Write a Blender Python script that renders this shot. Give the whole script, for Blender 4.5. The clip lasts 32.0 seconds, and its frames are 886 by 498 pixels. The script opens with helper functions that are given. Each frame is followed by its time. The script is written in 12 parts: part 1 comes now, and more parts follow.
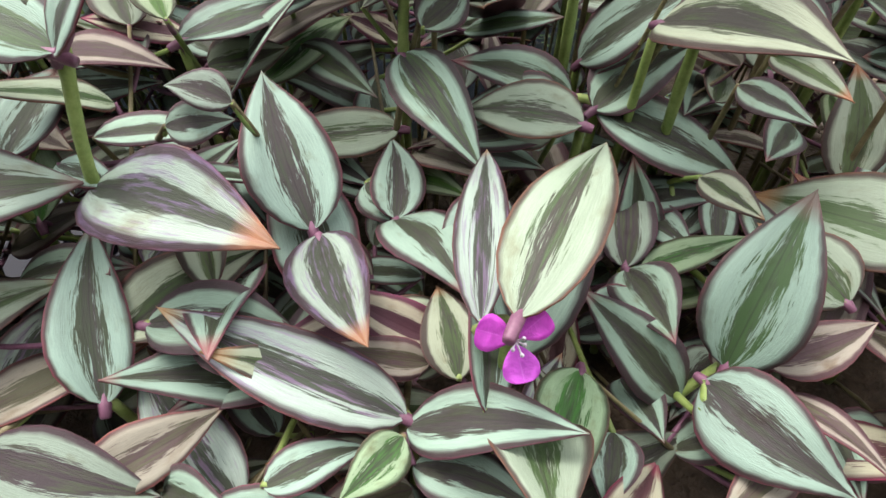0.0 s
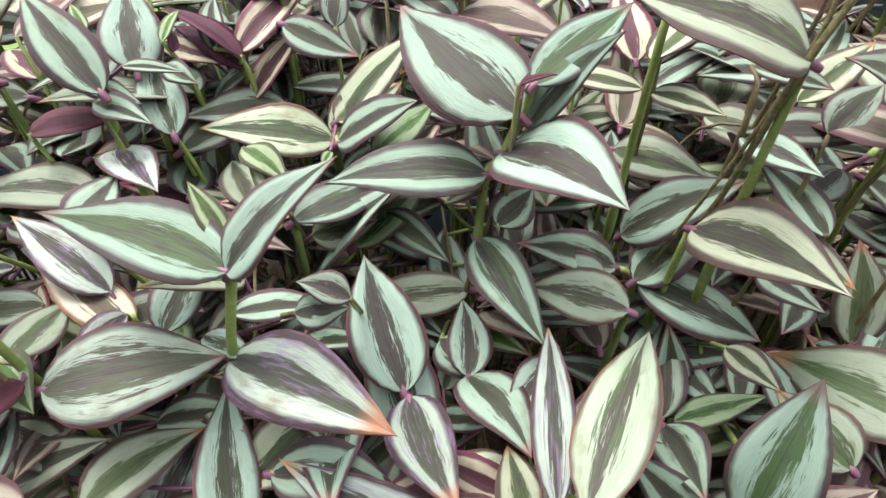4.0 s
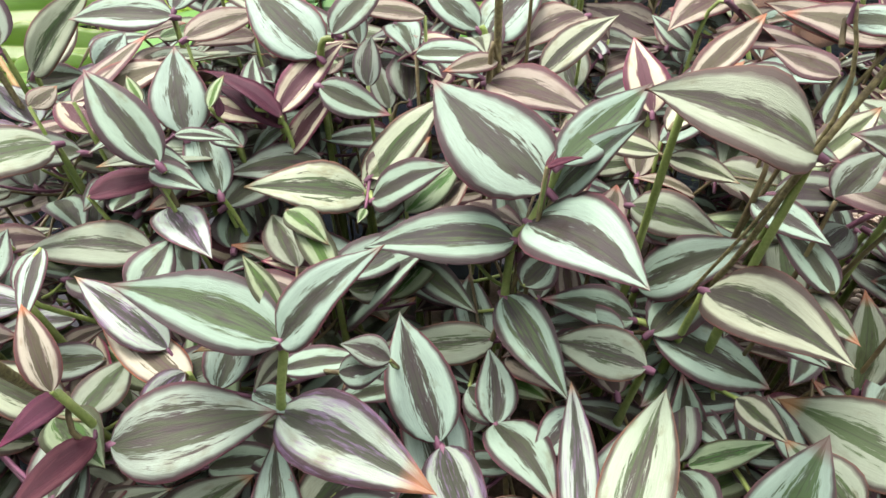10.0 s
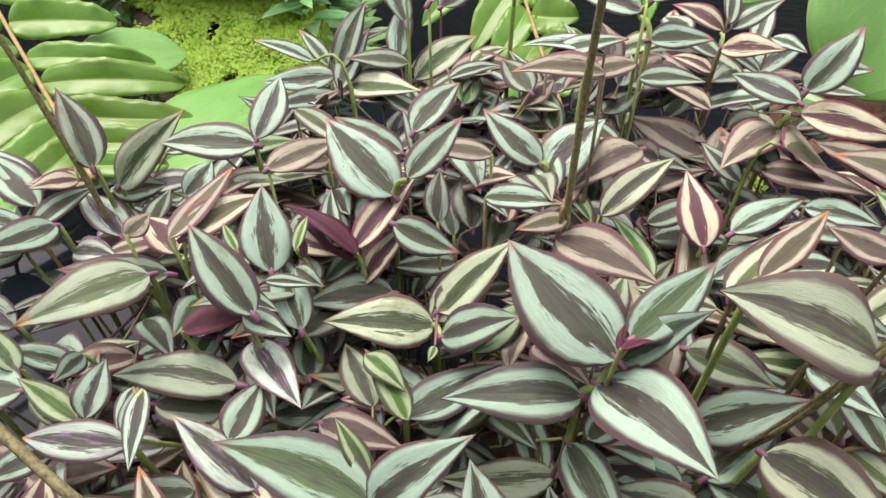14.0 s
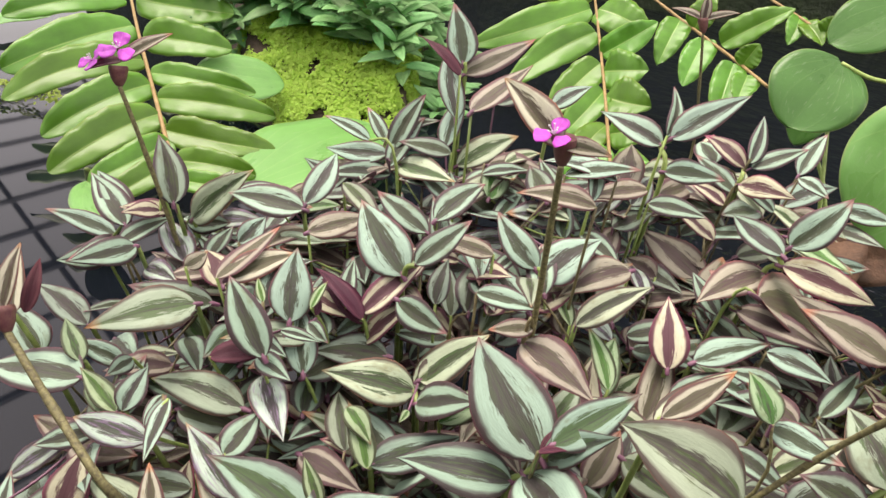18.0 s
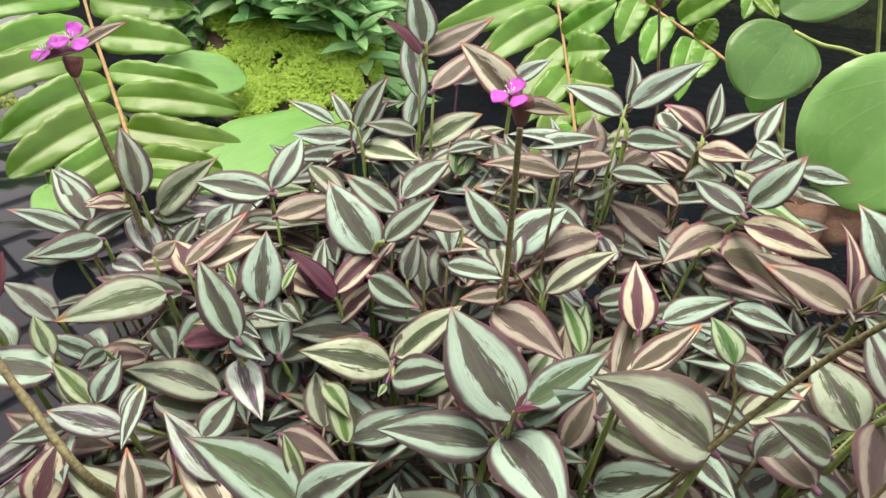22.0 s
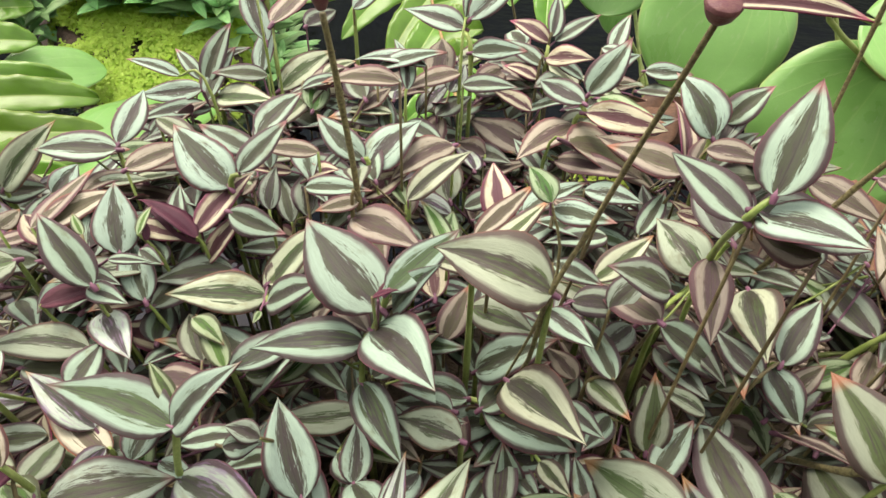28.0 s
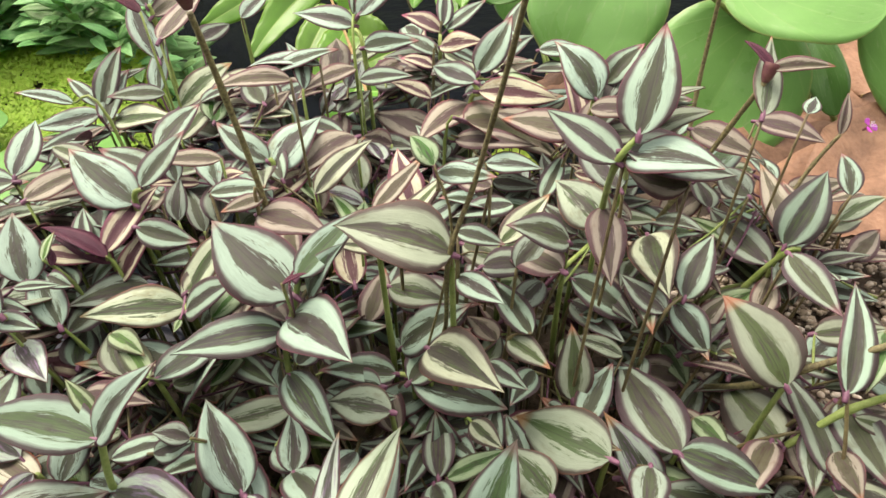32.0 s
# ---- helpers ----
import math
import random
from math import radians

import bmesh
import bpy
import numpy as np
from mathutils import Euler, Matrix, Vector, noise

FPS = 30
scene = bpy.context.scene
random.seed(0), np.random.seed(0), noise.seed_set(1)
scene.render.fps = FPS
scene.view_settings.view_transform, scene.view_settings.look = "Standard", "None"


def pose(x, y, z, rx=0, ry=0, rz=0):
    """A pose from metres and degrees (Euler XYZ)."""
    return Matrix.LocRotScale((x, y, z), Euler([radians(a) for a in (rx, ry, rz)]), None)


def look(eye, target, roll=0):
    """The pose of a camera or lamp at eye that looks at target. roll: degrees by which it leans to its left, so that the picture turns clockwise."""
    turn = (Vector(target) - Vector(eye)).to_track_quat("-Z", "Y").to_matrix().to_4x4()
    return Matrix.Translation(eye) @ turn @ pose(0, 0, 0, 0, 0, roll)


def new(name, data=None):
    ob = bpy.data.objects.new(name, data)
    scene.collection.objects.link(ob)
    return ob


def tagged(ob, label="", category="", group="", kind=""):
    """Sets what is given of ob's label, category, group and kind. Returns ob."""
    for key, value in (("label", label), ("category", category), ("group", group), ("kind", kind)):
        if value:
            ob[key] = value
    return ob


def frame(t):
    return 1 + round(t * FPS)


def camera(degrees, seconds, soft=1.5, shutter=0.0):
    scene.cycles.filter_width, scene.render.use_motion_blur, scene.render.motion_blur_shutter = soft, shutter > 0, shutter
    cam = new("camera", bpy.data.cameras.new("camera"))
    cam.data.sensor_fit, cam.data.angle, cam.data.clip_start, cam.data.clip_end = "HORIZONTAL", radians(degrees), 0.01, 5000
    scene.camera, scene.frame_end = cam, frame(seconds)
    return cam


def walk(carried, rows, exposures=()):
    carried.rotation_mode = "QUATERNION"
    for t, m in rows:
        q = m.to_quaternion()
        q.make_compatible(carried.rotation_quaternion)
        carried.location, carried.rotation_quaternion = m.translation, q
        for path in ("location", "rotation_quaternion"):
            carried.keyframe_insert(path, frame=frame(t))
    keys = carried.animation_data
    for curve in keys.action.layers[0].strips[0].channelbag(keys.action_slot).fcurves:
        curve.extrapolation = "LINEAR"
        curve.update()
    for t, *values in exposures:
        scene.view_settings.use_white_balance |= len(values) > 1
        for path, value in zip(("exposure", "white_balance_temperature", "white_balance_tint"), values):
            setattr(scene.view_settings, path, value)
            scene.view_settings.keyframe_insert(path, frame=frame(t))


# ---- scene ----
cam = camera(69.9, 32.0)
PATH = [
    (0, (0.026, 0.028, 0.336), (0.034, 1.565, -0.943), 0.8),
    (0.5, (0.023, 0.024, 0.344), (0.02, 1.574, -0.92), 0.8),
    (1, (0.02, 0.022, 0.354), (0.019, 1.587, -0.892), 1.0),
    (1.5, (0.014, 0.023, 0.363), (0.009, 1.595, -0.873), 1.0),
    (2, (0.008, 0.021, 0.369), (-0.011, 1.603, -0.854), 1.1),
    (2.5, (0.004, 0.022, 0.377), (-0.024, 1.611, -0.836), 1.0),
    (3, (0.003, 0.022, 0.387), (-0.029, 1.62, -0.815), 1.3),
    (3.5, (0.001, 0.022, 0.395), (-0.026, 1.632, -0.791), 1.3),
    (4, (0.001, 0.02, 0.404), (-0.038, 1.646, -0.76), 1.5),
    (4.5, (0.001, 0.02, 0.408), (-0.033, 1.65, -0.751), 2.3),
    (6.5, (-0.005, 0.015, 0.426), (-0.047, 1.635, -0.746), 2.6),
    (7, (-0.006, 0.016, 0.426), (-0.051, 1.634, -0.748), 2.4),
    (7.5, (-0.006, 0.016, 0.429), (-0.061, 1.63, -0.751), 1.6),
    (8, (-0.007, 0.019, 0.43), (-0.068, 1.629, -0.755), 1.0),
    (8.5, (-0.009, 0.019, 0.433), (-0.075, 1.625, -0.758), 1.0),
    (9, (-0.01, 0.019, 0.432), (-0.074, 1.624, -0.758), 1.2),
    (9.5, (-0.008, 0.02, 0.436), (-0.068, 1.629, -0.75), 1.2),
    (10, (-0.01, 0.02, 0.44), (-0.075, 1.636, -0.736), 1.1),
    (10.5, (-0.011, 0.022, 0.449), (-0.081, 1.64, -0.725), 1.5),
    (11, (-0.012, 0.028, 0.461), (-0.084, 1.655, -0.7), 1.5),
    (11.5, (-0.017, 0.033, 0.47), (-0.098, 1.668, -0.679), 1.9),
    (12, (-0.021, 0.037, 0.477), (-0.109, 1.672, -0.671), 2.1),
    (12.5, (-0.023, 0.043, 0.485), (-0.133, 1.68, -0.659), 2.1),
    (13, (-0.026, 0.048, 0.488), (-0.138, 1.687, -0.653), 2.3),
    (13.5, (-0.03, 0.045, 0.494), (-0.149, 1.687, -0.641), 1.9),
    (14, (-0.041, 0.037, 0.504), (-0.162, 1.692, -0.612), 1.9),
    (14.5, (-0.04, 0.032, 0.512), (-0.157, 1.699, -0.587), 2.4),
    (15, (-0.039, 0.029, 0.514), (-0.165, 1.701, -0.577), 3.7),
    (15.5, (-0.044, 0.022, 0.525), (-0.188, 1.699, -0.556), 4.7),
    (17.5, (-0.005, 0.008, 0.566), (-0.338, 1.663, -0.507), 8.3),
    (18, (0.005, 0.007, 0.575), (-0.339, 1.674, -0.475), 8.5),
    (18.5, (0.009, 0.004, 0.572), (-0.339, 1.665, -0.487), 7.7),
    (19, (0.011, 0.003, 0.575), (-0.33, 1.667, -0.48), 7.2),
    (19.5, (0.012, 0.004, 0.573), (-0.307, 1.674, -0.48), 7.6),
    (20, (0.017, 0.002, 0.569), (-0.275, 1.676, -0.486), 7.8),
    (20.5, (0.016, 0.0, 0.567), (-0.27, 1.673, -0.491), 7.4),
    (21, (0.013, 0.003, 0.568), (-0.27, 1.675, -0.493), 7.4),
    (21.5, (0.012, 0.0, 0.568), (-0.265, 1.672, -0.494), 7.1),
    (22, (0.013, -0.002, 0.566), (-0.253, 1.674, -0.492), 6.8),
    (22.5, (0.019, -0.001, 0.565), (-0.236, 1.679, -0.491), 6.5),
    (23, (0.023, -0.003, 0.561), (-0.219, 1.676, -0.498), 6.0),
    (23.5, (0.025, -0.004, 0.556), (-0.2, 1.669, -0.516), 5.4),
    (24, (0.028, -0.006, 0.552), (-0.179, 1.663, -0.531), 5.2),
    (24.5, (0.03, -0.005, 0.553), (-0.163, 1.66, -0.537), 5.1),
    (25, (0.037, -0.011, 0.552), (-0.122, 1.661, -0.534), 4.4),
    (25.5, (0.048, -0.019, 0.549), (-0.075, 1.658, -0.535), 3.8),
    (27.5, (0.062, -0.028, 0.536), (0.027, 1.647, -0.556), 2.5),
    (28, (0.064, -0.031, 0.532), (0.04, 1.645, -0.559), 1.9),
    (28.5, (0.069, -0.034, 0.532), (0.054, 1.642, -0.56), 1.4),
    (29, (0.072, -0.033, 0.528), (0.072, 1.644, -0.561), 0.9),
    (29.5, (0.072, -0.034, 0.527), (0.085, 1.642, -0.564), 0.6),
    (30, (0.075, -0.041, 0.527), (0.118, 1.636, -0.561), -0.4),
    (30.5, (0.077, -0.046, 0.53), (0.14, 1.639, -0.545), -1.2),
    (31, (0.084, -0.05, 0.528), (0.177, 1.642, -0.534), -2.0),
    (31.5, (0.087, -0.052, 0.527), (0.204, 1.642, -0.53), -2.4),
    (32, (0.09, -0.056, 0.522), (0.226, 1.63, -0.546), -3.1),
]
walk(cam, [(t, look(eye, target, roll)) for t, eye, target, roll in PATH],
     [(0, 0.10, 6300, 20), (4, 0.16, 6350, 21), (9, 0.17, 6500, 22), (13, -0.06, 6650, 21), (17.5, -0.16, 6900, 21), (25, -0.15, 6950, 21), (28, -0.06, 7100, 21), (32, -0.03, 7100, 21)])

# ---- light ----
world = bpy.data.worlds.new("sky")
scene.world = world
world.use_nodes = True
wn = world.node_tree.nodes
sky = wn.new("ShaderNodeTexSky")
sky.sky_type, sky.sun_disc = "NISHITA", False
sky.sun_elevation, sky.sun_rotation = radians(70), radians(-90)
sky.air_density, sky.dust_density, sky.ozone_density = 1.0, 3.0, 0.6
haze = wn.new("ShaderNodeMix")
haze.data_type = "RGBA"
haze.inputs[0].default_value = 0.75
haze.inputs[7].default_value = (4.65, 4.5, 4.05, 1)
world.node_tree.links.new(sky.outputs[0], haze.inputs[6])
world.node_tree.links.new(haze.outputs[2], wn["Background"].inputs[0])
wn["Background"].inputs[1].default_value = 0.47
sun_data = bpy.data.lights.new("sun", "SUN")
sun_data.energy, sun_data.angle, sun_data.color = 3.4, radians(30), (1.0, 0.95, 0.85)
sun = new("sun", sun_data)
sun.matrix_world = look((-0.9, 0.7, 2.5), (0, 0.1, 0))


# ---- materials ----
def mat(name):
    m = bpy.data.materials.new(name)
    m.use_nodes = True
    return m, m.node_tree.nodes, m.node_tree.links, m.node_tree.nodes["Principled BSDF"]


def ramp(nodes, stops, mode="LINEAR"):
    r = nodes.new("ShaderNodeValToRGB")
    r.color_ramp.interpolation = mode
    while len(r.color_ramp.elements) < len(stops):
        r.color_ramp.elements.new(0.5)
    for e, (p, c) in zip(r.color_ramp.elements, stops):
        e.position, e.color = p, (*c, 1)
    return r


def math_node(nodes, links, op, a, b=0.0):
    n = nodes.new("ShaderNodeMath")
    n.operation = op
    for k, v in enumerate((a, b)):
        if isinstance(v, (int, float)):
            n.inputs[k].default_value = v
        else:
            links.new(v, n.inputs[k])
    return n.outputs[0]


def mix(nodes, links, fac, a, b, blend="MIX"):
    n = nodes.new("ShaderNodeMix")
    n.data_type, n.blend_type = "RGBA", blend
    for sock, v in ((n.inputs[0], fac), (n.inputs[6], a), (n.inputs[7], b)):
        if isinstance(v, (int, float)):
            sock.default_value = v
        elif isinstance(v, tuple):
            sock.default_value = (*v, 1)
        else:
            links.new(v, sock)
    return n.outputs[2]


def noise_tex(nodes, links, vec, scale, detail=3.0, rough=0.55):
    n = nodes.new("ShaderNodeTexNoise")
    n.inputs["Scale"].default_value, n.inputs["Detail"].default_value, n.inputs["Roughness"].default_value = scale, detail, rough
    if vec is not None:
        links.new(vec, n.inputs["Vector"])
    return n.outputs[0]


def leaf_coords(nodes, links):
    """The leaf's own run (0 at its base, 1 at its tip), its distance from the midrib, and streaks along it."""
    uv = nodes.new("ShaderNodeUVMap")
    uv.uv_map = "leaf"
    sep = nodes.new("ShaderNodeSeparateXYZ")
    links.new(uv.outputs[0], sep.inputs[0])
    rnd = nodes.new("ShaderNodeObjectInfo").outputs["Random"]
    across = math_node(nodes, links, "MULTIPLY", math_node(nodes, links, "ABSOLUTE", math_node(nodes, links, "SUBTRACT", sep.outputs[1], 0.5)), 2.0)
    return sep.outputs[0], sep.outputs[1], across, rnd


def streak_tex(nodes, links, u, v, rnd, fu, fv, detail=3.0):
    comb = nodes.new("ShaderNodeCombineXYZ")
    links.new(math_node(nodes, links, "MULTIPLY", u, fu), comb.inputs[0])
    links.new(math_node(nodes, links, "MULTIPLY", v, fv), comb.inputs[1])
    links.new(math_node(nodes, links, "MULTIPLY", rnd, 60.0), comb.inputs[2])
    return noise_tex(nodes, links, comb.outputs[0], 1.0, detail)


def zebra_material(name, silver, dark, edge, tip, violet=0.0, inner=0.30, green=0.4):
    """A silver band each side of a dark middle; the inner edge of a band breaks up in flames along the leaf."""
    m, n, l, bsdf = mat(name)
    u, v, across, rnd = leaf_coords(n, l)

    def op(kind, a, b=0.0):
        return math_node(n, l, kind, a, b)

    def step(x, lo, width):
        r = n.new("ShaderNodeMath")
        r.operation, r.use_clamp = "DIVIDE", True
        l.new(op("SUBTRACT", x, lo), r.inputs[0])
        r.inputs[1].default_value = width
        return r.outputs[0]

    flame = streak_tex(n, l, u, v, rnd, 4.0, 17.0, 4.0)
    fine = streak_tex(n, l, u, v, rnd, 11.0, 95.0, 4.0)
    grain = streak_tex(n, l, u, v, rnd, 130.0, 85.0, 2.0)
    drift = streak_tex(n, l, u, v, rnd, 1.8, 3.0, 2.0)
    own = op("FRACT", op("MULTIPLY", rnd, 7.31))
    own2 = op("FRACT", op("MULTIPLY", rnd, 23.7))
    own3 = op("FRACT", op("MULTIPLY", rnd, 51.3))
    ragged = op("ADD", op("MULTIPLY", op("SUBTRACT", flame, 0.5), 0.80), op("MULTIPLY", op("SUBTRACT", fine, 0.5), 0.55))
    ragged = op("ADD", ragged, op("MULTIPLY", op("SUBTRACT", drift, 0.5), 0.30))
    lo = op("ADD", op("ADD", inner - 0.05, op("MULTIPLY", own, 0.12)), op("MULTIPLY", ragged, op("ADD", 0.45, own2)))
    lo = op("MULTIPLY", lo, op("SUBTRACT", 1.0, op("MULTIPLY", op("POWER", u, 5.0), 0.85)))
    hi = op("ADD", op("ADD", 0.645, op("MULTIPLY", own2, 0.14)), op("ADD", op("MULTIPLY", op("SUBTRACT", drift, 0.5), 0.18), op("MULTIPLY", op("SUBTRACT", flame, 0.5), 0.14)))
    band = op("MULTIPLY", step(across, lo, 0.09), op("SUBTRACT", 1.0, step(across, hi, 0.14)))
    # the silver is a shimmer of fine lines and grains, greyer where it thins out
    shimmer = mix(n, l, op("ADD", op("MULTIPLY", fine, 0.62), op("ADD", op("MULTIPLY", grain, 0.42), op("MULTIPLY", drift, 0.40))), tuple(0.52 * a + 0.10 * b for a, b in zip(silver, dark)), tuple(min(1, c * 1.08) for c in silver))
    soft = op("MULTIPLY", band, op("ADD", op("MULTIPLY", fine, 0.30), op("ADD", op("MULTIPLY", drift, 0.60), 0.52)))
    soft = op("MINIMUM", soft, 1.0)
    # dusty purple grey along the middle, with fresh green streaks on some leaves
    dk = mix(n, l, op("ADD", op("MULTIPLY", fine, 0.45), op("MULTIPLY", grain, 0.35)), tuple(c * 0.66 for c in dark), tuple(min(1, c * 1.55) for c in dark))
    fresh = op("MULTIPLY", step(op("ADD", flame, op("MULTIPLY", own3, 0.24)), 0.50, 0.22), green)
    inside_band = op("SUBTRACT", 1.0, step(across, 0.42, 0.20))
    dk = mix(n, l, op("MULTIPLY", fresh, inside_band), dk, (dark[0] * 1.15 + 0.005, dark[1] * 2.3 + 0.01, dark[2] * 0.9))
    outer = ramp(n, [(0.48, (0, 0, 0)), (0.80, (1, 1, 1))])
    l.new(across, outer.inputs[0])
    dk = mix(n, l, op("MULTIPLY", outer.outputs[0], 0.26), dk, tuple(0.34 * a + 0.95 * b for a, b in zip(edge, dark)))
    col = mix(n, l, soft, dk, shimmer)
    if violet:
        patch = ramp(n, [(0.52, (0, 0, 0)), (0.62, (1, 1, 1))])
        l.new(streak_tex(n, l, u, v, rnd, 5.0, 16.0, 5.0), patch.inputs[0])
        col = mix(n, l, op("MULTIPLY", patch.outputs[0], violet), col, (0.30, 0.20, 0.36))
    rim = ramp(n, [(0.93, (0, 0, 0)), (1.0, (1, 1, 1))])
    l.new(op("ADD", across, op("ADD", op("MULTIPLY", op("SUBTRACT", drift, 0.5), 0.10), op("MULTIPLY", op("SUBTRACT", grain, 0.5), 0.05))), rim.inputs[0])
    col = mix(n, l, op("MULTIPLY", rim.outputs[0], op("ADD", op("MULTIPLY", flame, 0.9), op("SUBTRACT", op("MULTIPLY", own2, 0.6), 0.15))), col, edge)
    rib = ramp(n, [(0.0, (1, 1, 1)), (0.028, (0, 0, 0))])
    l.new(across, rib.inputs[0])
    col = mix(n, l, op("MULTIPLY", rib.outputs[0], 0.45), col, tuple(c * 0.45 for c in dark))
    tipr = ramp(n, [(0.86, (0, 0, 0)), (0.965, (1, 1, 1))])
    l.new(op("ADD", u, op("MULTIPLY", op("SUBTRACT", own3, 0.62), 0.18)), tipr.inputs[0])
    col = mix(n, l, op("MULTIPLY", tipr.outputs[0], 0.8), col, tip)
    # every leaf its own depth of colour; small stains
    hsv = n.new("ShaderNodeHueSaturation")
    l.new(col, hsv.inputs["Color"])
    l.new(op("ADD", op("MULTIPLY", own2, 0.035), 0.480), hsv.inputs["Hue"])
    l.new(op("ADD", op("MULTIPLY", rnd, 0.36), 0.80), hsv.inputs["Value"])
    hsv.inputs["Saturation"].default_value = 1.0
    stain = ramp(n, [(0.58, (1, 1, 1)), (0.78, (0.62, 0.52, 0.42))])
    l.new(streak_tex(n, l, u, v, rnd, 4.0, 3.0, 5.0), stain.inputs[0])
    col = mix(n, l, 1.0, hsv.outputs[0], stain.outputs[0], "MULTIPLY")
    l.new(col, bsdf.inputs["Base Color"])
    l.new(op("ADD", op("MULTIPLY", fine, 0.34), 0.28), bsdf.inputs["Roughness"])
    bsdf.inputs["Specular IOR Level"].default_value = 0.30
    bump = n.new("ShaderNodeBump")
    bump.inputs["Strength"].default_value, bump.inputs["Distance"].default_value = 0.50, 0.0007
    l.new(op("ADD", op("ADD", fine, op("MULTIPLY", grain, 0.5)), op("ADD", op("MULTIPLY", flame, 0.8), op("MULTIPLY", drift, 1.5))), bump.inputs["Height"])
    l.new(bump.outputs[0], bsdf.inputs["Normal"])
    return m


def plain_leaf(name, base, vein, rough=0.4, glow=0.0, ribs=0.0, rim=None, ribbed=0.6):
    """Green foliage: a pale midrib, fine side veins, blotches, some light through the blade."""
    m, n, l, bsdf = mat(name)
    u, v, across, rnd = leaf_coords(n, l)
    blot = streak_tex(n, l, u, v, rnd, 5.0, 3.0, 5.0)
    col = mix(n, l, blot, tuple(c * 0.62 for c in base), tuple(min(1, c * 1.35) for c in base))
    rib = ramp(n, [(0.0, (1, 1, 1)), (0.05, (0, 0, 0))])
    l.new(across, rib.inputs[0])
    col = mix(n, l, math_node(n, l, "MULTIPLY", rib.outputs[0], ribbed), col, vein)
    height = blot
    if ribs:
        wave = math_node(n, l, "SINE", math_node(n, l, "MULTIPLY", math_node(n, l, "ADD", u, math_node(n, l, "MULTIPLY", across, -0.12)), ribs))
        height = math_node(n, l, "ADD", math_node(n, l, "MULTIPLY", wave, 0.25), blot)
        col = mix(n, l, math_node(n, l, "MULTIPLY", math_node(n, l, "ADD", wave, 1.0), 0.10), col, vein)
    if rim:
        rr = ramp(n, [(0.93, (0, 0, 0)), (0.99, (1, 1, 1))])
        l.new(across, rr.inputs[0])
        col = mix(n, l, math_node(n, l, "MULTIPLY", rr.outputs[0], 0.6), col, rim)
    hsv = n.new("ShaderNodeHueSaturation")
    l.new(col, hsv.inputs["Color"])
    l.new(math_node(n, l, "ADD", math_node(n, l, "MULTIPLY", rnd, 0.03), 0.485), hsv.inputs["Hue"])
    l.new(math_node(n, l, "ADD", math_node(n, l, "MULTIPLY", rnd, 0.4), 0.78), hsv.inputs["Value"])
    l.new(hsv.outputs[0], bsdf.inputs["Base Color"])
    bsdf.inputs["Roughness"].default_value = rough
    bump = n.new("ShaderNodeBump")
    bump.inputs["Strength"].default_value, bump.inputs["Distance"].default_value = 0.4, 0.002
    l.new(height, bump.inputs["Height"])
    l.new(bump.outputs[0], bsdf.inputs["Normal"])
    if glow:
        tr = n.new("ShaderNodeBsdfTranslucent")
        l.new(hsv.outputs[0], tr.inputs[0])
        ms = n.new("ShaderNodeMixShader")
        ms.inputs[0].default_value = glow
        l.new(bsdf.outputs[0], ms.inputs[1])
        l.new(tr.outputs[0], ms.inputs[2])
        l.new(ms.outputs[0], n["Material Output"].inputs[0])
    return m


def rough_material(name, a, b, scale, rough=0.8, bump_d=0.002, rnd_amount=0.3):
    m, n, l, bsdf = mat(name)
    co = n.new("ShaderNodeTexCoord").outputs["Object"]
    big, small = noise_tex(n, l, co, scale, 5.0, 0.65), noise_tex(n, l, co, scale * 9, 3.0)
    f = math_node(n, l, "ADD", math_node(n, l, "MULTIPLY", big, 1.6), math_node(n, l, "SUBTRACT", math_node(n, l, "MULTIPLY", small, 0.5), 0.55))
    r = ramp(n, [(0.15, a), (0.85, b)])
    l.new(f, r.inputs[0])
    hsv = n.new("ShaderNodeHueSaturation")
    l.new(r.outputs[0], hsv.inputs["Color"])
    rnd = n.new("ShaderNodeObjectInfo").outputs["Random"]
    l.new(math_node(n, l, "ADD", math_node(n, l, "MULTIPLY", rnd, rnd_amount), 1 - rnd_amount / 2), hsv.inputs["Value"])
    l.new(hsv.outputs[0], bsdf.inputs["Base Color"])
    bsdf.inputs["Roughness"].default_value = rough
    bump = n.new("ShaderNodeBump")
    bump.inputs["Strength"].default_value, bump.inputs["Distance"].default_value = 0.6, bump_d
    l.new(f, bump.inputs["Height"])
    l.new(bump.outputs[0], bsdf.inputs["Normal"])
    return m


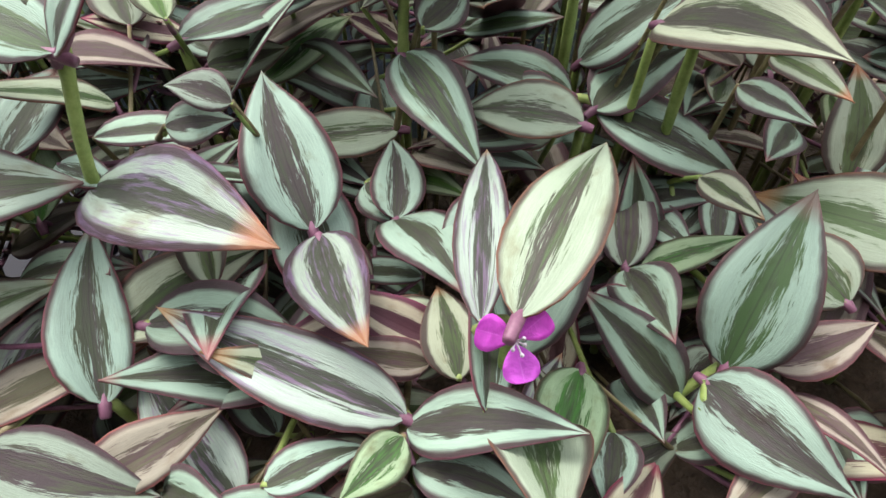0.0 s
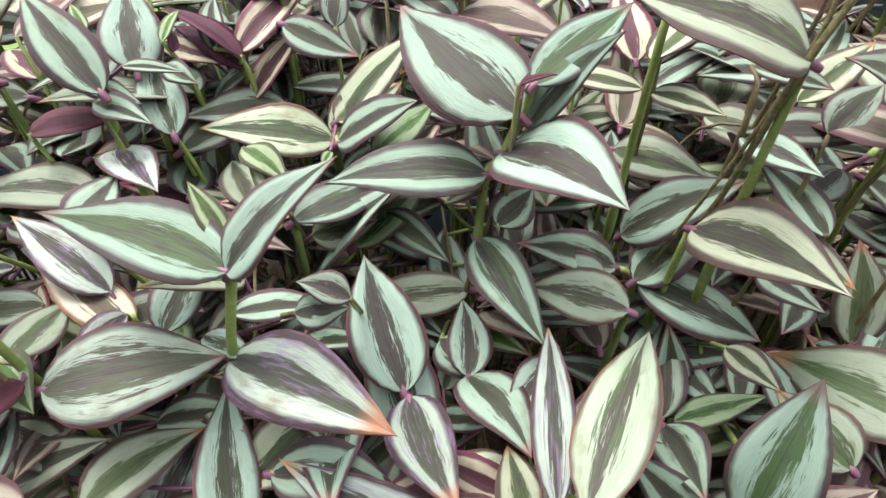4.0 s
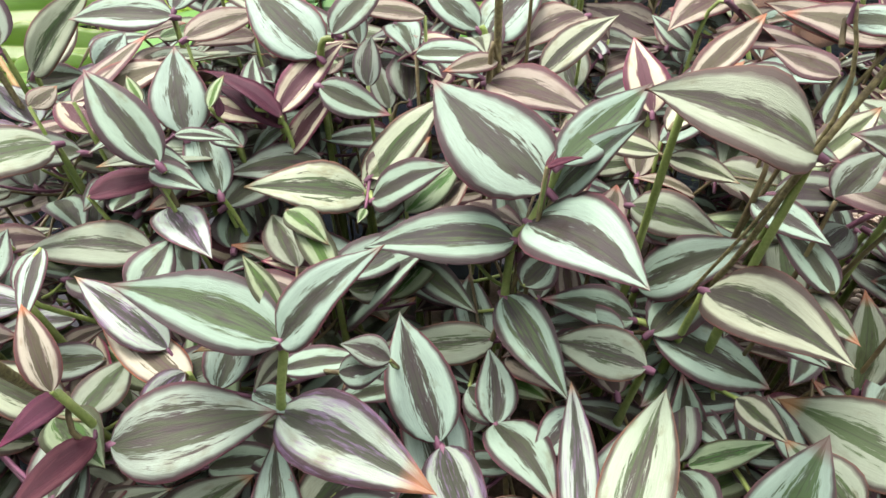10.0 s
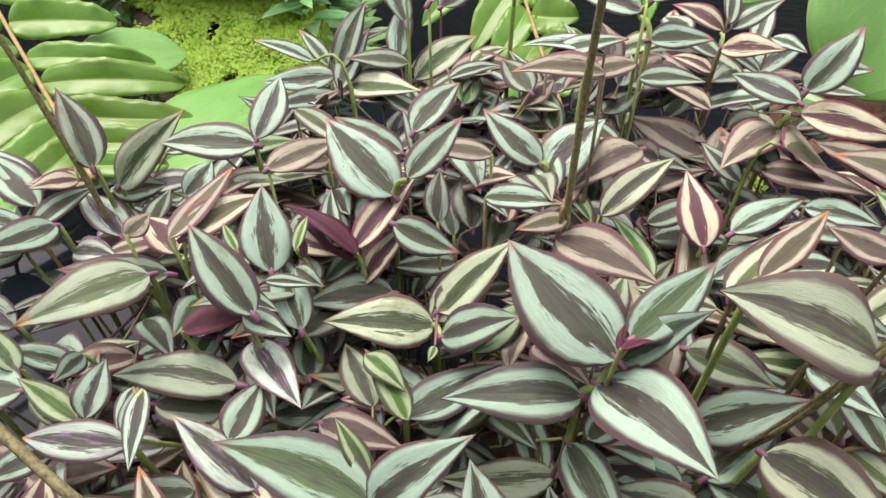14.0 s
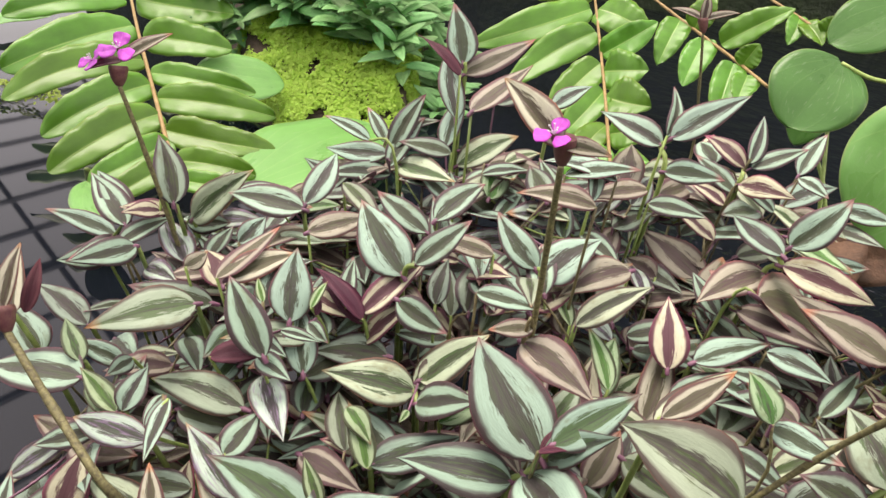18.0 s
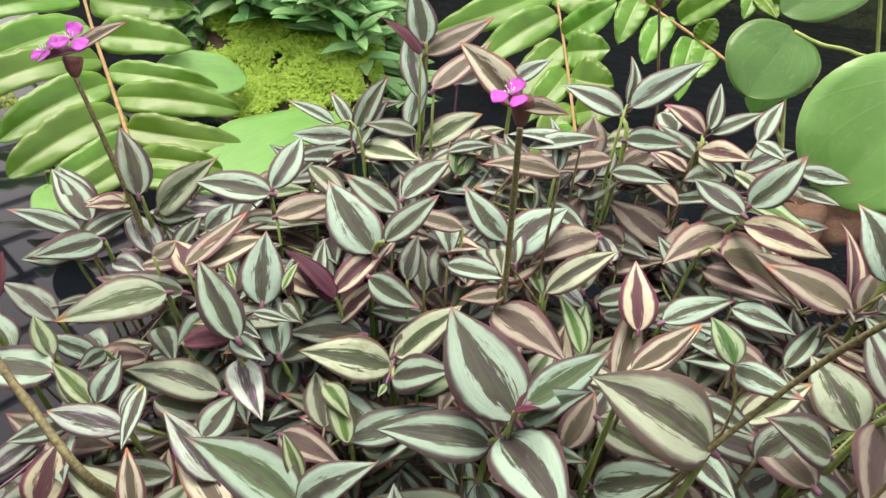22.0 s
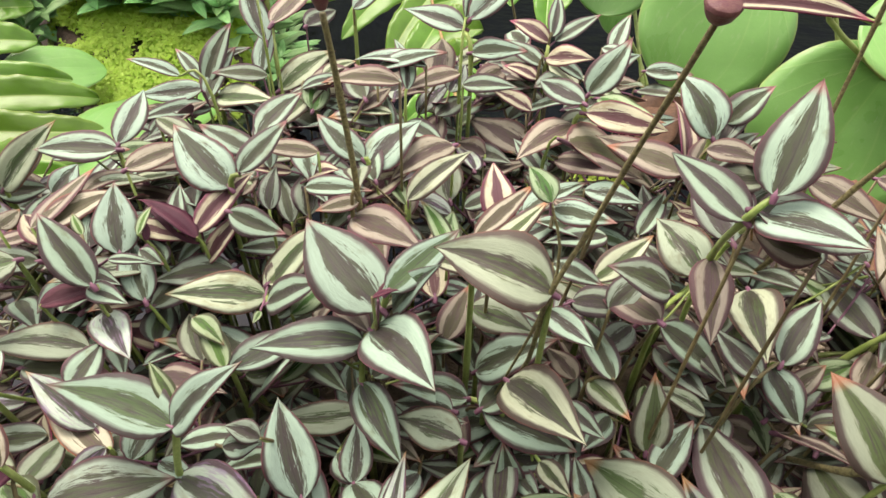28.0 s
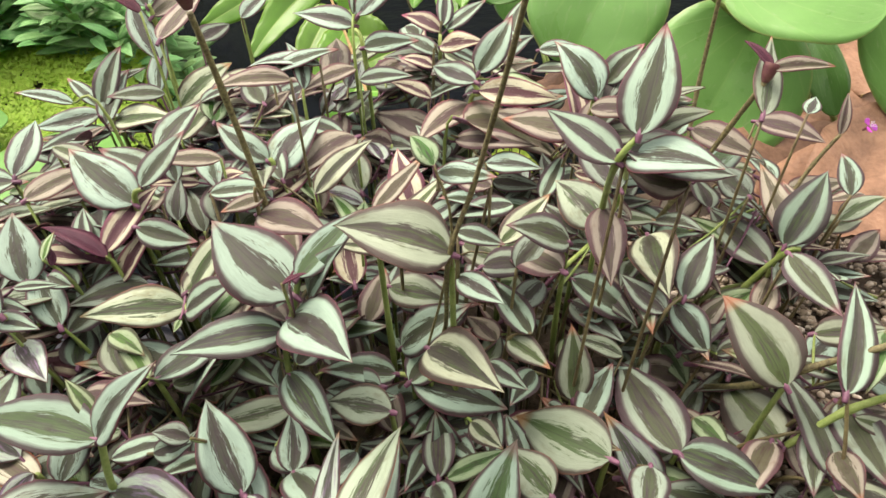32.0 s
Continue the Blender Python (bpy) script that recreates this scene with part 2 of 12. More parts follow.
ZEBRA = {
    "s": zebra_material("silver_striped_leaf", (0.375, 0.555, 0.43), (0.059, 0.053, 0.050), (0.22, 0.065, 0.095), (0.38, 0.15, 0.15)),
    "w": zebra_material("bright_silver_leaf", (0.46, 0.67, 0.51), (0.060, 0.056, 0.054), (0.15, 0.055, 0.075), (0.36, 0.14, 0.15), 0.0, 0.22, 0.4),
    "t": zebra_material("teal_striped_leaf", (0.29, 0.44, 0.34), (0.052, 0.052, 0.048), (0.13, 0.055, 0.065), (0.18, 0.11, 0.10), 0.0, 0.34, 0.8),
    "o": zebra_material("olive_striped_leaf", (0.34, 0.43, 0.31), (0.066, 0.063, 0.052), (0.20, 0.085, 0.06), (0.42, 0.20, 0.09), 0.0, 0.25, 0.7),
    "p": zebra_material("cream_striped_leaf", (0.49, 0.59, 0.41), (0.062, 0.062, 0.048), (0.26, 0.10, 0.075), (0.46, 0.24, 0.10), 0.0, 0.27, 0.7),
    "v": zebra_material("violet_flecked_leaf", (0.46, 0.60, 0.49), (0.060, 0.053, 0.057), (0.22, 0.070, 0.075), (0.46, 0.24, 0.10), 0.5),
    "g": zebra_material("green_striped_leaf", (0.34, 0.48, 0.28), (0.052, 0.078, 0.036), (0.13, 0.065, 0.055), (0.20, 0.12, 0.06), 0.0, 0.28, 0.9),
    "b": zebra_material("bronze_striped_leaf", (0.38, 0.36, 0.28), (0.090, 0.058, 0.058), (0.30, 0.085, 0.085), (0.40, 0.16, 0.09), 0.0, 0.36, 0.5),
    "r": zebra_material("crimson_edged_leaf", (0.60, 0.60, 0.42), (0.105, 0.048, 0.055), (0.34, 0.040, 0.12), (0.42, 0.06, 0.15), 0.0, 0.30, 0.0),
    "r2": zebra_material("rust_edged_leaf", (0.53, 0.53, 0.40), (0.092, 0.062, 0.056), (0.36, 0.10, 0.06), (0.52, 0.22, 0.08), 0.0, 0.32, 0.4),
    "m": zebra_material("maroon_leaf", (0.12, 0.034, 0.050), (0.070, 0.016, 0.030), (0.12, 0.020, 0.05), (0.16, 0.03, 0.06), 0.0, 0.45, 0.0),
    "d": zebra_material("dark_striped_leaf", (0.30, 0.40, 0.31), (0.056, 0.045, 0.046), (0.13, 0.045, 0.065), (0.20, 0.09, 0.10), 0.0, 0.36, 0.6),
}
UNDER = plain_leaf("purple_leaf_underside", (0.11, 0.030, 0.060), (0.16, 0.05, 0.08), 0.45)
STEM = rough_material("green_stem", (0.17, 0.27, 0.055), (0.36, 0.47, 0.15), 90, 0.45, 0.0004, 0.5)
STEM_PURPLE = rough_material("purple_stem", (0.13, 0.05, 0.09), (0.26, 0.12, 0.18), 90, 0.45, 0.0004, 0.4)
STEM_BROWN = rough_material("brownish_stem", (0.09, 0.065, 0.035), (0.24, 0.22, 0.10), 90, 0.5, 0.0004, 0.4)
STEM_DARK = rough_material("speckled_stem", (0.075, 0.058, 0.034), (0.34, 0.32, 0.14), 420, 0.6, 0.0006, 0.3)


# ---- builders ----
def part(name, data, material, parent, label=""):
    ob = new(name, data)
    for m in material if isinstance(material, (list, tuple)) else [material]:
        data.materials.append(m)
    ob.parent = parent
    if label:
        tagged(ob, label)
    return ob


def thing(name, place, label, category, group="", kind=""):
    ob = new(name)
    ob.location = place
    ob.empty_display_size = 0.01
    return tagged(ob, label, category, group, kind)


def inside(ob, verts, faces, uvs=None, mats=None, smooth=True):
    """A mesh in the frame of the thing that it belongs to."""
    o = ob.location if ob else Vector()
    me = bpy.data.meshes.new("piece")
    me.from_pydata([(x - o[0], y - o[1], z - o[2]) for x, y, z in verts], [], faces)
    if uvs is not None:
        layer = me.uv_layers.new(name="leaf")
        idx = np.empty(len(me.loops), dtype=np.int32)
        me.loops.foreach_get("vertex_index", idx)
        layer.data.foreach_set("uv", np.asarray(uvs, dtype=np.float32)[idx].ravel())
    if mats is not None:
        me.polygons.foreach_set("material_index", mats)
    if smooth:
        me.polygons.foreach_set("use_smooth", [True] * len(me.polygons))
    me.update()
    return me


def blade(base, tip, width, normal, fold=0.25, bend=0.06, ripple=0.02, a=0.52, b=1.0, nu=13, nv=4, thick=0.0005, seed=0, twist=0.0, notch=0.0, sickle=0.0, crimp=0.0):
    """A leaf blade from base to tip: two skins with an edge between them, folded along the midrib, bent and rippled."""
    B, T, N = np.array(base, float), np.array(tip, float), np.array(normal, float)
    L = np.linalg.norm(T - B)
    ax = (T - B) / L
    N = N - ax * (N @ ax)
    N /= np.linalg.norm(N)
    S = np.cross(ax, N)
    rs = random.Random(seed)
    um = a / (a + b)
    peak = um ** a * (1 - um) ** b
    ph, ph2 = rs.uniform(0, 6.28), rs.uniform(0, 6.28)
    side = 1 + rs.uniform(-0.06, 0.06)
    verts, uvs = [], []
    for skin in (0, 1):
        for i in range(nu + 1):
            u = 0.5 - 0.5 * math.cos(math.pi * (i / nu) ** 0.9)
            u = min(max(u, 0.0), 1.0)
            h = (max(u, 0.002) ** a) * (max(1 - u, 0.0) ** b) / peak * width / 2
            if i == nu:
                h = 0.0002
            h *= 1 + crimp * (0.6 * math.sin(u * 31 + ph) + 0.5 * math.sin(u * 67 + ph2))
            arch = bend * L * 4 * u * (1 - u)
            tw = twist * (u - 0.4)
            for j in range(-nv, nv + 1):
                v = math.copysign(abs(j / nv) ** 1.5, j)
                x = v * h * (side if v > 0 else 2 - side)
                sway = sickle * L * 4 * u * (1 - u)
                y = u * L - notch * L * (abs(v) ** 1.5) * max(0, 1 - u * 3)
                z = arch + fold * abs(x) * (1 - 0.35 * abs(v)) + ripple * width * abs(v) ** 2 * math.sin(u * 11 + ph + (0 if v > 0 else ph2))
                z += crimp * width * abs(v) ** 2 * math.sin(u * 37 + ph2 + (1.9 if v > 0 else 0))
                z += tw * x
                p = B + ax * y + S * (x + sway) + N * (z - skin * thick)
                verts.append(tuple(p))
                uvs.append((u, 0.5 + v / 2))
    faces, mats = [], []
    row, half = 2 * nv + 1, (nu + 1) * (2 * nv + 1)
    for i in range(nu):
        for j in range(2 * nv):
            q = i * row + j
            faces.append((q, q + 1, q + row + 1, q + row))
            mats.append(0)
            q += half
            faces.append((q, q + row, q + row + 1, q + 1))
            mats.append(1)
        for q in (i * row, i * row + 2 * nv):
            f = (q, q + row, q + row + half, q + half)
            faces.append(f if q % row == 0 else f[::-1])
            mats.append(0)
    return verts, faces, uvs, mats


def tube(points, radii, sides=7, joints=0.0):
    """A round stem along a smooth line through the points."""
    P = [Vector(p) for p in points]
    R = list(radii) if isinstance(radii, (list, tuple)) else [radii] * len(P)
    line, rad = [], []
    for i in range(len(P) - 1):
        p0, p1, p2, p3 = P[max(i - 1, 0)], P[i], P[i + 1], P[min(i + 2, len(P) - 1)]
        n = 5
        for k in range(n):
            s = k / n
            line.append(0.5 * ((2 * p1) + (p2 - p0) * s + (2 * p0 - 5 * p1 + 4 * p2 - p3) * s * s + (3 * p1 - p0 - 3 * p2 + p3) * s ** 3))
            rad.append((R[i] * (1 - s) + R[i + 1] * s) * (1 + (joints if k == 0 and i > 0 else 0)))
    line.append(P[-1])
    rad.append(R[-1])
    verts, faces = [], []
    ref = Vector((0.31, 0.9, 0.3))
    for i, p in enumerate(line):
        d = (line[min(i + 1, len(line) - 1)] - line[max(i - 1, 0)]).normalized()
        s = d.cross(ref).normalized()
        t = s.cross(d)
        for k in range(sides):
            w = 2 * math.pi * k / sides
            verts.append(tuple(p + (s * math.cos(w) + t * math.sin(w)) * rad[i]))
    for i in range(len(line) - 1):
        for k in range(sides):
            a, b = i * sides + k, i * sides + (k + 1) % sides
            faces.append((a, b, b + sides, a + sides))
    faces.append(tuple(range(sides))[::-1])
    faces.append(tuple(range((len(line) - 1) * sides, len(line) * sides)))
    return verts, faces


WORDS = {"w": "broad bright silver striped leaves", "s": "silver and dark green striped leaves", "t": "teal green striped leaves", "o": "dull olive striped leaves", "p": "cream striped leaves with brown edges",
         "v": "silver leaves flecked with violet", "g": "young green striped leaves", "b": "bronze purple leaves", "r": "crimson edged leaves",
         "r2": "rust edged leaves", "m": "maroon leaf undersides showing", "d": "dark striped leaves"}
count = [0]
STEM_LINES = {}


def side_stem(plant, base):
    """A short stem from the nearest place on the shoot to the foot of a leaf that sits off it."""
    best = None
    line = STEM_LINES[plant.name]
    for a, b in zip(line, line[1:]):
        d = b - a
        q = a + d * min(1, max(0, (base - a).dot(d) / max(d.length_squared, 1e-9)))
        q = q.lerp(a, 0.12)
        if best is None or (q - base).length < (best - base).length:
            best = q
    if best is not None and (best - base).length > 0.005:
        v, f = tube([best, best.lerp(base, 0.5) + Vector((0, 0, -0.06 * (base - best).length)), base], [0.0011, 0.0010, 0.0009], 5)
        part("side_stem", inside(plant, v, f), (STEM_BROWN, STEM_PURPLE, STEM, STEM_PURPLE)[count[0] % 4], plant)


def leaf(plant, bx, by, bz, tx, ty, tz, w, nx, ny, nz, kind, fold=None, bend=None):
    """One striped leaf in millimetres: base, tip, width, the way its face looks."""
    count[0] += 1
    rs = random.Random(count[0] * 7 + 3)
    fo = rs.uniform(0.12, 0.42) if fold is None else fold
    be = rs.uniform(0.01, 0.09) if bend is None else bend
    v, f, uv, ms = blade((bx / 1000, by / 1000, bz / 1000), (tx / 1000, ty / 1000, tz / 1000), w / 1000, (nx, ny, nz), fo, be,
                         rs.uniform(0.006, 0.03), rs.uniform(0.53, 0.63), rs.uniform(1.05, 1.22), seed=count[0], twist=rs.uniform(-0.35, 0.35), sickle=rs.uniform(-0.045, 0.045))
    side_stem(plant, Vector((bx, by, bz)) / 1000)
    if w >= 24:
        a, b = Vector((bx, by, bz)) / 1000, Vector((tx, ty, tz)) / 1000
        low = Vector((nx, ny, nz)).normalized() * -0.0011
        sv, sf = tube([a.lerp(b, -0.07) + low * 2, a + low, a.lerp(b, 0.13) + low], [0.0016, 0.0021, 0.0006], 6)
        part("leaf_sheath", inside(plant, sv, sf), STEM_PURPLE, plant)
    return part("leaf", inside(plant, v, f, uv, ms), [ZEBRA[kind], UNDER], plant)


def shoot(kind, root, *nodes, thin=1.0, bark=None):
    """A shoot rooted in the bed, its stem running through the nodes (millimetres) from the top down."""
    r = tuple(c / 1000 for c in root)
    plant = thing("wandering_plant", r, "wandering shoot with " + WORDS[kind] + " above the bed", "plant", "striped wandering shoots")
    pts = [r] + [tuple(c / 1000 for c in p) for p in nodes]
    STEM_LINES[plant.name] = [Vector(p) for p in pts]
    if len(pts) > 1:
        v, f = tube(pts, [0.0014 * thin] + [0.0013 * thin] * (len(pts) - 2) + [0.0011 * thin], joints=0.25)
        part("stem", inside(plant, v, f), bark or (STEM if count[0] % 3 else STEM_BROWN), plant)
    return plant


# ---- ground and water ----
def sheet(name, x0, x1, y0, y1, nx, ny, height, material, label, category):
    verts = [(x0 + (x1 - x0) * i / nx, y0 + (y1 - y0) * j / ny, 0) for j in range(ny + 1) for i in range(nx + 1)]
    verts = [(x, y, height(x, y)) for x, y, _ in verts]
    faces = [(j * (nx + 1) + i, j * (nx + 1) + i + 1, (j + 1) * (nx + 1) + i + 1, (j + 1) * (nx + 1) + i) for j in range(ny) for i in range(nx)]
    return tagged(part(name, inside(None, verts, faces), material, None), label, category, kind="structure")
SOIL = rough_material("wet_soil", (0.030, 0.022, 0.014), (0.13, 0.095, 0.062), 30, 0.85, 0.01)
WATER, wnodes, wlinks, wb = mat("dark_pond_water")
wb.inputs["Base Color"].default_value = (0.006, 0.008, 0.012, 1)
wb.inputs["Roughness"].default_value = 0.03
wb.inputs["IOR"].default_value = 1.40
wco = wnodes.new("ShaderNodeTexCoord").outputs["Object"]
wsep = wnodes.new("ShaderNodeSeparateXYZ")
wlinks.new(wco, wsep.inputs[0])
calm = wnodes.new("ShaderNodeMapRange")
calm.inputs["From Min"].default_value, calm.inputs["From Max"].default_value = -0.1, 0.15
calm.inputs["To Min"].default_value, calm.inputs["To Max"].default_value = 0.0, 1.0
wlinks.new(wsep.outputs[0], calm.inputs["Value"])
wbump = wnodes.new("ShaderNodeBump")
wbump.inputs["Distance"].default_value = 0.03
wlinks.new(calm.outputs[0], wbump.inputs["Strength"])
wlinks.new(noise_tex(wnodes, wlinks, wco, 8.0, 3.0), wbump.inputs["Height"])
wlinks.new(wbump.outputs[0], wb.inputs["Normal"])


def bank(x, y):
    """The bed stands a hand above the water on the near side and to the right."""
    edge = min((x + 0.20) / 0.08, (0.50 + 0.10 * max(0, x) * 6 - y) / 0.10)
    s = min(1, max(0, 0.5 + edge))
    s = s * s * (3 - 2 * s)
    return -0.25 + s * 0.345 + 0.006 * noise.noise(Vector((x * 25, y * 25, 1)))


sheet("pond_water", -60, 60, -60, 120, 1, 1, lambda x, y: 0.065, WATER, "dark still pond water behind the plants", "water")
sheet("ground", -1.2, 2.4, -1.2, 1.6, 150, 120, bank, SOIL, "dark wet soil bank under the plants", "ground")
# for the two added screens out of view, far and near
HEDGE_SCREEN = rough_material("dark_hedge_screen", (0.004, 0.008, 0.003), (0.030, 0.052, 0.016), 3.0, 0.8, 0.05)
ROOF = rough_material("grey_roof_slat", (0.30, 0.30, 0.31), (0.42, 0.42, 0.43), 5.0, 0.7, 0.002)
rsh = random.Random(4)


def ease(q):
    q = min(1, max(0, q))
    return q * q * (3 - 2 * q)


def mound(x, y):
    """The weedy hump that carries the herbs, rising from the water towards the back."""
    e = ease((x + 0.66 * y) / 0.10) * ease((-0.25 * y - x) / 0.10) * ease((y - 1.04) / 0.08)
    return -0.03 + e * (0.105 + 0.15 * ease((y - 1.12) / 0.42) + 0.05 * ease((y - 1.5) / 0.5)) + 0.012 * noise.noise(Vector((x * 14, y * 14, 3)))


sheet("far_bank", -2.2, -0.15, 1.0, 3.2, 120, 120, mound, SOIL, "dark hump behind the plants carrying weed and herbs", "ground")
# added above the view: the water mirrors this dark screen, its ragged top lets glints in
sheet("backdrop", -3.2, 14, 3.4, 3.5, 60, 1, lambda x, y: (0.0 if y < 3.45 else 1.9 + 1.4 * min(1, max(0, x + 1.6)) + 0.4 * noise.noise(Vector((x * 2, 0, 0))) + 1.3 * noise.noise(Vector((x * 5, 3, 0)))), HEDGE_SCREEN, "added dark hedge, out of view, closing the far side to darken the pond reflection", "hedge")
for k in range(17):
    along = radians(68) if k < 12 else radians(-30)
    d, q = Vector((math.cos(along), math.sin(along), 0)), Vector((-math.sin(along), math.cos(along), 0))
    mid = q * (3.23 + 0.667 * k) + d * 2.2 if k < 12 else Vector((-5.72, 4.59, 0)) + q * 1.8 * (k - 14)
    half = q * (0.055 if k % 3 == 0 and k < 12 else 0.022)
    z0 = 3.0 + 0.06 * (k > 11)
    ring = [mid - d * 5 - half, mid + d * 5 - half, mid + d * 5 + half, mid - d * 5 + half]
    me = inside(None, [(p.x, p.y, z) for z in (z0, z0 + 0.04) for p in ring], [(3, 2, 1, 0), (4, 5, 6, 7), (0, 1, 5, 4), (1, 2, 6, 5), (2, 3, 7, 6), (3, 0, 4, 7)], smooth=False)
    tagged(part("roof_slat", me, ROOF, None), "thin grey slat of the shade roof over the pond", "roof", kind="structure")
# unseen screen behind the viewpoint, added to hold skylight off the nearest leaves
sheet("wall_behind", -7, 7, -1.15, -1.05, 40, 1, lambda x, y: (-0.3 if y < -1.1 else 1.5 + 0.2 * noise.noise(Vector((x * 2, 5, 0)))), HEDGE_SCREEN, "added dark hedge, out of view, closing the near side and shading the near leaves", "hedge")


# ---- builders for the other plants ----
def smooth_leaf(name, base, vein):
    """A big smooth leaf: a fan of pale veins from the stalk, faint cells, dust and scratches."""
    m, n, l, bsdf = mat(name)
    u, v, across, rnd = leaf_coords(n, l)

    def op(kind, a, b=0.0):
        return math_node(n, l, kind, a, b)

    blot = streak_tex(n, l, u, v, rnd, 3.0, 3.0, 5.0)
    cells = streak_tex(n, l, u, v, rnd, 60.0, 60.0, 3.0)
    col = mix(n, l, blot, tuple(c * 0.72 for c in base), tuple(min(1, c * 1.22) for c in base))
    fan = op("ABSOLUTE", op("SINE", op("MULTIPLY", op("DIVIDE", op("SUBTRACT", v, 0.5), op("ADD", u, 0.35)), 13.0)))
    veins = ramp(n, [(0.0, (1, 1, 1)), (0.10, (0.25, 0.25, 0.25)), (0.3, (0, 0, 0))])
    l.new(fan, veins.inputs[0])
    col = mix(n, l, op("MULTIPLY", veins.outputs[0], op("SUBTRACT", 0.36, op("MULTIPLY", u, 0.30))), col, vein)
    dust = ramp(n, [(0.60, (0, 0, 0)), (0.74, (1, 1, 1))])
    l.new(streak_tex(n, l, u, v, rnd, 9.0, 34.0, 6.0), dust.inputs[0])
    col = mix(n, l, op("MULTIPLY", dust.outputs[0], 0.28), col, (0.48, 0.58, 0.40))
    rim = ramp(n, [(0.965, (0, 0, 0)), (0.995, (1, 1, 1))])
    l.new(across, rim.inputs[0])
    col = mix(n, l, op("MULTIPLY", rim.outputs[0], 0.6), col, (0.42, 0.52, 0.18))
    l.new(col, bsdf.inputs["Base Color"])
    l.new(op("ADD", op("MULTIPLY", blot, 0.25), 0.18), bsdf.inputs["Roughness"])
    bump = n.new("ShaderNodeBump")
    bump.inputs["Strength"].default_value, bump.inputs["Distance"].default_value = 0.35, 0.0015
    l.new(op("ADD", op("ADD", op("MULTIPLY", blot, 2.0), op("MULTIPLY", cells, 0.25)), op("MULTIPLY", veins.outputs[0], 0.3)), bump.inputs["Height"])
    l.new(bump.outputs[0], bsdf.inputs["Normal"])
    tr = n.new("ShaderNodeBsdfTranslucent")
    l.new(col, tr.inputs[0])
    ms = n.new("ShaderNodeMixShader")
    ms.inputs[0].default_value = 0.28
    l.new(bsdf.outputs[0], ms.inputs[1])
    l.new(tr.outputs[0], ms.inputs[2])
    l.new(ms.outputs[0], n["Material Output"].inputs[0])
    return m


FERN = plain_leaf("fern_green", (0.12, 0.31, 0.028), (0.40, 0.58, 0.16), 0.33, 0.20, 0.0, (0.30, 0.42, 0.08), 0.75)
FERN_DARK = plain_leaf("fern_green_underside", (0.15, 0.27, 0.05), (0.28, 0.40, 0.12), 0.5, 0.30)
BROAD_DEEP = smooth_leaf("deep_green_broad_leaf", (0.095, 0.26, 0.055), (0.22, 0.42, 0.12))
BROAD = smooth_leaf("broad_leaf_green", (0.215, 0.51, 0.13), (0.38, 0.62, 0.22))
HERB = plain_leaf("herb_green", (0.24, 0.54, 0.19), (0.38, 0.62, 0.28), 0.5, 0.25)
MOSS = plain_leaf("yellow_green_pond_weed", (0.46, 0.68, 0.09), (0.55, 0.72, 0.12), 0.55, 0.45)
STRAW = rough_material("straw_stalk", (0.26, 0.16, 0.06), (0.48, 0.34, 0.15), 70, 0.6, 0.0006)
DRY = rough_material("dry_brown_leaf", (0.050, 0.026, 0.014), (0.17, 0.090, 0.048), 25, 0.7, 0.003, 0.5)
TAN = rough_material("dry_tan_leaf", (0.17, 0.085, 0.045), (0.46, 0.27, 0.16), 22, 0.6, 0.003, 0.5)
PETAL = plain_leaf("magenta_petal", (0.80, 0.13, 0.86), (0.86, 0.26, 0.90), 0.5, 0.4)
STAMEN = rough_material("white_stamen", (0.75, 0.70, 0.78), (0.85, 0.82, 0.86), 200, 0.5, 0.0002, 0.1)
CALYX = rough_material("purple_calyx", (0.12, 0.030, 0.050), (0.24, 0.12, 0.09), 160, 0.55, 0.0005)


def metres(p):
    return tuple(c / 1000 for c in p)


def fern_frond(label, *pts):
    frond = thing("fern_frond", metres(pts[0]), label, "fern", "fern fronds over the pond")
    v, f = tube([metres(p) for p in pts], [0.0034] * (len(pts) - 1) + [0.002])
    part("rachis", inside(frond, v, f), STRAW, frond, "straw coloured stalk")
    return frond


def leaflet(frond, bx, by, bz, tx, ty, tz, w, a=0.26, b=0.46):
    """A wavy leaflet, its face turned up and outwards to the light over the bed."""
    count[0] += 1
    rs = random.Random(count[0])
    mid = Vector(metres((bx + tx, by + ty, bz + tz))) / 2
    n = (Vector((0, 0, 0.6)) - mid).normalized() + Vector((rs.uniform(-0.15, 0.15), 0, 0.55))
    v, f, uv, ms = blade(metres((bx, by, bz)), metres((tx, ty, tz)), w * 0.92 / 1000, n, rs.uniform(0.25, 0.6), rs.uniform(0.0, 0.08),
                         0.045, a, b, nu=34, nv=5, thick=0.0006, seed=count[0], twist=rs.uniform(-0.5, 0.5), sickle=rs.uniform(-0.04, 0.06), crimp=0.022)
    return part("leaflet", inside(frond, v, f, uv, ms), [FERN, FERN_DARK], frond)


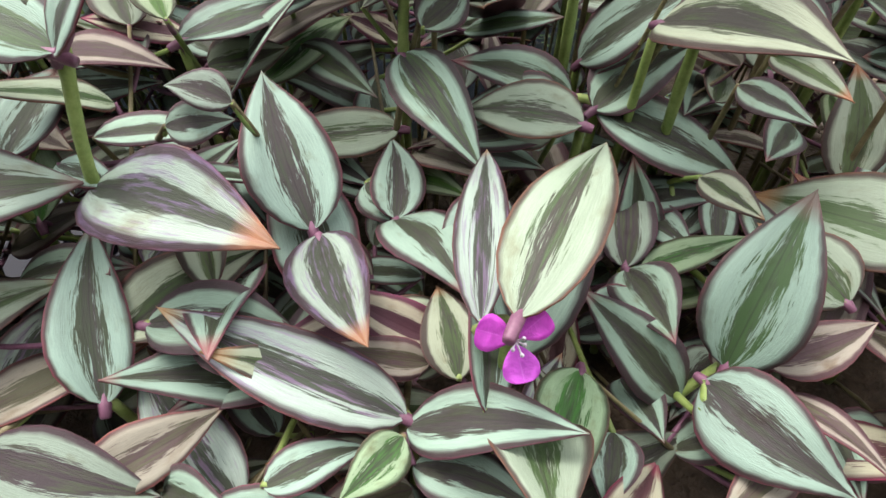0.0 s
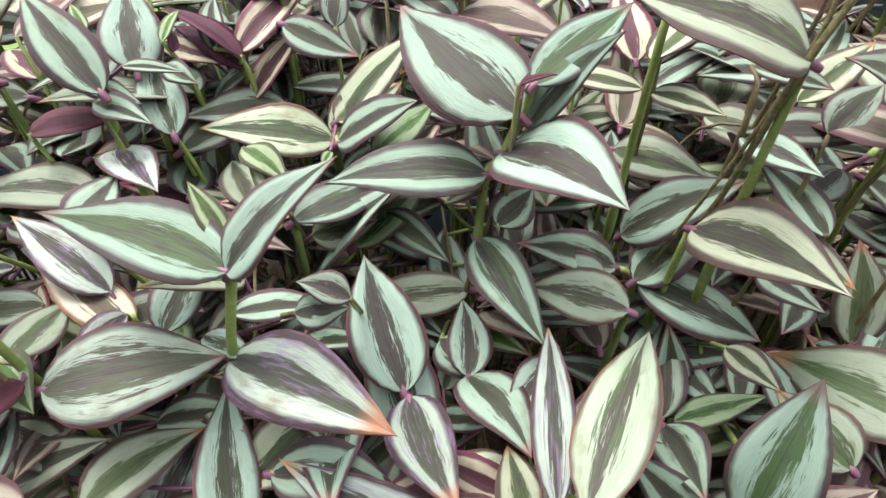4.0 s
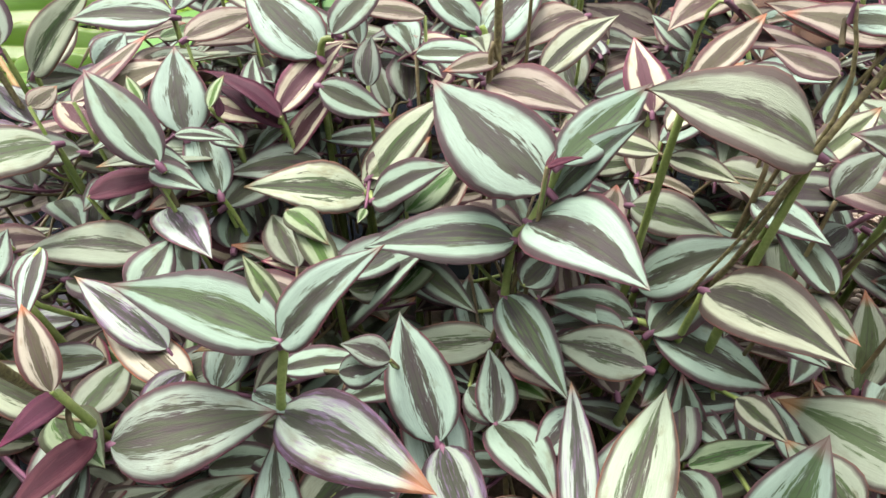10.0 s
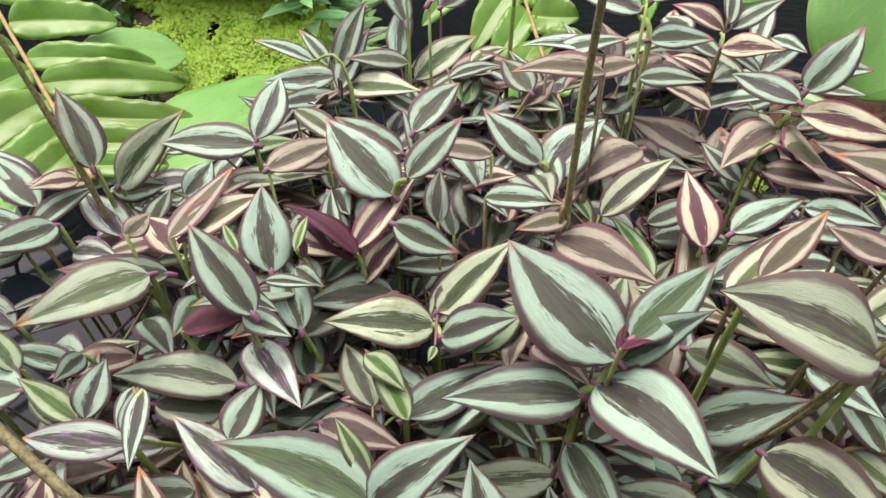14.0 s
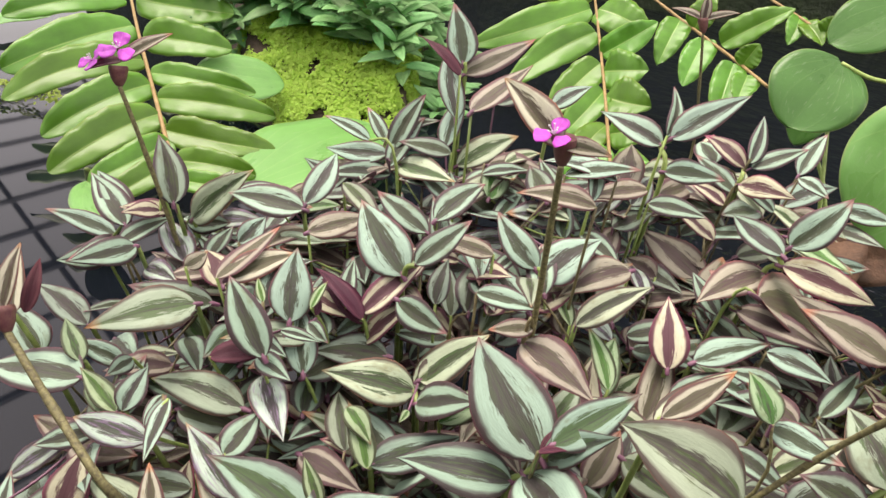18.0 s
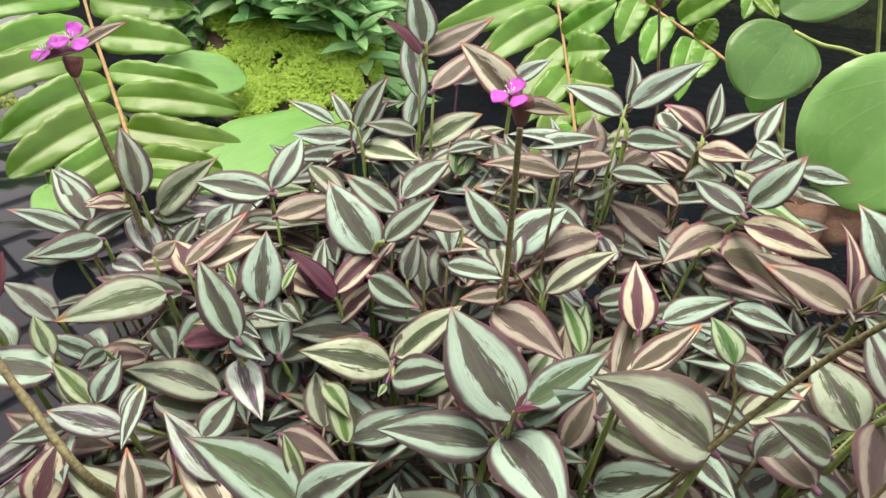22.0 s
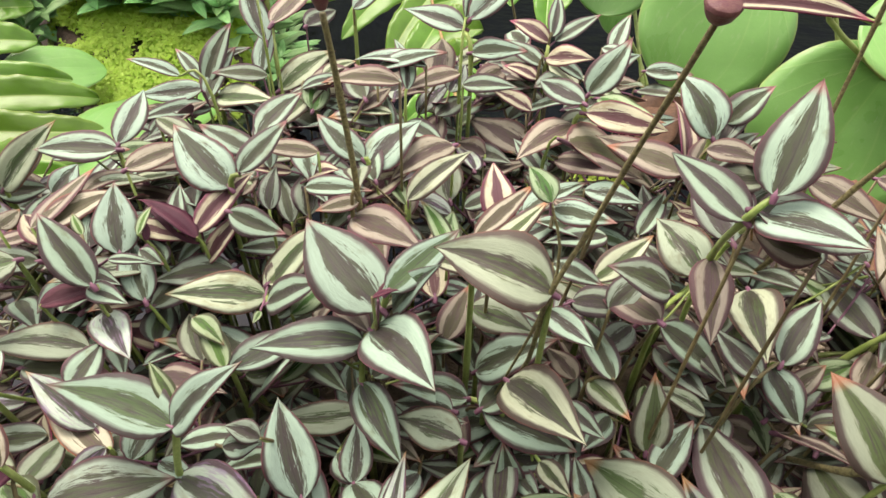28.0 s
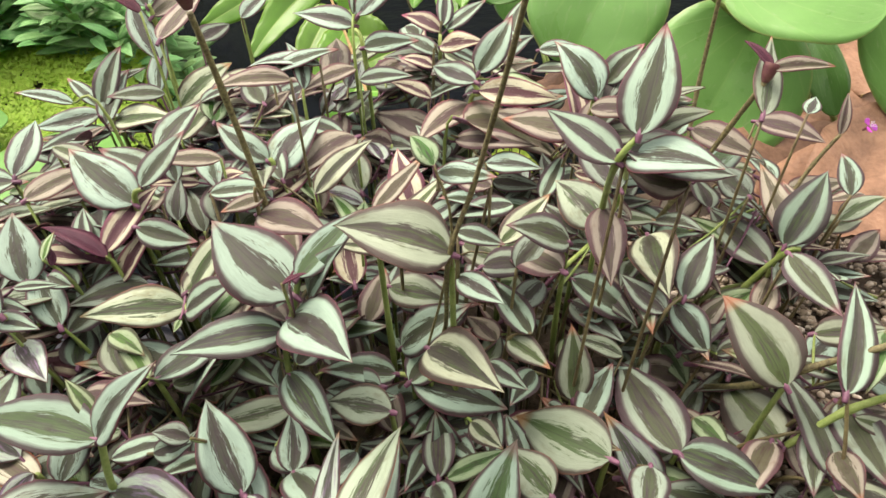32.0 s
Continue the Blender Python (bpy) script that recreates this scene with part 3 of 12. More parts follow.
def broad_leaf(label, base, tip, w, n, root, fold, notch, a, b, *via, deep=False):
    plant = thing("broad_leaved_plant", metres(root), label, "plant", "broad green leaves")
    count[0] += 1
    B, T, R = Vector(metres(base)), Vector(metres(tip)), Vector(metres(root))
    v, f, uv, ms = blade(B, T, w / 1000, n, fold, 0.05, 0.02, a, b, nu=22, nv=8, thick=0.0012, seed=count[0], notch=notch)
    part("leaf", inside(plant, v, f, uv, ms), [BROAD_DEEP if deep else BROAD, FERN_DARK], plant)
    away = (B - T).normalized() * 0.04
    way = [Vector(metres(p)) for p in via] or [R.lerp(B, 0.5) + Vector((0, 0, 0.02)), B + away + Vector((0, 0.01, -0.01))]
    v, f = tube([R] + way + [B], [0.004] + [0.003] * len(way) + [0.0026])
    part("leaf_stalk", inside(plant, v, f), STEM, plant, "pale green leaf stalk")
    return plant


def flower_stalk(label, r0, r1, *pts):
    plant = thing("flower_stalk", metres(pts[0]), label, "flower stalk", "flower stalks above the leaves")
    v, f = tube([metres(p) for p in pts], [r0 + (r1 - r0) * i / (len(pts) - 1) for i in range(len(pts))], 8, 0.2)
    part("stalk", inside(plant, v, f), STEM_DARK, plant)
    return plant


def calyx(plant, x0, y0, z0, x1, y1, z1, w):
    a, b = Vector(metres((x0, y0, z0))), Vector(metres((x1, y1, z1)))
    v, f = tube([a, a.lerp(b, 0.35), a.lerp(b, 0.8), b], [0.0021, w / 2100, w / 1600, w / 1750], 10)
    return part("calyx", inside(plant, v, f), CALYX, plant, "purple ribbed calyx")


def bract(plant, bx, by, bz, tx, ty, tz, w, nx, ny, nz, kind):
    count[0] += 1
    v, f, uv, ms = blade(metres((bx, by, bz)), metres((tx, ty, tz)), w / 1000, (nx, ny, nz), 0.7, 0.05, 0.02, 0.5, 0.95, seed=count[0])
    return part("bract", inside(plant, v, f, uv, ms), [ZEBRA[kind], UNDER], plant)


def flower(plant, x, y, z, nx, ny, nz, size, spin=1.25):
    """Three rounded petals round a tuft of white stamens; the flower looks along the normal."""
    c, n = Vector(metres((x, y, z))), Vector((nx, ny, nz)).normalized()
    s = n.cross(Vector((0.2, 0.1, 1))).normalized()
    t = s.cross(n)
    core_v, core_f = tube([c - n * 0.006, c - n * 0.002, c + n * 0.0005], [0.0012, 0.0016, 0.001], 8)
    head = part("flower", inside(plant, core_v, core_f), CALYX, plant, "open three petalled magenta flower")
    for k in range(3):
        count[0] += 1
        w = 2 * math.pi * k / 3 + spin
        d = s * math.cos(w) + t * math.sin(w)
        v, f, uv, ms = blade(c + d * 0.001, c + d * size / 1080 + n * 0.0015, size / 1180, n, 0.15, -0.04, 0.05, 0.75, 0.38, nu=10, nv=4, thick=0.0003, seed=count[0])
        part("petal", inside(plant, v, f, uv, ms), [PETAL, PETAL], head)
    rs = random.Random(count[0])
    for k in range(6):
        w = 2 * math.pi * k / 6
        d = (s * math.cos(w) + t * math.sin(w)) * rs.uniform(0.0015, 0.003)
        end = c + d + n * rs.uniform(0.003, 0.0045)
        v, f = tube([c, c.lerp(end, 0.5) + n * 0.0005, end, end + n * 0.0006], [0.00025, 0.00025, 0.00025, 0.0006], 6)
        part("stamen", inside(plant, v, f), STAMEN, head, "white hairy stamen")
    return head


def runner(label, material, r, *pts):
    ob = thing("plant_runner", metres(pts[0]), label, "stem", "runners of the striped plants")
    v, f = tube([metres(p) for p in pts], r, 8, 0.3)
    part("stem", inside(ob, v, f), material, ob)
    return ob


def dry_leaf(x, y, z, ang, l, w, tilt, seed):
    rs = random.Random(seed)
    c = Vector((x, y, z))
    d = Vector((math.cos(ang), math.sin(ang), tilt)).normalized()
    ob = thing("dry_leaf", tuple(c), rs.choice(("curled dry brown leaf lying on the bed", "fallen tan leaf lying in the litter")), "leaf", "fallen leaves")
    v, f, uv, ms = blade(c - d * l / 2, c + d * l / 2, w, (rs.uniform(-0.5, 0.3), rs.uniform(-0.7, 0.1), 1), rs.uniform(0.0, 0.5), rs.uniform(-0.05, 0.12), 0.10, 0.6, 0.7, nu=16, nv=4, seed=seed, twist=rs.uniform(-1, 1))
    part("blade", inside(ob, v, f, uv, ms), [DRY, DRY], ob)
    return ob


def big_dry_leaf(x, y, z, ang, l, w, tilt, seed):
    """A large fallen leaf leaning on the stalks below it."""
    rs = random.Random(seed)
    c = Vector((x, y, z))
    d = Vector((math.cos(ang), math.sin(ang), tilt)).normalized()
    ob = thing("dry_leaf", (x, y, 0.095), "large curled orange brown dead leaf caught among the stalks", "leaf", "fallen leaves")
    v, f, uv, ms = blade(c - d * l / 2, c + d * l / 2, w, (rs.uniform(-0.4, 0.2), rs.uniform(-0.9, -0.4), 0.8), rs.uniform(0.1, 0.5), rs.uniform(-0.04, 0.10), 0.09, 0.5, 0.65, nu=18, nv=5, thick=0.0007, seed=seed, twist=rs.uniform(-0.7, 0.7))
    part("blade", inside(ob, v, f, uv, ms), [TAN if x > 0.5 else DRY, DRY], ob)
    foot = c - d * l / 2
    v, f = tube([(x, y, 0.085), (x * 0.5 + foot.x * 0.5, y * 0.5 + foot.y * 0.5, 0.05 + foot.z * 0.5), tuple(foot)], [0.0018, 0.0016, 0.0014], 6)
    part("leaf_stalk", inside(ob, v, f), STRAW, ob, "dry leaf stalk")
    return ob

# ---- tall striped shoots, each with its pairs of leaves ----
plant = shoot("s", (11, 294, 95), (11, 278, 175), (11, 260, 237), (13, 264, 269), (19, 260, 281), (25, 260, 298), (29, 260, 311), thin=1.6, bark=STEM)
leaf(plant, 11, 258, 240, 41, 214, 216, 27, 0.04, -0.46, 0.89, "t")
leaf(plant, 13, 261, 272, -56, 255, 268, 32, -0.02, -0.42, 0.91, "t")
leaf(plant, 19, 258, 284, 59, 203, 292, 40, -0.41, -0.17, 0.90, "s")
leaf(plant, 25, 258, 301, -28, 313, 327, 47, -0.13, -0.53, 0.84, "s")
leaf(plant, 29, 258, 314, 70, 292, 337, 24, -0.10, -0.47, 0.88, "t")
plant = shoot("t", (-89, 229, 95), (-88, 216, 163), (-87, 200, 216), (-79, 197, 263), (-82, 208, 268), thin=1.6, bark=STEM)
leaf(plant, -87, 198, 219, -16, 155, 230, 35, -0.34, -0.33, 0.88, "v")
leaf(plant, -79, 194, 266, -153, 210, 277, 33, 0.07, -0.31, 0.95, "t")
leaf(plant, -79, 194, 266, -38, 200, 310, 27, -0.59, -0.51, 0.63, "s")
leaf(plant, -82, 206, 271, -100, 223, 285, 11, 0.17, -0.51, 0.85, "g")
plant = shoot("p", (-67, 364, 95), (-66, 347, 182), (-66, 327, 251), (-60, 311, 258), thin=1.6, bark=STEM)
leaf(plant, -66, 325, 254, -128, 306, 267, 34, 0.30, -0.41, 0.86, "p")
leaf(plant, -60, 308, 261, -18, 296, 290, 29, -0.60, -0.37, 0.71, "s")
leaf(plant, -68, 330, 256, -23, 344, 307, 31, -0.52, -0.59, 0.62, "p")
plant = shoot("s", (-16, 225, 95), (-16, 214, 153), (-16, 201, 197), thin=1.6, bark=STEM)
leaf(plant, -16, 198, 200, 6, 147, 201, 27, -0.17, -0.05, 0.98, "v")
leaf(plant, -18, 200, 201, -39, 244, 239, 34, 0.25, -0.56, 0.79, "s")
plant = shoot("s", (9, 244, 95), (9, 235, 148), (9, 223, 188), thin=1.6, bark=STEM)
leaf(plant, 9, 220, 191, 34, 175, 195, 29, -0.12, 0.02, 0.99, "s")
leaf(plant, 9, 220, 191, 5, 260, 203, 22, 0.06, -0.28, 0.96, "s")
plant = shoot("w", (45, 165, 95), (44, 150, 169), (44, 143, 214), (36, 147, 208), thin=1.6, bark=STEM)
leaf(plant, 44, 131, 230, 81, 213, 229, 27, -0.07, 0.05, 1.00, "o")
leaf(plant, 36, 135, 224, 42, 223, 220, 16, -0.23, 0.06, 0.97, "v")
plant = shoot("t", (113, 181, 95), (112, 178, 127), (111, 170, 149), (123, 171, 166), thin=1.6, bark=STEM)
leaf(plant, 111, 167, 152, 73, 184, 190, 25, 0.27, -0.75, 0.61, "s")
leaf(plant, 123, 168, 169, 149, 200, 220, 35, -0.48, -0.61, 0.63, "t")
plant = shoot("r2", (17, 163, 95), (17, 156, 139), (16, 145, 172), thin=1.6, bark=STEM)
leaf(plant, 16, 142, 175, -65, 172, 191, 26, 0.07, -0.33, 0.94, "v")
plant = shoot("s", (-78, 166, 95), (-77, 159, 139), (-76, 149, 172), thin=1.6, bark=STEM)
leaf(plant, -76, 146, 175, -89, 194, 208, 25, 0.38, -0.47, 0.80, "s")
plant = shoot("d", (103, 239, 95), (102, 233, 135), (101, 223, 164), thin=1.6, bark=STEM)
leaf(plant, 101, 221, 167, 108, 265, 192, 24, -0.29, -0.44, 0.85, "d")
plant = shoot("o", (120, 280, 95), (119, 259, 227), (118, 237, 331), thin=1.6, bark=STEM)
leaf(plant, 118, 235, 334, 55, 250, 350, 45, 0.10, -0.49, 0.87, "o")
plant = shoot("s", (87, 322, 95), (86, 309, 166), (85, 292, 221), thin=1.6, bark=STEM)
leaf(plant, 85, 290, 224, 135, 280, 264, 34, -0.63, -0.35, 0.70, "s")
plant = shoot("p", (104, 290, 95), (103, 271, 183), (102, 252, 253), thin=1.6, bark=STEM)
leaf(plant, 102, 249, 256, 140, 195, 265, 38, -0.43, -0.15, 0.89, "p")
plant = shoot("s", (-166, 333, 95), (-164, 314, 187), (-163, 294, 259), (-152, 275, 295), thin=1.6, bark=STEM)
leaf(plant, -163, 291, 262, -121, 239, 270, 25, -0.11, 0.06, 0.99, "v")
leaf(plant, -152, 272, 298, -190, 298, 332, 26, 0.21, -0.65, 0.73, "s")
plant = shoot("s", (-162, 362, 95), (-160, 341, 203), (-158, 320, 288), thin=1.6, bark=STEM)
leaf(plant, -158, 317, 291, -174, 360, 323, 31, 0.22, -0.52, 0.83, "s")
plant = shoot("w", (-98, 414, 95), (-97, 393, 217), (-96, 371, 314), (-87, 370, 327), thin=1.6, bark=STEM)
leaf(plant, -96, 369, 317, -145, 406, 348, 38, 0.05, -0.60, 0.80, "s")
leaf(plant, -87, 368, 330, -58, 401, 357, 22, -0.04, -0.61, 0.79, "s")
plant = shoot("s", (-199, 455, 95), (-197, 434, 221), (-195, 412, 321), thin=1.6, bark=STEM)
leaf(plant, -195, 410, 324, -264, 414, 319, 29, -0.09, -0.58, 0.81, "s")
leaf(plant, -195, 414, 327, -193, 468, 351, 24, 0.28, -0.40, 0.87, "s")
plant = shoot("p", (-309, 463, 95), (-306, 442, 197), (-303, 420, 278), thin=1.6, bark=STEM)
leaf(plant, -303, 418, 281, -247, 427, 339, 32, -0.25, -0.89, 0.39, "p")
plant = shoot("p", (32, 426, 95), (32, 405, 211), (31, 383, 303), thin=1.6, bark=STEM)
leaf(plant, 31, 381, 306, 78, 417, 331, 23, -0.08, -0.51, 0.86, "p")
plant = shoot("s", (-2, 460, 95), (-2, 439, 216), (-2, 418, 312), (-7, 421, 317), thin=1.6, bark=STEM)
leaf(plant, -2, 415, 315, 37, 453, 340, 35, 0.02, -0.56, 0.83, "s")
leaf(plant, -7, 418, 320, -47, 448, 344, 25, 0.01, -0.62, 0.79, "s")
plant = shoot("r", (106, 442, 95), (105, 421, 196), (104, 400, 275), thin=1.6, bark=STEM)
leaf(plant, 104, 397, 278, 96, 446, 309, 30, 0.01, -0.53, 0.85, "r")
plant = shoot("r2", (79, 309, 95), (78, 288, 235), (77, 266, 346), thin=1.6, bark=STEM)
leaf(plant, 77, 264, 349, 109, 291, 368, 15, -0.23, -0.35, 0.91, "r2")
plant = shoot("s", (-160, 573, 95), (-158, 552, 222), (-156, 530, 322), (-170, 533, 329), (-166, 535, 334), thin=1.6, bark=STEM)
leaf(plant, -156, 528, 325, -94, 499, 335, 30, -0.32, -0.39, 0.86, "p")
leaf(plant, -170, 530, 332, -231, 529, 324, 23, -0.08, -0.70, 0.71, "s")
leaf(plant, -166, 532, 337, -152, 581, 379, 22, 0.35, -0.67, 0.65, "s")
plant = shoot("s", (76, 585, 95), (76, 564, 247), (75, 542, 368), (68, 558, 385), (73, 551, 395), thin=1.6, bark=STEM)
leaf(plant, 75, 540, 371, 127, 553, 370, 25, 0.17, -0.57, 0.80, "s")
leaf(plant, 68, 556, 388, 11, 587, 396, 26, -0.23, -0.61, 0.76, "s")
leaf(plant, 73, 548, 398, 128, 579, 438, 27, -0.09, -0.72, 0.68, "s")
plant = shoot("s", (168, 530, 95), (167, 509, 223), (165, 488, 325), (171, 475, 341), (168, 477, 349), (172, 479, 356), thin=1.6, bark=STEM)
leaf(plant, 165, 485, 328, 113, 432, 318, 31, 0.12, -0.30, 0.95, "b")
leaf(plant, 171, 473, 344, 241, 469, 332, 32, 0.10, -0.57, 0.82, "r")
leaf(plant, 168, 474, 352, 137, 525, 353, 24, -0.49, -0.32, 0.81, "s")
leaf(plant, 172, 477, 359, 205, 498, 400, 28, -0.19, -0.79, 0.58, "s")
plant = shoot("b", (135, 567, 95), (134, 547, 201), (133, 525, 284), thin=1.6, bark=STEM)
leaf(plant, 133, 522, 287, 75, 579, 294, 38, -0.23, -0.35, 0.91, "b")
plant = shoot("d", (-310, 442, 95), (-306, 422, 211), (-304, 400, 303), thin=1.6, bark=STEM)
leaf(plant, -304, 397, 306, -337, 429, 348, 28, 0.55, -0.40, 0.73, "d")
plant = shoot("s", (-319, 403, 95), (-316, 383, 199), (-313, 361, 281), thin=1.6, bark=STEM)
leaf(plant, -313, 358, 284, -330, 308, 294, 25, 0.61, -0.06, 0.79, "s")
plant = shoot("o", (-236, 361, 95), (-233, 340, 198), (-231, 318, 280), thin=1.6, bark=STEM)
leaf(plant, -231, 316, 283, -281, 266, 280, 36, 0.28, -0.33, 0.90, "o")
plant = shoot("p", (-110, 607, 95), (-109, 586, 220), (-108, 564, 319), thin=1.6, bark=STEM)
leaf(plant, -108, 562, 322, -59, 602, 350, 31, 0.05, -0.61, 0.79, "p")
plant = shoot("s", (-95, 481, 95), (-94, 460, 223), (-93, 438, 326), thin=1.6, bark=STEM)
leaf(plant, -93, 436, 329, -65, 479, 350, 26, 0.05, -0.48, 0.88, "s")
plant = shoot("s", (-31, 593, 95), (-30, 573, 265), (-30, 551, 400), thin=1.6, bark=STEM)
leaf(plant, -30, 548, 403, -1, 571, 421, 18, 0.05, -0.64, 0.77, "s")
plant = shoot("r", (155, 652, 95), (153, 631, 235), (152, 610, 346), (155, 627, 357), thin=1.6, bark=STEM)
leaf(plant, 152, 607, 349, 193, 576, 359, 25, -0.52, -0.46, 0.72, "r")
leaf(plant, 155, 625, 360, 116, 659, 372, 21, -0.26, -0.59, 0.77, "r")
leaf(plant, 161, 623, 362, 207, 640, 386, 21, -0.22, -0.53, 0.82, "s")
plant = shoot("s", (121, 443, 95), (120, 422, 202), (119, 401, 287), thin=1.6, bark=STEM)
leaf(plant, 119, 398, 290, 173, 428, 303, 26, -0.13, -0.18, 0.97, "s")
plant = shoot("s", (-124, 645, 95), (-123, 624, 263), (-122, 602, 397), (-125, 602, 406), thin=1.6, bark=STEM)
leaf(plant, -122, 600, 400, -66, 649, 434, 27, 0.04, -0.59, 0.80, "b")
leaf(plant, -125, 600, 409, -149, 630, 457, 31, 0.27, -0.75, 0.60, "s")
plant = shoot("b", (236, 357, 95), (233, 336, 213), (231, 314, 307), (215, 258, 368), (224, 255, 384), thin=1.6, bark=STEM)
leaf(plant, 231, 312, 310, 221, 259, 282, 28, -0.02, -0.46, 0.89, "b")
leaf(plant, 215, 255, 371, 185, 298, 388, 27, -0.21, -0.49, 0.85, "s")
leaf(plant, 222, 258, 373, 252, 211, 383, 33, -0.40, -0.07, 0.91, "s")
leaf(plant, 224, 253, 387, 245, 283, 437, 33, -0.53, -0.61, 0.59, "s")
plant = shoot("s", (260, 457, 95), (257, 436, 236), (254, 415, 348), (268, 432, 354), thin=1.6, bark=STEM)
leaf(plant, 254, 412, 351, 229, 448, 388, 35, -0.08, -0.74, 0.67, "s")
leaf(plant, 268, 429, 357, 297, 430, 386, 25, -0.55, -0.63, 0.56, "s")
plant = shoot("d", (264, 228, 95), (261, 220, 142), (259, 209, 178), thin=1.6, bark=STEM)
leaf(plant, 259, 206, 181, 247, 289, 188, 44, -0.19, -0.10, 0.98, "d")
leaf(plant, 259, 206, 181, 314, 181, 163, 35, 0.07, -0.46, 0.88, "t")
plant = shoot("t", (393, 367, 95), (388, 350, 181), (385, 330, 249), thin=1.6, bark=STEM)
leaf(plant, 385, 328, 252, 426, 358, 297, 36, -0.40, -0.54, 0.74, "t")
plant = shoot("o", (325, 239, 95), (321, 224, 171), (318, 207, 230), thin=1.6, bark=STEM)
leaf(plant, 318, 205, 233, 297, 258, 267, 42, -0.28, -0.59, 0.75, "o")
plant = shoot("d", (204, 330, 95), (201, 309, 209), (200, 288, 299), thin=1.6, bark=STEM)
leaf(plant, 200, 285, 302, 158, 284, 320, 30, 0.36, -0.44, 0.82, "d")
leaf(plant, 243, 342, 276, 218, 388, 295, 39, -0.27, -0.49, 0.83, "o")
plant = shoot("p", (288, 388, 95), (284, 370, 186), (282, 349, 258), thin=1.6, bark=STEM)
leaf(plant, 282, 347, 261, 274, 282, 249, 38, -0.40, -0.12, 0.91, "p")
plant = shoot("s", (294, 333, 95), (291, 319, 169), (288, 302, 226), (295, 302, 231), thin=1.6, bark=STEM)
leaf(plant, 288, 300, 229, 306, 270, 200, 28, -0.06, -0.70, 0.71, "s")
leaf(plant, 295, 299, 234, 331, 338, 262, 29, -0.15, -0.48, 0.87, "s")
plant = shoot("s", (221, 362, 95), (219, 346, 177), (217, 328, 240), thin=1.6, bark=STEM)
leaf(plant, 217, 325, 243, 264, 301, 211, 37, 0.32, -0.47, 0.82, "s")
plant = shoot("p", (163, 356, 95), (161, 335, 203), (160, 313, 287), thin=1.6, bark=STEM)
leaf(plant, 160, 311, 290, 200, 335, 312, 21, -0.11, -0.54, 0.83, "p")
plant = shoot("o", (207, 283, 95), (205, 275, 143), (203, 263, 180), thin=1.6, bark=STEM)
leaf(plant, 203, 261, 183, 211, 300, 221, 28, -0.32, -0.63, 0.71, "o")
plant = shoot("d", (393, 373, 95), (388, 359, 167), (385, 343, 223), thin=1.6, bark=STEM)
leaf(plant, 385, 341, 226, 364, 407, 244, 37, -0.21, -0.33, 0.92, "d")
plant = shoot("r2", (-160, 210, 95), (-158, 191, 186), (-157, 170, 258), thin=1.6, bark=STEM)
leaf(plant, -157, 168, 261, -175, 192, 281, 14, 0.32, -0.44, 0.84, "r2")
plant = shoot("o", (9, 292, 95), (9, 280, 156), (8, 267, 202), thin=1.6, bark=STEM)
leaf(plant, 8, 264, 205, -56, 258, 201, 24, -0.01, -0.50, 0.87, "o")
plant = shoot("o", (-171, 308, 95), (-169, 291, 180), (-167, 272, 246), thin=1.6, bark=STEM)
leaf(plant, -167, 270, 249, -248, 282, 234, 28, -0.22, -0.37, 0.90, "o")
plant = shoot("t", (-77, 302, 95), (-76, 285, 175), (-75, 267, 238), thin=1.6, bark=STEM)
leaf(plant, -75, 265, 241, -24, 306, 247, 27, 0.07, -0.23, 0.97, "t")
plant = shoot("s", (92, 298, 95), (91, 285, 160), (90, 270, 211), (79, 272, 216), thin=1.6, bark=STEM)
leaf(plant, 90, 268, 214, 155, 256, 186, 36, 0.27, -0.47, 0.84, "s")
leaf(plant, 79, 269, 219, 29, 262, 236, 24, 0.34, -0.55, 0.76, "s")
plant = shoot("t", (-37, 333, 95), (-36, 319, 167), (-36, 303, 223), thin=1.6, bark=STEM)
leaf(plant, -36, 300, 226, -1, 272, 215, 20, -0.08, -0.45, 0.89, "t")
plant = shoot("g", (109, 237, 95), (108, 231, 135), (107, 222, 165), thin=1.6, bark=STEM)
leaf(plant, 107, 219, 168, 151, 228, 178, 16, -0.15, -0.30, 0.94, "g")
plant = shoot("d", (-152, 206, 95), (-150, 192, 165), (-149, 176, 220), thin=1.6, bark=STEM)
leaf(plant, -149, 174, 223, -87, 195, 223, 42, 0.10, -0.29, 0.95, "d")
plant = shoot("o", (-168, 216, 95), (-166, 201, 169), (-165, 184, 227), thin=1.6, bark=STEM)
leaf(plant, -165, 182, 230, -158, 216, 230, 20, 0.28, -0.07, 0.96, "o")
plant = shoot("v", (-131, 239, 95), (-129, 224, 171), (-128, 206, 231), thin=1.6, bark=STEM)
leaf(plant, -128, 204, 234, -149, 190, 218, 16, -0.10, -0.68, 0.73, "v")
leaf(plant, -142, 219, 233, -191, 243, 253, 23, 0.14, -0.43, 0.89, "v")
plant = shoot("r", (-119, 390, 95), (-117, 369, 204), (-116, 347, 290), thin=1.6, bark=STEM)
leaf(plant, -116, 345, 293, -86, 395, 317, 20, 0.32, -0.56, 0.76, "r")
plant = shoot("s", (-96, 400, 95), (-95, 379, 210), (-94, 358, 302), thin=1.6, bark=STEM)
leaf(plant, -94, 355, 305, -54, 352, 290, 24, 0.24, -0.61, 0.76, "s")
plant = shoot("s", (210, 264, 95), (208, 256, 141), (206, 246, 176), thin=1.6, bark=STEM)
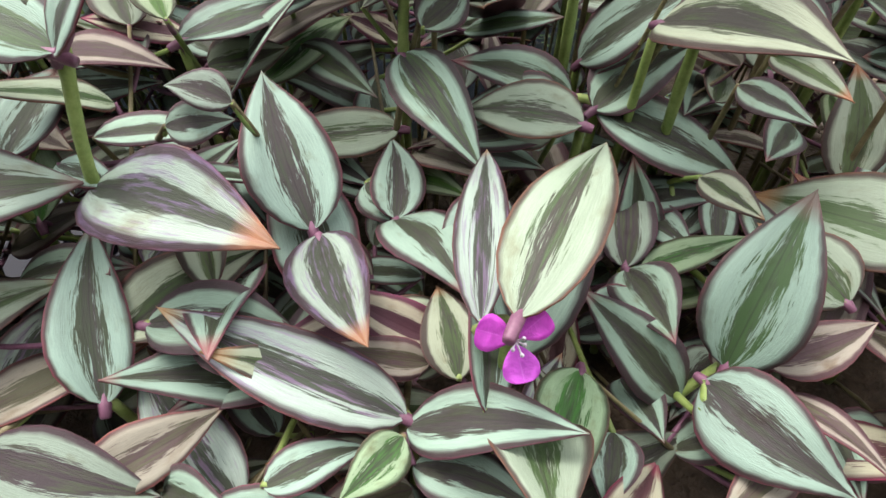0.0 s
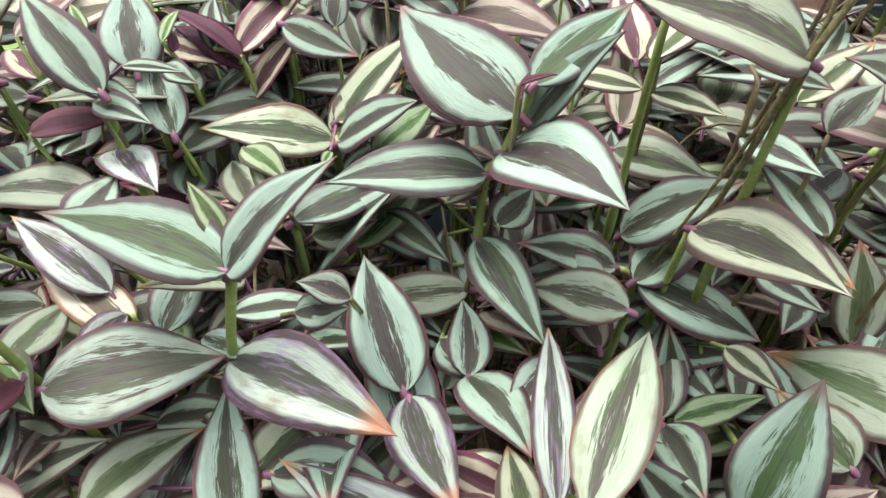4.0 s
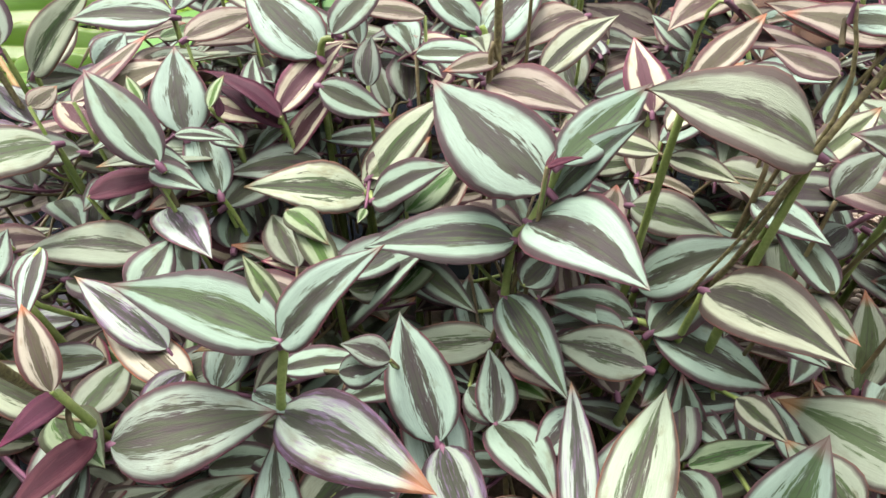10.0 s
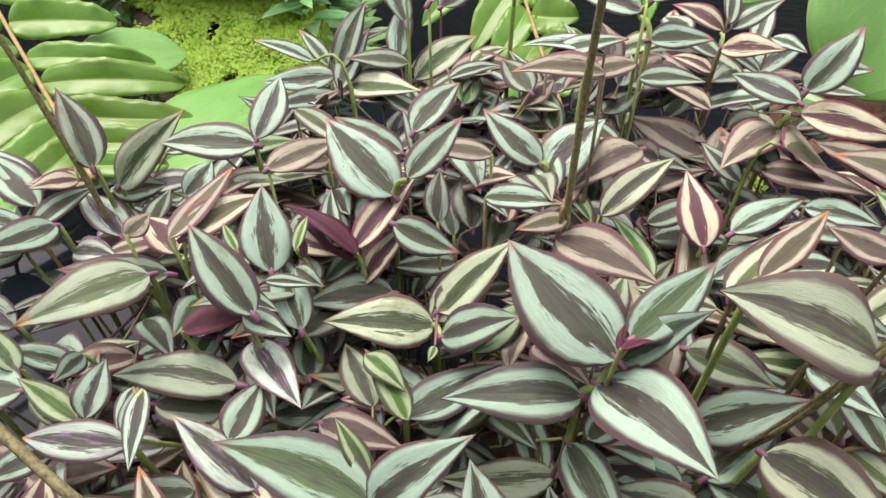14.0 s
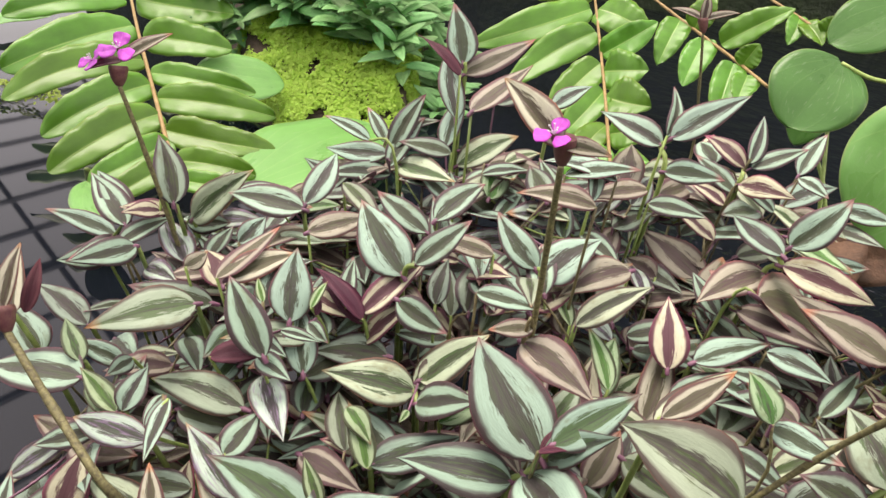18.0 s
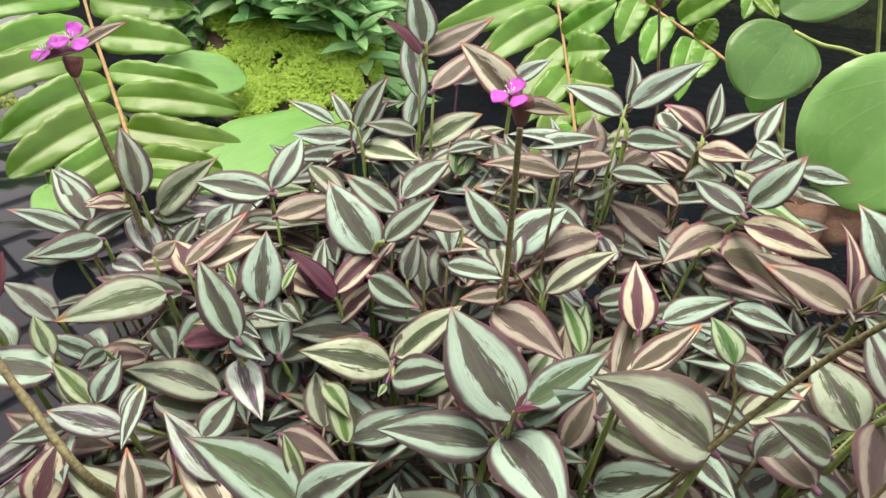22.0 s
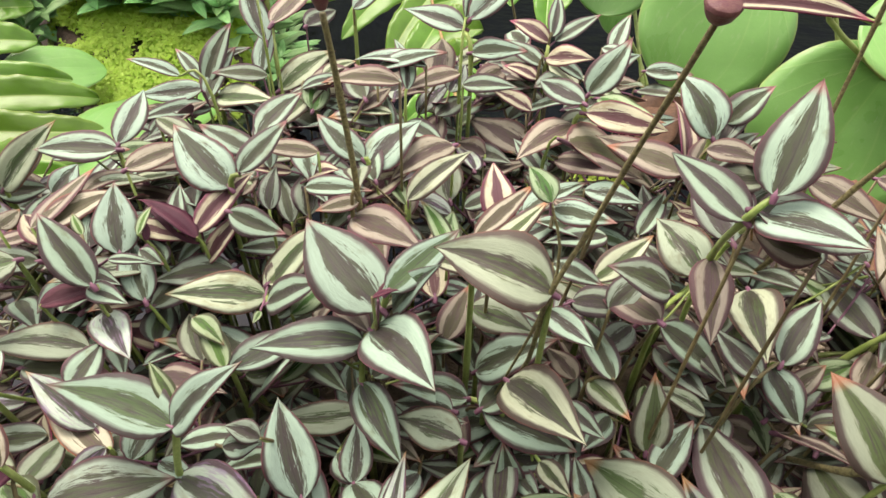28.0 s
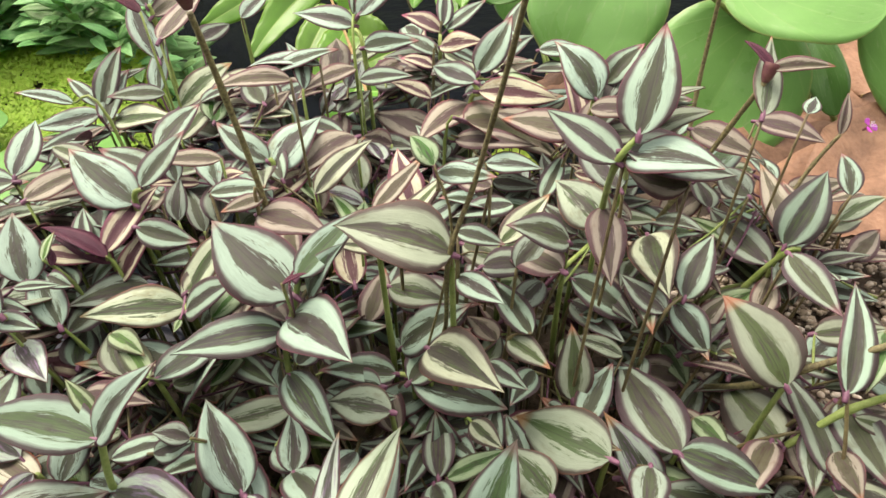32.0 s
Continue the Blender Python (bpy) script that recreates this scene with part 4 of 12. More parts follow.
leaf(plant, 206, 243, 179, 238, 279, 198, 25, -0.17, -0.34, 0.93, "s")
plant = shoot("o", (211, 221, 95), (209, 211, 152), (207, 198, 195), thin=1.6, bark=STEM)
leaf(plant, 207, 195, 198, 160, 255, 180, 46, -0.49, -0.12, 0.86, "o")
plant = shoot("o", (76, 258, 95), (76, 244, 169), (75, 227, 226), thin=1.6, bark=STEM)
leaf(plant, 75, 225, 229, 33, 247, 222, 28, -0.30, -0.28, 0.91, "o")
plant = shoot("o", (353, 240, 95), (349, 237, 127), (346, 228, 150), thin=1.6, bark=STEM)
leaf(plant, 346, 226, 153, 333, 286, 158, 49, -0.29, -0.15, 0.95, "o")
plant = shoot("s", (-289, 295, 95), (-285, 278, 176), (-283, 260, 240), thin=1.6, bark=STEM)
leaf(plant, -283, 258, 243, -364, 253, 229, 38, -0.16, -0.22, 0.96, "s")
plant = shoot("d", (-317, 335, 95), (-313, 318, 181), (-310, 299, 249), thin=1.6, bark=STEM)
leaf(plant, -310, 296, 252, -367, 312, 260, 23, 0.04, -0.31, 0.95, "d")
plant = shoot("r2", (-347, 310, 95), (-343, 289, 193), (-340, 268, 270), thin=1.6, bark=STEM)
leaf(plant, -340, 265, 273, -360, 302, 305, 19, 0.49, -0.39, 0.78, "r2")
plant = shoot("g", (-298, 306, 95), (-295, 289, 178), (-292, 271, 243), thin=1.6, bark=STEM)
leaf(plant, -292, 268, 246, -323, 291, 257, 16, 0.27, -0.12, 0.95, "g")
plant = shoot("s", (-245, 281, 95), (-242, 264, 176), (-240, 246, 239), thin=1.6, bark=STEM)
leaf(plant, -240, 244, 242, -240, 273, 257, 20, 0.21, -0.44, 0.87, "s")
leaf(plant, -244, 243, 241, -285, 260, 250, 16, 0.06, -0.32, 0.95, "g")
plant = shoot("v", (-208, 263, 95), (-206, 245, 181), (-204, 226, 248), thin=1.6, bark=STEM)
leaf(plant, -204, 224, 251, -262, 227, 244, 22, -0.13, -0.34, 0.93, "v")
plant = shoot("s", (-252, 263, 95), (-250, 248, 173), (-247, 231, 234), thin=1.6, bark=STEM)
leaf(plant, -247, 228, 237, -275, 206, 234, 18, 0.20, -0.37, 0.91, "s")
plant = shoot("r", (-231, 209, 95), (-229, 194, 171), (-227, 177, 229), thin=1.6, bark=STEM)
leaf(plant, -227, 175, 232, -232, 204, 253, 24, 0.51, -0.43, 0.75, "r")

# ---- striped shoots ----
plant = shoot("s", (-85, 315, 100), (-93, 251, 187), (-61, 206, 237))
leaf(plant, -100, 205, 223, -77, 199, 218, 14, 0.13, -0.30, 0.94, "s")
leaf(plant, -61, 206, 237, -40, 211, 237, 16, 0.13, -0.58, 0.80, "s")
plant = shoot("v", (-13, 320, 100), (-14, 185, 179))
leaf(plant, -14, 185, 179, -38, 243, 208, 32, 0.12, -0.41, 0.90, "s")
plant = shoot("s", (19, 310, 100), (17, 220, 148), (15, 147, 166), (16, 132, 180))
leaf(plant, 15, 153, 154, -43, 149, 196, 24, 0.58, -0.14, 0.80, "p")
leaf(plant, 19, 128, 172, 55, 115, 170, 19, -0.03, -0.23, 0.97, "s")
leaf(plant, 17, 140, 173, 62, 116, 206, 23, -0.60, -0.04, 0.80, "s")
leaf(plant, 16, 132, 180, -1, 114, 176, 15, 0.19, -0.36, 0.91, "g")
plant = shoot("s", (40, 304, 100), (39, 132, 192))
leaf(plant, 39, 132, 192, 36, 185, 213, 19, 0.65, -0.25, 0.72, "s")
plant = shoot("w", (46, 314, 100), (46, 230, 160), (32, 152, 181))
leaf(plant, 46, 167, 175, 79, 213, 219, 33, -0.24, -0.59, 0.77, "w")
leaf(plant, 32, 152, 181, 25, 183, 191, 20, -0.01, -0.32, 0.95, "p")
plant = shoot("s", (104, 316, 100), (110, 167, 154), (116, 165, 165))
leaf(plant, 116, 165, 165, 149, 123, 163, 33, -0.43, -0.39, 0.81, "s")
plant = shoot("s", (103, 313, 100), (106, 257, 147), (109, 211, 164), (97, 209, 176))
leaf(plant, 82, 198, 171, 107, 185, 171, 18, -0.25, -0.44, 0.86, "s")
leaf(plant, 97, 209, 176, 104, 169, 179, 25, -0.45, -0.02, 0.89, "s")
plant = shoot("s", (106, 312, 100), (109, 276, 136), (112, 246, 144))
leaf(plant, 112, 246, 144, 103, 248, 203, 24, -0.04, -1.00, 0.03, "s")
plant = shoot("v", (-15, 303, 100), (-23, 122, 170))
leaf(plant, -23, 122, 170, 6, 135, 171, 15, 0.08, -0.24, 0.97, "s")
leaf(plant, -35, 127, 150, -75, 168, 169, 25, 0.18, -0.25, 0.95, "v")
plant = shoot("s", (-42, 313, 100), (-48, 228, 173), (-67, 167, 188))
leaf(plant, -52, 164, 186, -8, 159, 178, 24, 0.14, -0.32, 0.94, "s")
leaf(plant, -67, 167, 188, -17, 165, 185, 28, 0.05, -0.25, 0.97, "s")
plant = shoot("m", (-134, 320, 100), (-155, 181, 214), (-161, 178, 249))
leaf(plant, -153, 172, 229, -170, 136, 226, 14, 0.26, -0.22, 0.94, "m")
leaf(plant, -173, 181, 230, -148, 165, 220, 23, 0.18, -0.32, 0.93, "g")
leaf(plant, -161, 178, 249, -174, 153, 246, 11, 0.28, -0.25, 0.93, "m")
plant = shoot("d", (-87, 304, 100), (-102, 127, 179))
leaf(plant, -102, 127, 179, -52, 121, 166, 25, 0.22, -0.21, 0.95, "d")
plant = shoot("s", (82, 312, 100), (85, 153, 152))
leaf(plant, 85, 153, 152, 79, 129, 145, 19, -0.16, -0.21, 0.96, "s")
plant = shoot("b", (128, 315, 100), (133, 232, 157), (137, 170, 169))
leaf(plant, 137, 170, 169, 174, 177, 182, 21, -0.25, -0.28, 0.93, "b")
plant = shoot("s", (-23, 313, 100), (-30, 270, 193))
leaf(plant, -31, 262, 192, 3, 245, 179, 17, 0.07, -0.48, 0.88, "s")
leaf(plant, -30, 270, 193, -1, 249, 185, 17, 0.00, -0.38, 0.93, "s")
plant = shoot("s", (-64, 320, 100), (-71, 302, 174), (-76, 292, 189))
leaf(plant, -76, 292, 189, -23, 271, 262, 35, -0.81, -0.26, 0.52, "s")
plant = shoot("s", (77, 314, 100), (79, 287, 185), (88, 264, 215))
leaf(plant, 88, 264, 215, 138, 298, 229, 30, -0.02, -0.37, 0.93, "s")
plant = shoot("s", (133, 279, 100), (138, 268, 183), (142, 260, 228), bark=STEM_BROWN)
leaf(plant, 142, 260, 228, 164, 236, 223, 17, -0.25, -0.42, 0.87, "s")
plant = shoot("s", (119, 312, 100), (123, 268, 172), (126, 234, 202))
leaf(plant, 127, 238, 171, 153, 253, 184, 14, -0.21, -0.40, 0.89, "s")
leaf(plant, 126, 234, 202, 143, 211, 199, 17, -0.22, -0.29, 0.93, "p")
plant = shoot("o", (68, 312, 100), (69, 277, 173), (70, 249, 211), (69, 248, 229))
leaf(plant, 70, 249, 211, 43, 262, 213, 22, -0.24, -0.61, 0.76, "o")
leaf(plant, 69, 248, 229, 29, 276, 205, 25, -0.58, -0.12, 0.81, "s")
plant = shoot("o", (11, 314, 100), (7, 264, 204), (30, 273, 288))
leaf(plant, 19, 252, 252, 35, 270, 261, 20, 0.10, -0.50, 0.86, "s")
leaf(plant, 30, 273, 288, 59, 255, 336, 22, -0.83, -0.41, 0.37, "t")
plant = shoot("p", (75, 310, 110), (117, 240, 325), (111, 235, 388), thin=0.65, bark=STEM_DARK)
leaf(plant, 114, 243, 380, 143, 231, 380, 16, -0.16, -0.39, 0.91, "s")
leaf(plant, 111, 235, 388, 101, 257, 396, 14, -0.14, -0.40, 0.90, "g")
plant = shoot("r2", (-119, 312, 100), (-128, 203, 227))
leaf(plant, -128, 203, 227, -186, 242, 235, 23, 0.06, -0.12, 0.99, "r2")
plant = shoot("p", (-55, 342, 100), (-61, 336, 196), (-66, 331, 252), (-64, 327, 264))
leaf(plant, -63, 302, 259, -66, 292, 256, 6, 0.06, -0.35, 0.94, "g")
leaf(plant, -64, 327, 264, -32, 361, 274, 26, 0.09, -0.38, 0.92, "p")
plant = shoot("s", (-131, 316, 100), (-160, 278, 291))
leaf(plant, -160, 278, 291, -134, 273, 284, 16, 0.18, -0.35, 0.92, "s")
plant = shoot("s", (-119, 322, 100), (-129, 306, 225), (-138, 298, 267))
leaf(plant, -138, 298, 267, -162, 339, 294, 24, 0.21, -0.45, 0.87, "s")
plant = shoot("s", (-138, 321, 100), (-158, 288, 268), (-169, 302, 315))
leaf(plant, -171, 292, 294, -145, 289, 286, 14, 0.22, -0.42, 0.88, "s")
leaf(plant, -158, 287, 296, -174, 294, 303, 8, 0.20, -0.36, 0.91, "g")
leaf(plant, -153, 296, 301, -126, 299, 298, 9, 0.17, -0.38, 0.91, "s")
leaf(plant, -169, 302, 315, -180, 315, 323, 7, 0.21, -0.38, 0.90, "g")
plant = shoot("r", (-96, 351, 100), (-105, 348, 213), (-113, 345, 284), (-129, 345, 294))
leaf(plant, -113, 345, 284, -155, 361, 300, 18, 0.16, -0.46, 0.87, "m")
leaf(plant, -126, 357, 288, -144, 393, 305, 16, 0.14, -0.37, 0.92, "s")
leaf(plant, -113, 343, 267, -81, 363, 305, 18, -0.36, -0.67, 0.64, "r")
leaf(plant, -113, 338, 293, -160, 360, 309, 18, 0.31, -0.04, 0.95, "m")
leaf(plant, -129, 345, 294, -138, 382, 311, 14, 0.17, -0.38, 0.91, "s")
plant = shoot("s", (125, 327, 100), (130, 315, 195), (134, 304, 251), (151, 298, 341))
leaf(plant, 134, 310, 239, 86, 275, 223, 24, -0.08, -0.32, 0.94, "s")
leaf(plant, 146, 305, 276, 189, 289, 281, 25, -0.26, -0.41, 0.87, "d")
leaf(plant, 151, 298, 341, 125, 315, 347, 20, -0.07, -0.46, 0.88, "b")
plant = shoot("p", (86, 329, 100), (90, 308, 293), (85, 302, 310))
leaf(plant, 90, 308, 293, 120, 289, 290, 16, -0.19, -0.44, 0.88, "p")
leaf(plant, 86, 312, 293, 44, 325, 294, 16, -0.12, -0.47, 0.87, "p")
leaf(plant, 88, 310, 305, 131, 351, 327, 21, -0.32, -0.15, 0.94, "p")
leaf(plant, 85, 302, 310, 128, 343, 331, 21, -0.28, -0.20, 0.94, "p")
plant = shoot("g", (-68, 317, 100), (-75, 294, 196), (-72, 252, 254))
leaf(plant, -72, 252, 254, -100, 286, 268, 17, 0.08, -0.32, 0.94, "g")
leaf(plant, -50, 279, 218, -16, 323, 231, 27, 0.08, -0.34, 0.94, "g")
leaf(plant, -69, 273, 228, -38, 285, 231, 21, 0.22, -0.70, 0.68, "o")
plant = shoot("s", (79, 338, 100), (81, 331, 185), (82, 325, 232), (80, 318, 258))
leaf(plant, 82, 325, 232, 89, 364, 248, 22, -0.13, -0.35, 0.93, "s")
leaf(plant, 89, 337, 235, 141, 312, 236, 35, -0.17, -0.34, 0.92, "d")
leaf(plant, 84, 317, 251, 143, 301, 246, 21, -0.03, -0.40, 0.92, "s")
leaf(plant, 86, 312, 252, 119, 297, 250, 22, -0.20, -0.57, 0.80, "s")
leaf(plant, 80, 318, 258, 124, 295, 255, 30, -0.17, -0.42, 0.89, "o")
plant = shoot("d", (-79, 348, 100), (-87, 344, 202), (-93, 341, 264))
leaf(plant, -93, 341, 264, -145, 323, 264, 30, 0.12, -0.38, 0.92, "d")
plant = shoot("s", (-220, 313, 100), (-236, 281, 179), (-250, 255, 222))
leaf(plant, -250, 255, 222, -262, 297, 237, 17, 0.27, -0.26, 0.93, "s")
plant = shoot("s", (-226, 318, 100), (-243, 296, 196), (-257, 278, 253))
leaf(plant, -257, 278, 253, -264, 259, 250, 14, 0.58, -0.34, 0.74, "s")
leaf(plant, -254, 273, 239, -251, 234, 227, 17, 0.29, -0.25, 0.92, "s")
plant = shoot("s", (-181, 312, 100), (-195, 266, 195), (-207, 229, 251), (-203, 245, 267))
leaf(plant, -207, 229, 251, -212, 254, 259, 12, 0.25, -0.25, 0.93, "s")
leaf(plant, -215, 254, 257, -211, 227, 249, 11, 0.26, -0.25, 0.93, "s")
leaf(plant, -203, 245, 267, -195, 208, 253, 13, -0.05, -0.39, 0.92, "s")
plant = shoot("p", (-281, 443, 100), (-301, 443, 207), (-311, 421, 275))
leaf(plant, -318, 443, 272, -309, 495, 295, 23, 0.31, -0.43, 0.85, "p")
leaf(plant, -311, 421, 275, -279, 439, 273, 23, 0.46, -0.73, 0.50, "s")
plant = shoot("s", (-200, 369, 100), (-227, 368, 307))
leaf(plant, -227, 368, 307, -219, 395, 318, 19, 0.61, -0.46, 0.65, "s")
plant = shoot("m", (-174, 319, 100), (-187, 299, 206), (-199, 283, 272))
leaf(plant, -199, 283, 272, -155, 310, 272, 17, 0.18, -0.31, 0.93, "m")
plant = shoot("s", (-118, 343, 100), (-129, 337, 208), (-137, 332, 275), (-144, 321, 305))
leaf(plant, -137, 332, 275, -151, 347, 285, 17, 0.02, -0.55, 0.83, "s")
leaf(plant, -144, 318, 294, -126, 311, 288, 13, 0.01, -0.61, 0.79, "s")
leaf(plant, -140, 321, 300, -147, 336, 308, 6, 0.68, -0.03, 0.73, "m")
leaf(plant, -144, 321, 305, -142, 343, 314, 8, -0.09, -0.38, 0.92, "g")
plant = shoot("d", (-30, 314, 100), (-39, 207, 245))
leaf(plant, -39, 207, 245, -61, 212, 248, 14, -0.01, -0.59, 0.81, "d")
plant = shoot("s", (3, 313, 100), (0, 280, 168), (-4, 241, 193))
leaf(plant, -4, 241, 193, 18, 222, 185, 22, -0.02, -0.40, 0.92, "s")
leaf(plant, 6, 251, 190, 39, 238, 187, 18, -0.05, -0.34, 0.94, "g")
plant = shoot("s", (117, 312, 100), (122, 274, 153), (125, 242, 175))
leaf(plant, 125, 242, 175, 89, 239, 173, 22, 0.01, -0.57, 0.82, "g")
leaf(plant, 98, 250, 170, 77, 219, 158, 18, -0.13, -0.28, 0.95, "s")
leaf(plant, 113, 247, 175, 129, 226, 172, 17, -0.40, -0.44, 0.81, "s")
plant = shoot("s", (118, 319, 100), (126, 284, 284), (128, 299, 310))
leaf(plant, 126, 284, 284, 152, 256, 279, 20, -0.24, -0.39, 0.89, "s")
leaf(plant, 128, 299, 310, 157, 281, 307, 17, -0.15, -0.37, 0.92, "s")
plant = shoot("g", (-31, 325, 100), (-36, 311, 200), (-41, 299, 260))
leaf(plant, -41, 299, 260, -13, 330, 275, 20, 0.04, -0.44, 0.90, "g")
plant = shoot("g", (-82, 318, 100), (-90, 295, 207), (-97, 277, 272))
leaf(plant, -97, 277, 272, -74, 262, 263, 16, 0.11, -0.40, 0.91, "g")
plant = shoot("s", (-139, 354, 100), (-151, 368, 300))
leaf(plant, -160, 350, 295, -121, 345, 286, 18, 0.17, -0.38, 0.91, "r")
leaf(plant, -151, 368, 300, -156, 340, 287, 13, 0.20, -0.45, 0.87, "s")
plant = shoot("g", (197, 314, 100), (206, 310, 170), (208, 303, 204), bark=STEM_BROWN)
leaf(plant, 208, 303, 204, 200, 263, 188, 14, 0.03, -0.38, 0.92, "g")
plant = shoot("s", (171, 275, 100), (179, 264, 170), (185, 261, 181), bark=STEM_BROWN)
leaf(plant, 185, 261, 181, 197, 247, 181, 14, -0.48, -0.49, 0.73, "s")
plant = shoot("s", (-322, 381, 100), (-344, 381, 194), (-363, 381, 248), (-352, 398, 279))
leaf(plant, -363, 381, 248, -391, 354, 249, 24, 0.57, -0.55, 0.61, "s")
leaf(plant, -346, 393, 254, -380, 353, 252, 27, 0.31, -0.30, 0.90, "s")
leaf(plant, -347, 388, 278, -397, 413, 304, 28, 0.30, -0.33, 0.89, "s")
leaf(plant, -352, 398, 279, -397, 420, 303, 25, 0.32, -0.34, 0.89, "s")
plant = shoot("s", (-360, 437, 100), (-386, 437, 181), (-406, 437, 225))
leaf(plant, -406, 437, 225, -470, 424, 243, 23, 0.32, -0.32, 0.89, "s")
plant = shoot("r", (-282, 409, 100), (-319, 409, 289), (-317, 396, 296))
leaf(plant, -319, 409, 289, -352, 390, 293, 18, 0.31, -0.36, 0.88, "r")
leaf(plant, -317, 396, 296, -340, 378, 297, 17, 0.30, -0.34, 0.89, "r")
plant = shoot("s", (-296, 367, 100), (-334, 365, 277))
leaf(plant, -334, 365, 277, -313, 407, 286, 18, 0.30, -0.33, 0.90, "s")
plant = shoot("b", (-158, 391, 100), (-181, 391, 317))
leaf(plant, -181, 391, 317, -144, 424, 325, 24, 0.18, -0.40, 0.90, "b")
plant = shoot("s", (-89, 463, 100), (-105, 463, 300))
leaf(plant, -105, 463, 300, -160, 483, 317, 27, 0.12, -0.43, 0.89, "s")
plant = shoot("s", (-70, 419, 100), (-83, 425, 306))
leaf(plant, -83, 425, 306, -106, 470, 332, 19, 0.27, -0.36, 0.89, "s")
plant = shoot("s", (-130, 502, 100), (-150, 502, 334), (-182, 515, 348))
leaf(plant, -162, 522, 317, -220, 489, 313, 23, 0.19, -0.45, 0.87, "s")
leaf(plant, -182, 515, 348, -229, 519, 360, 16, 0.20, -0.37, 0.91, "s")
leaf(plant, -163, 519, 325, -148, 573, 359, 22, 0.13, -0.57, 0.81, "s")
plant = shoot("s", (-157, 556, 100), (-180, 556, 331))
leaf(plant, -180, 556, 331, -212, 584, 352, 16, 0.18, -0.44, 0.88, "s")
plant = shoot("d", (-104, 557, 100), (-111, 540, 343))
leaf(plant, -121, 557, 340, -123, 621, 376, 24, -0.27, -0.47, 0.84, "s")
leaf(plant, -111, 540, 343, -160, 532, 346, 22, 0.13, -0.48, 0.87, "d")
plant = shoot("p", (-77, 485, 100), (-85, 485, 252), (-92, 491, 316))
leaf(plant, -92, 491, 316, -51, 542, 340, 23, 0.09, -0.48, 0.87, "p")
plant = shoot("s", (-100, 558, 100), (-114, 546, 414))
leaf(plant, -116, 564, 368, -147, 627, 412, 27, 0.37, -0.40, 0.84, "s")
leaf(plant, -114, 546, 414, -162, 567, 435, 18, 0.33, -0.15, 0.93, "m")
plant = shoot("b", (-77, 498, 100), (-91, 504, 399))
leaf(plant, -91, 504, 399, -55, 563, 431, 25, -0.13, -0.41, 0.90, "b")
plant = shoot("s", (64, 532, 100), (66, 532, 355), (69, 548, 399))
leaf(plant, 66, 532, 355, 16, 512, 343, 22, -0.02, -0.48, 0.88, "b")
leaf(plant, 69, 548, 399, 67, 596, 428, 18, 0.57, -0.39, 0.72, "s")
plant = shoot("s", (67, 516, 100), (69, 522, 347))
leaf(plant, 69, 522, 347, 118, 517, 348, 23, -0.08, -0.50, 0.86, "s")
plant = shoot("s", (133, 585, 100), (142, 585, 335), (148, 596, 345), bark=STEM_BROWN)
leaf(plant, 142, 585, 335, 109, 603, 341, 18, -0.10, -0.49, 0.87, "r")
leaf(plant, 148, 596, 345, 110, 631, 360, 22, -0.11, -0.50, 0.86, "s")
plant = shoot("s", (143, 616, 100), (153, 616, 346), (156, 618, 368), bark=STEM_BROWN)
leaf(plant, 156, 618, 368, 165, 670, 399, 20, 0.39, -0.52, 0.76, "s")
plant = shoot("s", (254, 855, 100), (276, 855, 286), bark=STEM_BROWN)
leaf(plant, 276, 855, 286, 308, 918, 327, 28, -0.15, -0.49, 0.86, "s")
plant = shoot("s", (206, 684, 100), (223, 684, 341), bark=STEM_BROWN)
leaf(plant, 223, 684, 341, 250, 663, 334, 19, -0.17, -0.49, 0.86, "s")
plant = shoot("s", (129, 447, 100), (137, 447, 311), (154, 437, 332))
leaf(plant, 137, 453, 299, 115, 486, 313, 19, -0.11, -0.45, 0.89, "s")
leaf(plant, 146, 447, 312, 212, 420, 311, 24, -0.15, -0.44, 0.89, "b")
leaf(plant, 154, 437, 332, 283, 528, 224, 68, 0.66, -0.04, 0.75, "b")
leaf(plant, 159, 453, 310, 127, 489, 317, 26, -0.22, -0.38, 0.90, "s")
plant = shoot("b", (69, 573, 100), (70, 573, 221), (71, 579, 261))
leaf(plant, 71, 579, 261, 127, 501, 261, 32, -0.29, -0.20, 0.94, "b")
plant = shoot("b", (26, 410, 100), (23, 410, 385))
leaf(plant, 23, 410, 385, -32, 405, 384, 20, 0.02, -0.48, 0.88, "b")
plant = shoot("s", (4, 400, 100), (1, 400, 237), (-4, 390, 300))
leaf(plant, -4, 390, 300, -47, 418, 315, 25, 0.03, -0.44, 0.90, "s")
plant = shoot("s", (31, 397, 100), (28, 398, 292))
leaf(plant, 28, 398, 292, 6, 438, 309, 16, 0.25, -0.27, 0.93, "g")
plant = shoot("r2", (90, 364, 100), (93, 363, 207), (95, 368, 249))
leaf(plant, 95, 368, 249, 102, 443, 281, 27, 0.17, -0.40, 0.90, "r2")
plant = shoot("s", (101, 372, 100), (104, 371, 225), (107, 377, 268))
leaf(plant, 107, 377, 268, 162, 403, 286, 21, -0.12, -0.40, 0.91, "s")
plant = shoot("g", (61, 353, 100), (61, 350, 218), (62, 353, 281))
leaf(plant, 62, 353, 281, 39, 397, 298, 17, 0.18, -0.27, 0.94, "g")
plant = shoot("b", (4, 339, 100), (-1, 327, 321), (3, 331, 331))
leaf(plant, -1, 327, 321, 48, 293, 319, 32, -0.16, -0.29, 0.95, "b")
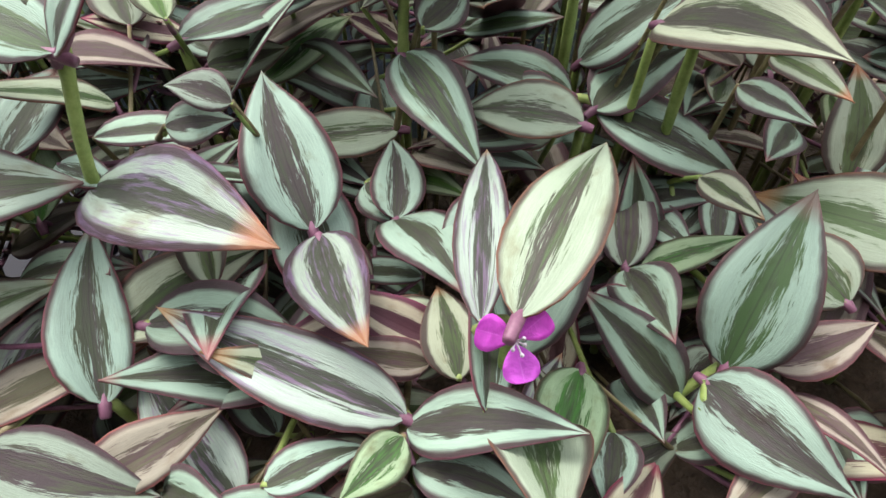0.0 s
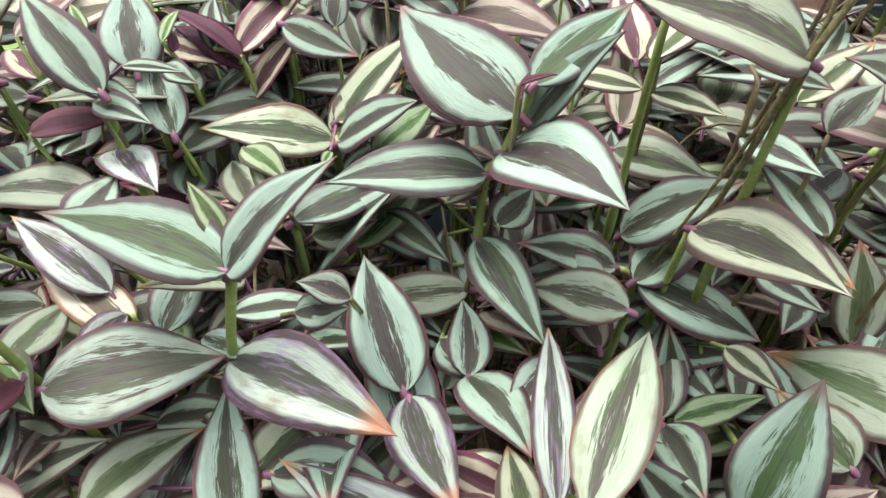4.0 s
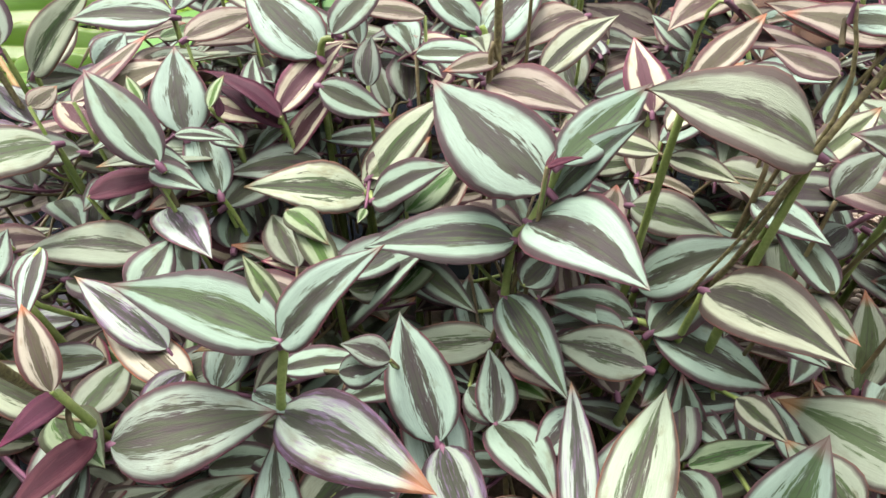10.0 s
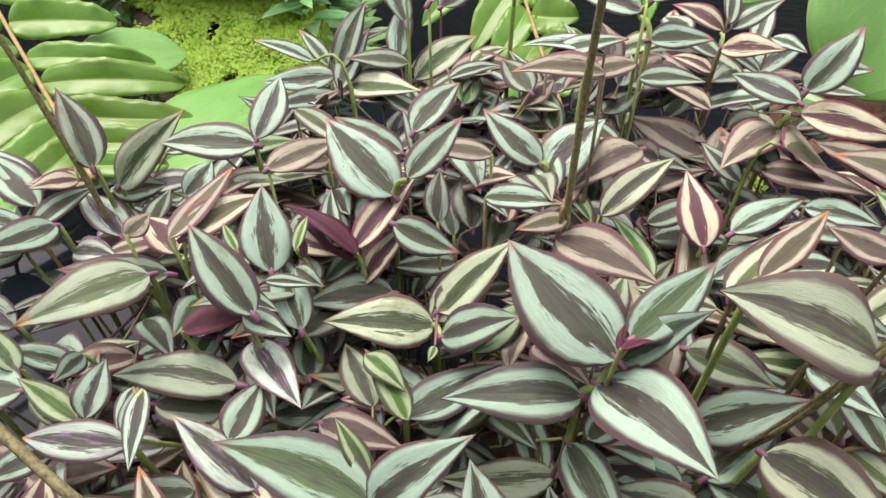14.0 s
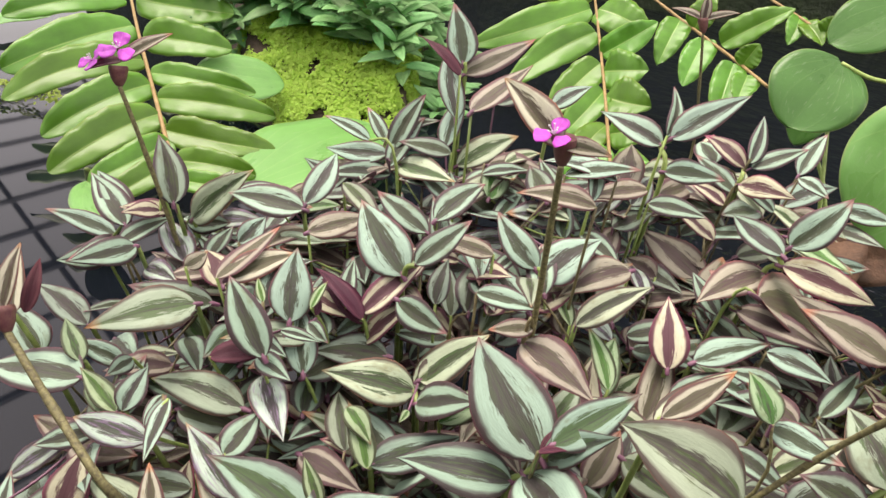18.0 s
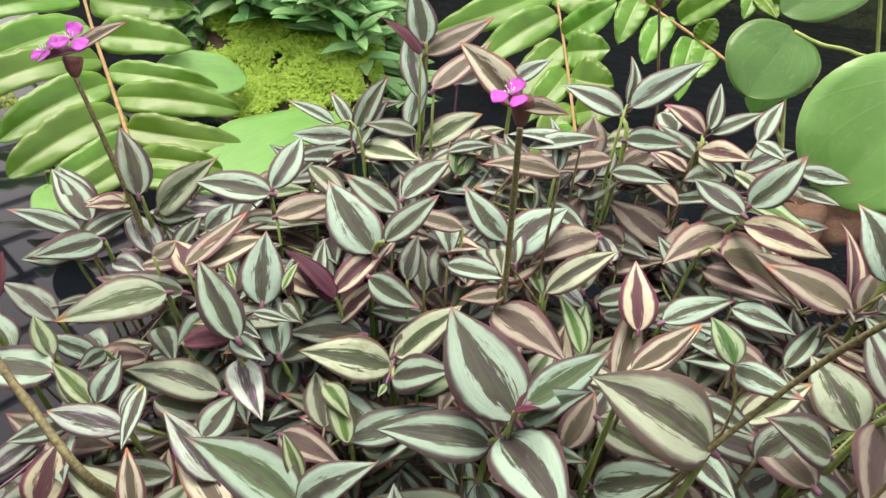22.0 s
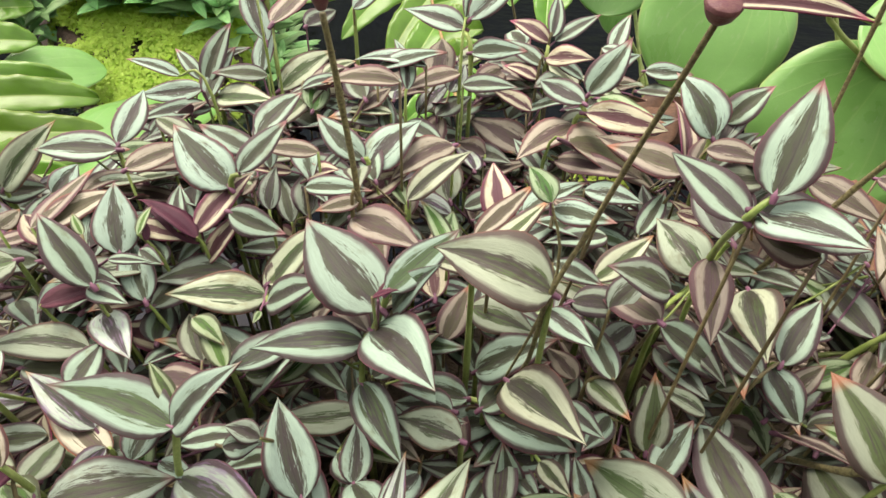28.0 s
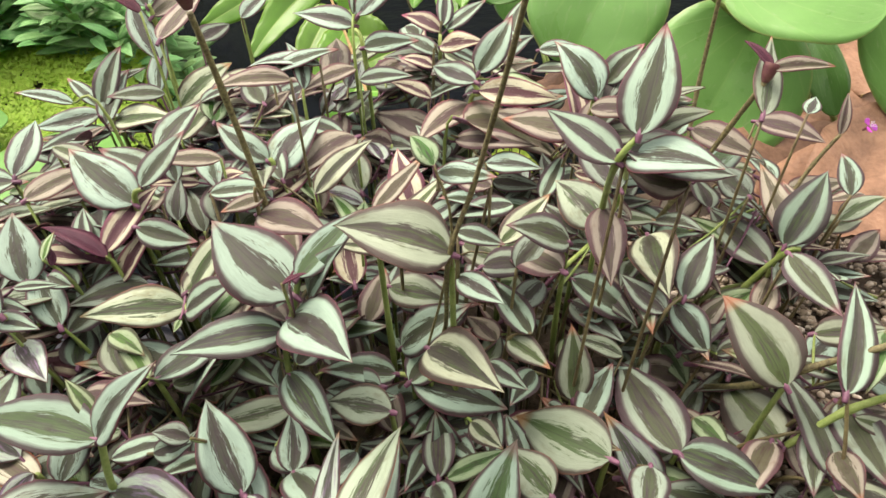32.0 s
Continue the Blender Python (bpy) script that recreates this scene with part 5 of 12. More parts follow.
leaf(plant, 3, 331, 331, -24, 321, 328, 14, 0.05, -0.42, 0.91, "b")
plant = shoot("d", (-49, 389, 100), (-55, 389, 210), (-60, 389, 278))
leaf(plant, -60, 389, 278, -81, 433, 299, 18, 0.15, -0.36, 0.92, "d")
plant = shoot("s", (209, 419, 100), (218, 419, 207), (226, 419, 273), (246, 398, 348), bark=STEM_BROWN)
leaf(plant, 226, 419, 273, 224, 454, 290, 17, -0.13, -0.44, 0.89, "d")
leaf(plant, 237, 418, 316, 179, 459, 330, 30, -0.12, -0.48, 0.87, "b")
leaf(plant, 240, 410, 323, 186, 445, 328, 34, -0.20, -0.41, 0.89, "b")
leaf(plant, 246, 398, 348, 282, 379, 347, 22, -0.22, -0.45, 0.87, "b")
leaf(plant, 254, 406, 330, 294, 426, 351, 21, -0.21, -0.47, 0.86, "d")
plant = shoot("r", (229, 432, 100), (249, 432, 317), bark=STEM_BROWN)
leaf(plant, 249, 432, 317, 249, 498, 349, 24, 0.48, -0.38, 0.79, "r")
plant = shoot("s", (167, 455, 100), (174, 455, 203), (180, 455, 266), bark=STEM_BROWN)
leaf(plant, 180, 455, 266, 221, 437, 264, 22, -0.16, -0.41, 0.90, "d")
plant = shoot("b", (175, 296, 100), (183, 289, 224), (192, 271, 290), bark=STEM_BROWN)
leaf(plant, 192, 271, 290, 166, 325, 277, 29, -0.40, 0.02, 0.92, "b")
plant = shoot("s", (213, 354, 100), (223, 353, 181), (231, 352, 225), bark=STEM_BROWN)
leaf(plant, 231, 352, 225, 256, 286, 222, 24, -0.26, -0.15, 0.95, "d")
plant = shoot("s", (198, 272, 100), (219, 255, 377), bark=STEM_BROWN)
leaf(plant, 219, 255, 377, 287, 255, 355, 36, 0.28, -0.46, 0.84, "d")
plant = shoot("b", (88, 498, 100), (90, 498, 229), (92, 504, 289))
leaf(plant, 92, 504, 289, 65, 517, 294, 23, -0.25, -0.76, 0.61, "b")
plant = shoot("b", (61, 441, 100), (63, 447, 322))
leaf(plant, 63, 447, 322, 15, 413, 305, 29, -0.00, -0.45, 0.89, "b")
plant = shoot("s", (1, 494, 100), (-4, 494, 367))
leaf(plant, -4, 494, 367, 54, 513, 378, 21, -0.06, -0.35, 0.94, "s")
plant = shoot("s", (24, 481, 100), (21, 481, 325), (22, 485, 354))
leaf(plant, 21, 481, 325, 57, 460, 315, 22, -0.02, -0.47, 0.88, "s")
leaf(plant, 22, 485, 354, 7, 533, 382, 19, 0.52, -0.30, 0.80, "s")
plant = shoot("s", (107, 520, 100), (110, 520, 228), (114, 519, 259))
leaf(plant, 113, 526, 256, 84, 584, 285, 24, 0.23, -0.34, 0.91, "s")
leaf(plant, 114, 519, 259, 104, 572, 287, 22, -0.08, -0.47, 0.88, "s")
plant = shoot("d", (-57, 368, 100), (-69, 367, 301))
leaf(plant, -69, 367, 301, -71, 404, 318, 17, 0.11, -0.41, 0.91, "d")
plant = shoot("s", (-32, 370, 100), (-41, 368, 320))
leaf(plant, -41, 368, 320, 7, 370, 318, 19, 0.05, -0.43, 0.90, "s")
plant = shoot("o", (-156, 452, 100), (-179, 452, 333))
leaf(plant, -179, 452, 333, -132, 426, 312, 20, 0.17, -0.43, 0.89, "o")
plant = shoot("d", (-123, 330, 100), (-133, 319, 196), (-142, 310, 252))
leaf(plant, -142, 310, 252, -96, 357, 262, 27, 0.16, -0.35, 0.92, "d")
plant = shoot("b", (61, 328, 100), (62, 315, 187), (62, 305, 237))
leaf(plant, 62, 305, 237, 78, 348, 254, 24, -0.04, -0.34, 0.94, "b")
plant = shoot("b", (-225, 348, 100), (-255, 340, 293))
leaf(plant, -255, 340, 293, -248, 359, 298, 14, 0.57, -0.40, 0.72, "b")
plant = shoot("r2", (-188, 342, 100), (-219, 326, 303))
leaf(plant, -214, 332, 300, -179, 374, 308, 24, 0.24, -0.37, 0.90, "r2")
leaf(plant, -219, 326, 303, -200, 384, 321, 21, -0.11, -0.27, 0.96, "b")
plant = shoot("g", (-242, 312, 100), (-259, 278, 205), (-274, 255, 245))
leaf(plant, -274, 255, 245, -239, 239, 230, 14, 0.34, -0.14, 0.93, "g")
plant = shoot("s", (-132, 312, 100), (-153, 226, 259))
leaf(plant, -153, 226, 259, -147, 258, 267, 21, 0.43, -0.29, 0.85, "s")
plant = shoot("s", (-110, 507, 100), (-128, 513, 326))
leaf(plant, -128, 513, 326, -81, 488, 306, 19, 0.22, -0.32, 0.92, "s")
plant = shoot("b", (-131, 426, 100), (-151, 426, 309))
leaf(plant, -151, 426, 309, -185, 407, 307, 23, 0.20, -0.42, 0.89, "b")
plant = shoot("b", (-30, 406, 100), (-39, 406, 330))
leaf(plant, -39, 406, 330, -88, 405, 334, 18, 0.10, -0.45, 0.89, "b")
plant = shoot("s", (38, 503, 100), (37, 503, 369))
leaf(plant, 37, 503, 369, -25, 503, 371, 20, 0.02, -0.37, 0.93, "s")
plant = shoot("s", (149, 351, 100), (161, 355, 318), bark=STEM_BROWN)
leaf(plant, 161, 355, 318, 127, 361, 317, 17, -0.14, -0.43, 0.89, "s")
plant = shoot("s", (194, 394, 100), (203, 394, 209), (210, 394, 276), bark=STEM_BROWN)
leaf(plant, 210, 394, 276, 236, 431, 297, 19, -0.18, -0.39, 0.90, "s")
plant = shoot("s", (219, 311, 100), (238, 302, 295), (239, 307, 326), bark=STEM_BROWN)
leaf(plant, 239, 307, 326, 228, 363, 346, 29, -0.24, -0.37, 0.90, "d")
plant = shoot("s", (219, 308, 100), (229, 303, 199), (238, 305, 221), bark=STEM_BROWN)
leaf(plant, 238, 305, 221, 220, 311, 219, 14, -0.29, -0.60, 0.74, "s")
plant = shoot("s", (203, 329, 100), (212, 327, 190), (220, 331, 217), bark=STEM_BROWN)
leaf(plant, 220, 331, 217, 248, 285, 209, 24, -0.21, -0.30, 0.93, "d")
plant = shoot("s", (258, 442, 100), (282, 442, 363), bark=STEM_BROWN)
leaf(plant, 282, 442, 363, 256, 409, 340, 21, -0.23, -0.42, 0.88, "d")
plant = shoot("o", (259, 348, 100), (271, 346, 203), (282, 351, 227), bark=STEM_BROWN)
leaf(plant, 282, 351, 227, 258, 266, 232, 31, -0.11, 0.08, 0.99, "o")
plant = shoot("s", (251, 296, 100), (263, 288, 187), (273, 283, 236), (291, 297, 237), bark=STEM_BROWN)
leaf(plant, 273, 283, 236, 252, 320, 247, 23, -0.18, -0.36, 0.91, "d")
plant = shoot("s", (281, 332, 100), (295, 329, 172), (306, 328, 209), bark=STEM_BROWN)
leaf(plant, 306, 328, 209, 303, 264, 202, 21, -0.06, -0.11, 0.99, "b")
plant = shoot("s", (365, 360, 100), (384, 359, 172), (400, 359, 210), bark=STEM_BROWN)
leaf(plant, 400, 359, 210, 375, 433, 233, 27, -0.22, -0.36, 0.91, "s")
plant = shoot("o", (297, 242, 100), (312, 221, 161), (347, 205, 190), bark=STEM_BROWN)
leaf(plant, 324, 209, 177, 293, 177, 162, 24, -0.21, -0.24, 0.95, "b")
leaf(plant, 347, 205, 190, 327, 166, 176, 19, -0.24, -0.23, 0.94, "d")
plant = shoot("v", (217, 239, 100), (227, 217, 157), (236, 198, 182), bark=STEM_BROWN)
leaf(plant, 236, 198, 182, 221, 167, 172, 26, -0.14, -0.24, 0.96, "d")
leaf(plant, 244, 197, 146, 213, 228, 204, 32, 0.19, -0.82, 0.54, "v")
plant = shoot("g", (275, 336, 100), (289, 334, 144), (301, 332, 159), bark=STEM_BROWN)
leaf(plant, 301, 332, 159, 309, 292, 147, 26, -0.19, -0.31, 0.93, "g")
plant = shoot("s", (365, 342, 100), (384, 340, 188), (399, 339, 239), bark=STEM_BROWN)
leaf(plant, 399, 339, 239, 455, 393, 278, 35, -0.28, -0.35, 0.89, "s")
plant = shoot("s", (381, 365, 100), (401, 364, 184), (418, 364, 231), bark=STEM_BROWN)
leaf(plant, 418, 364, 231, 425, 443, 266, 29, -0.14, -0.39, 0.91, "b")
plant = shoot("s", (408, 355, 100), (430, 354, 209), (448, 353, 276), bark=STEM_BROWN)
leaf(plant, 448, 353, 276, 459, 390, 295, 19, -0.31, -0.36, 0.88, "s")
plant = shoot("s", (420, 371, 100), (442, 371, 190), (461, 371, 242), bark=STEM_BROWN)
leaf(plant, 461, 371, 242, 503, 375, 258, 21, -0.31, -0.35, 0.88, "o")
plant = shoot("s", (318, 288, 100), (348, 273, 283), bark=STEM_BROWN)
leaf(plant, 348, 273, 283, 356, 223, 268, 26, -0.29, -0.32, 0.90, "d")
plant = shoot("s", (403, 489, 100), (442, 489, 287), bark=STEM_BROWN)
leaf(plant, 442, 489, 287, 484, 442, 280, 30, -0.30, -0.41, 0.86, "b")
plant = shoot("s", (323, 346, 100), (353, 344, 354), bark=STEM_BROWN)
leaf(plant, 353, 344, 354, 382, 401, 392, 25, 0.26, -0.62, 0.74, "o")
plant = shoot("b", (319, 433, 100), (349, 433, 309), bark=STEM_BROWN)
leaf(plant, 349, 433, 309, 388, 386, 298, 30, -0.26, -0.42, 0.87, "b")
plant = shoot("s", (337, 364, 100), (355, 363, 210), (369, 363, 278), bark=STEM_BROWN)
leaf(plant, 369, 363, 278, 358, 398, 290, 25, -0.55, -0.42, 0.72, "d")
plant = shoot("s", (314, 223, 100), (331, 195, 157), (344, 172, 182), (344, 188, 240), bark=STEM_BROWN)
leaf(plant, 344, 172, 182, 347, 250, 203, 27, 0.11, -0.27, 0.96, "d")
leaf(plant, 344, 180, 198, 343, 150, 190, 20, -0.49, -0.19, 0.85, "b")
leaf(plant, 344, 188, 240, 383, 252, 271, 27, 0.21, -0.54, 0.82, "s")
plant = shoot("d", (340, 251, 100), (357, 233, 165), (372, 218, 196), (384, 218, 256), bark=STEM_BROWN)
leaf(plant, 372, 218, 196, 372, 158, 182, 31, -0.28, -0.23, 0.93, "d")
leaf(plant, 384, 218, 256, 355, 187, 238, 17, -0.29, -0.26, 0.92, "g")
plant = shoot("s", (148, 290, 100), (154, 282, 186), (159, 275, 234), (173, 269, 242), bark=STEM_BROWN)
leaf(plant, 159, 275, 234, 182, 248, 227, 21, -0.10, -0.35, 0.93, "o")
leaf(plant, 173, 269, 242, 150, 316, 259, 22, -0.09, -0.37, 0.92, "s")
plant = shoot("s", (175, 311, 100), (182, 307, 199), (188, 303, 259), bark=STEM_BROWN)
leaf(plant, 188, 303, 259, 160, 283, 248, 22, -0.08, -0.38, 0.92, "d")
plant = shoot("s", (149, 248, 100), (160, 219, 172), bark=STEM_BROWN)
leaf(plant, 160, 219, 172, 153, 254, 184, 17, -0.08, -0.32, 0.94, "s")
plant = shoot("s", (265, 261, 100), (278, 246, 149), (285, 239, 174), bark=STEM_BROWN)
leaf(plant, 289, 234, 168, 280, 253, 171, 16, -0.40, -0.36, 0.84, "b")
leaf(plant, 285, 239, 174, 298, 208, 168, 20, -0.21, -0.27, 0.94, "g")
plant = shoot("s", (289, 269, 100), (316, 252, 130), bark=STEM_BROWN)
leaf(plant, 316, 252, 130, 330, 215, 122, 27, -0.48, -0.34, 0.81, "d")
plant = shoot("s", (33, 312, 100), (31, 274, 192), (31, 250, 208))
leaf(plant, 31, 250, 208, 80, 257, 209, 24, 0.04, -0.36, 0.93, "s")
plant = shoot("o", (156, 229, 100), (162, 202, 163), (168, 186, 182), bark=STEM_BROWN)
leaf(plant, 168, 186, 182, 147, 221, 190, 31, -0.25, -0.36, 0.90, "o")
plant = shoot("s", (50, 312, 100), (50, 263, 166), (50, 223, 199))
leaf(plant, 50, 223, 199, 25, 197, 193, 22, 0.06, -0.29, 0.95, "s")
plant = shoot("s", (380, 386, 100), (417, 386, 334), bark=STEM_BROWN)
leaf(plant, 417, 386, 334, 428, 397, 343, 14, -0.22, -0.47, 0.85, "s")
plant = shoot("d", (282, 284, 100), (307, 273, 205), bark=STEM_BROWN)
leaf(plant, 307, 273, 205, 284, 303, 211, 22, -0.23, -0.36, 0.91, "d")
plant = shoot("s", (156, 418, 100), (168, 418, 301), bark=STEM_BROWN)
leaf(plant, 168, 418, 301, 212, 404, 298, 23, -0.10, -0.47, 0.88, "s")
plant = shoot("p", (155, 294, 100), (161, 287, 226), (166, 287, 284), bark=STEM_BROWN)
leaf(plant, 166, 287, 284, 198, 313, 299, 22, -0.10, -0.42, 0.90, "d")
plant = shoot("b", (232, 267, 100), (252, 243, 358), bark=STEM_BROWN)
leaf(plant, 252, 243, 358, 224, 263, 361, 22, -0.43, -0.68, 0.60, "b")
plant = shoot("m", (24, 312, 100), (22, 246, 318))
leaf(plant, 22, 246, 318, 36, 250, 321, 5, -0.21, -0.03, 0.98, "m")
leaf(plant, 24, 254, 310, 29, 269, 316, 6, -0.85, 0.04, 0.52, "m")

# ---- ferns at the far side ----
frond = fern_frond("bright green fern frond with broad leaflets over the pond", (-486, 640, 157), (-558, 720, 170), (-706, 883, 192), (-853, 1046, 206), (-1046, 1267, 220), (-1419, 1705, 237))
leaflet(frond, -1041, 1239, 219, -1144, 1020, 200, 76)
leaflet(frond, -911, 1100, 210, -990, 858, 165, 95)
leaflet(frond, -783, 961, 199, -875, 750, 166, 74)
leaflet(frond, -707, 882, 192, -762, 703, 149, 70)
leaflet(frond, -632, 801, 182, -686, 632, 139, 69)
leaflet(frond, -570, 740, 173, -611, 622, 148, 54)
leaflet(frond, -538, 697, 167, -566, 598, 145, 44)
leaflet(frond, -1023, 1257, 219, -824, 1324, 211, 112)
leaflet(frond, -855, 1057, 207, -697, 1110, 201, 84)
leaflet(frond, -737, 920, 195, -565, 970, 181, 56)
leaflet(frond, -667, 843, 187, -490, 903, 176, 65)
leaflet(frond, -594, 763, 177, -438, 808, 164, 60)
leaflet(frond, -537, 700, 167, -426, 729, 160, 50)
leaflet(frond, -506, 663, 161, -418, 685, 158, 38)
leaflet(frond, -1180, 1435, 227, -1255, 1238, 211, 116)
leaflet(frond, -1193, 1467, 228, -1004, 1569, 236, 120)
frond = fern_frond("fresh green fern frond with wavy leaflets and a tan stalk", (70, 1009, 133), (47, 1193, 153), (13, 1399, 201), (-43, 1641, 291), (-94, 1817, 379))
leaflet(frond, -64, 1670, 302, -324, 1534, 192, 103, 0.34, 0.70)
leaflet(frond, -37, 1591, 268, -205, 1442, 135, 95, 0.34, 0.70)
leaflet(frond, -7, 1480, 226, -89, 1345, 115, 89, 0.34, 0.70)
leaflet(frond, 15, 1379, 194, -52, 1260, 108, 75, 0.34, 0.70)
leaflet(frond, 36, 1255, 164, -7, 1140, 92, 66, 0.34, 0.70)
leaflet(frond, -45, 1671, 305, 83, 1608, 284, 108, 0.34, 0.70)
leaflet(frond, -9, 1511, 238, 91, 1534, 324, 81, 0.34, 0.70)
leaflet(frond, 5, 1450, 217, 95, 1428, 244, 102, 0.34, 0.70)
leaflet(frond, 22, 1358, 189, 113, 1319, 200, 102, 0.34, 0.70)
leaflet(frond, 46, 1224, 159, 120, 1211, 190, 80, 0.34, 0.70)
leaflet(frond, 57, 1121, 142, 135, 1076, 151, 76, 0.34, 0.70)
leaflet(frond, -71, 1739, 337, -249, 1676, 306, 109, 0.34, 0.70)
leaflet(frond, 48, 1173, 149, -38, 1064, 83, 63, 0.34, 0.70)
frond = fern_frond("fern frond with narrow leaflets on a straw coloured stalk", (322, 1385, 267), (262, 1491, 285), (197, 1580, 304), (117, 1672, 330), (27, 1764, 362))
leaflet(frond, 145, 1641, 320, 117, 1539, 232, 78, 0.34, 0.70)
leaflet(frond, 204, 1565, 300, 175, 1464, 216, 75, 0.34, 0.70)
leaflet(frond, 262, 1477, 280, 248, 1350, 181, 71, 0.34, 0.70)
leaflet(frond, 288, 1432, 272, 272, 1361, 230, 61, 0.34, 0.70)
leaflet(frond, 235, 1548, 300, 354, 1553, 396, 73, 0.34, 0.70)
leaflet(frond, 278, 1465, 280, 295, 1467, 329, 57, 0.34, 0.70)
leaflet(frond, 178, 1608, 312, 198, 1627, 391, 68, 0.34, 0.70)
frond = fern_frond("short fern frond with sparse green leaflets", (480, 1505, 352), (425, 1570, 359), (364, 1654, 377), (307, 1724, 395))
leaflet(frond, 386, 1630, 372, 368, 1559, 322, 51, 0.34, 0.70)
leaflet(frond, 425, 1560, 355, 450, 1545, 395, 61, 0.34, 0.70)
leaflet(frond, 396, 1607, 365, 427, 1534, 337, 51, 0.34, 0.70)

# ---- broad green leaves ----
broad_leaf("broad bright green leaf lying low over the water", (-437, 709, 150), (-357, 1019, 150), 170, (-0.10, -0.55, 0.80), (-489, 760, 100), 0.05, 0.10, 0.42, 0.50)
broad_leaf("green leaf with wavy edge floating beside the moss", (-736, 1054, 160), (-608, 1153, 140), 115, (0.00, -0.60, 0.80), (-793, 1129, 100), 0.05, 0.05, 0.50, 0.60)
broad_leaf("pale green leaf floating on the pond", (-1451, 1209, 90), (-1406, 1390, 90), 75, (0.00, -0.20, 1.00), (-1512, 1258, 70), 0.05, 0.05, 0.50, 0.60)
broad_leaf("bright green leaf below the striped shoots", (-637, 648, 130), (-553, 569, 130), 60, (0.00, -0.30, 1.00), (-710, 721, 80), 0.05, 0.05, 0.50, 0.60)
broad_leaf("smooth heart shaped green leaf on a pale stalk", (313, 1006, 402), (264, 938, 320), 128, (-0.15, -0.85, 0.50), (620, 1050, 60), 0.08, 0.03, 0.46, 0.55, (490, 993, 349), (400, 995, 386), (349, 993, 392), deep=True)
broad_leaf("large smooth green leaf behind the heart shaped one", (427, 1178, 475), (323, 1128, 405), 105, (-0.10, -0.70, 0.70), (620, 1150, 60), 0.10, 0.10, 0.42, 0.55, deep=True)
broad_leaf("large round leaf of smooth light green", (399, 757, 412), (317, 712, 284), 172, (-0.12, -0.82, 0.50), (620, 800, 60), 0.10, 0.08, 0.42, 0.50, (600, 830, 220), (520, 840, 420), (490, 820, 450))
broad_leaf("large heart shaped leaf with a pale vein fan", (504, 628, 339), (429, 596, 206), 185, (-0.15, -0.78, 0.60), (660, 720, 100), 0.10, 0.14, 0.42, 0.50, (640, 700, 250), (580, 680, 380), (530, 660, 410))
broad_leaf("large glossy leaf with dust and scratches", (470, 613, 392), (586, 541, 373), 132, (-0.10, -0.70, 0.70), (700, 600, 100), 0.10, 0.12, 0.40, 0.46)
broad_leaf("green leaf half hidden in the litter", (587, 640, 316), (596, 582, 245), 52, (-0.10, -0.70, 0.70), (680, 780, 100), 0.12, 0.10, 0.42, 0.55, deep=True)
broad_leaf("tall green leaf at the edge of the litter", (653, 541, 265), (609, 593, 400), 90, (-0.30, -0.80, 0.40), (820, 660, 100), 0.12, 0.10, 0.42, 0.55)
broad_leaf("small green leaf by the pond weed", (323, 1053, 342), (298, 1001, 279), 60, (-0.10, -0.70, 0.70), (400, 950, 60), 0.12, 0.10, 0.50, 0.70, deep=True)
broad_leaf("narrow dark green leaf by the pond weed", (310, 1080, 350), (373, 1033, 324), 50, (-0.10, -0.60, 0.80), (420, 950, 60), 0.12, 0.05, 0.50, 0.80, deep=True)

# ---- flower stalks ----
stalk = flower_stalk("dark speckled flower stalk with two magenta flowers", 0.0022, 0.0017, (-262, 421, 80), (-292, 401, 210), (-320, 392, 346), (-336, 392, 399))
calyx(stalk, -336, 392, 399, -338, 396, 413, 11)
bract(stalk, -337, 399, 416, -317, 434, 433, 12, 0.2, -0.5, 0.8, "b")
bract(stalk, -337, 399, 416, -353, 382, 411, 10, 0.1, -0.4, 0.9, "m")
flower(stalk, -336, 396, 426, 0.15, -0.55, 0.8, 15)
flower(stalk, -351, 386, 417, -0.4, -0.5, 0.75, 14)
stalk = flower_stalk("dark speckled flower stalk with one magenta flower", 0.0022, 0.0017, (7, 355, 159), (3, 335, 319), (-1, 309, 409), (-3, 288, 458))
calyx(stalk, -3, 287, 460, -4, 286, 474, 9)
bract(stalk, -6, 284, 470, -38, 298, 491, 17, 0.2, -0.7, 0.6, "r2")
bract(stalk, -4, 285, 470, 18, 285, 470, 10, 0.0, -0.6, 0.8, "b")
flower(stalk, -9, 280, 476, -0.2, -0.45, 0.85, 10)
stalk = flower_stalk("short stem with a three petalled magenta flower between bracts", 0.0020, 0.0015, (44, 190, 153), (42, 155, 203), (43, 136, 219))
flower(stalk, 44, 130, 223, 0.05, -0.75, 0.6, 10.8, 0.1)
stalk = flower_stalk("long dark speckled stalk ending in a withered bud", 0.0016, 0.0012, (75, 310, 130), (88, 296, 171), (113, 268, 247), (116, 236, 329), (130, 232, 374), (139, 221, 415), (144, 204, 450), (147, 184, 484))
calyx(stalk, 147, 184, 484, 147, 181, 491, 10)
bract(stalk, 148, 185, 490, 191, 174, 488, 12, 0.0, -0.5, 0.85, "r")
stalk = flower_stalk("thin dark stalk rising past a broad green leaf", 0.0020, 0.0016, (350, 439, 257), (365, 466, 332), (363, 449, 430), (355, 427, 489))
stalk = flower_stalk("dark stalk ending in a folded crimson bract", 0.0023, 0.0020, (316, 413, 227), (332, 396, 275), (354, 385, 329), (359, 361, 371))
calyx(stalk, 359, 361, 371, 363, 363, 384, 9)
bract(stalk, 362, 362, 380, 400, 348, 383, 13, 0.1, -0.6, 0.8, "b")
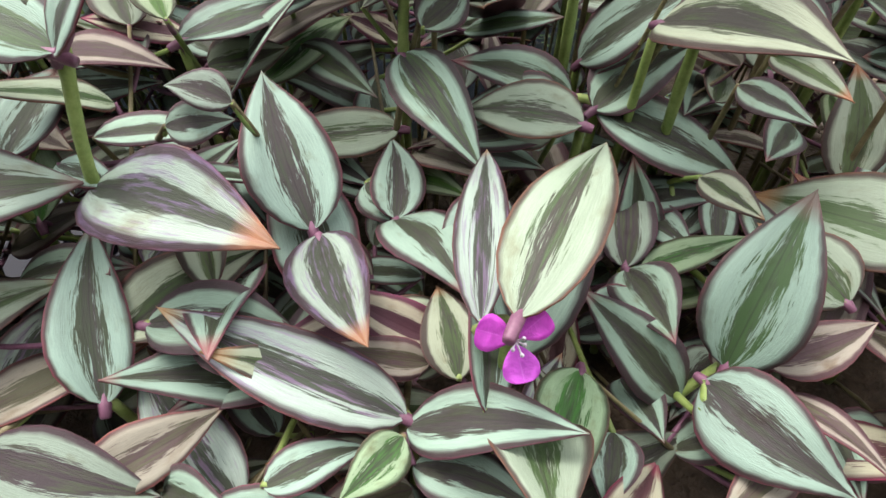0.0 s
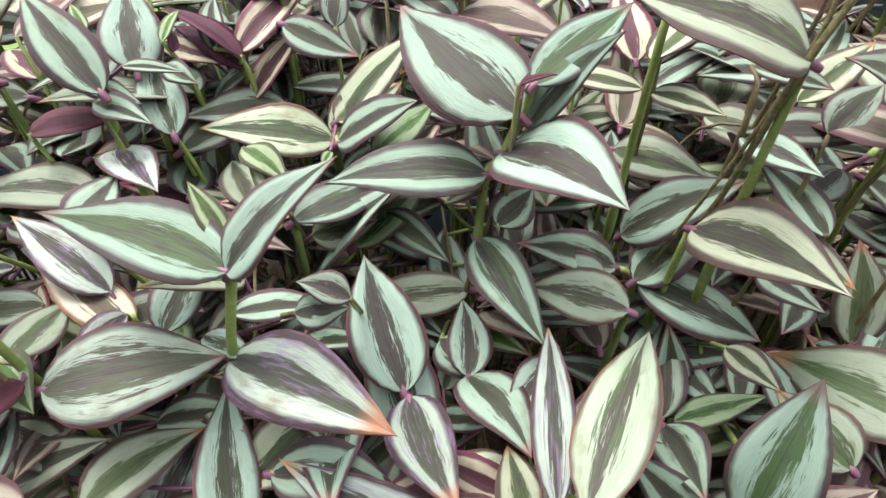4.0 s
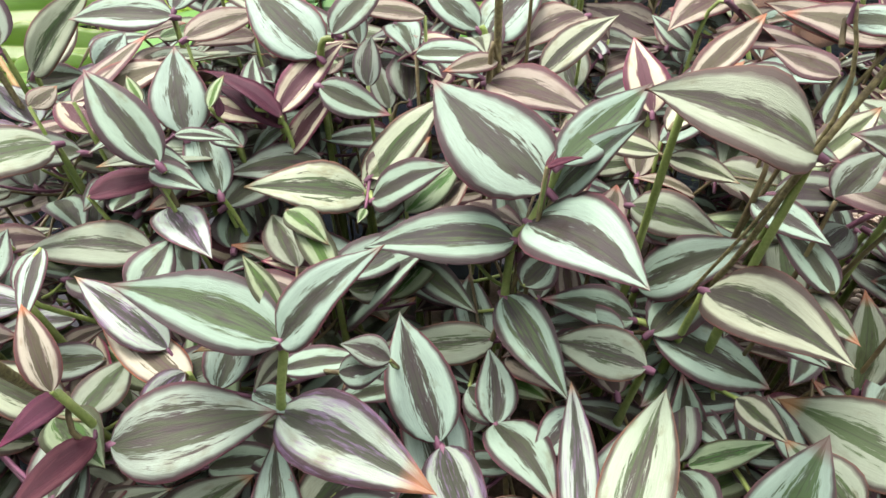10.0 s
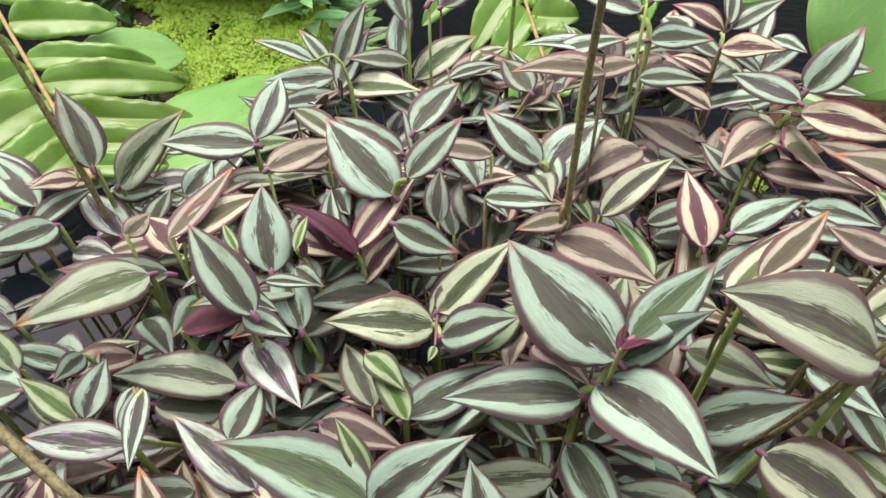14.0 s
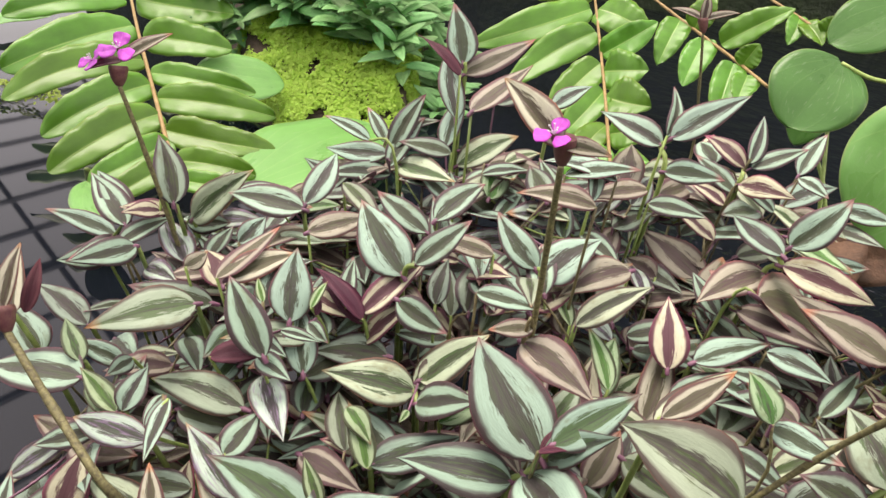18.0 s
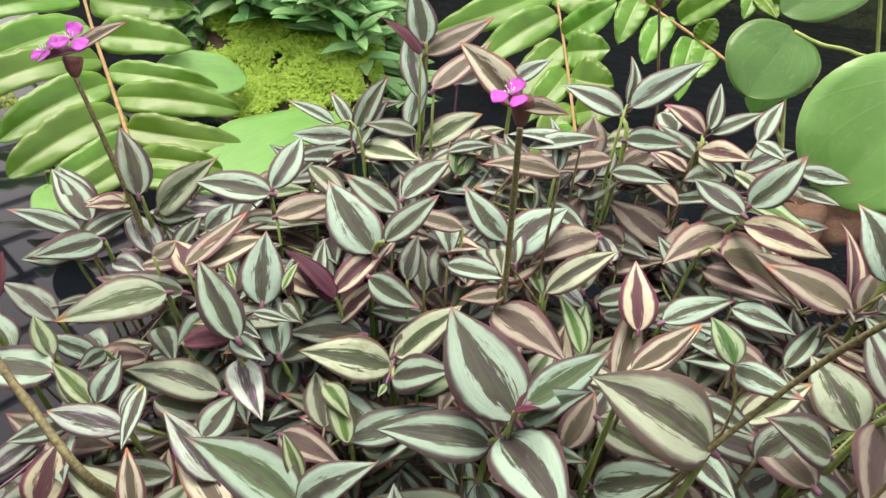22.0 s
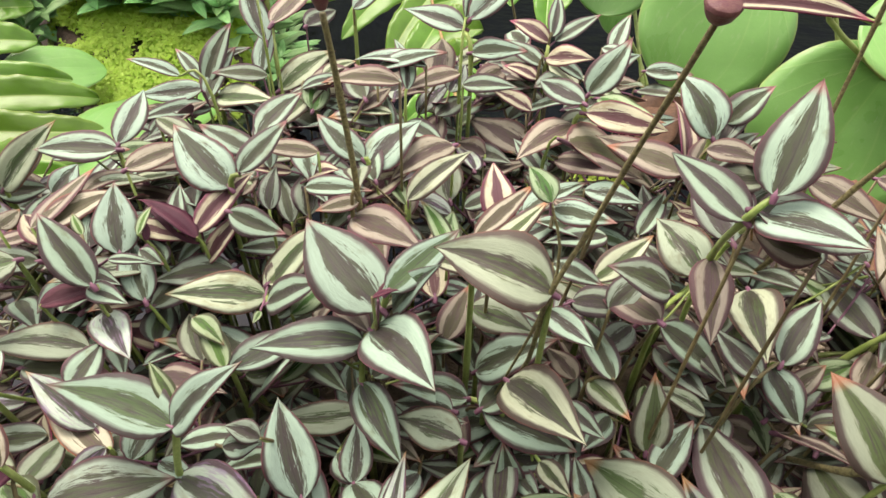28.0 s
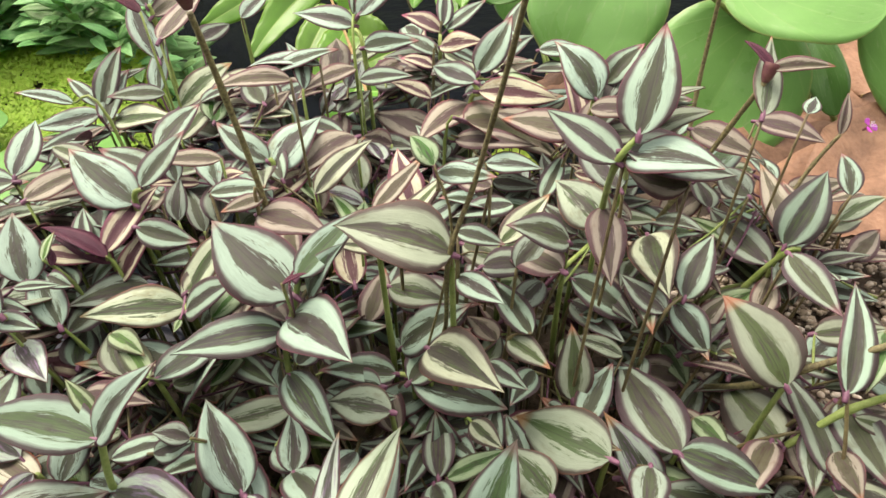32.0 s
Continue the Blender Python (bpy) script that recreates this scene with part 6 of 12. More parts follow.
bract(stalk, 363, 362, 380, 350, 382, 396, 9, 0.1, -0.6, 0.8, "m")
stalk = flower_stalk("green stalk with a small magenta flower in the litter", 0.0020, 0.0017, (459, 436, 233), (476, 440, 261), (493, 439, 289))
bract(stalk, 493, 439, 289, 504, 458, 320, 11, -0.2, -0.7, 0.7, "b")
flower(stalk, 498, 415, 305, 0.3, -0.6, 0.7, 8)
stalk = flower_stalk("thick speckled stalk with a withered bud", 0.0026, 0.0021, (-146, 249, 31), (-158, 201, 127), (-187, 214, 151), (-202, 226, 170), (-183, 174, 270), (-228, 190, 299), (-271, 209, 324))
calyx(stalk, -271, 209, 324, -277, 215, 336, 10)
bract(stalk, -276, 214, 335, -287, 243, 358, 12, 0.2, -0.7, 0.6, "r2")
bract(stalk, -275, 225, 325, -285, 251, 344, 9, 0.6, -0.7, 0.3, "m")
stalk = flower_stalk("thin speckled stalk leaning over the pond", 0.0020, 0.0018, (165, 955, 50), (156, 938, 250), (133, 918, 352), (113, 905, 425))
calyx(stalk, 114, 905, 424, 108, 908, 441, 11)
bract(stalk, 109, 907, 438, 68, 917, 445, 14, 0.0, -0.4, 0.9, "b")
bract(stalk, 109, 907, 438, 149, 910, 454, 14, 0.0, -0.4, 0.9, "b")
bract(stalk, 109, 907, 438, 106, 917, 470, 14, 0.0, -0.4, 0.9, "b")

# ---- runners ----
runner("green runner with purple joints under the leaves", STEM, 0.0018, (207, 315, 261), (244, 351, 264), (260, 352, 298), (220, 257, 370))
runner("purple runner crossing below the leaves", STEM_PURPLE, 0.0016, (146, 321, 201), (181, 328, 220), (207, 315, 261))
runner("brown woody runner over the litter", STEM_DARK, 0.0022, (290, 320, 120), (318, 305, 135), (310, 225, 216), (332, 213, 237), (378, 205, 258))
runner("thick green runner hanging over the gravel", STEM, 0.0025, (334, 207, 174), (364, 202, 208), (394, 193, 230))
runner("green runner leading to an upright shoot", STEM, 0.0022, (349, 352, 141), (368, 338, 208), (385, 326, 246), (394, 322, 251))
runner("green runner low among the leaves", STEM, 0.0022, (384, 355, 198), (356, 363, 184), (312, 348, 170))
runner("dark speckled runner on the bed", STEM_DARK, 0.0030, (95, 285, 190), (70, 300, 160), (50, 310, 120))

# ---- big dry leaves under the broad ones ----
big_dry_leaf(0.328, 0.772, 0.224, 1.3, 0.13, 0.06, 0.30, 3)
big_dry_leaf(0.362, 0.786, 0.227, 0.2, 0.16, 0.08, 0.10, 4)
big_dry_leaf(0.465, 0.695, 0.247, 0.6, 0.14, 0.07, 0.20, 5)
big_dry_leaf(0.524, 0.541, 0.214, 2.9, 0.17, 0.10, 0.15, 6)
big_dry_leaf(0.570, 0.483, 0.227, 0.8, 0.20, 0.12, 0.35, 7)
big_dry_leaf(0.524, 0.483, 0.209, 0.2, 0.15, 0.08, 0.10, 8)
big_dry_leaf(0.692, 0.700, 0.266, 1.2, 0.14, 0.07, 0.30, 9)
big_dry_leaf(0.680, 0.629, 0.231, 0.4, 0.15, 0.08, 0.20, 10)
big_dry_leaf(0.625, 0.598, 0.212, 2.2, 0.12, 0.06, 0.30, 11)
big_dry_leaf(0.775, 0.765, 0.265, 0.9, 0.16, 0.08, 0.30, 12)


# ---- floating weed, herbs, litter and gravel ----
def weed_mat(name, cx, cy, rx, ry, z, n, size, seed, label, carried=None):
    """A mat of tiny leaflets on the water: small upright and lying scales in ragged clumps."""
    rs = random.Random(seed)
    verts, faces, uvs = [], [], []
    made = 0
    while made < n:
        w, q = rs.uniform(0, 6.283), math.sqrt(rs.random())
        x, y = cx + rx * q * math.cos(w), cy + ry * q * math.sin(w)
        lump = noise.noise(Vector((x * 14, y * 14, seed)))
        if lump < -0.20 - 0.25 * (1 - q) or (q > 0.8 and lump < 0.08):
            continue
        floor_z = carried(x, y) if carried else z
        if carried and floor_z < 0.055:
            continue
        made += 1
        h = floor_z + 0.022 * max(0, lump) + rs.uniform(0, 0.012) + 0.02 * (1 - q)
        d = rs.uniform(0, 6.283)
        l = size * rs.uniform(0.5, 1.3)
        ax = Vector((math.cos(d), math.sin(d), 0.7 * math.sin(d) + rs.uniform(-0.9, 0.9))).normalized() * l
        sd = Vector((-math.sin(d), math.cos(d), 0.7 * math.cos(d) + rs.uniform(-0.7, 0.7))).normalized() * l * 0.42
        c = Vector((x, y, h))
        i = len(verts)
        for p, uv in ((c, (0, 0.5)), (c + ax * 0.5 + sd, (0.5, 1)), (c + ax, (1, 0.5)), (c + ax * 0.5 - sd, (0.5, 0)), (c + ax * 0.5 - Vector((0, 0, l * 0.18)), (0.5, 0.5))):
            verts.append(tuple(p))
            uvs.append(uv)
        faces += [(i, i + 3, i + 4), (i + 3, i + 2, i + 4), (i + 2, i + 1, i + 4), (i + 1, i, i + 4), (i, i + 1, i + 2, i + 3)]
    ob = part(name, inside(None, verts, faces, uvs, smooth=False), MOSS, None)
    return tagged(ob, label, "pond weed", kind="stuff")


weed_mat("pond_weed", -0.56, 1.29, 0.42, 0.27, 0.080, 30000, 0.0085, 5, "yellow green weed in a ragged mat over the hump", mound)
weed_mat("pond_weed", -0.97, 0.955, 0.30, 0.025, 0.070, 500, 0.010, 7, "thin pale line of floating weed on the water")
weed_mat("pond_weed", 0.27, 0.86, 0.07, 0.05, 0.080, 500, 0.010, 8, "small tuft of floating weed")


def herb(x, y, z, h, lean, seed):
    rs = random.Random(seed)
    plant = thing("pond_herb", (x, y, z), "leafy green herb with narrow pointed leaves at the pond edge", "herb", "herbs at the pond edge")
    top = Vector((x + lean[0], y + lean[1], z + h))
    base = Vector((x, y, z - 0.01))
    v, f = tube([base, base.lerp(top, 0.5) + Vector((0, 0, 0.01)), top], [0.0026, 0.002, 0.0015], 6)
    part("stem", inside(plant, v, f), STEM, plant)
    turn = rs.uniform(0, 6.28)
    for lev in range(6):
        c = base.lerp(top, 0.30 + 0.14 * lev)
        for s in range(2 if lev < 5 else 4):
            w = turn + lev * 1.57 + s * (3.14 if lev < 5 else 1.57) + rs.uniform(-0.35, 0.35)
            l = rs.uniform(0.085, 0.125) * (1.0 - 0.06 * lev)
            d = Vector((math.cos(w), math.sin(w), rs.uniform(-0.35, 0.45) + 0.06 * lev))
            tip = c + d.normalized() * l
            count[0] += 1
            vv, ff, uv, ms = blade(c, tip, l * rs.uniform(0.24, 0.32), (0, -0.75, 0.85), 0.2, rs.uniform(0.03, 0.12), 0.02, 0.6, 0.8, nu=8, nv=2, thick=0.0006, seed=count[0])
            part("leaf", inside(plant, vv, ff, uv, ms), [HERB, HERB], plant)
    return plant


rs = random.Random(31)
for k in range(80):
    y = 1.38 + 0.50 * rs.random() ** 1.3
    x = y * (-0.62 + 0.40 * ((k * 0.618) % 1.0))
    herb(x, y, mound(x, y), rs.uniform(0.07, 0.15), (rs.uniform(-0.05, 0.05), rs.uniform(-0.10, -0.02)), 100 + k)


def gravel():
    """Loose pebbles, each a small lump, lying on the path beside the bed."""
    rs = random.Random(12)
    ico_v = [(0, 0, 1), (0.89, 0, 0.45), (0.28, 0.85, 0.45), (-0.72, 0.53, 0.45), (-0.72, -0.53, 0.45), (0.28, -0.85, 0.45), (0.72, 0.53, -0.45), (-0.28, 0.85, -0.45), (-0.89, 0, -0.45), (-0.28, -0.85, -0.45), (0.72, -0.53, -0.45), (0, 0, -1)]
    ico_f = [(0, 1, 2), (0, 2, 3), (0, 3, 4), (0, 4, 5), (0, 5, 1), (1, 6, 2), (2, 7, 3), (3, 8, 4), (4, 9, 5), (5, 10, 1), (2, 6, 7), (3, 7, 8), (4, 8, 9), (5, 9, 10), (1, 10, 6), (6, 11, 7), (7, 11, 8), (8, 11, 9), (9, 11, 10), (10, 11, 6)]
    verts, faces = [], []
    for k in range(9500):
        x, y = rs.uniform(0.30, 0.92), rs.uniform(0.05, 0.62)
        if noise.noise(Vector((x * 9, y * 9, 4))) + 6 * min(x - 0.30, 0.92 - x, y - 0.05, 0.62 - y) < -0.05:
            continue
        r = rs.uniform(0.0018, 0.0048)
        i = len(verts)
        e = (rs.uniform(0.7, 1.3), rs.uniform(0.7, 1.3), rs.uniform(0.5, 0.9))
        z = 0.103 + rs.uniform(0, 0.004)
        verts += [(x + a * r * e[0] * rs.uniform(0.85, 1.15), y + b * r * e[1], z + c * r * e[2]) for a, b, c in ico_v]
        faces += [(a + i, b + i, c + i) for a, b, c in ico_f]
    m, n, l, bsdf = mat("mixed_gravel")
    geo = n.new("ShaderNodeNewGeometry")
    r = ramp(n, [(0.0, (0.13, 0.105, 0.08)), (0.35, (0.33, 0.27, 0.19)), (0.7, (0.48, 0.41, 0.31)), (1.0, (0.70, 0.64, 0.54))])
    l.new(geo.outputs["Random Per Island"], r.inputs[0])
    l.new(r.outputs[0], bsdf.inputs["Base Color"])
    bsdf.inputs["Roughness"].default_value = 0.75
    ob = part("gravel", inside(None, verts, faces), m, None)
    return tagged(ob, "loose tan and grey gravel beside the bed", "gravel", kind="stuff")


gravel()

# ---- shoots of the lower storeys ----
plant = shoot("s", (209, 240, 92), (216, 206, 102), (224, 172, 112), (252, 162, 166), thin=0.7, bark=STEM_BROWN)
leaf(plant, 224, 172, 112, 214, 119, 120, 26, -0.12, -0.42, 0.90, "d")
leaf(plant, 263, 208, 118, 227, 222, 131, 17, 0.23, -0.14, 0.90, "b")
leaf(plant, 305, 175, 126, 268, 195, 127, 20, -0.32, -0.42, 0.90, "d")
leaf(plant, 197, 166, 130, 145, 151, 140, 27, -0.31, -0.48, 0.90, "s")
leaf(plant, 261, 164, 132, 232, 187, 132, 14, 0.05, 0.01, 0.90, "b")
leaf(plant, 285, 211, 138, 321, 253, 151, 27, 0.04, -0.60, 0.90, "b")
leaf(plant, 245, 154, 140, 257, 100, 161, 26, -0.09, -0.34, 0.90, "b")
leaf(plant, 290, 189, 143, 239, 195, 166, 28, -0.23, -0.37, 0.90, "d")
leaf(plant, 243, 155, 151, 209, 154, 169, 16, 0.06, -0.06, 0.90, "d")
leaf(plant, 284, 182, 155, 268, 127, 150, 26, -0.06, -0.50, 0.90, "b")
leaf(plant, 190, 197, 157, 200, 139, 161, 30, 0.20, -0.25, 0.90, "b")
leaf(plant, 290, 141, 159, 321, 105, 154, 21, 0.09, -0.56, 0.90, "b")
leaf(plant, 252, 162, 166, 227, 138, 184, 16, 0.12, 0.02, 0.90, "d")
plant = shoot("v", (353, 261, 95), (366, 231, 122), (380, 201, 150), (396, 178, 173), thin=0.7, bark=STEM_BROWN)
leaf(plant, 380, 201, 150, 416, 178, 169, 21, -0.10, -0.11, 0.90, "d")
leaf(plant, 374, 186, 152, 421, 214, 179, 30, -0.32, -0.45, 0.90, "d")
leaf(plant, 406, 153, 153, 355, 168, 158, 23, -0.19, 0.02, 0.90, "d")
leaf(plant, 410, 165, 162, 380, 133, 167, 18, -0.34, -0.25, 0.90, "d")
leaf(plant, 396, 178, 173, 436, 145, 195, 24, 0.29, -0.32, 0.90, "s")
plant = shoot("s", (-194, 491, 95), (-202, 491, 159), (-209, 491, 224), (-171, 441, 281), thin=0.7, bark=STEM_BROWN)
leaf(plant, -209, 491, 224, -176, 506, 233, 18, -0.01, -0.17, 0.90, "p")
leaf(plant, -172, 505, 231, -198, 530, 238, 18, -0.33, -0.30, 0.90, "s")
leaf(plant, -222, 509, 231, -259, 513, 236, 18, 0.17, -0.17, 0.90, "r")
leaf(plant, -220, 546, 234, -217, 598, 261, 23, -0.11, -0.56, 0.90, "b")
leaf(plant, -183, 489, 237, -130, 497, 252, 26, -0.28, -0.47, 0.90, "d")
leaf(plant, -169, 489, 248, -218, 506, 245, 22, 0.20, -0.47, 0.90, "o")
leaf(plant, -211, 486, 248, -227, 517, 257, 16, 0.33, -0.04, 0.90, "s")
leaf(plant, -209, 505, 253, -176, 550, 256, 29, 0.02, -0.60, 0.90, "s")
leaf(plant, -185, 526, 258, -157, 494, 282, 19, 0.12, -0.45, 0.90, "g")
leaf(plant, -149, 518, 262, -129, 487, 266, 17, -0.14, -0.46, 0.90, "s")
leaf(plant, -163, 464, 271, -208, 493, 267, 27, -0.03, 0.09, 0.90, "o")
leaf(plant, -182, 486, 272, -187, 532, 276, 24, 0.13, -0.41, 0.90, "s")
leaf(plant, -220, 526, 272, -252, 542, 274, 17, 0.31, 0.03, 0.90, "r")
leaf(plant, -171, 441, 281, -175, 407, 294, 14, 0.26, 0.08, 0.90, "d")
plant = shoot("b", (100, 228, 95), (104, 191, 118), (108, 154, 141), (73, 163, 172), thin=0.7, bark=STEM_BROWN)
leaf(plant, 108, 154, 141, 148, 152, 161, 19, 0.11, -0.18, 0.90, "s")
leaf(plant, 152, 118, 146, 145, 77, 142, 23, 0.33, -0.09, 0.90, "b")
leaf(plant, 179, 111, 153, 226, 91, 154, 27, 0.28, -0.18, 0.90, "d")
leaf(plant, 95, 181, 146, 98, 144, 160, 19, -0.25, 0.06, 0.90, "s")
leaf(plant, 139, 163, 160, 163, 128, 163, 17, 0.14, 0.05, 0.90, "b")
leaf(plant, 124, 173, 160, 169, 215, 169, 27, 0.29, -0.50, 0.90, "b")
leaf(plant, 73, 163, 172, 56, 108, 175, 24, 0.21, -0.20, 0.90, "g")
plant = shoot("s", (154, 267, 95), (160, 239, 105), (166, 210, 115), (139, 234, 161), thin=0.7, bark=STEM_BROWN)
leaf(plant, 166, 210, 115, 120, 210, 128, 23, -0.02, -0.16, 0.90, "s")
leaf(plant, 170, 227, 120, 176, 280, 126, 22, 0.24, -0.09, 0.90, "r")
leaf(plant, 163, 210, 126, 161, 271, 128, 28, 0.28, -0.23, 0.90, "s")
leaf(plant, 188, 175, 126, 217, 147, 149, 18, -0.16, -0.32, 0.90, "b")
leaf(plant, 149, 152, 139, 211, 151, 136, 26, 0.14, 0.07, 0.90, "r")
leaf(plant, 153, 179, 141, 153, 218, 140, 16, -0.30, -0.04, 0.90, "p")
leaf(plant, 165, 174, 142, 166, 134, 139, 17, 0.17, -0.52, 0.90, "s")
leaf(plant, 140, 196, 143, 107, 161, 147, 24, -0.29, -0.17, 0.90, "d")
leaf(plant, 177, 193, 145, 125, 189, 160, 21, 0.17, -0.31, 0.90, "b")
leaf(plant, 152, 207, 147, 137, 238, 148, 18, -0.01, -0.44, 0.90, "s")
leaf(plant, 165, 189, 150, 200, 227, 179, 24, -0.05, -0.02, 0.90, "b")
leaf(plant, 143, 147, 151, 111, 123, 149, 18, -0.01, -0.36, 0.90, "b")
leaf(plant, 160, 246, 153, 116, 287, 163, 31, -0.18, -0.22, 0.90, "p")
leaf(plant, 139, 234, 161, 171, 223, 175, 17, 0.13, -0.38, 0.90, "s")
plant = shoot("s", (167, 346, 95), (173, 334, 139), (179, 323, 183), (201, 356, 279), thin=0.7, bark=STEM_BROWN)
leaf(plant, 179, 323, 183, 135, 287, 199, 29, -0.20, 0.03, 0.90, "o")
leaf(plant, 143, 334, 187, 171, 294, 192, 22, 0.31, -0.58, 0.90, "s")
leaf(plant, 161, 315, 191, 118, 299, 186, 21, 0.30, -0.56, 0.90, "o")
leaf(plant, 201, 340, 201, 166, 333, 209, 17, 0.08, -0.53, 0.90, "b")
leaf(plant, 203, 363, 204, 183, 391, 221, 16, 0.06, -0.28, 0.90, "s")
leaf(plant, 140, 317, 209, 109, 296, 230, 20, -0.13, -0.15, 0.90, "o")
leaf(plant, 175, 301, 214, 179, 351, 237, 26, -0.23, -0.58, 0.90, "o")
leaf(plant, 217, 373, 219, 179, 393, 236, 18, -0.15, -0.14, 0.90, "d")
leaf(plant, 212, 334, 230, 206, 373, 247, 20, 0.13, 0.05, 0.90, "s")
leaf(plant, 197, 383, 242, 166, 418, 260, 24, 0.26, -0.39, 0.90, "d")
leaf(plant, 221, 399, 244, 190, 354, 247, 23, 0.22, 0.04, 0.90, "g")
leaf(plant, 222, 413, 248, 227, 450, 246, 17, -0.32, -0.49, 0.90, "o")
leaf(plant, 221, 387, 261, 183, 381, 268, 20, 0.01, 0.08, 0.90, "o")
leaf(plant, 201, 356, 279, 194, 317, 273, 20, 0.14, -0.25, 0.90, "d")
plant = shoot("s", (53, 381, 95), (57, 373, 250), (-10, 409, 316), thin=0.7, bark=STEM_BROWN)
leaf(plant, 57, 373, 250, 65, 422, 275, 28, -0.05, -0.42, 0.90, "g")
leaf(plant, -22, 369, 252, 5, 350, 267, 19, -0.12, 0.05, 0.90, "s")
leaf(plant, -46, 408, 253, -38, 365, 258, 20, 0.20, -0.10, 0.90, "b")
leaf(plant, 42, 370, 277, -9, 387, 283, 24, -0.04, -0.14, 0.90, "t")
leaf(plant, 11, 358, 291, 21, 313, 287, 18, -0.18, 0.01, 0.90, "b")
leaf(plant, -5, 397, 297, 30, 432, 305, 24, -0.08, -0.51, 0.90, "r")
leaf(plant, -69, 436, 298, -108, 421, 307, 19, 0.34, 0.01, 0.90, "r")
leaf(plant, -48, 412, 298, -26, 370, 306, 20, 0.20, -0.30, 0.90, "s")
leaf(plant, -56, 422, 299, -22, 398, 320, 23, -0.28, -0.28, 0.90, "r")
leaf(plant, -31, 372, 301, -24, 409, 303, 16, 0.22, -0.38, 0.90, "r")
leaf(plant, -38, 400, 304, -41, 458, 298, 30, 0.33, -0.48, 0.90, "s")
leaf(plant, 4, 404, 309, -8, 452, 323, 24, -0.28, -0.53, 0.90, "s")
leaf(plant, -36, 411, 313, -19, 450, 318, 16, -0.19, 0.05, 0.90, "s")
leaf(plant, -10, 409, 316, -2, 365, 322, 21, 0.03, -0.55, 0.90, "o")
plant = shoot("s", (75, 398, 95), (78, 398, 157), (81, 397, 219), (91, 498, 283), thin=0.7, bark=STEM_BROWN)
leaf(plant, 81, 397, 219, 49, 354, 217, 27, 0.18, -0.57, 0.90, "s")
leaf(plant, 71, 376, 228, 105, 380, 239, 14, -0.20, -0.44, 0.90, "o")
leaf(plant, 71, 395, 232, 96, 420, 253, 16, -0.15, -0.59, 0.90, "p")
leaf(plant, 80, 427, 234, 117, 405, 253, 24, -0.27, 0.09, 0.90, "s")
leaf(plant, 70, 436, 237, 112, 473, 246, 24, -0.04, 0.05, 0.90, "s")
leaf(plant, 56, 484, 239, 44, 518, 239, 15, -0.19, -0.11, 0.90, "b")
leaf(plant, 76, 389, 239, 36, 355, 249, 24, 0.13, -0.01, 0.90, "o")
leaf(plant, 66, 381, 245, 107, 382, 252, 17, 0.33, -0.59, 0.90, "p")
leaf(plant, 81, 472, 254, 90, 433, 249, 19, 0.04, -0.41, 0.90, "b")
leaf(plant, 63, 421, 272, 14, 445, 274, 24, 0.32, -0.32, 0.90, "v")
leaf(plant, 62, 442, 273, 45, 493, 301, 31, -0.13, -0.57, 0.90, "o")
leaf(plant, 81, 533, 273, 129, 547, 283, 19, -0.12, -0.57, 0.90, "s")
leaf(plant, 74, 429, 275, 120, 434, 294, 22, -0.07, -0.39, 0.90, "s")
leaf(plant, 91, 498, 283, 80, 556, 280, 27, -0.03, -0.18, 0.90, "s")
plant = shoot("s", (-44, 363, 95), (-46, 355, 141), (-47, 347, 187), (-13, 324, 265), thin=0.7, bark=STEM_BROWN)
leaf(plant, -47, 347, 187, 9, 368, 198, 30, 0.10, 0.00, 0.90, "t")
leaf(plant, -9, 311, 191, -60, 299, 215, 22, -0.04, -0.46, 0.90, "s")
leaf(plant, -23, 374, 199, 4, 407, 211, 20, -0.25, -0.54, 0.90, "s")
leaf(plant, -64, 328, 200, -111, 321, 197, 22, -0.09, -0.48, 0.90, "s")
leaf(plant, 37, 421, 204, 76, 432, 202, 20, 0.19, -0.21, 0.90, "d")
leaf(plant, 7, 324, 218, -24, 342, 225, 16, -0.34, -0.24, 0.90, "r")
leaf(plant, 3, 398, 222, 31, 376, 241, 17, -0.18, -0.20, 0.90, "s")
leaf(plant, -13, 338, 223, -7, 400, 227, 26, 0.19, -0.04, 0.90, "s")
leaf(plant, 36, 310, 229, 77, 293, 242, 20, 0.34, -0.38, 0.90, "t")
leaf(plant, -17, 390, 238, -41, 365, 250, 17, 0.05, -0.24, 0.90, "d")
leaf(plant, -1, 352, 242, -43, 330, 248, 20, -0.17, -0.41, 0.90, "b")
leaf(plant, -38, 332, 247, -75, 360, 253, 20, 0.34, -0.14, 0.90, "s")
leaf(plant, 9, 330, 264, -27, 339, 267, 18, 0.05, -0.22, 0.90, "s")
leaf(plant, -13, 324, 265, -22, 283, 261, 18, -0.31, 0.07, 0.90, "b")
plant = shoot("b", (-234, 334, 95), (-243, 320, 128), (-251, 306, 160), (-247, 304, 228), thin=0.7, bark=STEM_BROWN)
leaf(plant, -251, 306, 160, -216, 289, 175, 19, 0.21, -0.44, 0.90, "d")
leaf(plant, -278, 297, 168, -315, 330, 193, 27, -0.23, -0.10, 0.90, "g")
leaf(plant, -251, 269, 177, -286, 231, 172, 25, 0.02, -0.59, 0.90, "s")
leaf(plant, -301, 275, 178, -266, 324, 175, 27, -0.35, -0.08, 0.90, "b")
leaf(plant, -282, 268, 183, -312, 295, 187, 20, -0.33, -0.30, 0.90, "o")
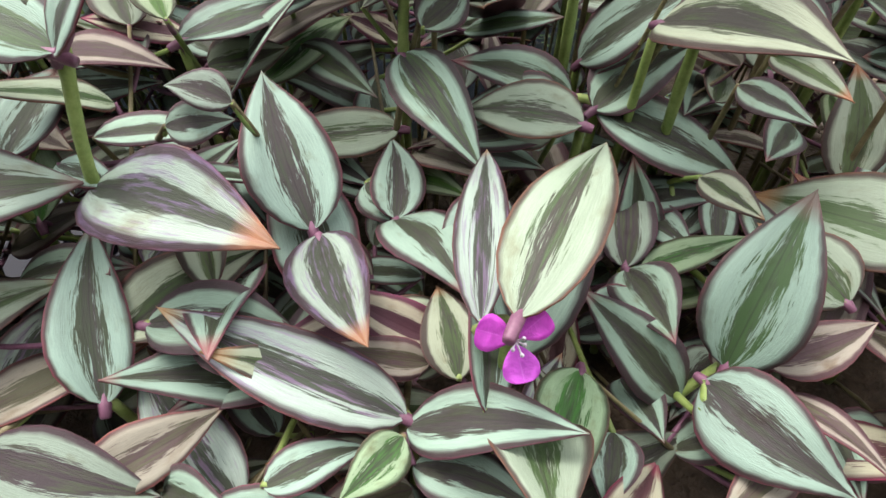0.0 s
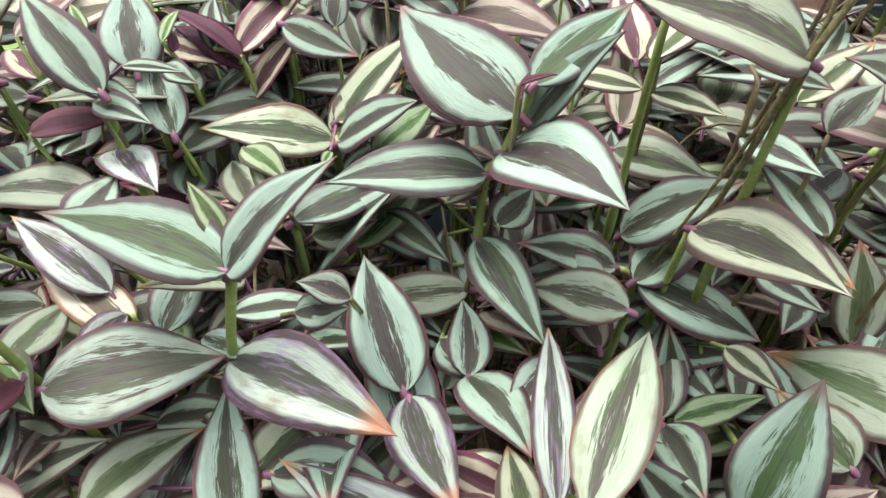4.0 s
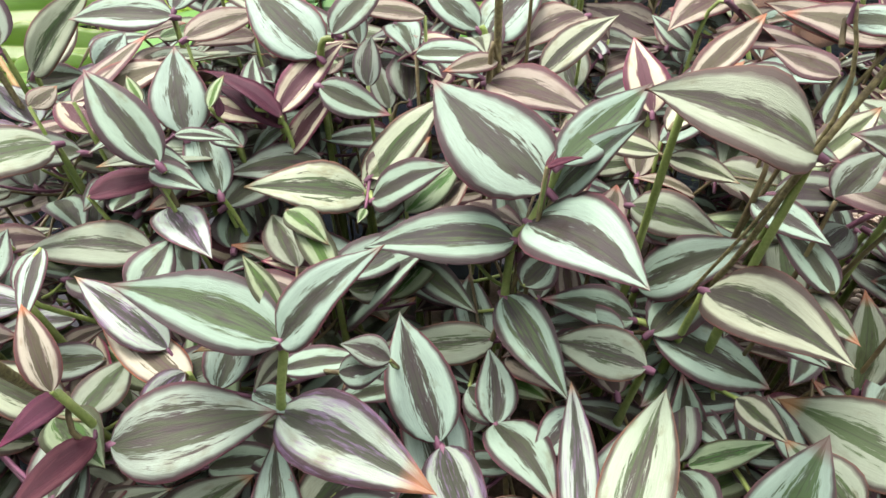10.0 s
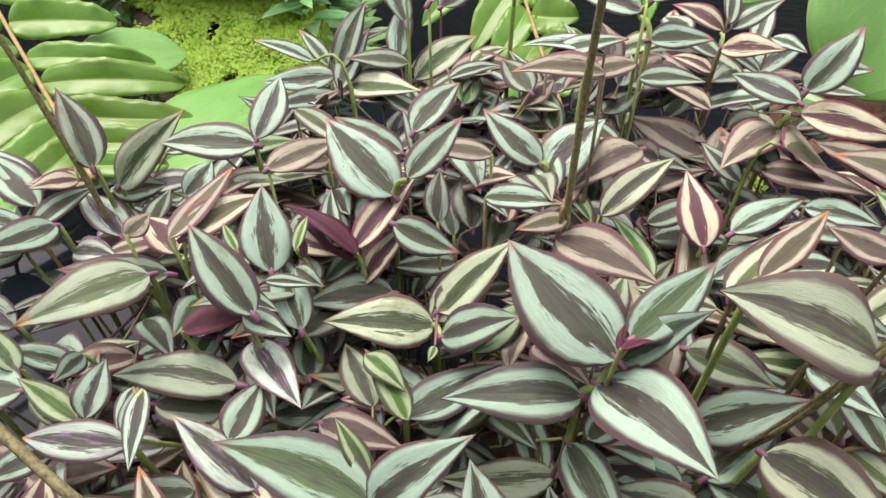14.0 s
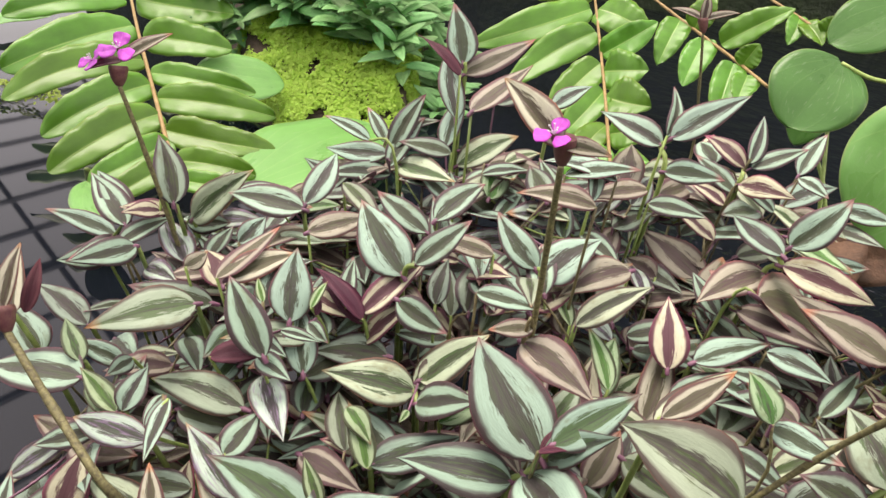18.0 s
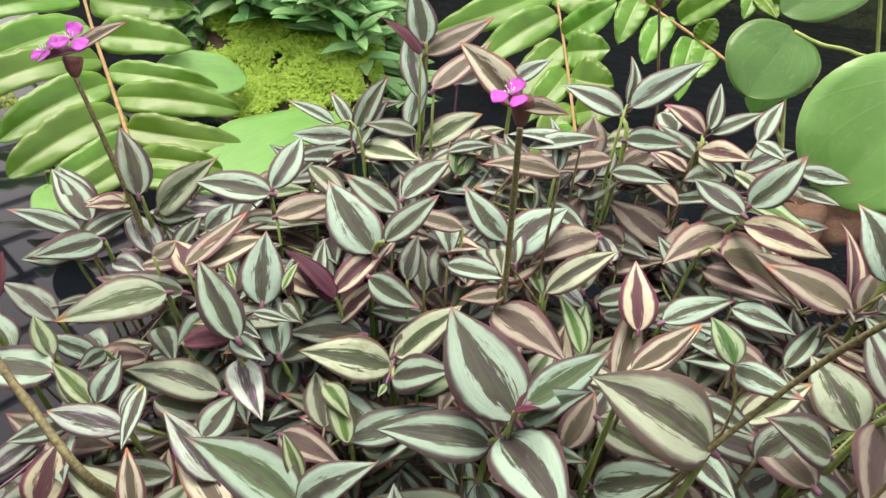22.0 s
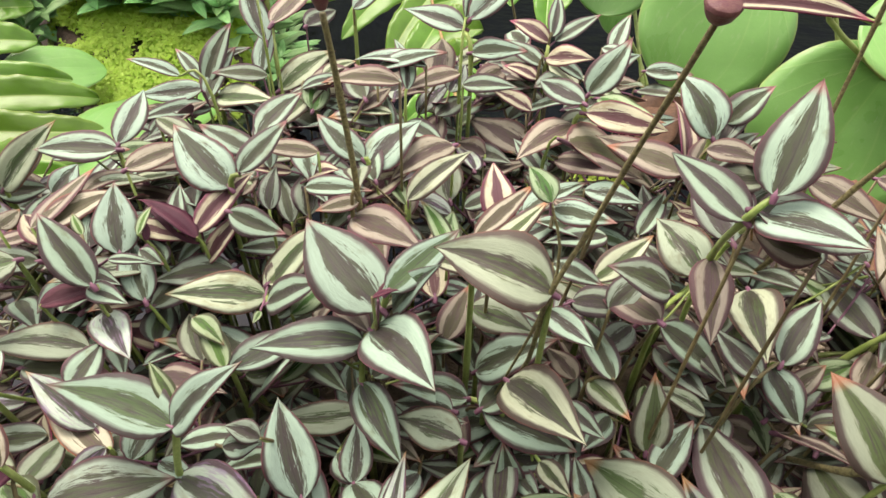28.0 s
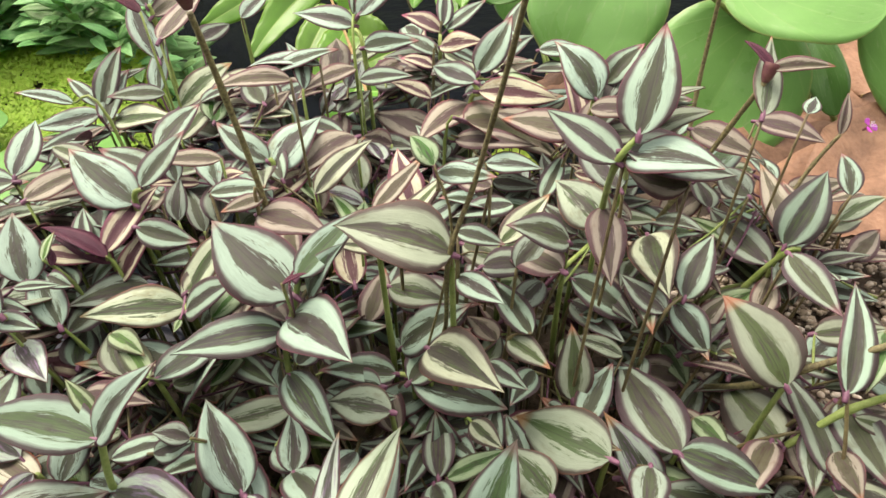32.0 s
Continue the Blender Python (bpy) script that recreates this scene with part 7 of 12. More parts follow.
leaf(plant, -271, 309, 183, -244, 347, 199, 25, 0.14, -0.23, 0.90, "r")
leaf(plant, -266, 348, 192, -237, 393, 201, 27, 0.03, -0.16, 0.90, "g")
leaf(plant, -257, 361, 200, -295, 379, 218, 24, -0.04, 0.00, 0.90, "g")
leaf(plant, -219, 314, 200, -256, 277, 205, 24, -0.28, -0.45, 0.90, "s")
leaf(plant, -261, 287, 203, -268, 228, 202, 26, -0.30, -0.32, 0.90, "s")
leaf(plant, -232, 271, 210, -278, 263, 222, 23, -0.17, -0.30, 0.90, "b")
leaf(plant, -254, 281, 212, -295, 300, 218, 23, 0.03, 0.07, 0.90, "b")
leaf(plant, -243, 292, 223, -206, 322, 219, 23, -0.12, -0.00, 0.90, "o")
leaf(plant, -247, 304, 228, -278, 271, 239, 24, -0.14, -0.49, 0.90, "b")
plant = shoot("o", (-35, 508, 95), (-38, 508, 261), (-60, 544, 344), thin=0.7, bark=STEM_BROWN)
leaf(plant, -38, 508, 261, -80, 512, 262, 21, 0.00, -0.04, 0.90, "o")
leaf(plant, -65, 514, 265, -113, 503, 286, 22, -0.26, 0.07, 0.90, "s")
leaf(plant, -41, 535, 271, -24, 572, 278, 19, 0.22, -0.39, 0.90, "o")
leaf(plant, -55, 497, 283, -54, 536, 280, 20, -0.29, -0.38, 0.90, "g")
leaf(plant, -58, 552, 285, -98, 539, 293, 17, 0.09, -0.01, 0.90, "v")
leaf(plant, -44, 500, 286, -23, 547, 307, 21, -0.04, -0.56, 0.90, "b")
leaf(plant, -78, 510, 292, -110, 475, 287, 23, -0.00, -0.47, 0.90, "d")
leaf(plant, -75, 544, 301, -113, 593, 295, 30, 0.13, -0.26, 0.90, "s")
leaf(plant, -108, 548, 308, -109, 501, 311, 24, 0.22, 0.00, 0.90, "b")
leaf(plant, -56, 555, 314, 1, 577, 324, 25, -0.10, 0.09, 0.90, "b")
leaf(plant, -62, 536, 322, -25, 506, 320, 19, -0.01, -0.23, 0.90, "s")
leaf(plant, -63, 502, 326, -62, 553, 338, 27, 0.15, -0.48, 0.90, "g")
leaf(plant, -54, 523, 338, -44, 490, 354, 19, -0.24, -0.05, 0.90, "o")
leaf(plant, -60, 544, 344, -32, 571, 350, 19, -0.10, -0.33, 0.90, "p")
plant = shoot("s", (-187, 343, 95), (-194, 330, 140), (-201, 318, 185), (-180, 321, 285), thin=0.7, bark=STEM_BROWN)
leaf(plant, -201, 318, 185, -172, 339, 180, 19, -0.25, -0.07, 0.90, "t")
leaf(plant, -180, 299, 185, -226, 291, 194, 21, -0.05, 0.04, 0.90, "d")
leaf(plant, -196, 333, 193, -209, 380, 222, 25, -0.25, 0.06, 0.90, "s")
leaf(plant, -200, 359, 197, -250, 375, 199, 21, -0.19, -0.09, 0.90, "g")
leaf(plant, -224, 328, 205, -257, 311, 218, 20, -0.20, 0.08, 0.90, "s")
leaf(plant, -191, 299, 213, -170, 339, 223, 23, 0.31, -0.23, 0.90, "s")
leaf(plant, -222, 308, 214, -246, 340, 220, 20, -0.09, -0.22, 0.90, "r")
leaf(plant, -175, 317, 223, -149, 269, 224, 21, -0.09, -0.34, 0.90, "s")
leaf(plant, -130, 323, 225, -149, 377, 239, 25, 0.21, -0.45, 0.90, "s")
leaf(plant, -207, 298, 232, -201, 339, 234, 21, 0.16, -0.40, 0.90, "t")
leaf(plant, -202, 303, 250, -199, 347, 247, 23, -0.04, -0.57, 0.90, "s")
leaf(plant, -166, 340, 261, -167, 295, 287, 22, 0.35, 0.00, 0.90, "s")
leaf(plant, -145, 318, 278, -194, 289, 285, 24, 0.31, -0.01, 0.90, "o")
leaf(plant, -180, 321, 285, -195, 372, 310, 23, 0.17, -0.02, 0.90, "s")
plant = shoot("b", (120, 373, 95), (129, 361, 241), (167, 332, 265), thin=0.7, bark=STEM_BROWN)
leaf(plant, 129, 361, 241, 88, 354, 255, 20, 0.21, 0.01, 0.90, "b")
leaf(plant, 150, 330, 252, 132, 290, 278, 26, -0.04, -0.56, 0.90, "v")
leaf(plant, 140, 364, 259, 185, 330, 252, 28, -0.35, -0.49, 0.90, "o")
leaf(plant, 167, 332, 265, 201, 364, 274, 23, -0.23, -0.17, 0.90, "g")
plant = shoot("s", (366, 381, 95), (380, 377, 129), (393, 372, 164), (452, 381, 227), thin=0.7, bark=STEM_BROWN)
leaf(plant, 393, 372, 164, 371, 337, 181, 23, -0.25, 0.05, 0.90, "d")
leaf(plant, 432, 359, 165, 424, 410, 187, 23, -0.26, -0.03, 0.90, "d")
leaf(plant, 404, 342, 172, 393, 379, 167, 19, 0.27, -0.59, 0.90, "o")
leaf(plant, 445, 361, 181, 485, 327, 185, 23, -0.16, -0.39, 0.90, "s")
leaf(plant, 408, 363, 184, 372, 399, 209, 22, -0.23, 0.01, 0.90, "g")
leaf(plant, 455, 368, 195, 415, 375, 197, 16, -0.31, -0.20, 0.90, "d")
leaf(plant, 440, 364, 199, 463, 396, 215, 17, 0.06, -0.34, 0.90, "d")
leaf(plant, 430, 355, 202, 401, 326, 198, 19, -0.32, -0.31, 0.90, "b")
leaf(plant, 457, 382, 205, 403, 378, 199, 24, -0.27, -0.01, 0.90, "b")
leaf(plant, 414, 352, 213, 433, 389, 211, 19, 0.21, -0.08, 0.90, "d")
leaf(plant, 406, 345, 216, 374, 314, 220, 22, -0.06, -0.50, 0.90, "d")
leaf(plant, 433, 347, 217, 475, 342, 223, 22, 0.19, 0.03, 0.90, "d")
leaf(plant, 459, 344, 220, 503, 372, 228, 23, 0.31, -0.50, 0.90, "b")
leaf(plant, 452, 381, 227, 509, 399, 221, 29, 0.00, -0.12, 0.90, "o")
plant = shoot("s", (-176, 365, 95), (-183, 358, 148), (-189, 350, 201), (-211, 394, 301), thin=0.7, bark=STEM_BROWN)
leaf(plant, -189, 350, 201, -196, 309, 216, 17, 0.06, 0.06, 0.90, "d")
leaf(plant, -181, 368, 207, -192, 416, 209, 22, -0.03, -0.48, 0.90, "s")
leaf(plant, -257, 411, 235, -308, 427, 260, 23, -0.08, -0.45, 0.90, "s")
leaf(plant, -236, 427, 246, -211, 403, 244, 18, -0.19, -0.28, 0.90, "r")
leaf(plant, -163, 340, 246, -196, 329, 253, 18, 0.26, -0.37, 0.90, "r")
leaf(plant, -162, 315, 258, -151, 352, 277, 17, -0.03, -0.04, 0.90, "t")
leaf(plant, -274, 399, 262, -281, 445, 266, 22, -0.15, -0.14, 0.90, "s")
leaf(plant, -237, 424, 265, -254, 469, 261, 22, -0.17, -0.46, 0.90, "g")
leaf(plant, -181, 372, 274, -203, 400, 281, 18, 0.02, -0.58, 0.90, "b")
leaf(plant, -159, 376, 283, -184, 351, 286, 17, 0.03, -0.60, 0.90, "s")
leaf(plant, -146, 373, 283, -174, 403, 280, 18, 0.31, -0.24, 0.90, "p")
leaf(plant, -181, 351, 283, -205, 303, 285, 21, -0.24, -0.16, 0.90, "s")
leaf(plant, -203, 407, 292, -151, 439, 292, 27, -0.17, 0.02, 0.90, "p")
leaf(plant, -211, 394, 301, -172, 405, 302, 18, 0.33, -0.06, 0.90, "o")
plant = shoot("s", (-221, 277, 95), (-229, 251, 116), (-238, 225, 136), (-279, 291, 230), thin=0.7, bark=STEM_BROWN)
leaf(plant, -238, 225, 136, -202, 243, 149, 17, 0.23, -0.21, 0.90, "s")
leaf(plant, -267, 241, 136, -300, 221, 149, 16, -0.02, -0.29, 0.90, "b")
leaf(plant, -213, 239, 138, -191, 283, 141, 19, -0.28, 0.08, 0.90, "s")
leaf(plant, -282, 234, 161, -313, 268, 172, 20, 0.26, 0.03, 0.90, "g")
leaf(plant, -258, 238, 162, -246, 191, 169, 23, 0.24, -0.33, 0.90, "s")
leaf(plant, -265, 233, 176, -241, 281, 203, 27, 0.20, -0.08, 0.90, "g")
leaf(plant, -253, 249, 176, -195, 258, 175, 26, -0.16, -0.36, 0.90, "r")
leaf(plant, -230, 257, 187, -198, 267, 202, 17, -0.22, -0.18, 0.90, "b")
leaf(plant, -263, 234, 187, -235, 272, 194, 24, -0.02, -0.50, 0.90, "o")
leaf(plant, -263, 254, 189, -255, 298, 198, 21, 0.28, 0.06, 0.90, "b")
leaf(plant, -255, 232, 213, -306, 235, 219, 21, 0.24, -0.32, 0.90, "b")
leaf(plant, -258, 262, 223, -261, 296, 241, 17, 0.28, -0.06, 0.90, "s")
leaf(plant, -248, 221, 228, -214, 183, 246, 28, -0.11, -0.60, 0.90, "s")
leaf(plant, -279, 291, 230, -312, 281, 248, 17, 0.02, -0.47, 0.90, "s")
plant = shoot("s", (-182, 493, 95), (-189, 493, 160), (-196, 493, 225), (-179, 559, 341), thin=0.7, bark=STEM_BROWN)
leaf(plant, -196, 493, 225, -189, 536, 245, 21, 0.34, -0.10, 0.90, "v")
leaf(plant, -185, 456, 232, -196, 412, 227, 18, -0.19, -0.24, 0.90, "s")
leaf(plant, -204, 495, 245, -219, 530, 266, 21, -0.35, -0.33, 0.90, "s")
leaf(plant, -195, 480, 261, -140, 455, 258, 25, 0.35, -0.30, 0.90, "d")
leaf(plant, -172, 481, 269, -212, 453, 289, 22, 0.00, -0.46, 0.90, "p")
leaf(plant, -163, 511, 295, -199, 504, 305, 15, -0.33, -0.35, 0.90, "o")
leaf(plant, -197, 483, 296, -215, 518, 300, 17, -0.16, -0.52, 0.90, "b")
leaf(plant, -199, 509, 298, -243, 509, 318, 25, -0.32, -0.27, 0.90, "s")
leaf(plant, -193, 526, 311, -232, 507, 312, 17, -0.28, -0.21, 0.90, "b")
leaf(plant, -211, 495, 299, -193, 525, 317, 15, -0.18, -0.54, 0.90, "s")
leaf(plant, -172, 535, 313, -155, 570, 311, 15, 0.17, -0.01, 0.90, "b")
leaf(plant, -188, 545, 294, -219, 506, 321, 28, -0.12, -0.33, 0.90, "b")
leaf(plant, -171, 500, 320, -169, 467, 332, 16, -0.34, -0.42, 0.90, "s")
leaf(plant, -179, 559, 341, -133, 573, 359, 22, -0.33, -0.38, 0.90, "d")
plant = shoot("b", (70, 263, 95), (73, 233, 105), (76, 204, 115), (-7, 303, 265), thin=0.7, bark=STEM_BROWN)
leaf(plant, 76, 204, 115, 85, 246, 134, 20, -0.07, -0.40, 0.90, "r")
leaf(plant, 88, 230, 117, 127, 233, 125, 17, -0.26, -0.38, 0.90, "s")
leaf(plant, 102, 192, 124, 138, 219, 118, 18, 0.13, -0.58, 0.90, "r")
leaf(plant, 72, 252, 124, 105, 232, 135, 16, 0.21, -0.06, 0.90, "s")
leaf(plant, 59, 169, 130, 77, 203, 135, 16, 0.32, -0.11, 0.90, "v")
leaf(plant, 103, 269, 151, 99, 312, 177, 24, 0.30, 0.09, 0.90, "o")
leaf(plant, 80, 280, 156, 63, 319, 177, 19, 0.10, -0.12, 0.90, "s")
leaf(plant, 42, 284, 186, 12, 255, 201, 17, -0.26, -0.02, 0.90, "b")
leaf(plant, 9, 266, 187, -1, 303, 193, 16, -0.01, -0.55, 0.90, "b")
leaf(plant, 16, 261, 196, 51, 231, 200, 23, -0.02, -0.10, 0.90, "b")
leaf(plant, 50, 289, 208, 47, 325, 228, 16, 0.22, -0.20, 0.90, "b")
leaf(plant, -4, 266, 254, 36, 276, 276, 22, -0.30, -0.06, 0.90, "o")
leaf(plant, -7, 303, 265, 18, 261, 278, 22, 0.15, -0.08, 0.90, "b")
plant = shoot("s", (-86, 333, 95), (-89, 318, 121), (-92, 304, 147), (-67, 285, 227), thin=0.7, bark=STEM_BROWN)
leaf(plant, -92, 304, 147, -128, 335, 152, 20, -0.31, -0.54, 0.90, "s")
leaf(plant, -82, 297, 154, -38, 323, 182, 24, 0.08, -0.07, 0.90, "o")
leaf(plant, -56, 324, 157, -47, 289, 166, 17, -0.03, -0.05, 0.90, "s")
leaf(plant, -50, 259, 159, -13, 222, 173, 23, 0.08, -0.19, 0.90, "o")
leaf(plant, -19, 293, 159, -42, 255, 156, 20, -0.23, -0.00, 0.90, "r")
leaf(plant, -41, 312, 160, -42, 368, 163, 25, -0.28, 0.07, 0.90, "d")
leaf(plant, -18, 317, 161, -5, 352, 173, 19, 0.16, -0.31, 0.90, "s")
leaf(plant, -67, 318, 161, -11, 300, 156, 25, 0.35, -0.37, 0.90, "s")
leaf(plant, -20, 276, 167, -57, 315, 169, 22, -0.26, 0.10, 0.90, "s")
leaf(plant, -69, 319, 171, -52, 289, 191, 18, 0.33, -0.12, 0.90, "b")
leaf(plant, -57, 345, 172, -14, 355, 190, 21, -0.01, -0.28, 0.90, "r")
leaf(plant, -8, 330, 186, -37, 297, 192, 23, 0.32, -0.41, 0.90, "b")
leaf(plant, -92, 256, 199, -107, 217, 205, 19, -0.00, 0.04, 0.90, "o")
leaf(plant, -67, 285, 227, -115, 307, 241, 28, -0.13, -0.02, 0.90, "s")
plant = shoot("o", (-139, 372, 95), (-144, 366, 140), (-149, 360, 184), (-193, 408, 248), thin=0.7, bark=STEM_BROWN)
leaf(plant, -149, 360, 184, -184, 325, 200, 24, -0.30, 0.09, 0.90, "o")
leaf(plant, -119, 324, 188, -76, 326, 198, 21, 0.11, 0.05, 0.90, "g")
leaf(plant, -135, 356, 209, -99, 356, 225, 18, 0.04, -0.44, 0.90, "o")
leaf(plant, -223, 450, 210, -165, 464, 217, 24, -0.17, -0.50, 0.90, "v")
leaf(plant, -163, 455, 217, -181, 501, 239, 22, 0.30, -0.48, 0.90, "b")
leaf(plant, -159, 405, 222, -198, 441, 220, 23, -0.22, -0.00, 0.90, "b")
leaf(plant, -195, 450, 228, -228, 430, 250, 23, -0.34, -0.41, 0.90, "g")
leaf(plant, -205, 433, 231, -215, 383, 260, 30, -0.27, 0.08, 0.90, "o")
leaf(plant, -143, 359, 231, -186, 352, 255, 20, -0.32, -0.55, 0.90, "t")
leaf(plant, -166, 407, 232, -203, 359, 235, 30, 0.13, -0.37, 0.90, "v")
leaf(plant, -181, 422, 234, -208, 394, 238, 19, -0.04, -0.18, 0.90, "d")
leaf(plant, -190, 422, 238, -164, 445, 234, 14, 0.14, 0.10, 0.90, "s")
leaf(plant, -209, 431, 246, -154, 408, 251, 30, 0.10, -0.46, 0.90, "b")
leaf(plant, -193, 408, 248, -232, 409, 246, 18, -0.11, -0.33, 0.90, "s")
plant = shoot("b", (-145, 240, 95), (-151, 206, 105), (-156, 172, 115), (-146, 162, 194), thin=0.7, bark=STEM_BROWN)
leaf(plant, -156, 172, 115, -158, 128, 118, 17, -0.22, -0.35, 0.90, "t")
leaf(plant, -140, 201, 117, -126, 141, 126, 29, -0.00, -0.12, 0.90, "b")
leaf(plant, -177, 159, 119, -151, 115, 128, 21, -0.19, -0.42, 0.90, "b")
leaf(plant, -172, 126, 121, -220, 137, 128, 24, -0.25, -0.54, 0.90, "s")
leaf(plant, -101, 177, 134, -51, 198, 137, 24, 0.20, -0.48, 0.90, "b")
leaf(plant, -93, 168, 144, -55, 193, 161, 25, -0.28, -0.51, 0.90, "p")
leaf(plant, -146, 171, 149, -111, 184, 144, 19, 0.23, -0.01, 0.90, "o")
leaf(plant, -125, 176, 153, -107, 224, 167, 25, -0.21, 0.08, 0.90, "t")
leaf(plant, -119, 170, 159, -111, 137, 173, 17, -0.18, -0.35, 0.90, "r")
leaf(plant, -114, 149, 165, -109, 202, 170, 25, 0.17, -0.36, 0.90, "v")
leaf(plant, -116, 140, 173, -68, 175, 174, 25, -0.32, -0.16, 0.90, "b")
leaf(plant, -75, 163, 186, -40, 211, 184, 28, 0.12, -0.45, 0.90, "p")
leaf(plant, -146, 162, 194, -179, 184, 189, 20, -0.25, -0.22, 0.90, "p")
plant = shoot("s", (-45, 292, 95), (-47, 269, 115), (-48, 246, 135), (-158, 289, 206), thin=0.7, bark=STEM_BROWN)
leaf(plant, -48, 246, 135, -18, 231, 154, 17, 0.06, -0.55, 0.90, "o")
leaf(plant, -61, 235, 142, -57, 186, 169, 26, 0.22, -0.20, 0.90, "b")
leaf(plant, -83, 244, 158, -47, 217, 161, 20, 0.32, -0.33, 0.90, "b")
leaf(plant, -85, 260, 163, -116, 288, 186, 18, -0.35, -0.55, 0.90, "s")
leaf(plant, -137, 261, 171, -103, 294, 193, 24, -0.11, -0.02, 0.90, "v")
leaf(plant, -148, 238, 171, -189, 244, 176, 17, 0.35, 0.01, 0.90, "s")
leaf(plant, -119, 284, 176, -167, 292, 187, 21, 0.06, -0.43, 0.90, "s")
leaf(plant, -129, 276, 178, -136, 320, 184, 18, 0.07, -0.49, 0.90, "o")
leaf(plant, -172, 225, 181, -139, 187, 177, 22, 0.22, -0.19, 0.90, "t")
leaf(plant, -95, 220, 182, -51, 248, 210, 25, -0.11, -0.46, 0.90, "s")
leaf(plant, -157, 246, 185, -115, 288, 193, 24, 0.18, -0.28, 0.90, "s")
leaf(plant, -160, 263, 191, -175, 312, 197, 25, 0.24, 0.06, 0.90, "b")
leaf(plant, -110, 245, 195, -66, 231, 214, 24, -0.03, -0.36, 0.90, "s")
leaf(plant, -158, 289, 206, -101, 301, 207, 24, -0.11, -0.51, 0.90, "s")
plant = shoot("b", (105, 498, 95), (109, 498, 158), (113, 498, 220), (41, 467, 290), thin=0.7, bark=STEM_BROWN)
leaf(plant, 113, 498, 220, 96, 541, 236, 25, -0.28, -0.51, 0.90, "s")
leaf(plant, 109, 521, 225, 89, 547, 242, 15, 0.19, 0.08, 0.90, "r")
leaf(plant, 112, 499, 236, 76, 522, 242, 19, -0.01, -0.42, 0.90, "o")
leaf(plant, 97, 549, 254, 56, 565, 272, 20, -0.13, 0.05, 0.90, "t")
leaf(plant, 129, 528, 260, 138, 475, 275, 28, -0.24, -0.49, 0.90, "b")
leaf(plant, 118, 527, 261, 125, 574, 275, 21, -0.16, -0.37, 0.90, "r")
leaf(plant, 78, 558, 261, 71, 519, 256, 16, -0.24, -0.02, 0.90, "d")
leaf(plant, 76, 489, 266, 134, 500, 285, 25, -0.16, -0.22, 0.90, "b")
leaf(plant, 106, 538, 266, 108, 498, 266, 19, 0.14, -0.52, 0.90, "s")
leaf(plant, 82, 506, 270, 44, 538, 267, 24, 0.01, -0.27, 0.90, "b")
leaf(plant, 118, 494, 273, 114, 532, 274, 19, 0.18, -0.58, 0.90, "o")
leaf(plant, 123, 554, 278, 146, 513, 298, 23, 0.24, -0.15, 0.90, "d")
leaf(plant, 82, 475, 287, 63, 521, 291, 25, 0.27, 0.02, 0.90, "v")
leaf(plant, 41, 467, 290, 16, 441, 286, 14, -0.12, -0.14, 0.90, "v")
plant = shoot("s", (-300, 435, 95), (-312, 435, 156), (-323, 435, 216), (-300, 484, 277), thin=0.7, bark=STEM_BROWN)
leaf(plant, -323, 435, 216, -302, 392, 224, 22, 0.12, -0.19, 0.90, "g")
leaf(plant, -286, 472, 232, -298, 437, 249, 19, 0.13, -0.55, 0.90, "s")
leaf(plant, -323, 468, 236, -271, 491, 241, 23, 0.32, -0.33, 0.90, "s")
leaf(plant, -319, 408, 238, -300, 459, 257, 27, -0.27, -0.08, 0.90, "t")
leaf(plant, -278, 439, 239, -295, 398, 256, 20, 0.23, -0.06, 0.90, "s")
leaf(plant, -248, 471, 239, -248, 420, 232, 24, -0.23, -0.19, 0.90, "s")
leaf(plant, -322, 436, 241, -318, 394, 236, 21, -0.03, 0.04, 0.90, "v")
leaf(plant, -320, 398, 246, -280, 397, 240, 21, 0.15, -0.19, 0.90, "b")
leaf(plant, -264, 446, 248, -231, 477, 269, 19, 0.08, -0.19, 0.90, "b")
leaf(plant, -290, 452, 252, -328, 471, 274, 20, 0.15, 0.02, 0.90, "b")
leaf(plant, -314, 367, 257, -269, 347, 270, 20, -0.25, -0.58, 0.90, "v")
leaf(plant, -306, 459, 259, -257, 463, 268, 23, 0.26, -0.45, 0.90, "v")
leaf(plant, -289, 384, 261, -336, 418, 275, 29, 0.05, 0.08, 0.90, "v")
leaf(plant, -300, 484, 277, -264, 518, 276, 22, 0.30, -0.11, 0.90, "s")
plant = shoot("d", (-56, 187, 95), (-59, 141, 106), (-61, 96, 117), (-74, 123, 169), thin=0.7, bark=STEM_BROWN)
leaf(plant, -61, 96, 117, -5, 90, 135, 23, -0.30, -0.12, 0.90, "d")
leaf(plant, -71, 118, 121, -34, 79, 138, 28, 0.11, 0.05, 0.90, "b")
leaf(plant, -95, 97, 147, -141, 111, 175, 22, -0.32, -0.48, 0.90, "o")
leaf(plant, -69, 98, 157, -99, 118, 161, 14, -0.15, -0.36, 0.90, "s")
leaf(plant, -68, 136, 161, -86, 81, 164, 27, 0.07, -0.40, 0.90, "d")
leaf(plant, -54, 125, 163, -25, 108, 180, 17, -0.02, -0.46, 0.90, "s")
leaf(plant, -74, 123, 169, -40, 148, 172, 20, 0.22, -0.44, 0.90, "b")
plant = shoot("s", (224, 362, 95), (232, 354, 131), (240, 346, 167), (170, 441, 242), thin=0.7, bark=STEM_BROWN)
leaf(plant, 240, 346, 167, 216, 378, 177, 20, -0.30, -0.04, 0.90, "r")
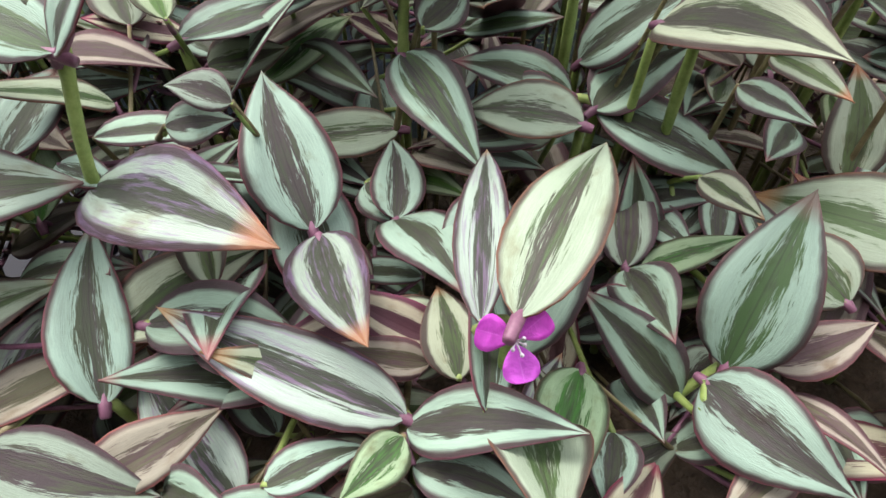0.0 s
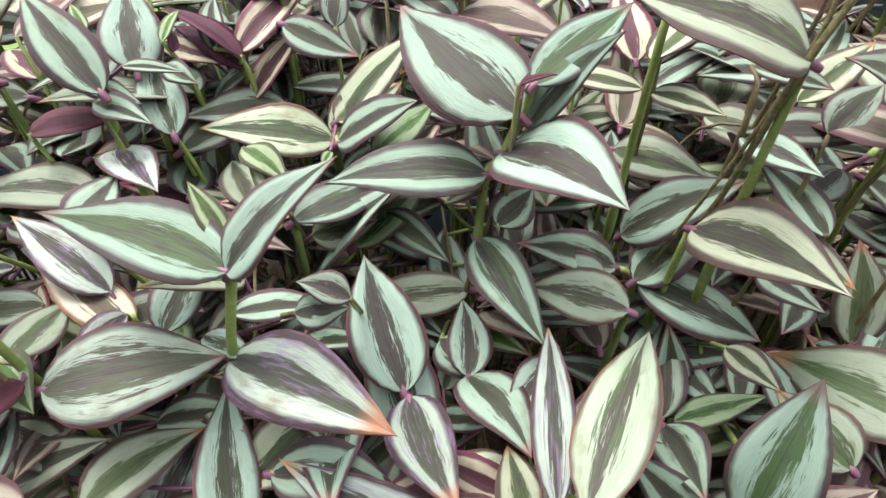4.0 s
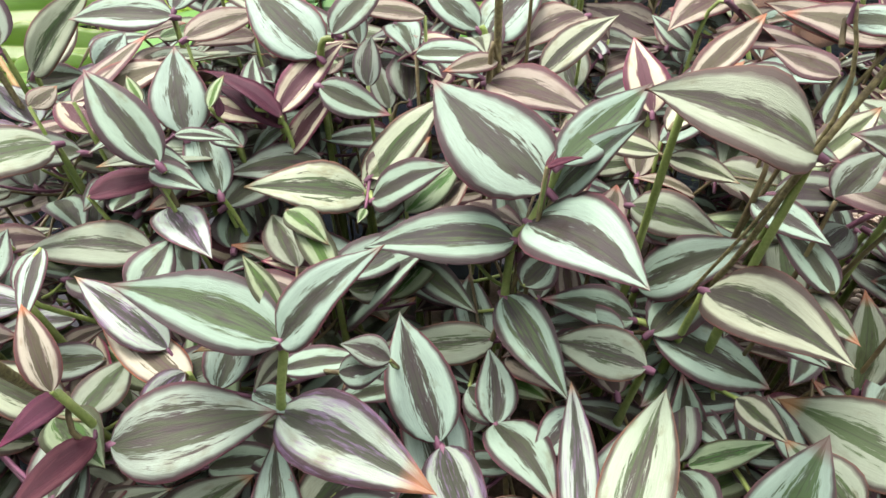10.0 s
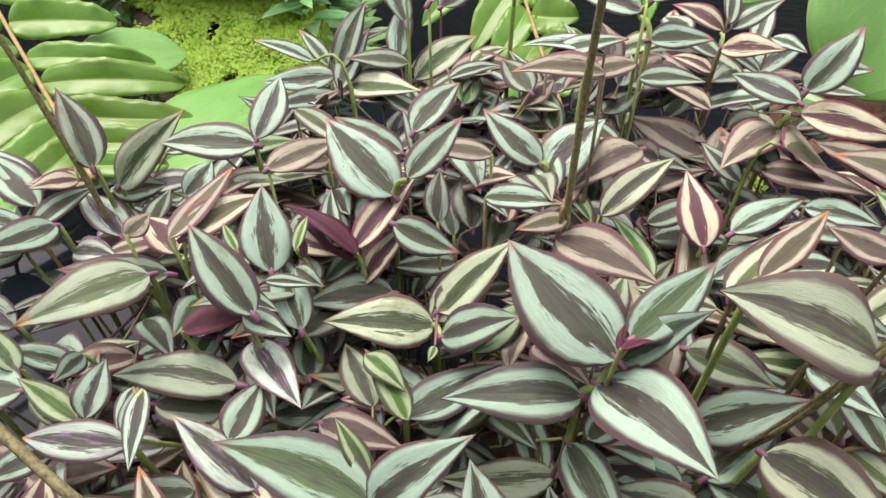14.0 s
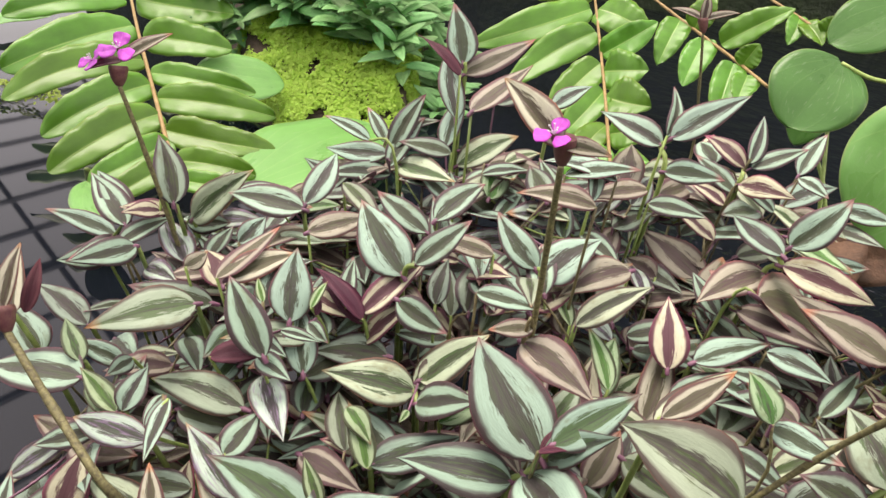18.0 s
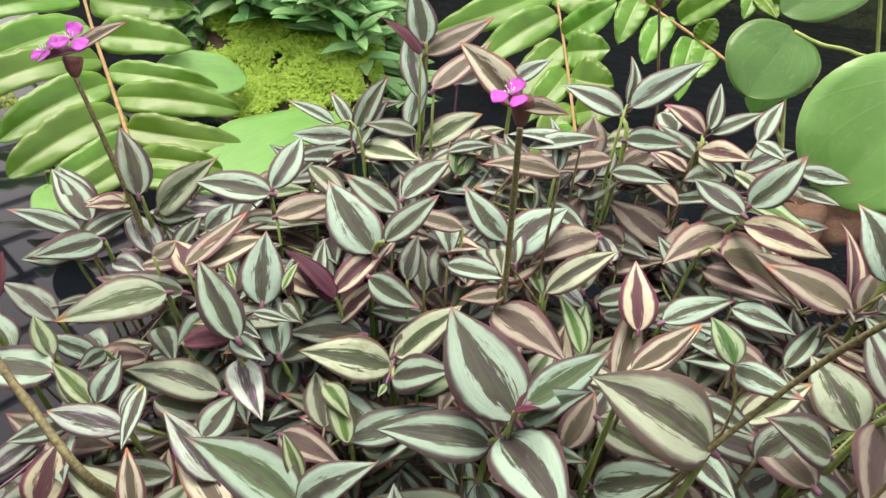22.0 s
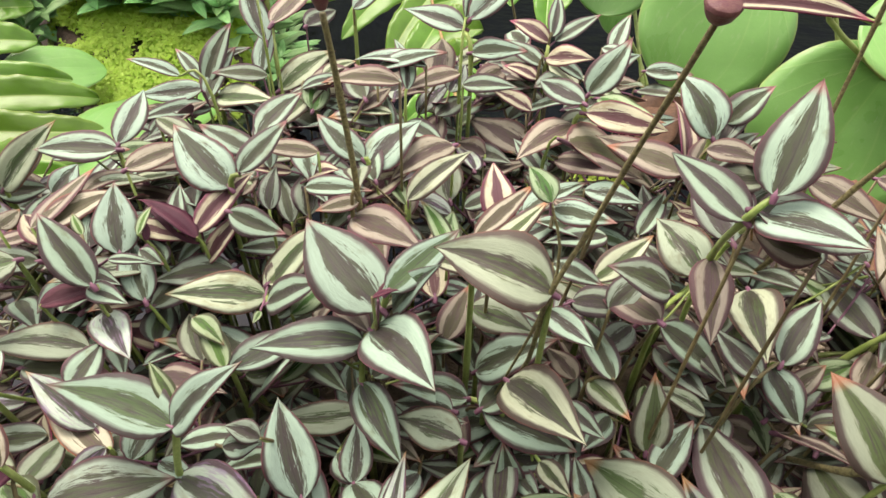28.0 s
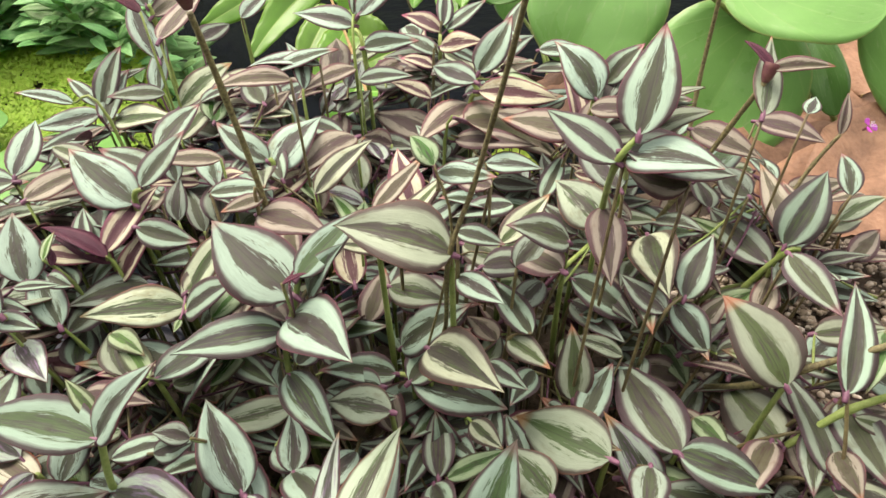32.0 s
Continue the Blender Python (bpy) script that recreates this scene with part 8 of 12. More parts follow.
leaf(plant, 223, 384, 177, 188, 402, 198, 20, 0.21, -0.47, 0.90, "b")
leaf(plant, 205, 357, 185, 190, 314, 206, 26, -0.12, -0.47, 0.90, "s")
leaf(plant, 192, 404, 188, 134, 402, 196, 28, 0.06, -0.49, 0.90, "s")
leaf(plant, 212, 420, 188, 198, 454, 200, 16, 0.14, -0.48, 0.90, "d")
leaf(plant, 168, 406, 191, 167, 356, 205, 21, 0.21, -0.02, 0.90, "b")
leaf(plant, 196, 437, 193, 198, 399, 207, 20, 0.16, -0.59, 0.90, "d")
leaf(plant, 233, 342, 193, 271, 354, 210, 21, 0.11, -0.32, 0.90, "d")
leaf(plant, 145, 396, 194, 120, 446, 200, 28, -0.15, -0.19, 0.90, "r")
leaf(plant, 197, 378, 204, 161, 371, 207, 18, 0.02, -0.08, 0.90, "o")
leaf(plant, 172, 451, 206, 202, 426, 228, 23, 0.03, -0.45, 0.90, "d")
leaf(plant, 128, 398, 206, 130, 439, 227, 24, 0.20, -0.18, 0.90, "t")
leaf(plant, 173, 462, 218, 175, 422, 239, 17, 0.00, -0.02, 0.90, "d")
leaf(plant, 170, 441, 242, 227, 424, 246, 30, -0.01, -0.55, 0.90, "o")
plant = shoot("s", (-246, 326, 95), (-255, 310, 117), (-265, 294, 138), (-237, 286, 177), thin=0.7, bark=STEM_BROWN)
leaf(plant, -265, 294, 138, -236, 270, 133, 18, -0.13, -0.22, 0.90, "r")
leaf(plant, -212, 255, 139, -271, 266, 132, 23, 0.08, -0.18, 0.90, "s")
leaf(plant, -260, 307, 144, -218, 327, 155, 23, 0.23, -0.49, 0.90, "b")
leaf(plant, -226, 259, 146, -239, 309, 160, 21, -0.08, -0.34, 0.90, "s")
leaf(plant, -234, 238, 150, -275, 261, 177, 25, 0.10, -0.10, 0.90, "d")
leaf(plant, -236, 300, 152, -267, 261, 146, 20, -0.25, -0.16, 0.90, "b")
leaf(plant, -219, 280, 152, -247, 232, 169, 24, 0.01, -0.25, 0.90, "p")
leaf(plant, -252, 279, 152, -294, 315, 155, 23, 0.05, -0.29, 0.90, "s")
leaf(plant, -225, 304, 153, -219, 267, 153, 14, -0.07, 0.07, 0.90, "v")
leaf(plant, -266, 290, 155, -263, 240, 151, 26, 0.29, 0.01, 0.90, "d")
leaf(plant, -215, 299, 160, -191, 332, 175, 22, -0.25, 0.08, 0.90, "v")
leaf(plant, -201, 278, 160, -234, 231, 163, 28, -0.17, -0.29, 0.90, "o")
leaf(plant, -242, 261, 167, -244, 218, 192, 23, -0.03, -0.14, 0.90, "d")
leaf(plant, -237, 286, 177, -237, 250, 193, 17, 0.09, -0.13, 0.90, "o")
plant = shoot("d", (-271, 383, 95), (-281, 380, 146), (-291, 376, 197), (-235, 341, 265), thin=0.7, bark=STEM_BROWN)
leaf(plant, -291, 376, 197, -251, 369, 199, 18, -0.23, 0.07, 0.90, "s")
leaf(plant, -292, 315, 212, -253, 324, 222, 17, -0.18, -0.24, 0.90, "p")
leaf(plant, -275, 275, 214, -231, 280, 217, 24, 0.05, -0.50, 0.90, "b")
leaf(plant, -297, 376, 222, -319, 329, 225, 27, 0.17, -0.29, 0.90, "d")
leaf(plant, -269, 391, 226, -223, 397, 248, 27, 0.24, -0.17, 0.90, "r")
leaf(plant, -283, 355, 231, -319, 396, 250, 26, 0.28, -0.36, 0.90, "d")
leaf(plant, -291, 343, 235, -314, 308, 236, 22, 0.01, -0.26, 0.90, "o")
leaf(plant, -299, 334, 246, -316, 300, 258, 21, -0.20, -0.02, 0.90, "d")
leaf(plant, -268, 347, 249, -286, 389, 261, 20, 0.29, -0.23, 0.90, "b")
leaf(plant, -284, 359, 264, -244, 390, 261, 23, -0.03, -0.05, 0.90, "b")
leaf(plant, -235, 341, 265, -290, 319, 279, 27, -0.22, -0.53, 0.90, "d")
plant = shoot("t", (-128, 354, 95), (-133, 345, 134), (-138, 335, 173), (-137, 351, 262), thin=0.7, bark=STEM_BROWN)
leaf(plant, -138, 335, 173, -149, 284, 191, 23, 0.08, -0.34, 0.90, "t")
leaf(plant, -84, 355, 194, -115, 321, 196, 24, -0.03, -0.15, 0.90, "t")
leaf(plant, -92, 304, 201, -45, 314, 216, 21, -0.32, -0.49, 0.90, "r")
leaf(plant, -93, 270, 202, -82, 228, 216, 18, -0.19, -0.56, 0.90, "b")
leaf(plant, -107, 337, 202, -140, 348, 214, 16, 0.14, -0.34, 0.90, "b")
leaf(plant, -125, 314, 212, -180, 307, 233, 29, 0.34, -0.25, 0.90, "r")
leaf(plant, -80, 276, 212, -96, 310, 232, 17, -0.32, -0.00, 0.90, "d")
leaf(plant, -114, 313, 217, -130, 262, 243, 31, -0.15, -0.17, 0.90, "s")
leaf(plant, -83, 300, 219, -134, 289, 241, 28, -0.28, 0.02, 0.90, "o")
leaf(plant, -62, 295, 221, -10, 314, 242, 25, -0.15, -0.19, 0.90, "b")
leaf(plant, -105, 306, 226, -85, 276, 244, 19, 0.24, -0.26, 0.90, "s")
leaf(plant, -134, 291, 237, -150, 347, 230, 25, 0.25, -0.31, 0.90, "t")
leaf(plant, -117, 330, 259, -152, 354, 256, 19, 0.10, -0.20, 0.90, "s")
leaf(plant, -137, 351, 262, -91, 364, 287, 21, -0.09, -0.20, 0.90, "t")
plant = shoot("s", (-184, 363, 95), (-191, 356, 152), (-198, 348, 208), (-185, 413, 286), thin=0.7, bark=STEM_BROWN)
leaf(plant, -198, 348, 208, -167, 339, 223, 17, 0.23, -0.57, 0.90, "b")
leaf(plant, -217, 353, 215, -174, 373, 239, 24, 0.18, -0.45, 0.90, "s")
leaf(plant, -194, 349, 220, -225, 317, 236, 23, 0.14, -0.46, 0.90, "d")
leaf(plant, -211, 354, 231, -172, 357, 243, 17, 0.26, -0.31, 0.90, "b")
leaf(plant, -230, 365, 241, -276, 366, 253, 24, 0.19, -0.24, 0.90, "p")
leaf(plant, -217, 350, 242, -214, 296, 254, 24, 0.11, -0.52, 0.90, "t")
leaf(plant, -259, 368, 253, -209, 353, 275, 22, 0.06, -0.27, 0.90, "p")
leaf(plant, -236, 357, 270, -274, 392, 273, 26, 0.33, -0.47, 0.90, "r")
leaf(plant, -218, 397, 271, -238, 430, 280, 18, -0.12, -0.13, 0.90, "s")
leaf(plant, -218, 349, 278, -191, 326, 292, 17, -0.28, 0.09, 0.90, "s")
leaf(plant, -238, 411, 281, -205, 389, 284, 19, -0.06, -0.47, 0.90, "t")
leaf(plant, -188, 384, 282, -195, 342, 286, 20, -0.03, -0.43, 0.90, "b")
leaf(plant, -230, 397, 284, -190, 432, 298, 28, 0.07, -0.55, 0.90, "s")
leaf(plant, -185, 413, 286, -202, 383, 301, 18, 0.28, 0.09, 0.90, "b")
plant = shoot("s", (-61, 362, 95), (-64, 354, 151), (-66, 346, 207), (-93, 408, 295), thin=0.7, bark=STEM_BROWN)
leaf(plant, -66, 346, 207, -23, 364, 217, 20, -0.33, 0.01, 0.90, "s")
leaf(plant, -105, 430, 221, -65, 419, 245, 19, 0.00, 0.00, 0.90, "v")
leaf(plant, -65, 339, 224, -36, 352, 243, 17, -0.31, -0.47, 0.90, "s")
leaf(plant, -104, 450, 231, -84, 490, 235, 18, 0.12, -0.16, 0.90, "b")
leaf(plant, -84, 376, 234, -63, 419, 251, 20, -0.11, -0.14, 0.90, "s")
leaf(plant, -128, 461, 244, -77, 485, 253, 25, -0.03, -0.03, 0.90, "s")
leaf(plant, -107, 387, 246, -126, 425, 269, 21, 0.14, 0.06, 0.90, "s")
leaf(plant, -136, 414, 278, -145, 353, 278, 25, -0.34, -0.18, 0.90, "g")
leaf(plant, -109, 444, 279, -78, 481, 295, 22, 0.01, -0.35, 0.90, "s")
leaf(plant, -178, 396, 288, -176, 358, 305, 20, -0.11, -0.33, 0.90, "v")
leaf(plant, -108, 390, 288, -111, 438, 294, 23, 0.27, -0.20, 0.90, "s")
leaf(plant, -147, 420, 289, -124, 370, 300, 26, 0.08, -0.50, 0.90, "s")
leaf(plant, -110, 479, 295, -72, 518, 310, 26, 0.07, -0.12, 0.90, "d")
leaf(plant, -93, 408, 295, -130, 419, 299, 15, -0.20, 0.04, 0.90, "g")
plant = shoot("s", (389, 413, 95), (404, 413, 130), (419, 413, 165), (441, 458, 257), thin=0.7, bark=STEM_BROWN)
leaf(plant, 419, 413, 165, 460, 379, 182, 24, -0.27, -0.49, 0.90, "d")
leaf(plant, 432, 416, 176, 468, 417, 194, 18, 0.01, -0.29, 0.90, "d")
leaf(plant, 401, 420, 176, 405, 473, 188, 22, 0.08, -0.50, 0.90, "d")
leaf(plant, 422, 416, 179, 443, 468, 197, 29, 0.04, -0.05, 0.90, "b")
leaf(plant, 359, 433, 182, 313, 440, 206, 26, 0.12, -0.25, 0.90, "o")
leaf(plant, 447, 442, 207, 411, 442, 217, 16, 0.03, -0.52, 0.90, "g")
leaf(plant, 440, 426, 217, 419, 374, 218, 22, 0.33, -0.37, 0.90, "d")
leaf(plant, 375, 426, 233, 381, 481, 239, 28, 0.18, -0.13, 0.90, "d")
leaf(plant, 435, 397, 236, 406, 425, 231, 20, 0.11, -0.09, 0.90, "d")
leaf(plant, 442, 409, 242, 452, 375, 255, 16, -0.16, -0.42, 0.90, "b")
leaf(plant, 381, 372, 223, 337, 396, 245, 26, 0.33, -0.47, 0.90, "g")
leaf(plant, 393, 381, 248, 360, 388, 263, 19, -0.06, -0.54, 0.90, "s")
leaf(plant, 408, 434, 251, 424, 469, 247, 18, -0.30, -0.60, 0.90, "r")
leaf(plant, 441, 458, 257, 396, 466, 284, 20, 0.08, -0.22, 0.90, "d")
plant = shoot("b", (-65, 223, 94), (-67, 184, 104), (-70, 146, 114), (-74, 142, 143), thin=0.7, bark=STEM_BROWN)
leaf(plant, -70, 146, 114, -31, 155, 130, 22, -0.14, 0.00, 0.90, "p")
leaf(plant, -85, 162, 115, -120, 152, 115, 15, -0.00, -0.55, 0.90, "o")
leaf(plant, -74, 164, 126, -85, 123, 130, 22, -0.29, -0.05, 0.90, "b")
leaf(plant, -87, 182, 138, -117, 222, 163, 26, -0.12, -0.27, 0.90, "d")
leaf(plant, -74, 142, 143, -70, 102, 163, 21, -0.05, -0.47, 0.90, "s")
plant = shoot("d", (316, 346, 95), (328, 335, 130), (339, 324, 165), (244, 313, 210), thin=0.7, bark=STEM_BROWN)
leaf(plant, 339, 324, 165, 354, 273, 170, 22, -0.11, 0.05, 0.90, "p")
leaf(plant, 330, 276, 172, 365, 321, 175, 25, -0.04, -0.27, 0.90, "d")
leaf(plant, 251, 315, 172, 258, 280, 175, 18, -0.20, -0.41, 0.90, "d")
leaf(plant, 239, 333, 174, 281, 311, 179, 23, -0.08, -0.47, 0.90, "d")
leaf(plant, 323, 287, 186, 360, 281, 197, 18, -0.23, -0.29, 0.90, "d")
leaf(plant, 296, 292, 187, 350, 321, 194, 29, -0.22, -0.09, 0.90, "d")
leaf(plant, 297, 278, 189, 327, 236, 206, 25, 0.29, 0.10, 0.90, "b")
leaf(plant, 317, 312, 190, 349, 329, 208, 19, 0.07, -0.27, 0.90, "b")
leaf(plant, 284, 295, 196, 279, 344, 225, 23, -0.27, -0.00, 0.90, "d")
leaf(plant, 368, 313, 198, 392, 346, 214, 23, -0.08, -0.46, 0.90, "b")
leaf(plant, 331, 320, 199, 378, 337, 205, 25, 0.20, -0.53, 0.90, "g")
leaf(plant, 260, 305, 203, 297, 314, 218, 19, -0.08, -0.60, 0.90, "o")
leaf(plant, 268, 298, 181, 234, 250, 175, 25, -0.33, -0.08, 0.90, "d")
leaf(plant, 244, 313, 210, 246, 350, 227, 22, -0.34, 0.04, 0.90, "d")
plant = shoot("s", (98, 274, 91), (102, 247, 101), (106, 220, 111), (75, 253, 180), thin=0.7, bark=STEM_BROWN)
leaf(plant, 106, 220, 111, 114, 266, 128, 19, -0.24, 0.02, 0.90, "o")
leaf(plant, 140, 228, 112, 126, 184, 119, 24, -0.26, -0.24, 0.90, "s")
leaf(plant, 107, 258, 133, 70, 229, 142, 18, 0.13, -0.46, 0.90, "s")
leaf(plant, 157, 240, 135, 205, 224, 159, 28, -0.28, -0.58, 0.90, "d")
leaf(plant, 137, 248, 142, 174, 219, 154, 22, 0.11, -0.59, 0.90, "p")
leaf(plant, 145, 231, 145, 109, 206, 154, 22, 0.10, 0.07, 0.90, "g")
leaf(plant, 156, 269, 152, 164, 309, 170, 21, -0.18, -0.22, 0.90, "s")
leaf(plant, 177, 263, 171, 215, 243, 173, 17, -0.04, -0.53, 0.90, "b")
leaf(plant, 110, 254, 172, 74, 296, 183, 29, 0.20, -0.60, 0.90, "s")
leaf(plant, 139, 228, 172, 149, 265, 186, 17, -0.05, -0.34, 0.90, "s")
leaf(plant, 99, 253, 173, 147, 248, 182, 21, -0.10, -0.30, 0.90, "s")
leaf(plant, 179, 240, 176, 220, 208, 188, 23, -0.25, -0.60, 0.90, "p")
leaf(plant, 75, 253, 180, 68, 311, 190, 26, -0.08, 0.03, 0.90, "b")
plant = shoot("s", (196, 290, 95), (204, 267, 161), (211, 249, 173), thin=0.7, bark=STEM_BROWN)
leaf(plant, 211, 249, 173, 222, 289, 185, 16, -0.07, -0.01, 0.90, "d")
plant = shoot("b", (-298, 489, 95), (-309, 489, 134), (-320, 489, 172), (-293, 449, 198), thin=0.7, bark=STEM_BROWN)
leaf(plant, -320, 489, 172, -317, 443, 188, 25, 0.11, -0.33, 0.90, "b")
leaf(plant, -292, 468, 177, -275, 506, 177, 18, -0.27, -0.28, 0.90, "g")
leaf(plant, -329, 456, 183, -378, 449, 207, 22, 0.31, -0.41, 0.90, "b")
leaf(plant, -283, 472, 185, -246, 506, 198, 22, -0.24, 0.02, 0.90, "s")
leaf(plant, -288, 421, 197, -326, 432, 203, 19, -0.20, -0.40, 0.90, "s")
leaf(plant, -293, 449, 198, -321, 494, 211, 25, 0.12, -0.49, 0.90, "b")
plant = shoot("s", (186, 509, 95), (193, 509, 155), (200, 509, 215), (297, 443, 332), thin=0.7, bark=STEM_BROWN)
leaf(plant, 200, 509, 215, 163, 516, 228, 20, 0.24, -0.35, 0.90, "b")
leaf(plant, 238, 507, 218, 257, 555, 221, 24, 0.12, 0.05, 0.90, "s")
leaf(plant, 275, 458, 225, 231, 461, 219, 18, 0.26, -0.19, 0.90, "b")
leaf(plant, 228, 472, 226, 247, 430, 238, 19, -0.02, -0.18, 0.90, "b")
leaf(plant, 259, 497, 237, 267, 467, 256, 14, 0.21, -0.55, 0.90, "b")
leaf(plant, 237, 484, 250, 256, 444, 262, 21, 0.03, -0.59, 0.90, "o")
leaf(plant, 251, 481, 251, 219, 507, 272, 20, 0.15, -0.47, 0.90, "t")
leaf(plant, 226, 507, 256, 170, 528, 248, 28, -0.17, 0.06, 0.90, "s")
leaf(plant, 262, 449, 274, 267, 418, 292, 14, -0.13, -0.16, 0.90, "s")
leaf(plant, 257, 483, 278, 238, 537, 273, 28, 0.04, -0.04, 0.90, "r")
leaf(plant, 268, 435, 295, 266, 384, 310, 24, -0.04, -0.50, 0.90, "s")
leaf(plant, 272, 416, 305, 328, 438, 313, 31, -0.27, -0.57, 0.90, "s")
leaf(plant, 295, 398, 324, 242, 411, 319, 27, 0.12, -0.54, 0.90, "o")
leaf(plant, 297, 443, 332, 350, 441, 332, 25, 0.03, -0.35, 0.90, "d")
plant = shoot("s", (-175, 246, 95), (-182, 214, 113), (-188, 181, 131), (-155, 123, 228), thin=0.7, bark=STEM_BROWN)
leaf(plant, -188, 181, 131, -225, 138, 125, 27, 0.20, -0.13, 0.90, "s")
leaf(plant, -181, 167, 137, -133, 188, 140, 21, -0.06, 0.03, 0.90, "g")
leaf(plant, -170, 161, 149, -131, 197, 149, 25, 0.05, -0.45, 0.90, "p")
leaf(plant, -137, 173, 168, -171, 188, 185, 20, 0.27, -0.29, 0.90, "s")
leaf(plant, -176, 180, 169, -128, 208, 165, 26, -0.22, -0.26, 0.90, "p")
leaf(plant, -129, 158, 178, -104, 110, 171, 27, 0.21, -0.16, 0.90, "r")
leaf(plant, -188, 147, 180, -217, 98, 194, 23, 0.11, -0.50, 0.90, "t")
leaf(plant, -173, 157, 181, -126, 168, 204, 21, -0.25, -0.48, 0.90, "o")
leaf(plant, -165, 124, 189, -119, 116, 188, 21, -0.27, -0.42, 0.90, "p")
leaf(plant, -115, 96, 189, -150, 61, 204, 22, -0.24, -0.34, 0.90, "s")
leaf(plant, -146, 128, 191, -109, 94, 214, 27, 0.31, -0.51, 0.90, "s")
leaf(plant, -166, 149, 197, -166, 181, 213, 17, 0.15, -0.47, 0.90, "s")
leaf(plant, -168, 125, 208, -151, 94, 207, 15, 0.05, -0.41, 0.90, "v")
leaf(plant, -155, 123, 228, -184, 102, 247, 17, 0.26, -0.04, 0.90, "r")
plant = shoot("s", (-5, 222, 95), (-5, 184, 112), (-6, 146, 128), (-49, 182, 191), thin=0.7, bark=STEM_BROWN)
leaf(plant, -6, 146, 128, 19, 99, 128, 22, -0.29, -0.60, 0.90, "r")
leaf(plant, 17, 143, 132, -18, 116, 152, 23, 0.18, -0.25, 0.90, "b")
leaf(plant, -33, 162, 136, -59, 189, 151, 19, -0.10, 0.02, 0.90, "s")
leaf(plant, -21, 156, 138, -20, 110, 153, 21, -0.08, -0.57, 0.90, "p")
leaf(plant, -9, 165, 142, 36, 159, 158, 23, -0.11, -0.27, 0.90, "p")
leaf(plant, -59, 120, 142, -110, 116, 156, 25, 0.34, -0.48, 0.90, "s")
leaf(plant, 4, 149, 146, -29, 139, 154, 14, -0.01, -0.23, 0.90, "p")
leaf(plant, -40, 191, 153, -2, 215, 176, 21, -0.25, -0.31, 0.90, "d")
leaf(plant, -42, 118, 159, 2, 122, 161, 17, 0.20, -0.43, 0.90, "s")
leaf(plant, -25, 164, 164, -75, 147, 185, 26, -0.26, -0.28, 0.90, "s")
leaf(plant, -13, 151, 167, -12, 195, 185, 25, -0.21, -0.33, 0.90, "d")
leaf(plant, -57, 205, 170, -50, 261, 196, 28, -0.30, -0.15, 0.90, "s")
leaf(plant, -12, 165, 173, -60, 147, 168, 23, 0.08, -0.08, 0.90, "s")
leaf(plant, -49, 182, 191, -64, 227, 210, 20, -0.31, -0.52, 0.90, "o")
plant = shoot("b", (-62, 442, 95), (-67, 442, 239), (-14, 487, 344), thin=0.7, bark=STEM_BROWN)
leaf(plant, -67, 442, 239, -44, 415, 241, 16, 0.05, -0.36, 0.90, "b")
leaf(plant, -26, 438, 262, -36, 383, 269, 28, 0.14, 0.07, 0.90, "o")
leaf(plant, 26, 405, 276, 22, 455, 269, 25, -0.24, -0.11, 0.90, "b")
leaf(plant, 28, 467, 284, 69, 492, 303, 26, -0.17, 0.02, 0.90, "o")
leaf(plant, 7, 420, 286, 20, 455, 284, 17, 0.16, -0.12, 0.90, "b")
leaf(plant, 28, 478, 288, 57, 519, 305, 22, 0.05, -0.56, 0.90, "r")
leaf(plant, 8, 474, 297, 6, 509, 313, 19, 0.14, -0.55, 0.90, "b")
leaf(plant, 27, 447, 317, -13, 440, 320, 16, -0.29, -0.40, 0.90, "s")
leaf(plant, 8, 479, 318, 1, 517, 337, 18, -0.32, -0.50, 0.90, "t")
leaf(plant, -13, 521, 331, 26, 567, 337, 25, 0.23, -0.23, 0.90, "s")
leaf(plant, 7, 522, 331, 23, 580, 329, 30, -0.20, -0.42, 0.90, "v")
leaf(plant, -8, 510, 332, -31, 546, 355, 23, 0.07, -0.13, 0.90, "s")
leaf(plant, -17, 484, 334, 5, 518, 343, 19, 0.27, 0.07, 0.90, "b")
leaf(plant, -14, 487, 344, -37, 528, 354, 25, -0.15, -0.42, 0.90, "d")
plant = shoot("s", (329, 313, 95), (341, 294, 119), (353, 275, 144), (388, 222, 218), thin=0.7, bark=STEM_BROWN)
leaf(plant, 353, 275, 144, 312, 247, 141, 20, 0.20, -0.53, 0.90, "o")
leaf(plant, 365, 278, 162, 423, 279, 164, 27, -0.22, -0.58, 0.90, "d")
leaf(plant, 365, 286, 162, 306, 280, 156, 26, 0.17, 0.02, 0.90, "d")
leaf(plant, 371, 261, 181, 320, 278, 199, 29, 0.02, -0.35, 0.90, "g")
leaf(plant, 391, 276, 182, 429, 307, 177, 25, -0.07, -0.41, 0.90, "s")
leaf(plant, 383, 245, 183, 415, 222, 196, 19, 0.29, -0.09, 0.90, "o")
leaf(plant, 395, 241, 197, 360, 268, 192, 23, 0.20, -0.37, 0.90, "d")
leaf(plant, 372, 203, 199, 402, 180, 196, 15, -0.16, -0.40, 0.90, "o")
leaf(plant, 381, 249, 200, 417, 204, 206, 29, 0.27, 0.05, 0.90, "t")
leaf(plant, 349, 252, 211, 365, 288, 219, 16, 0.35, -0.42, 0.90, "o")
leaf(plant, 384, 271, 211, 424, 252, 226, 24, -0.16, -0.59, 0.90, "o")
leaf(plant, 388, 222, 218, 409, 168, 220, 26, -0.26, -0.58, 0.90, "s")
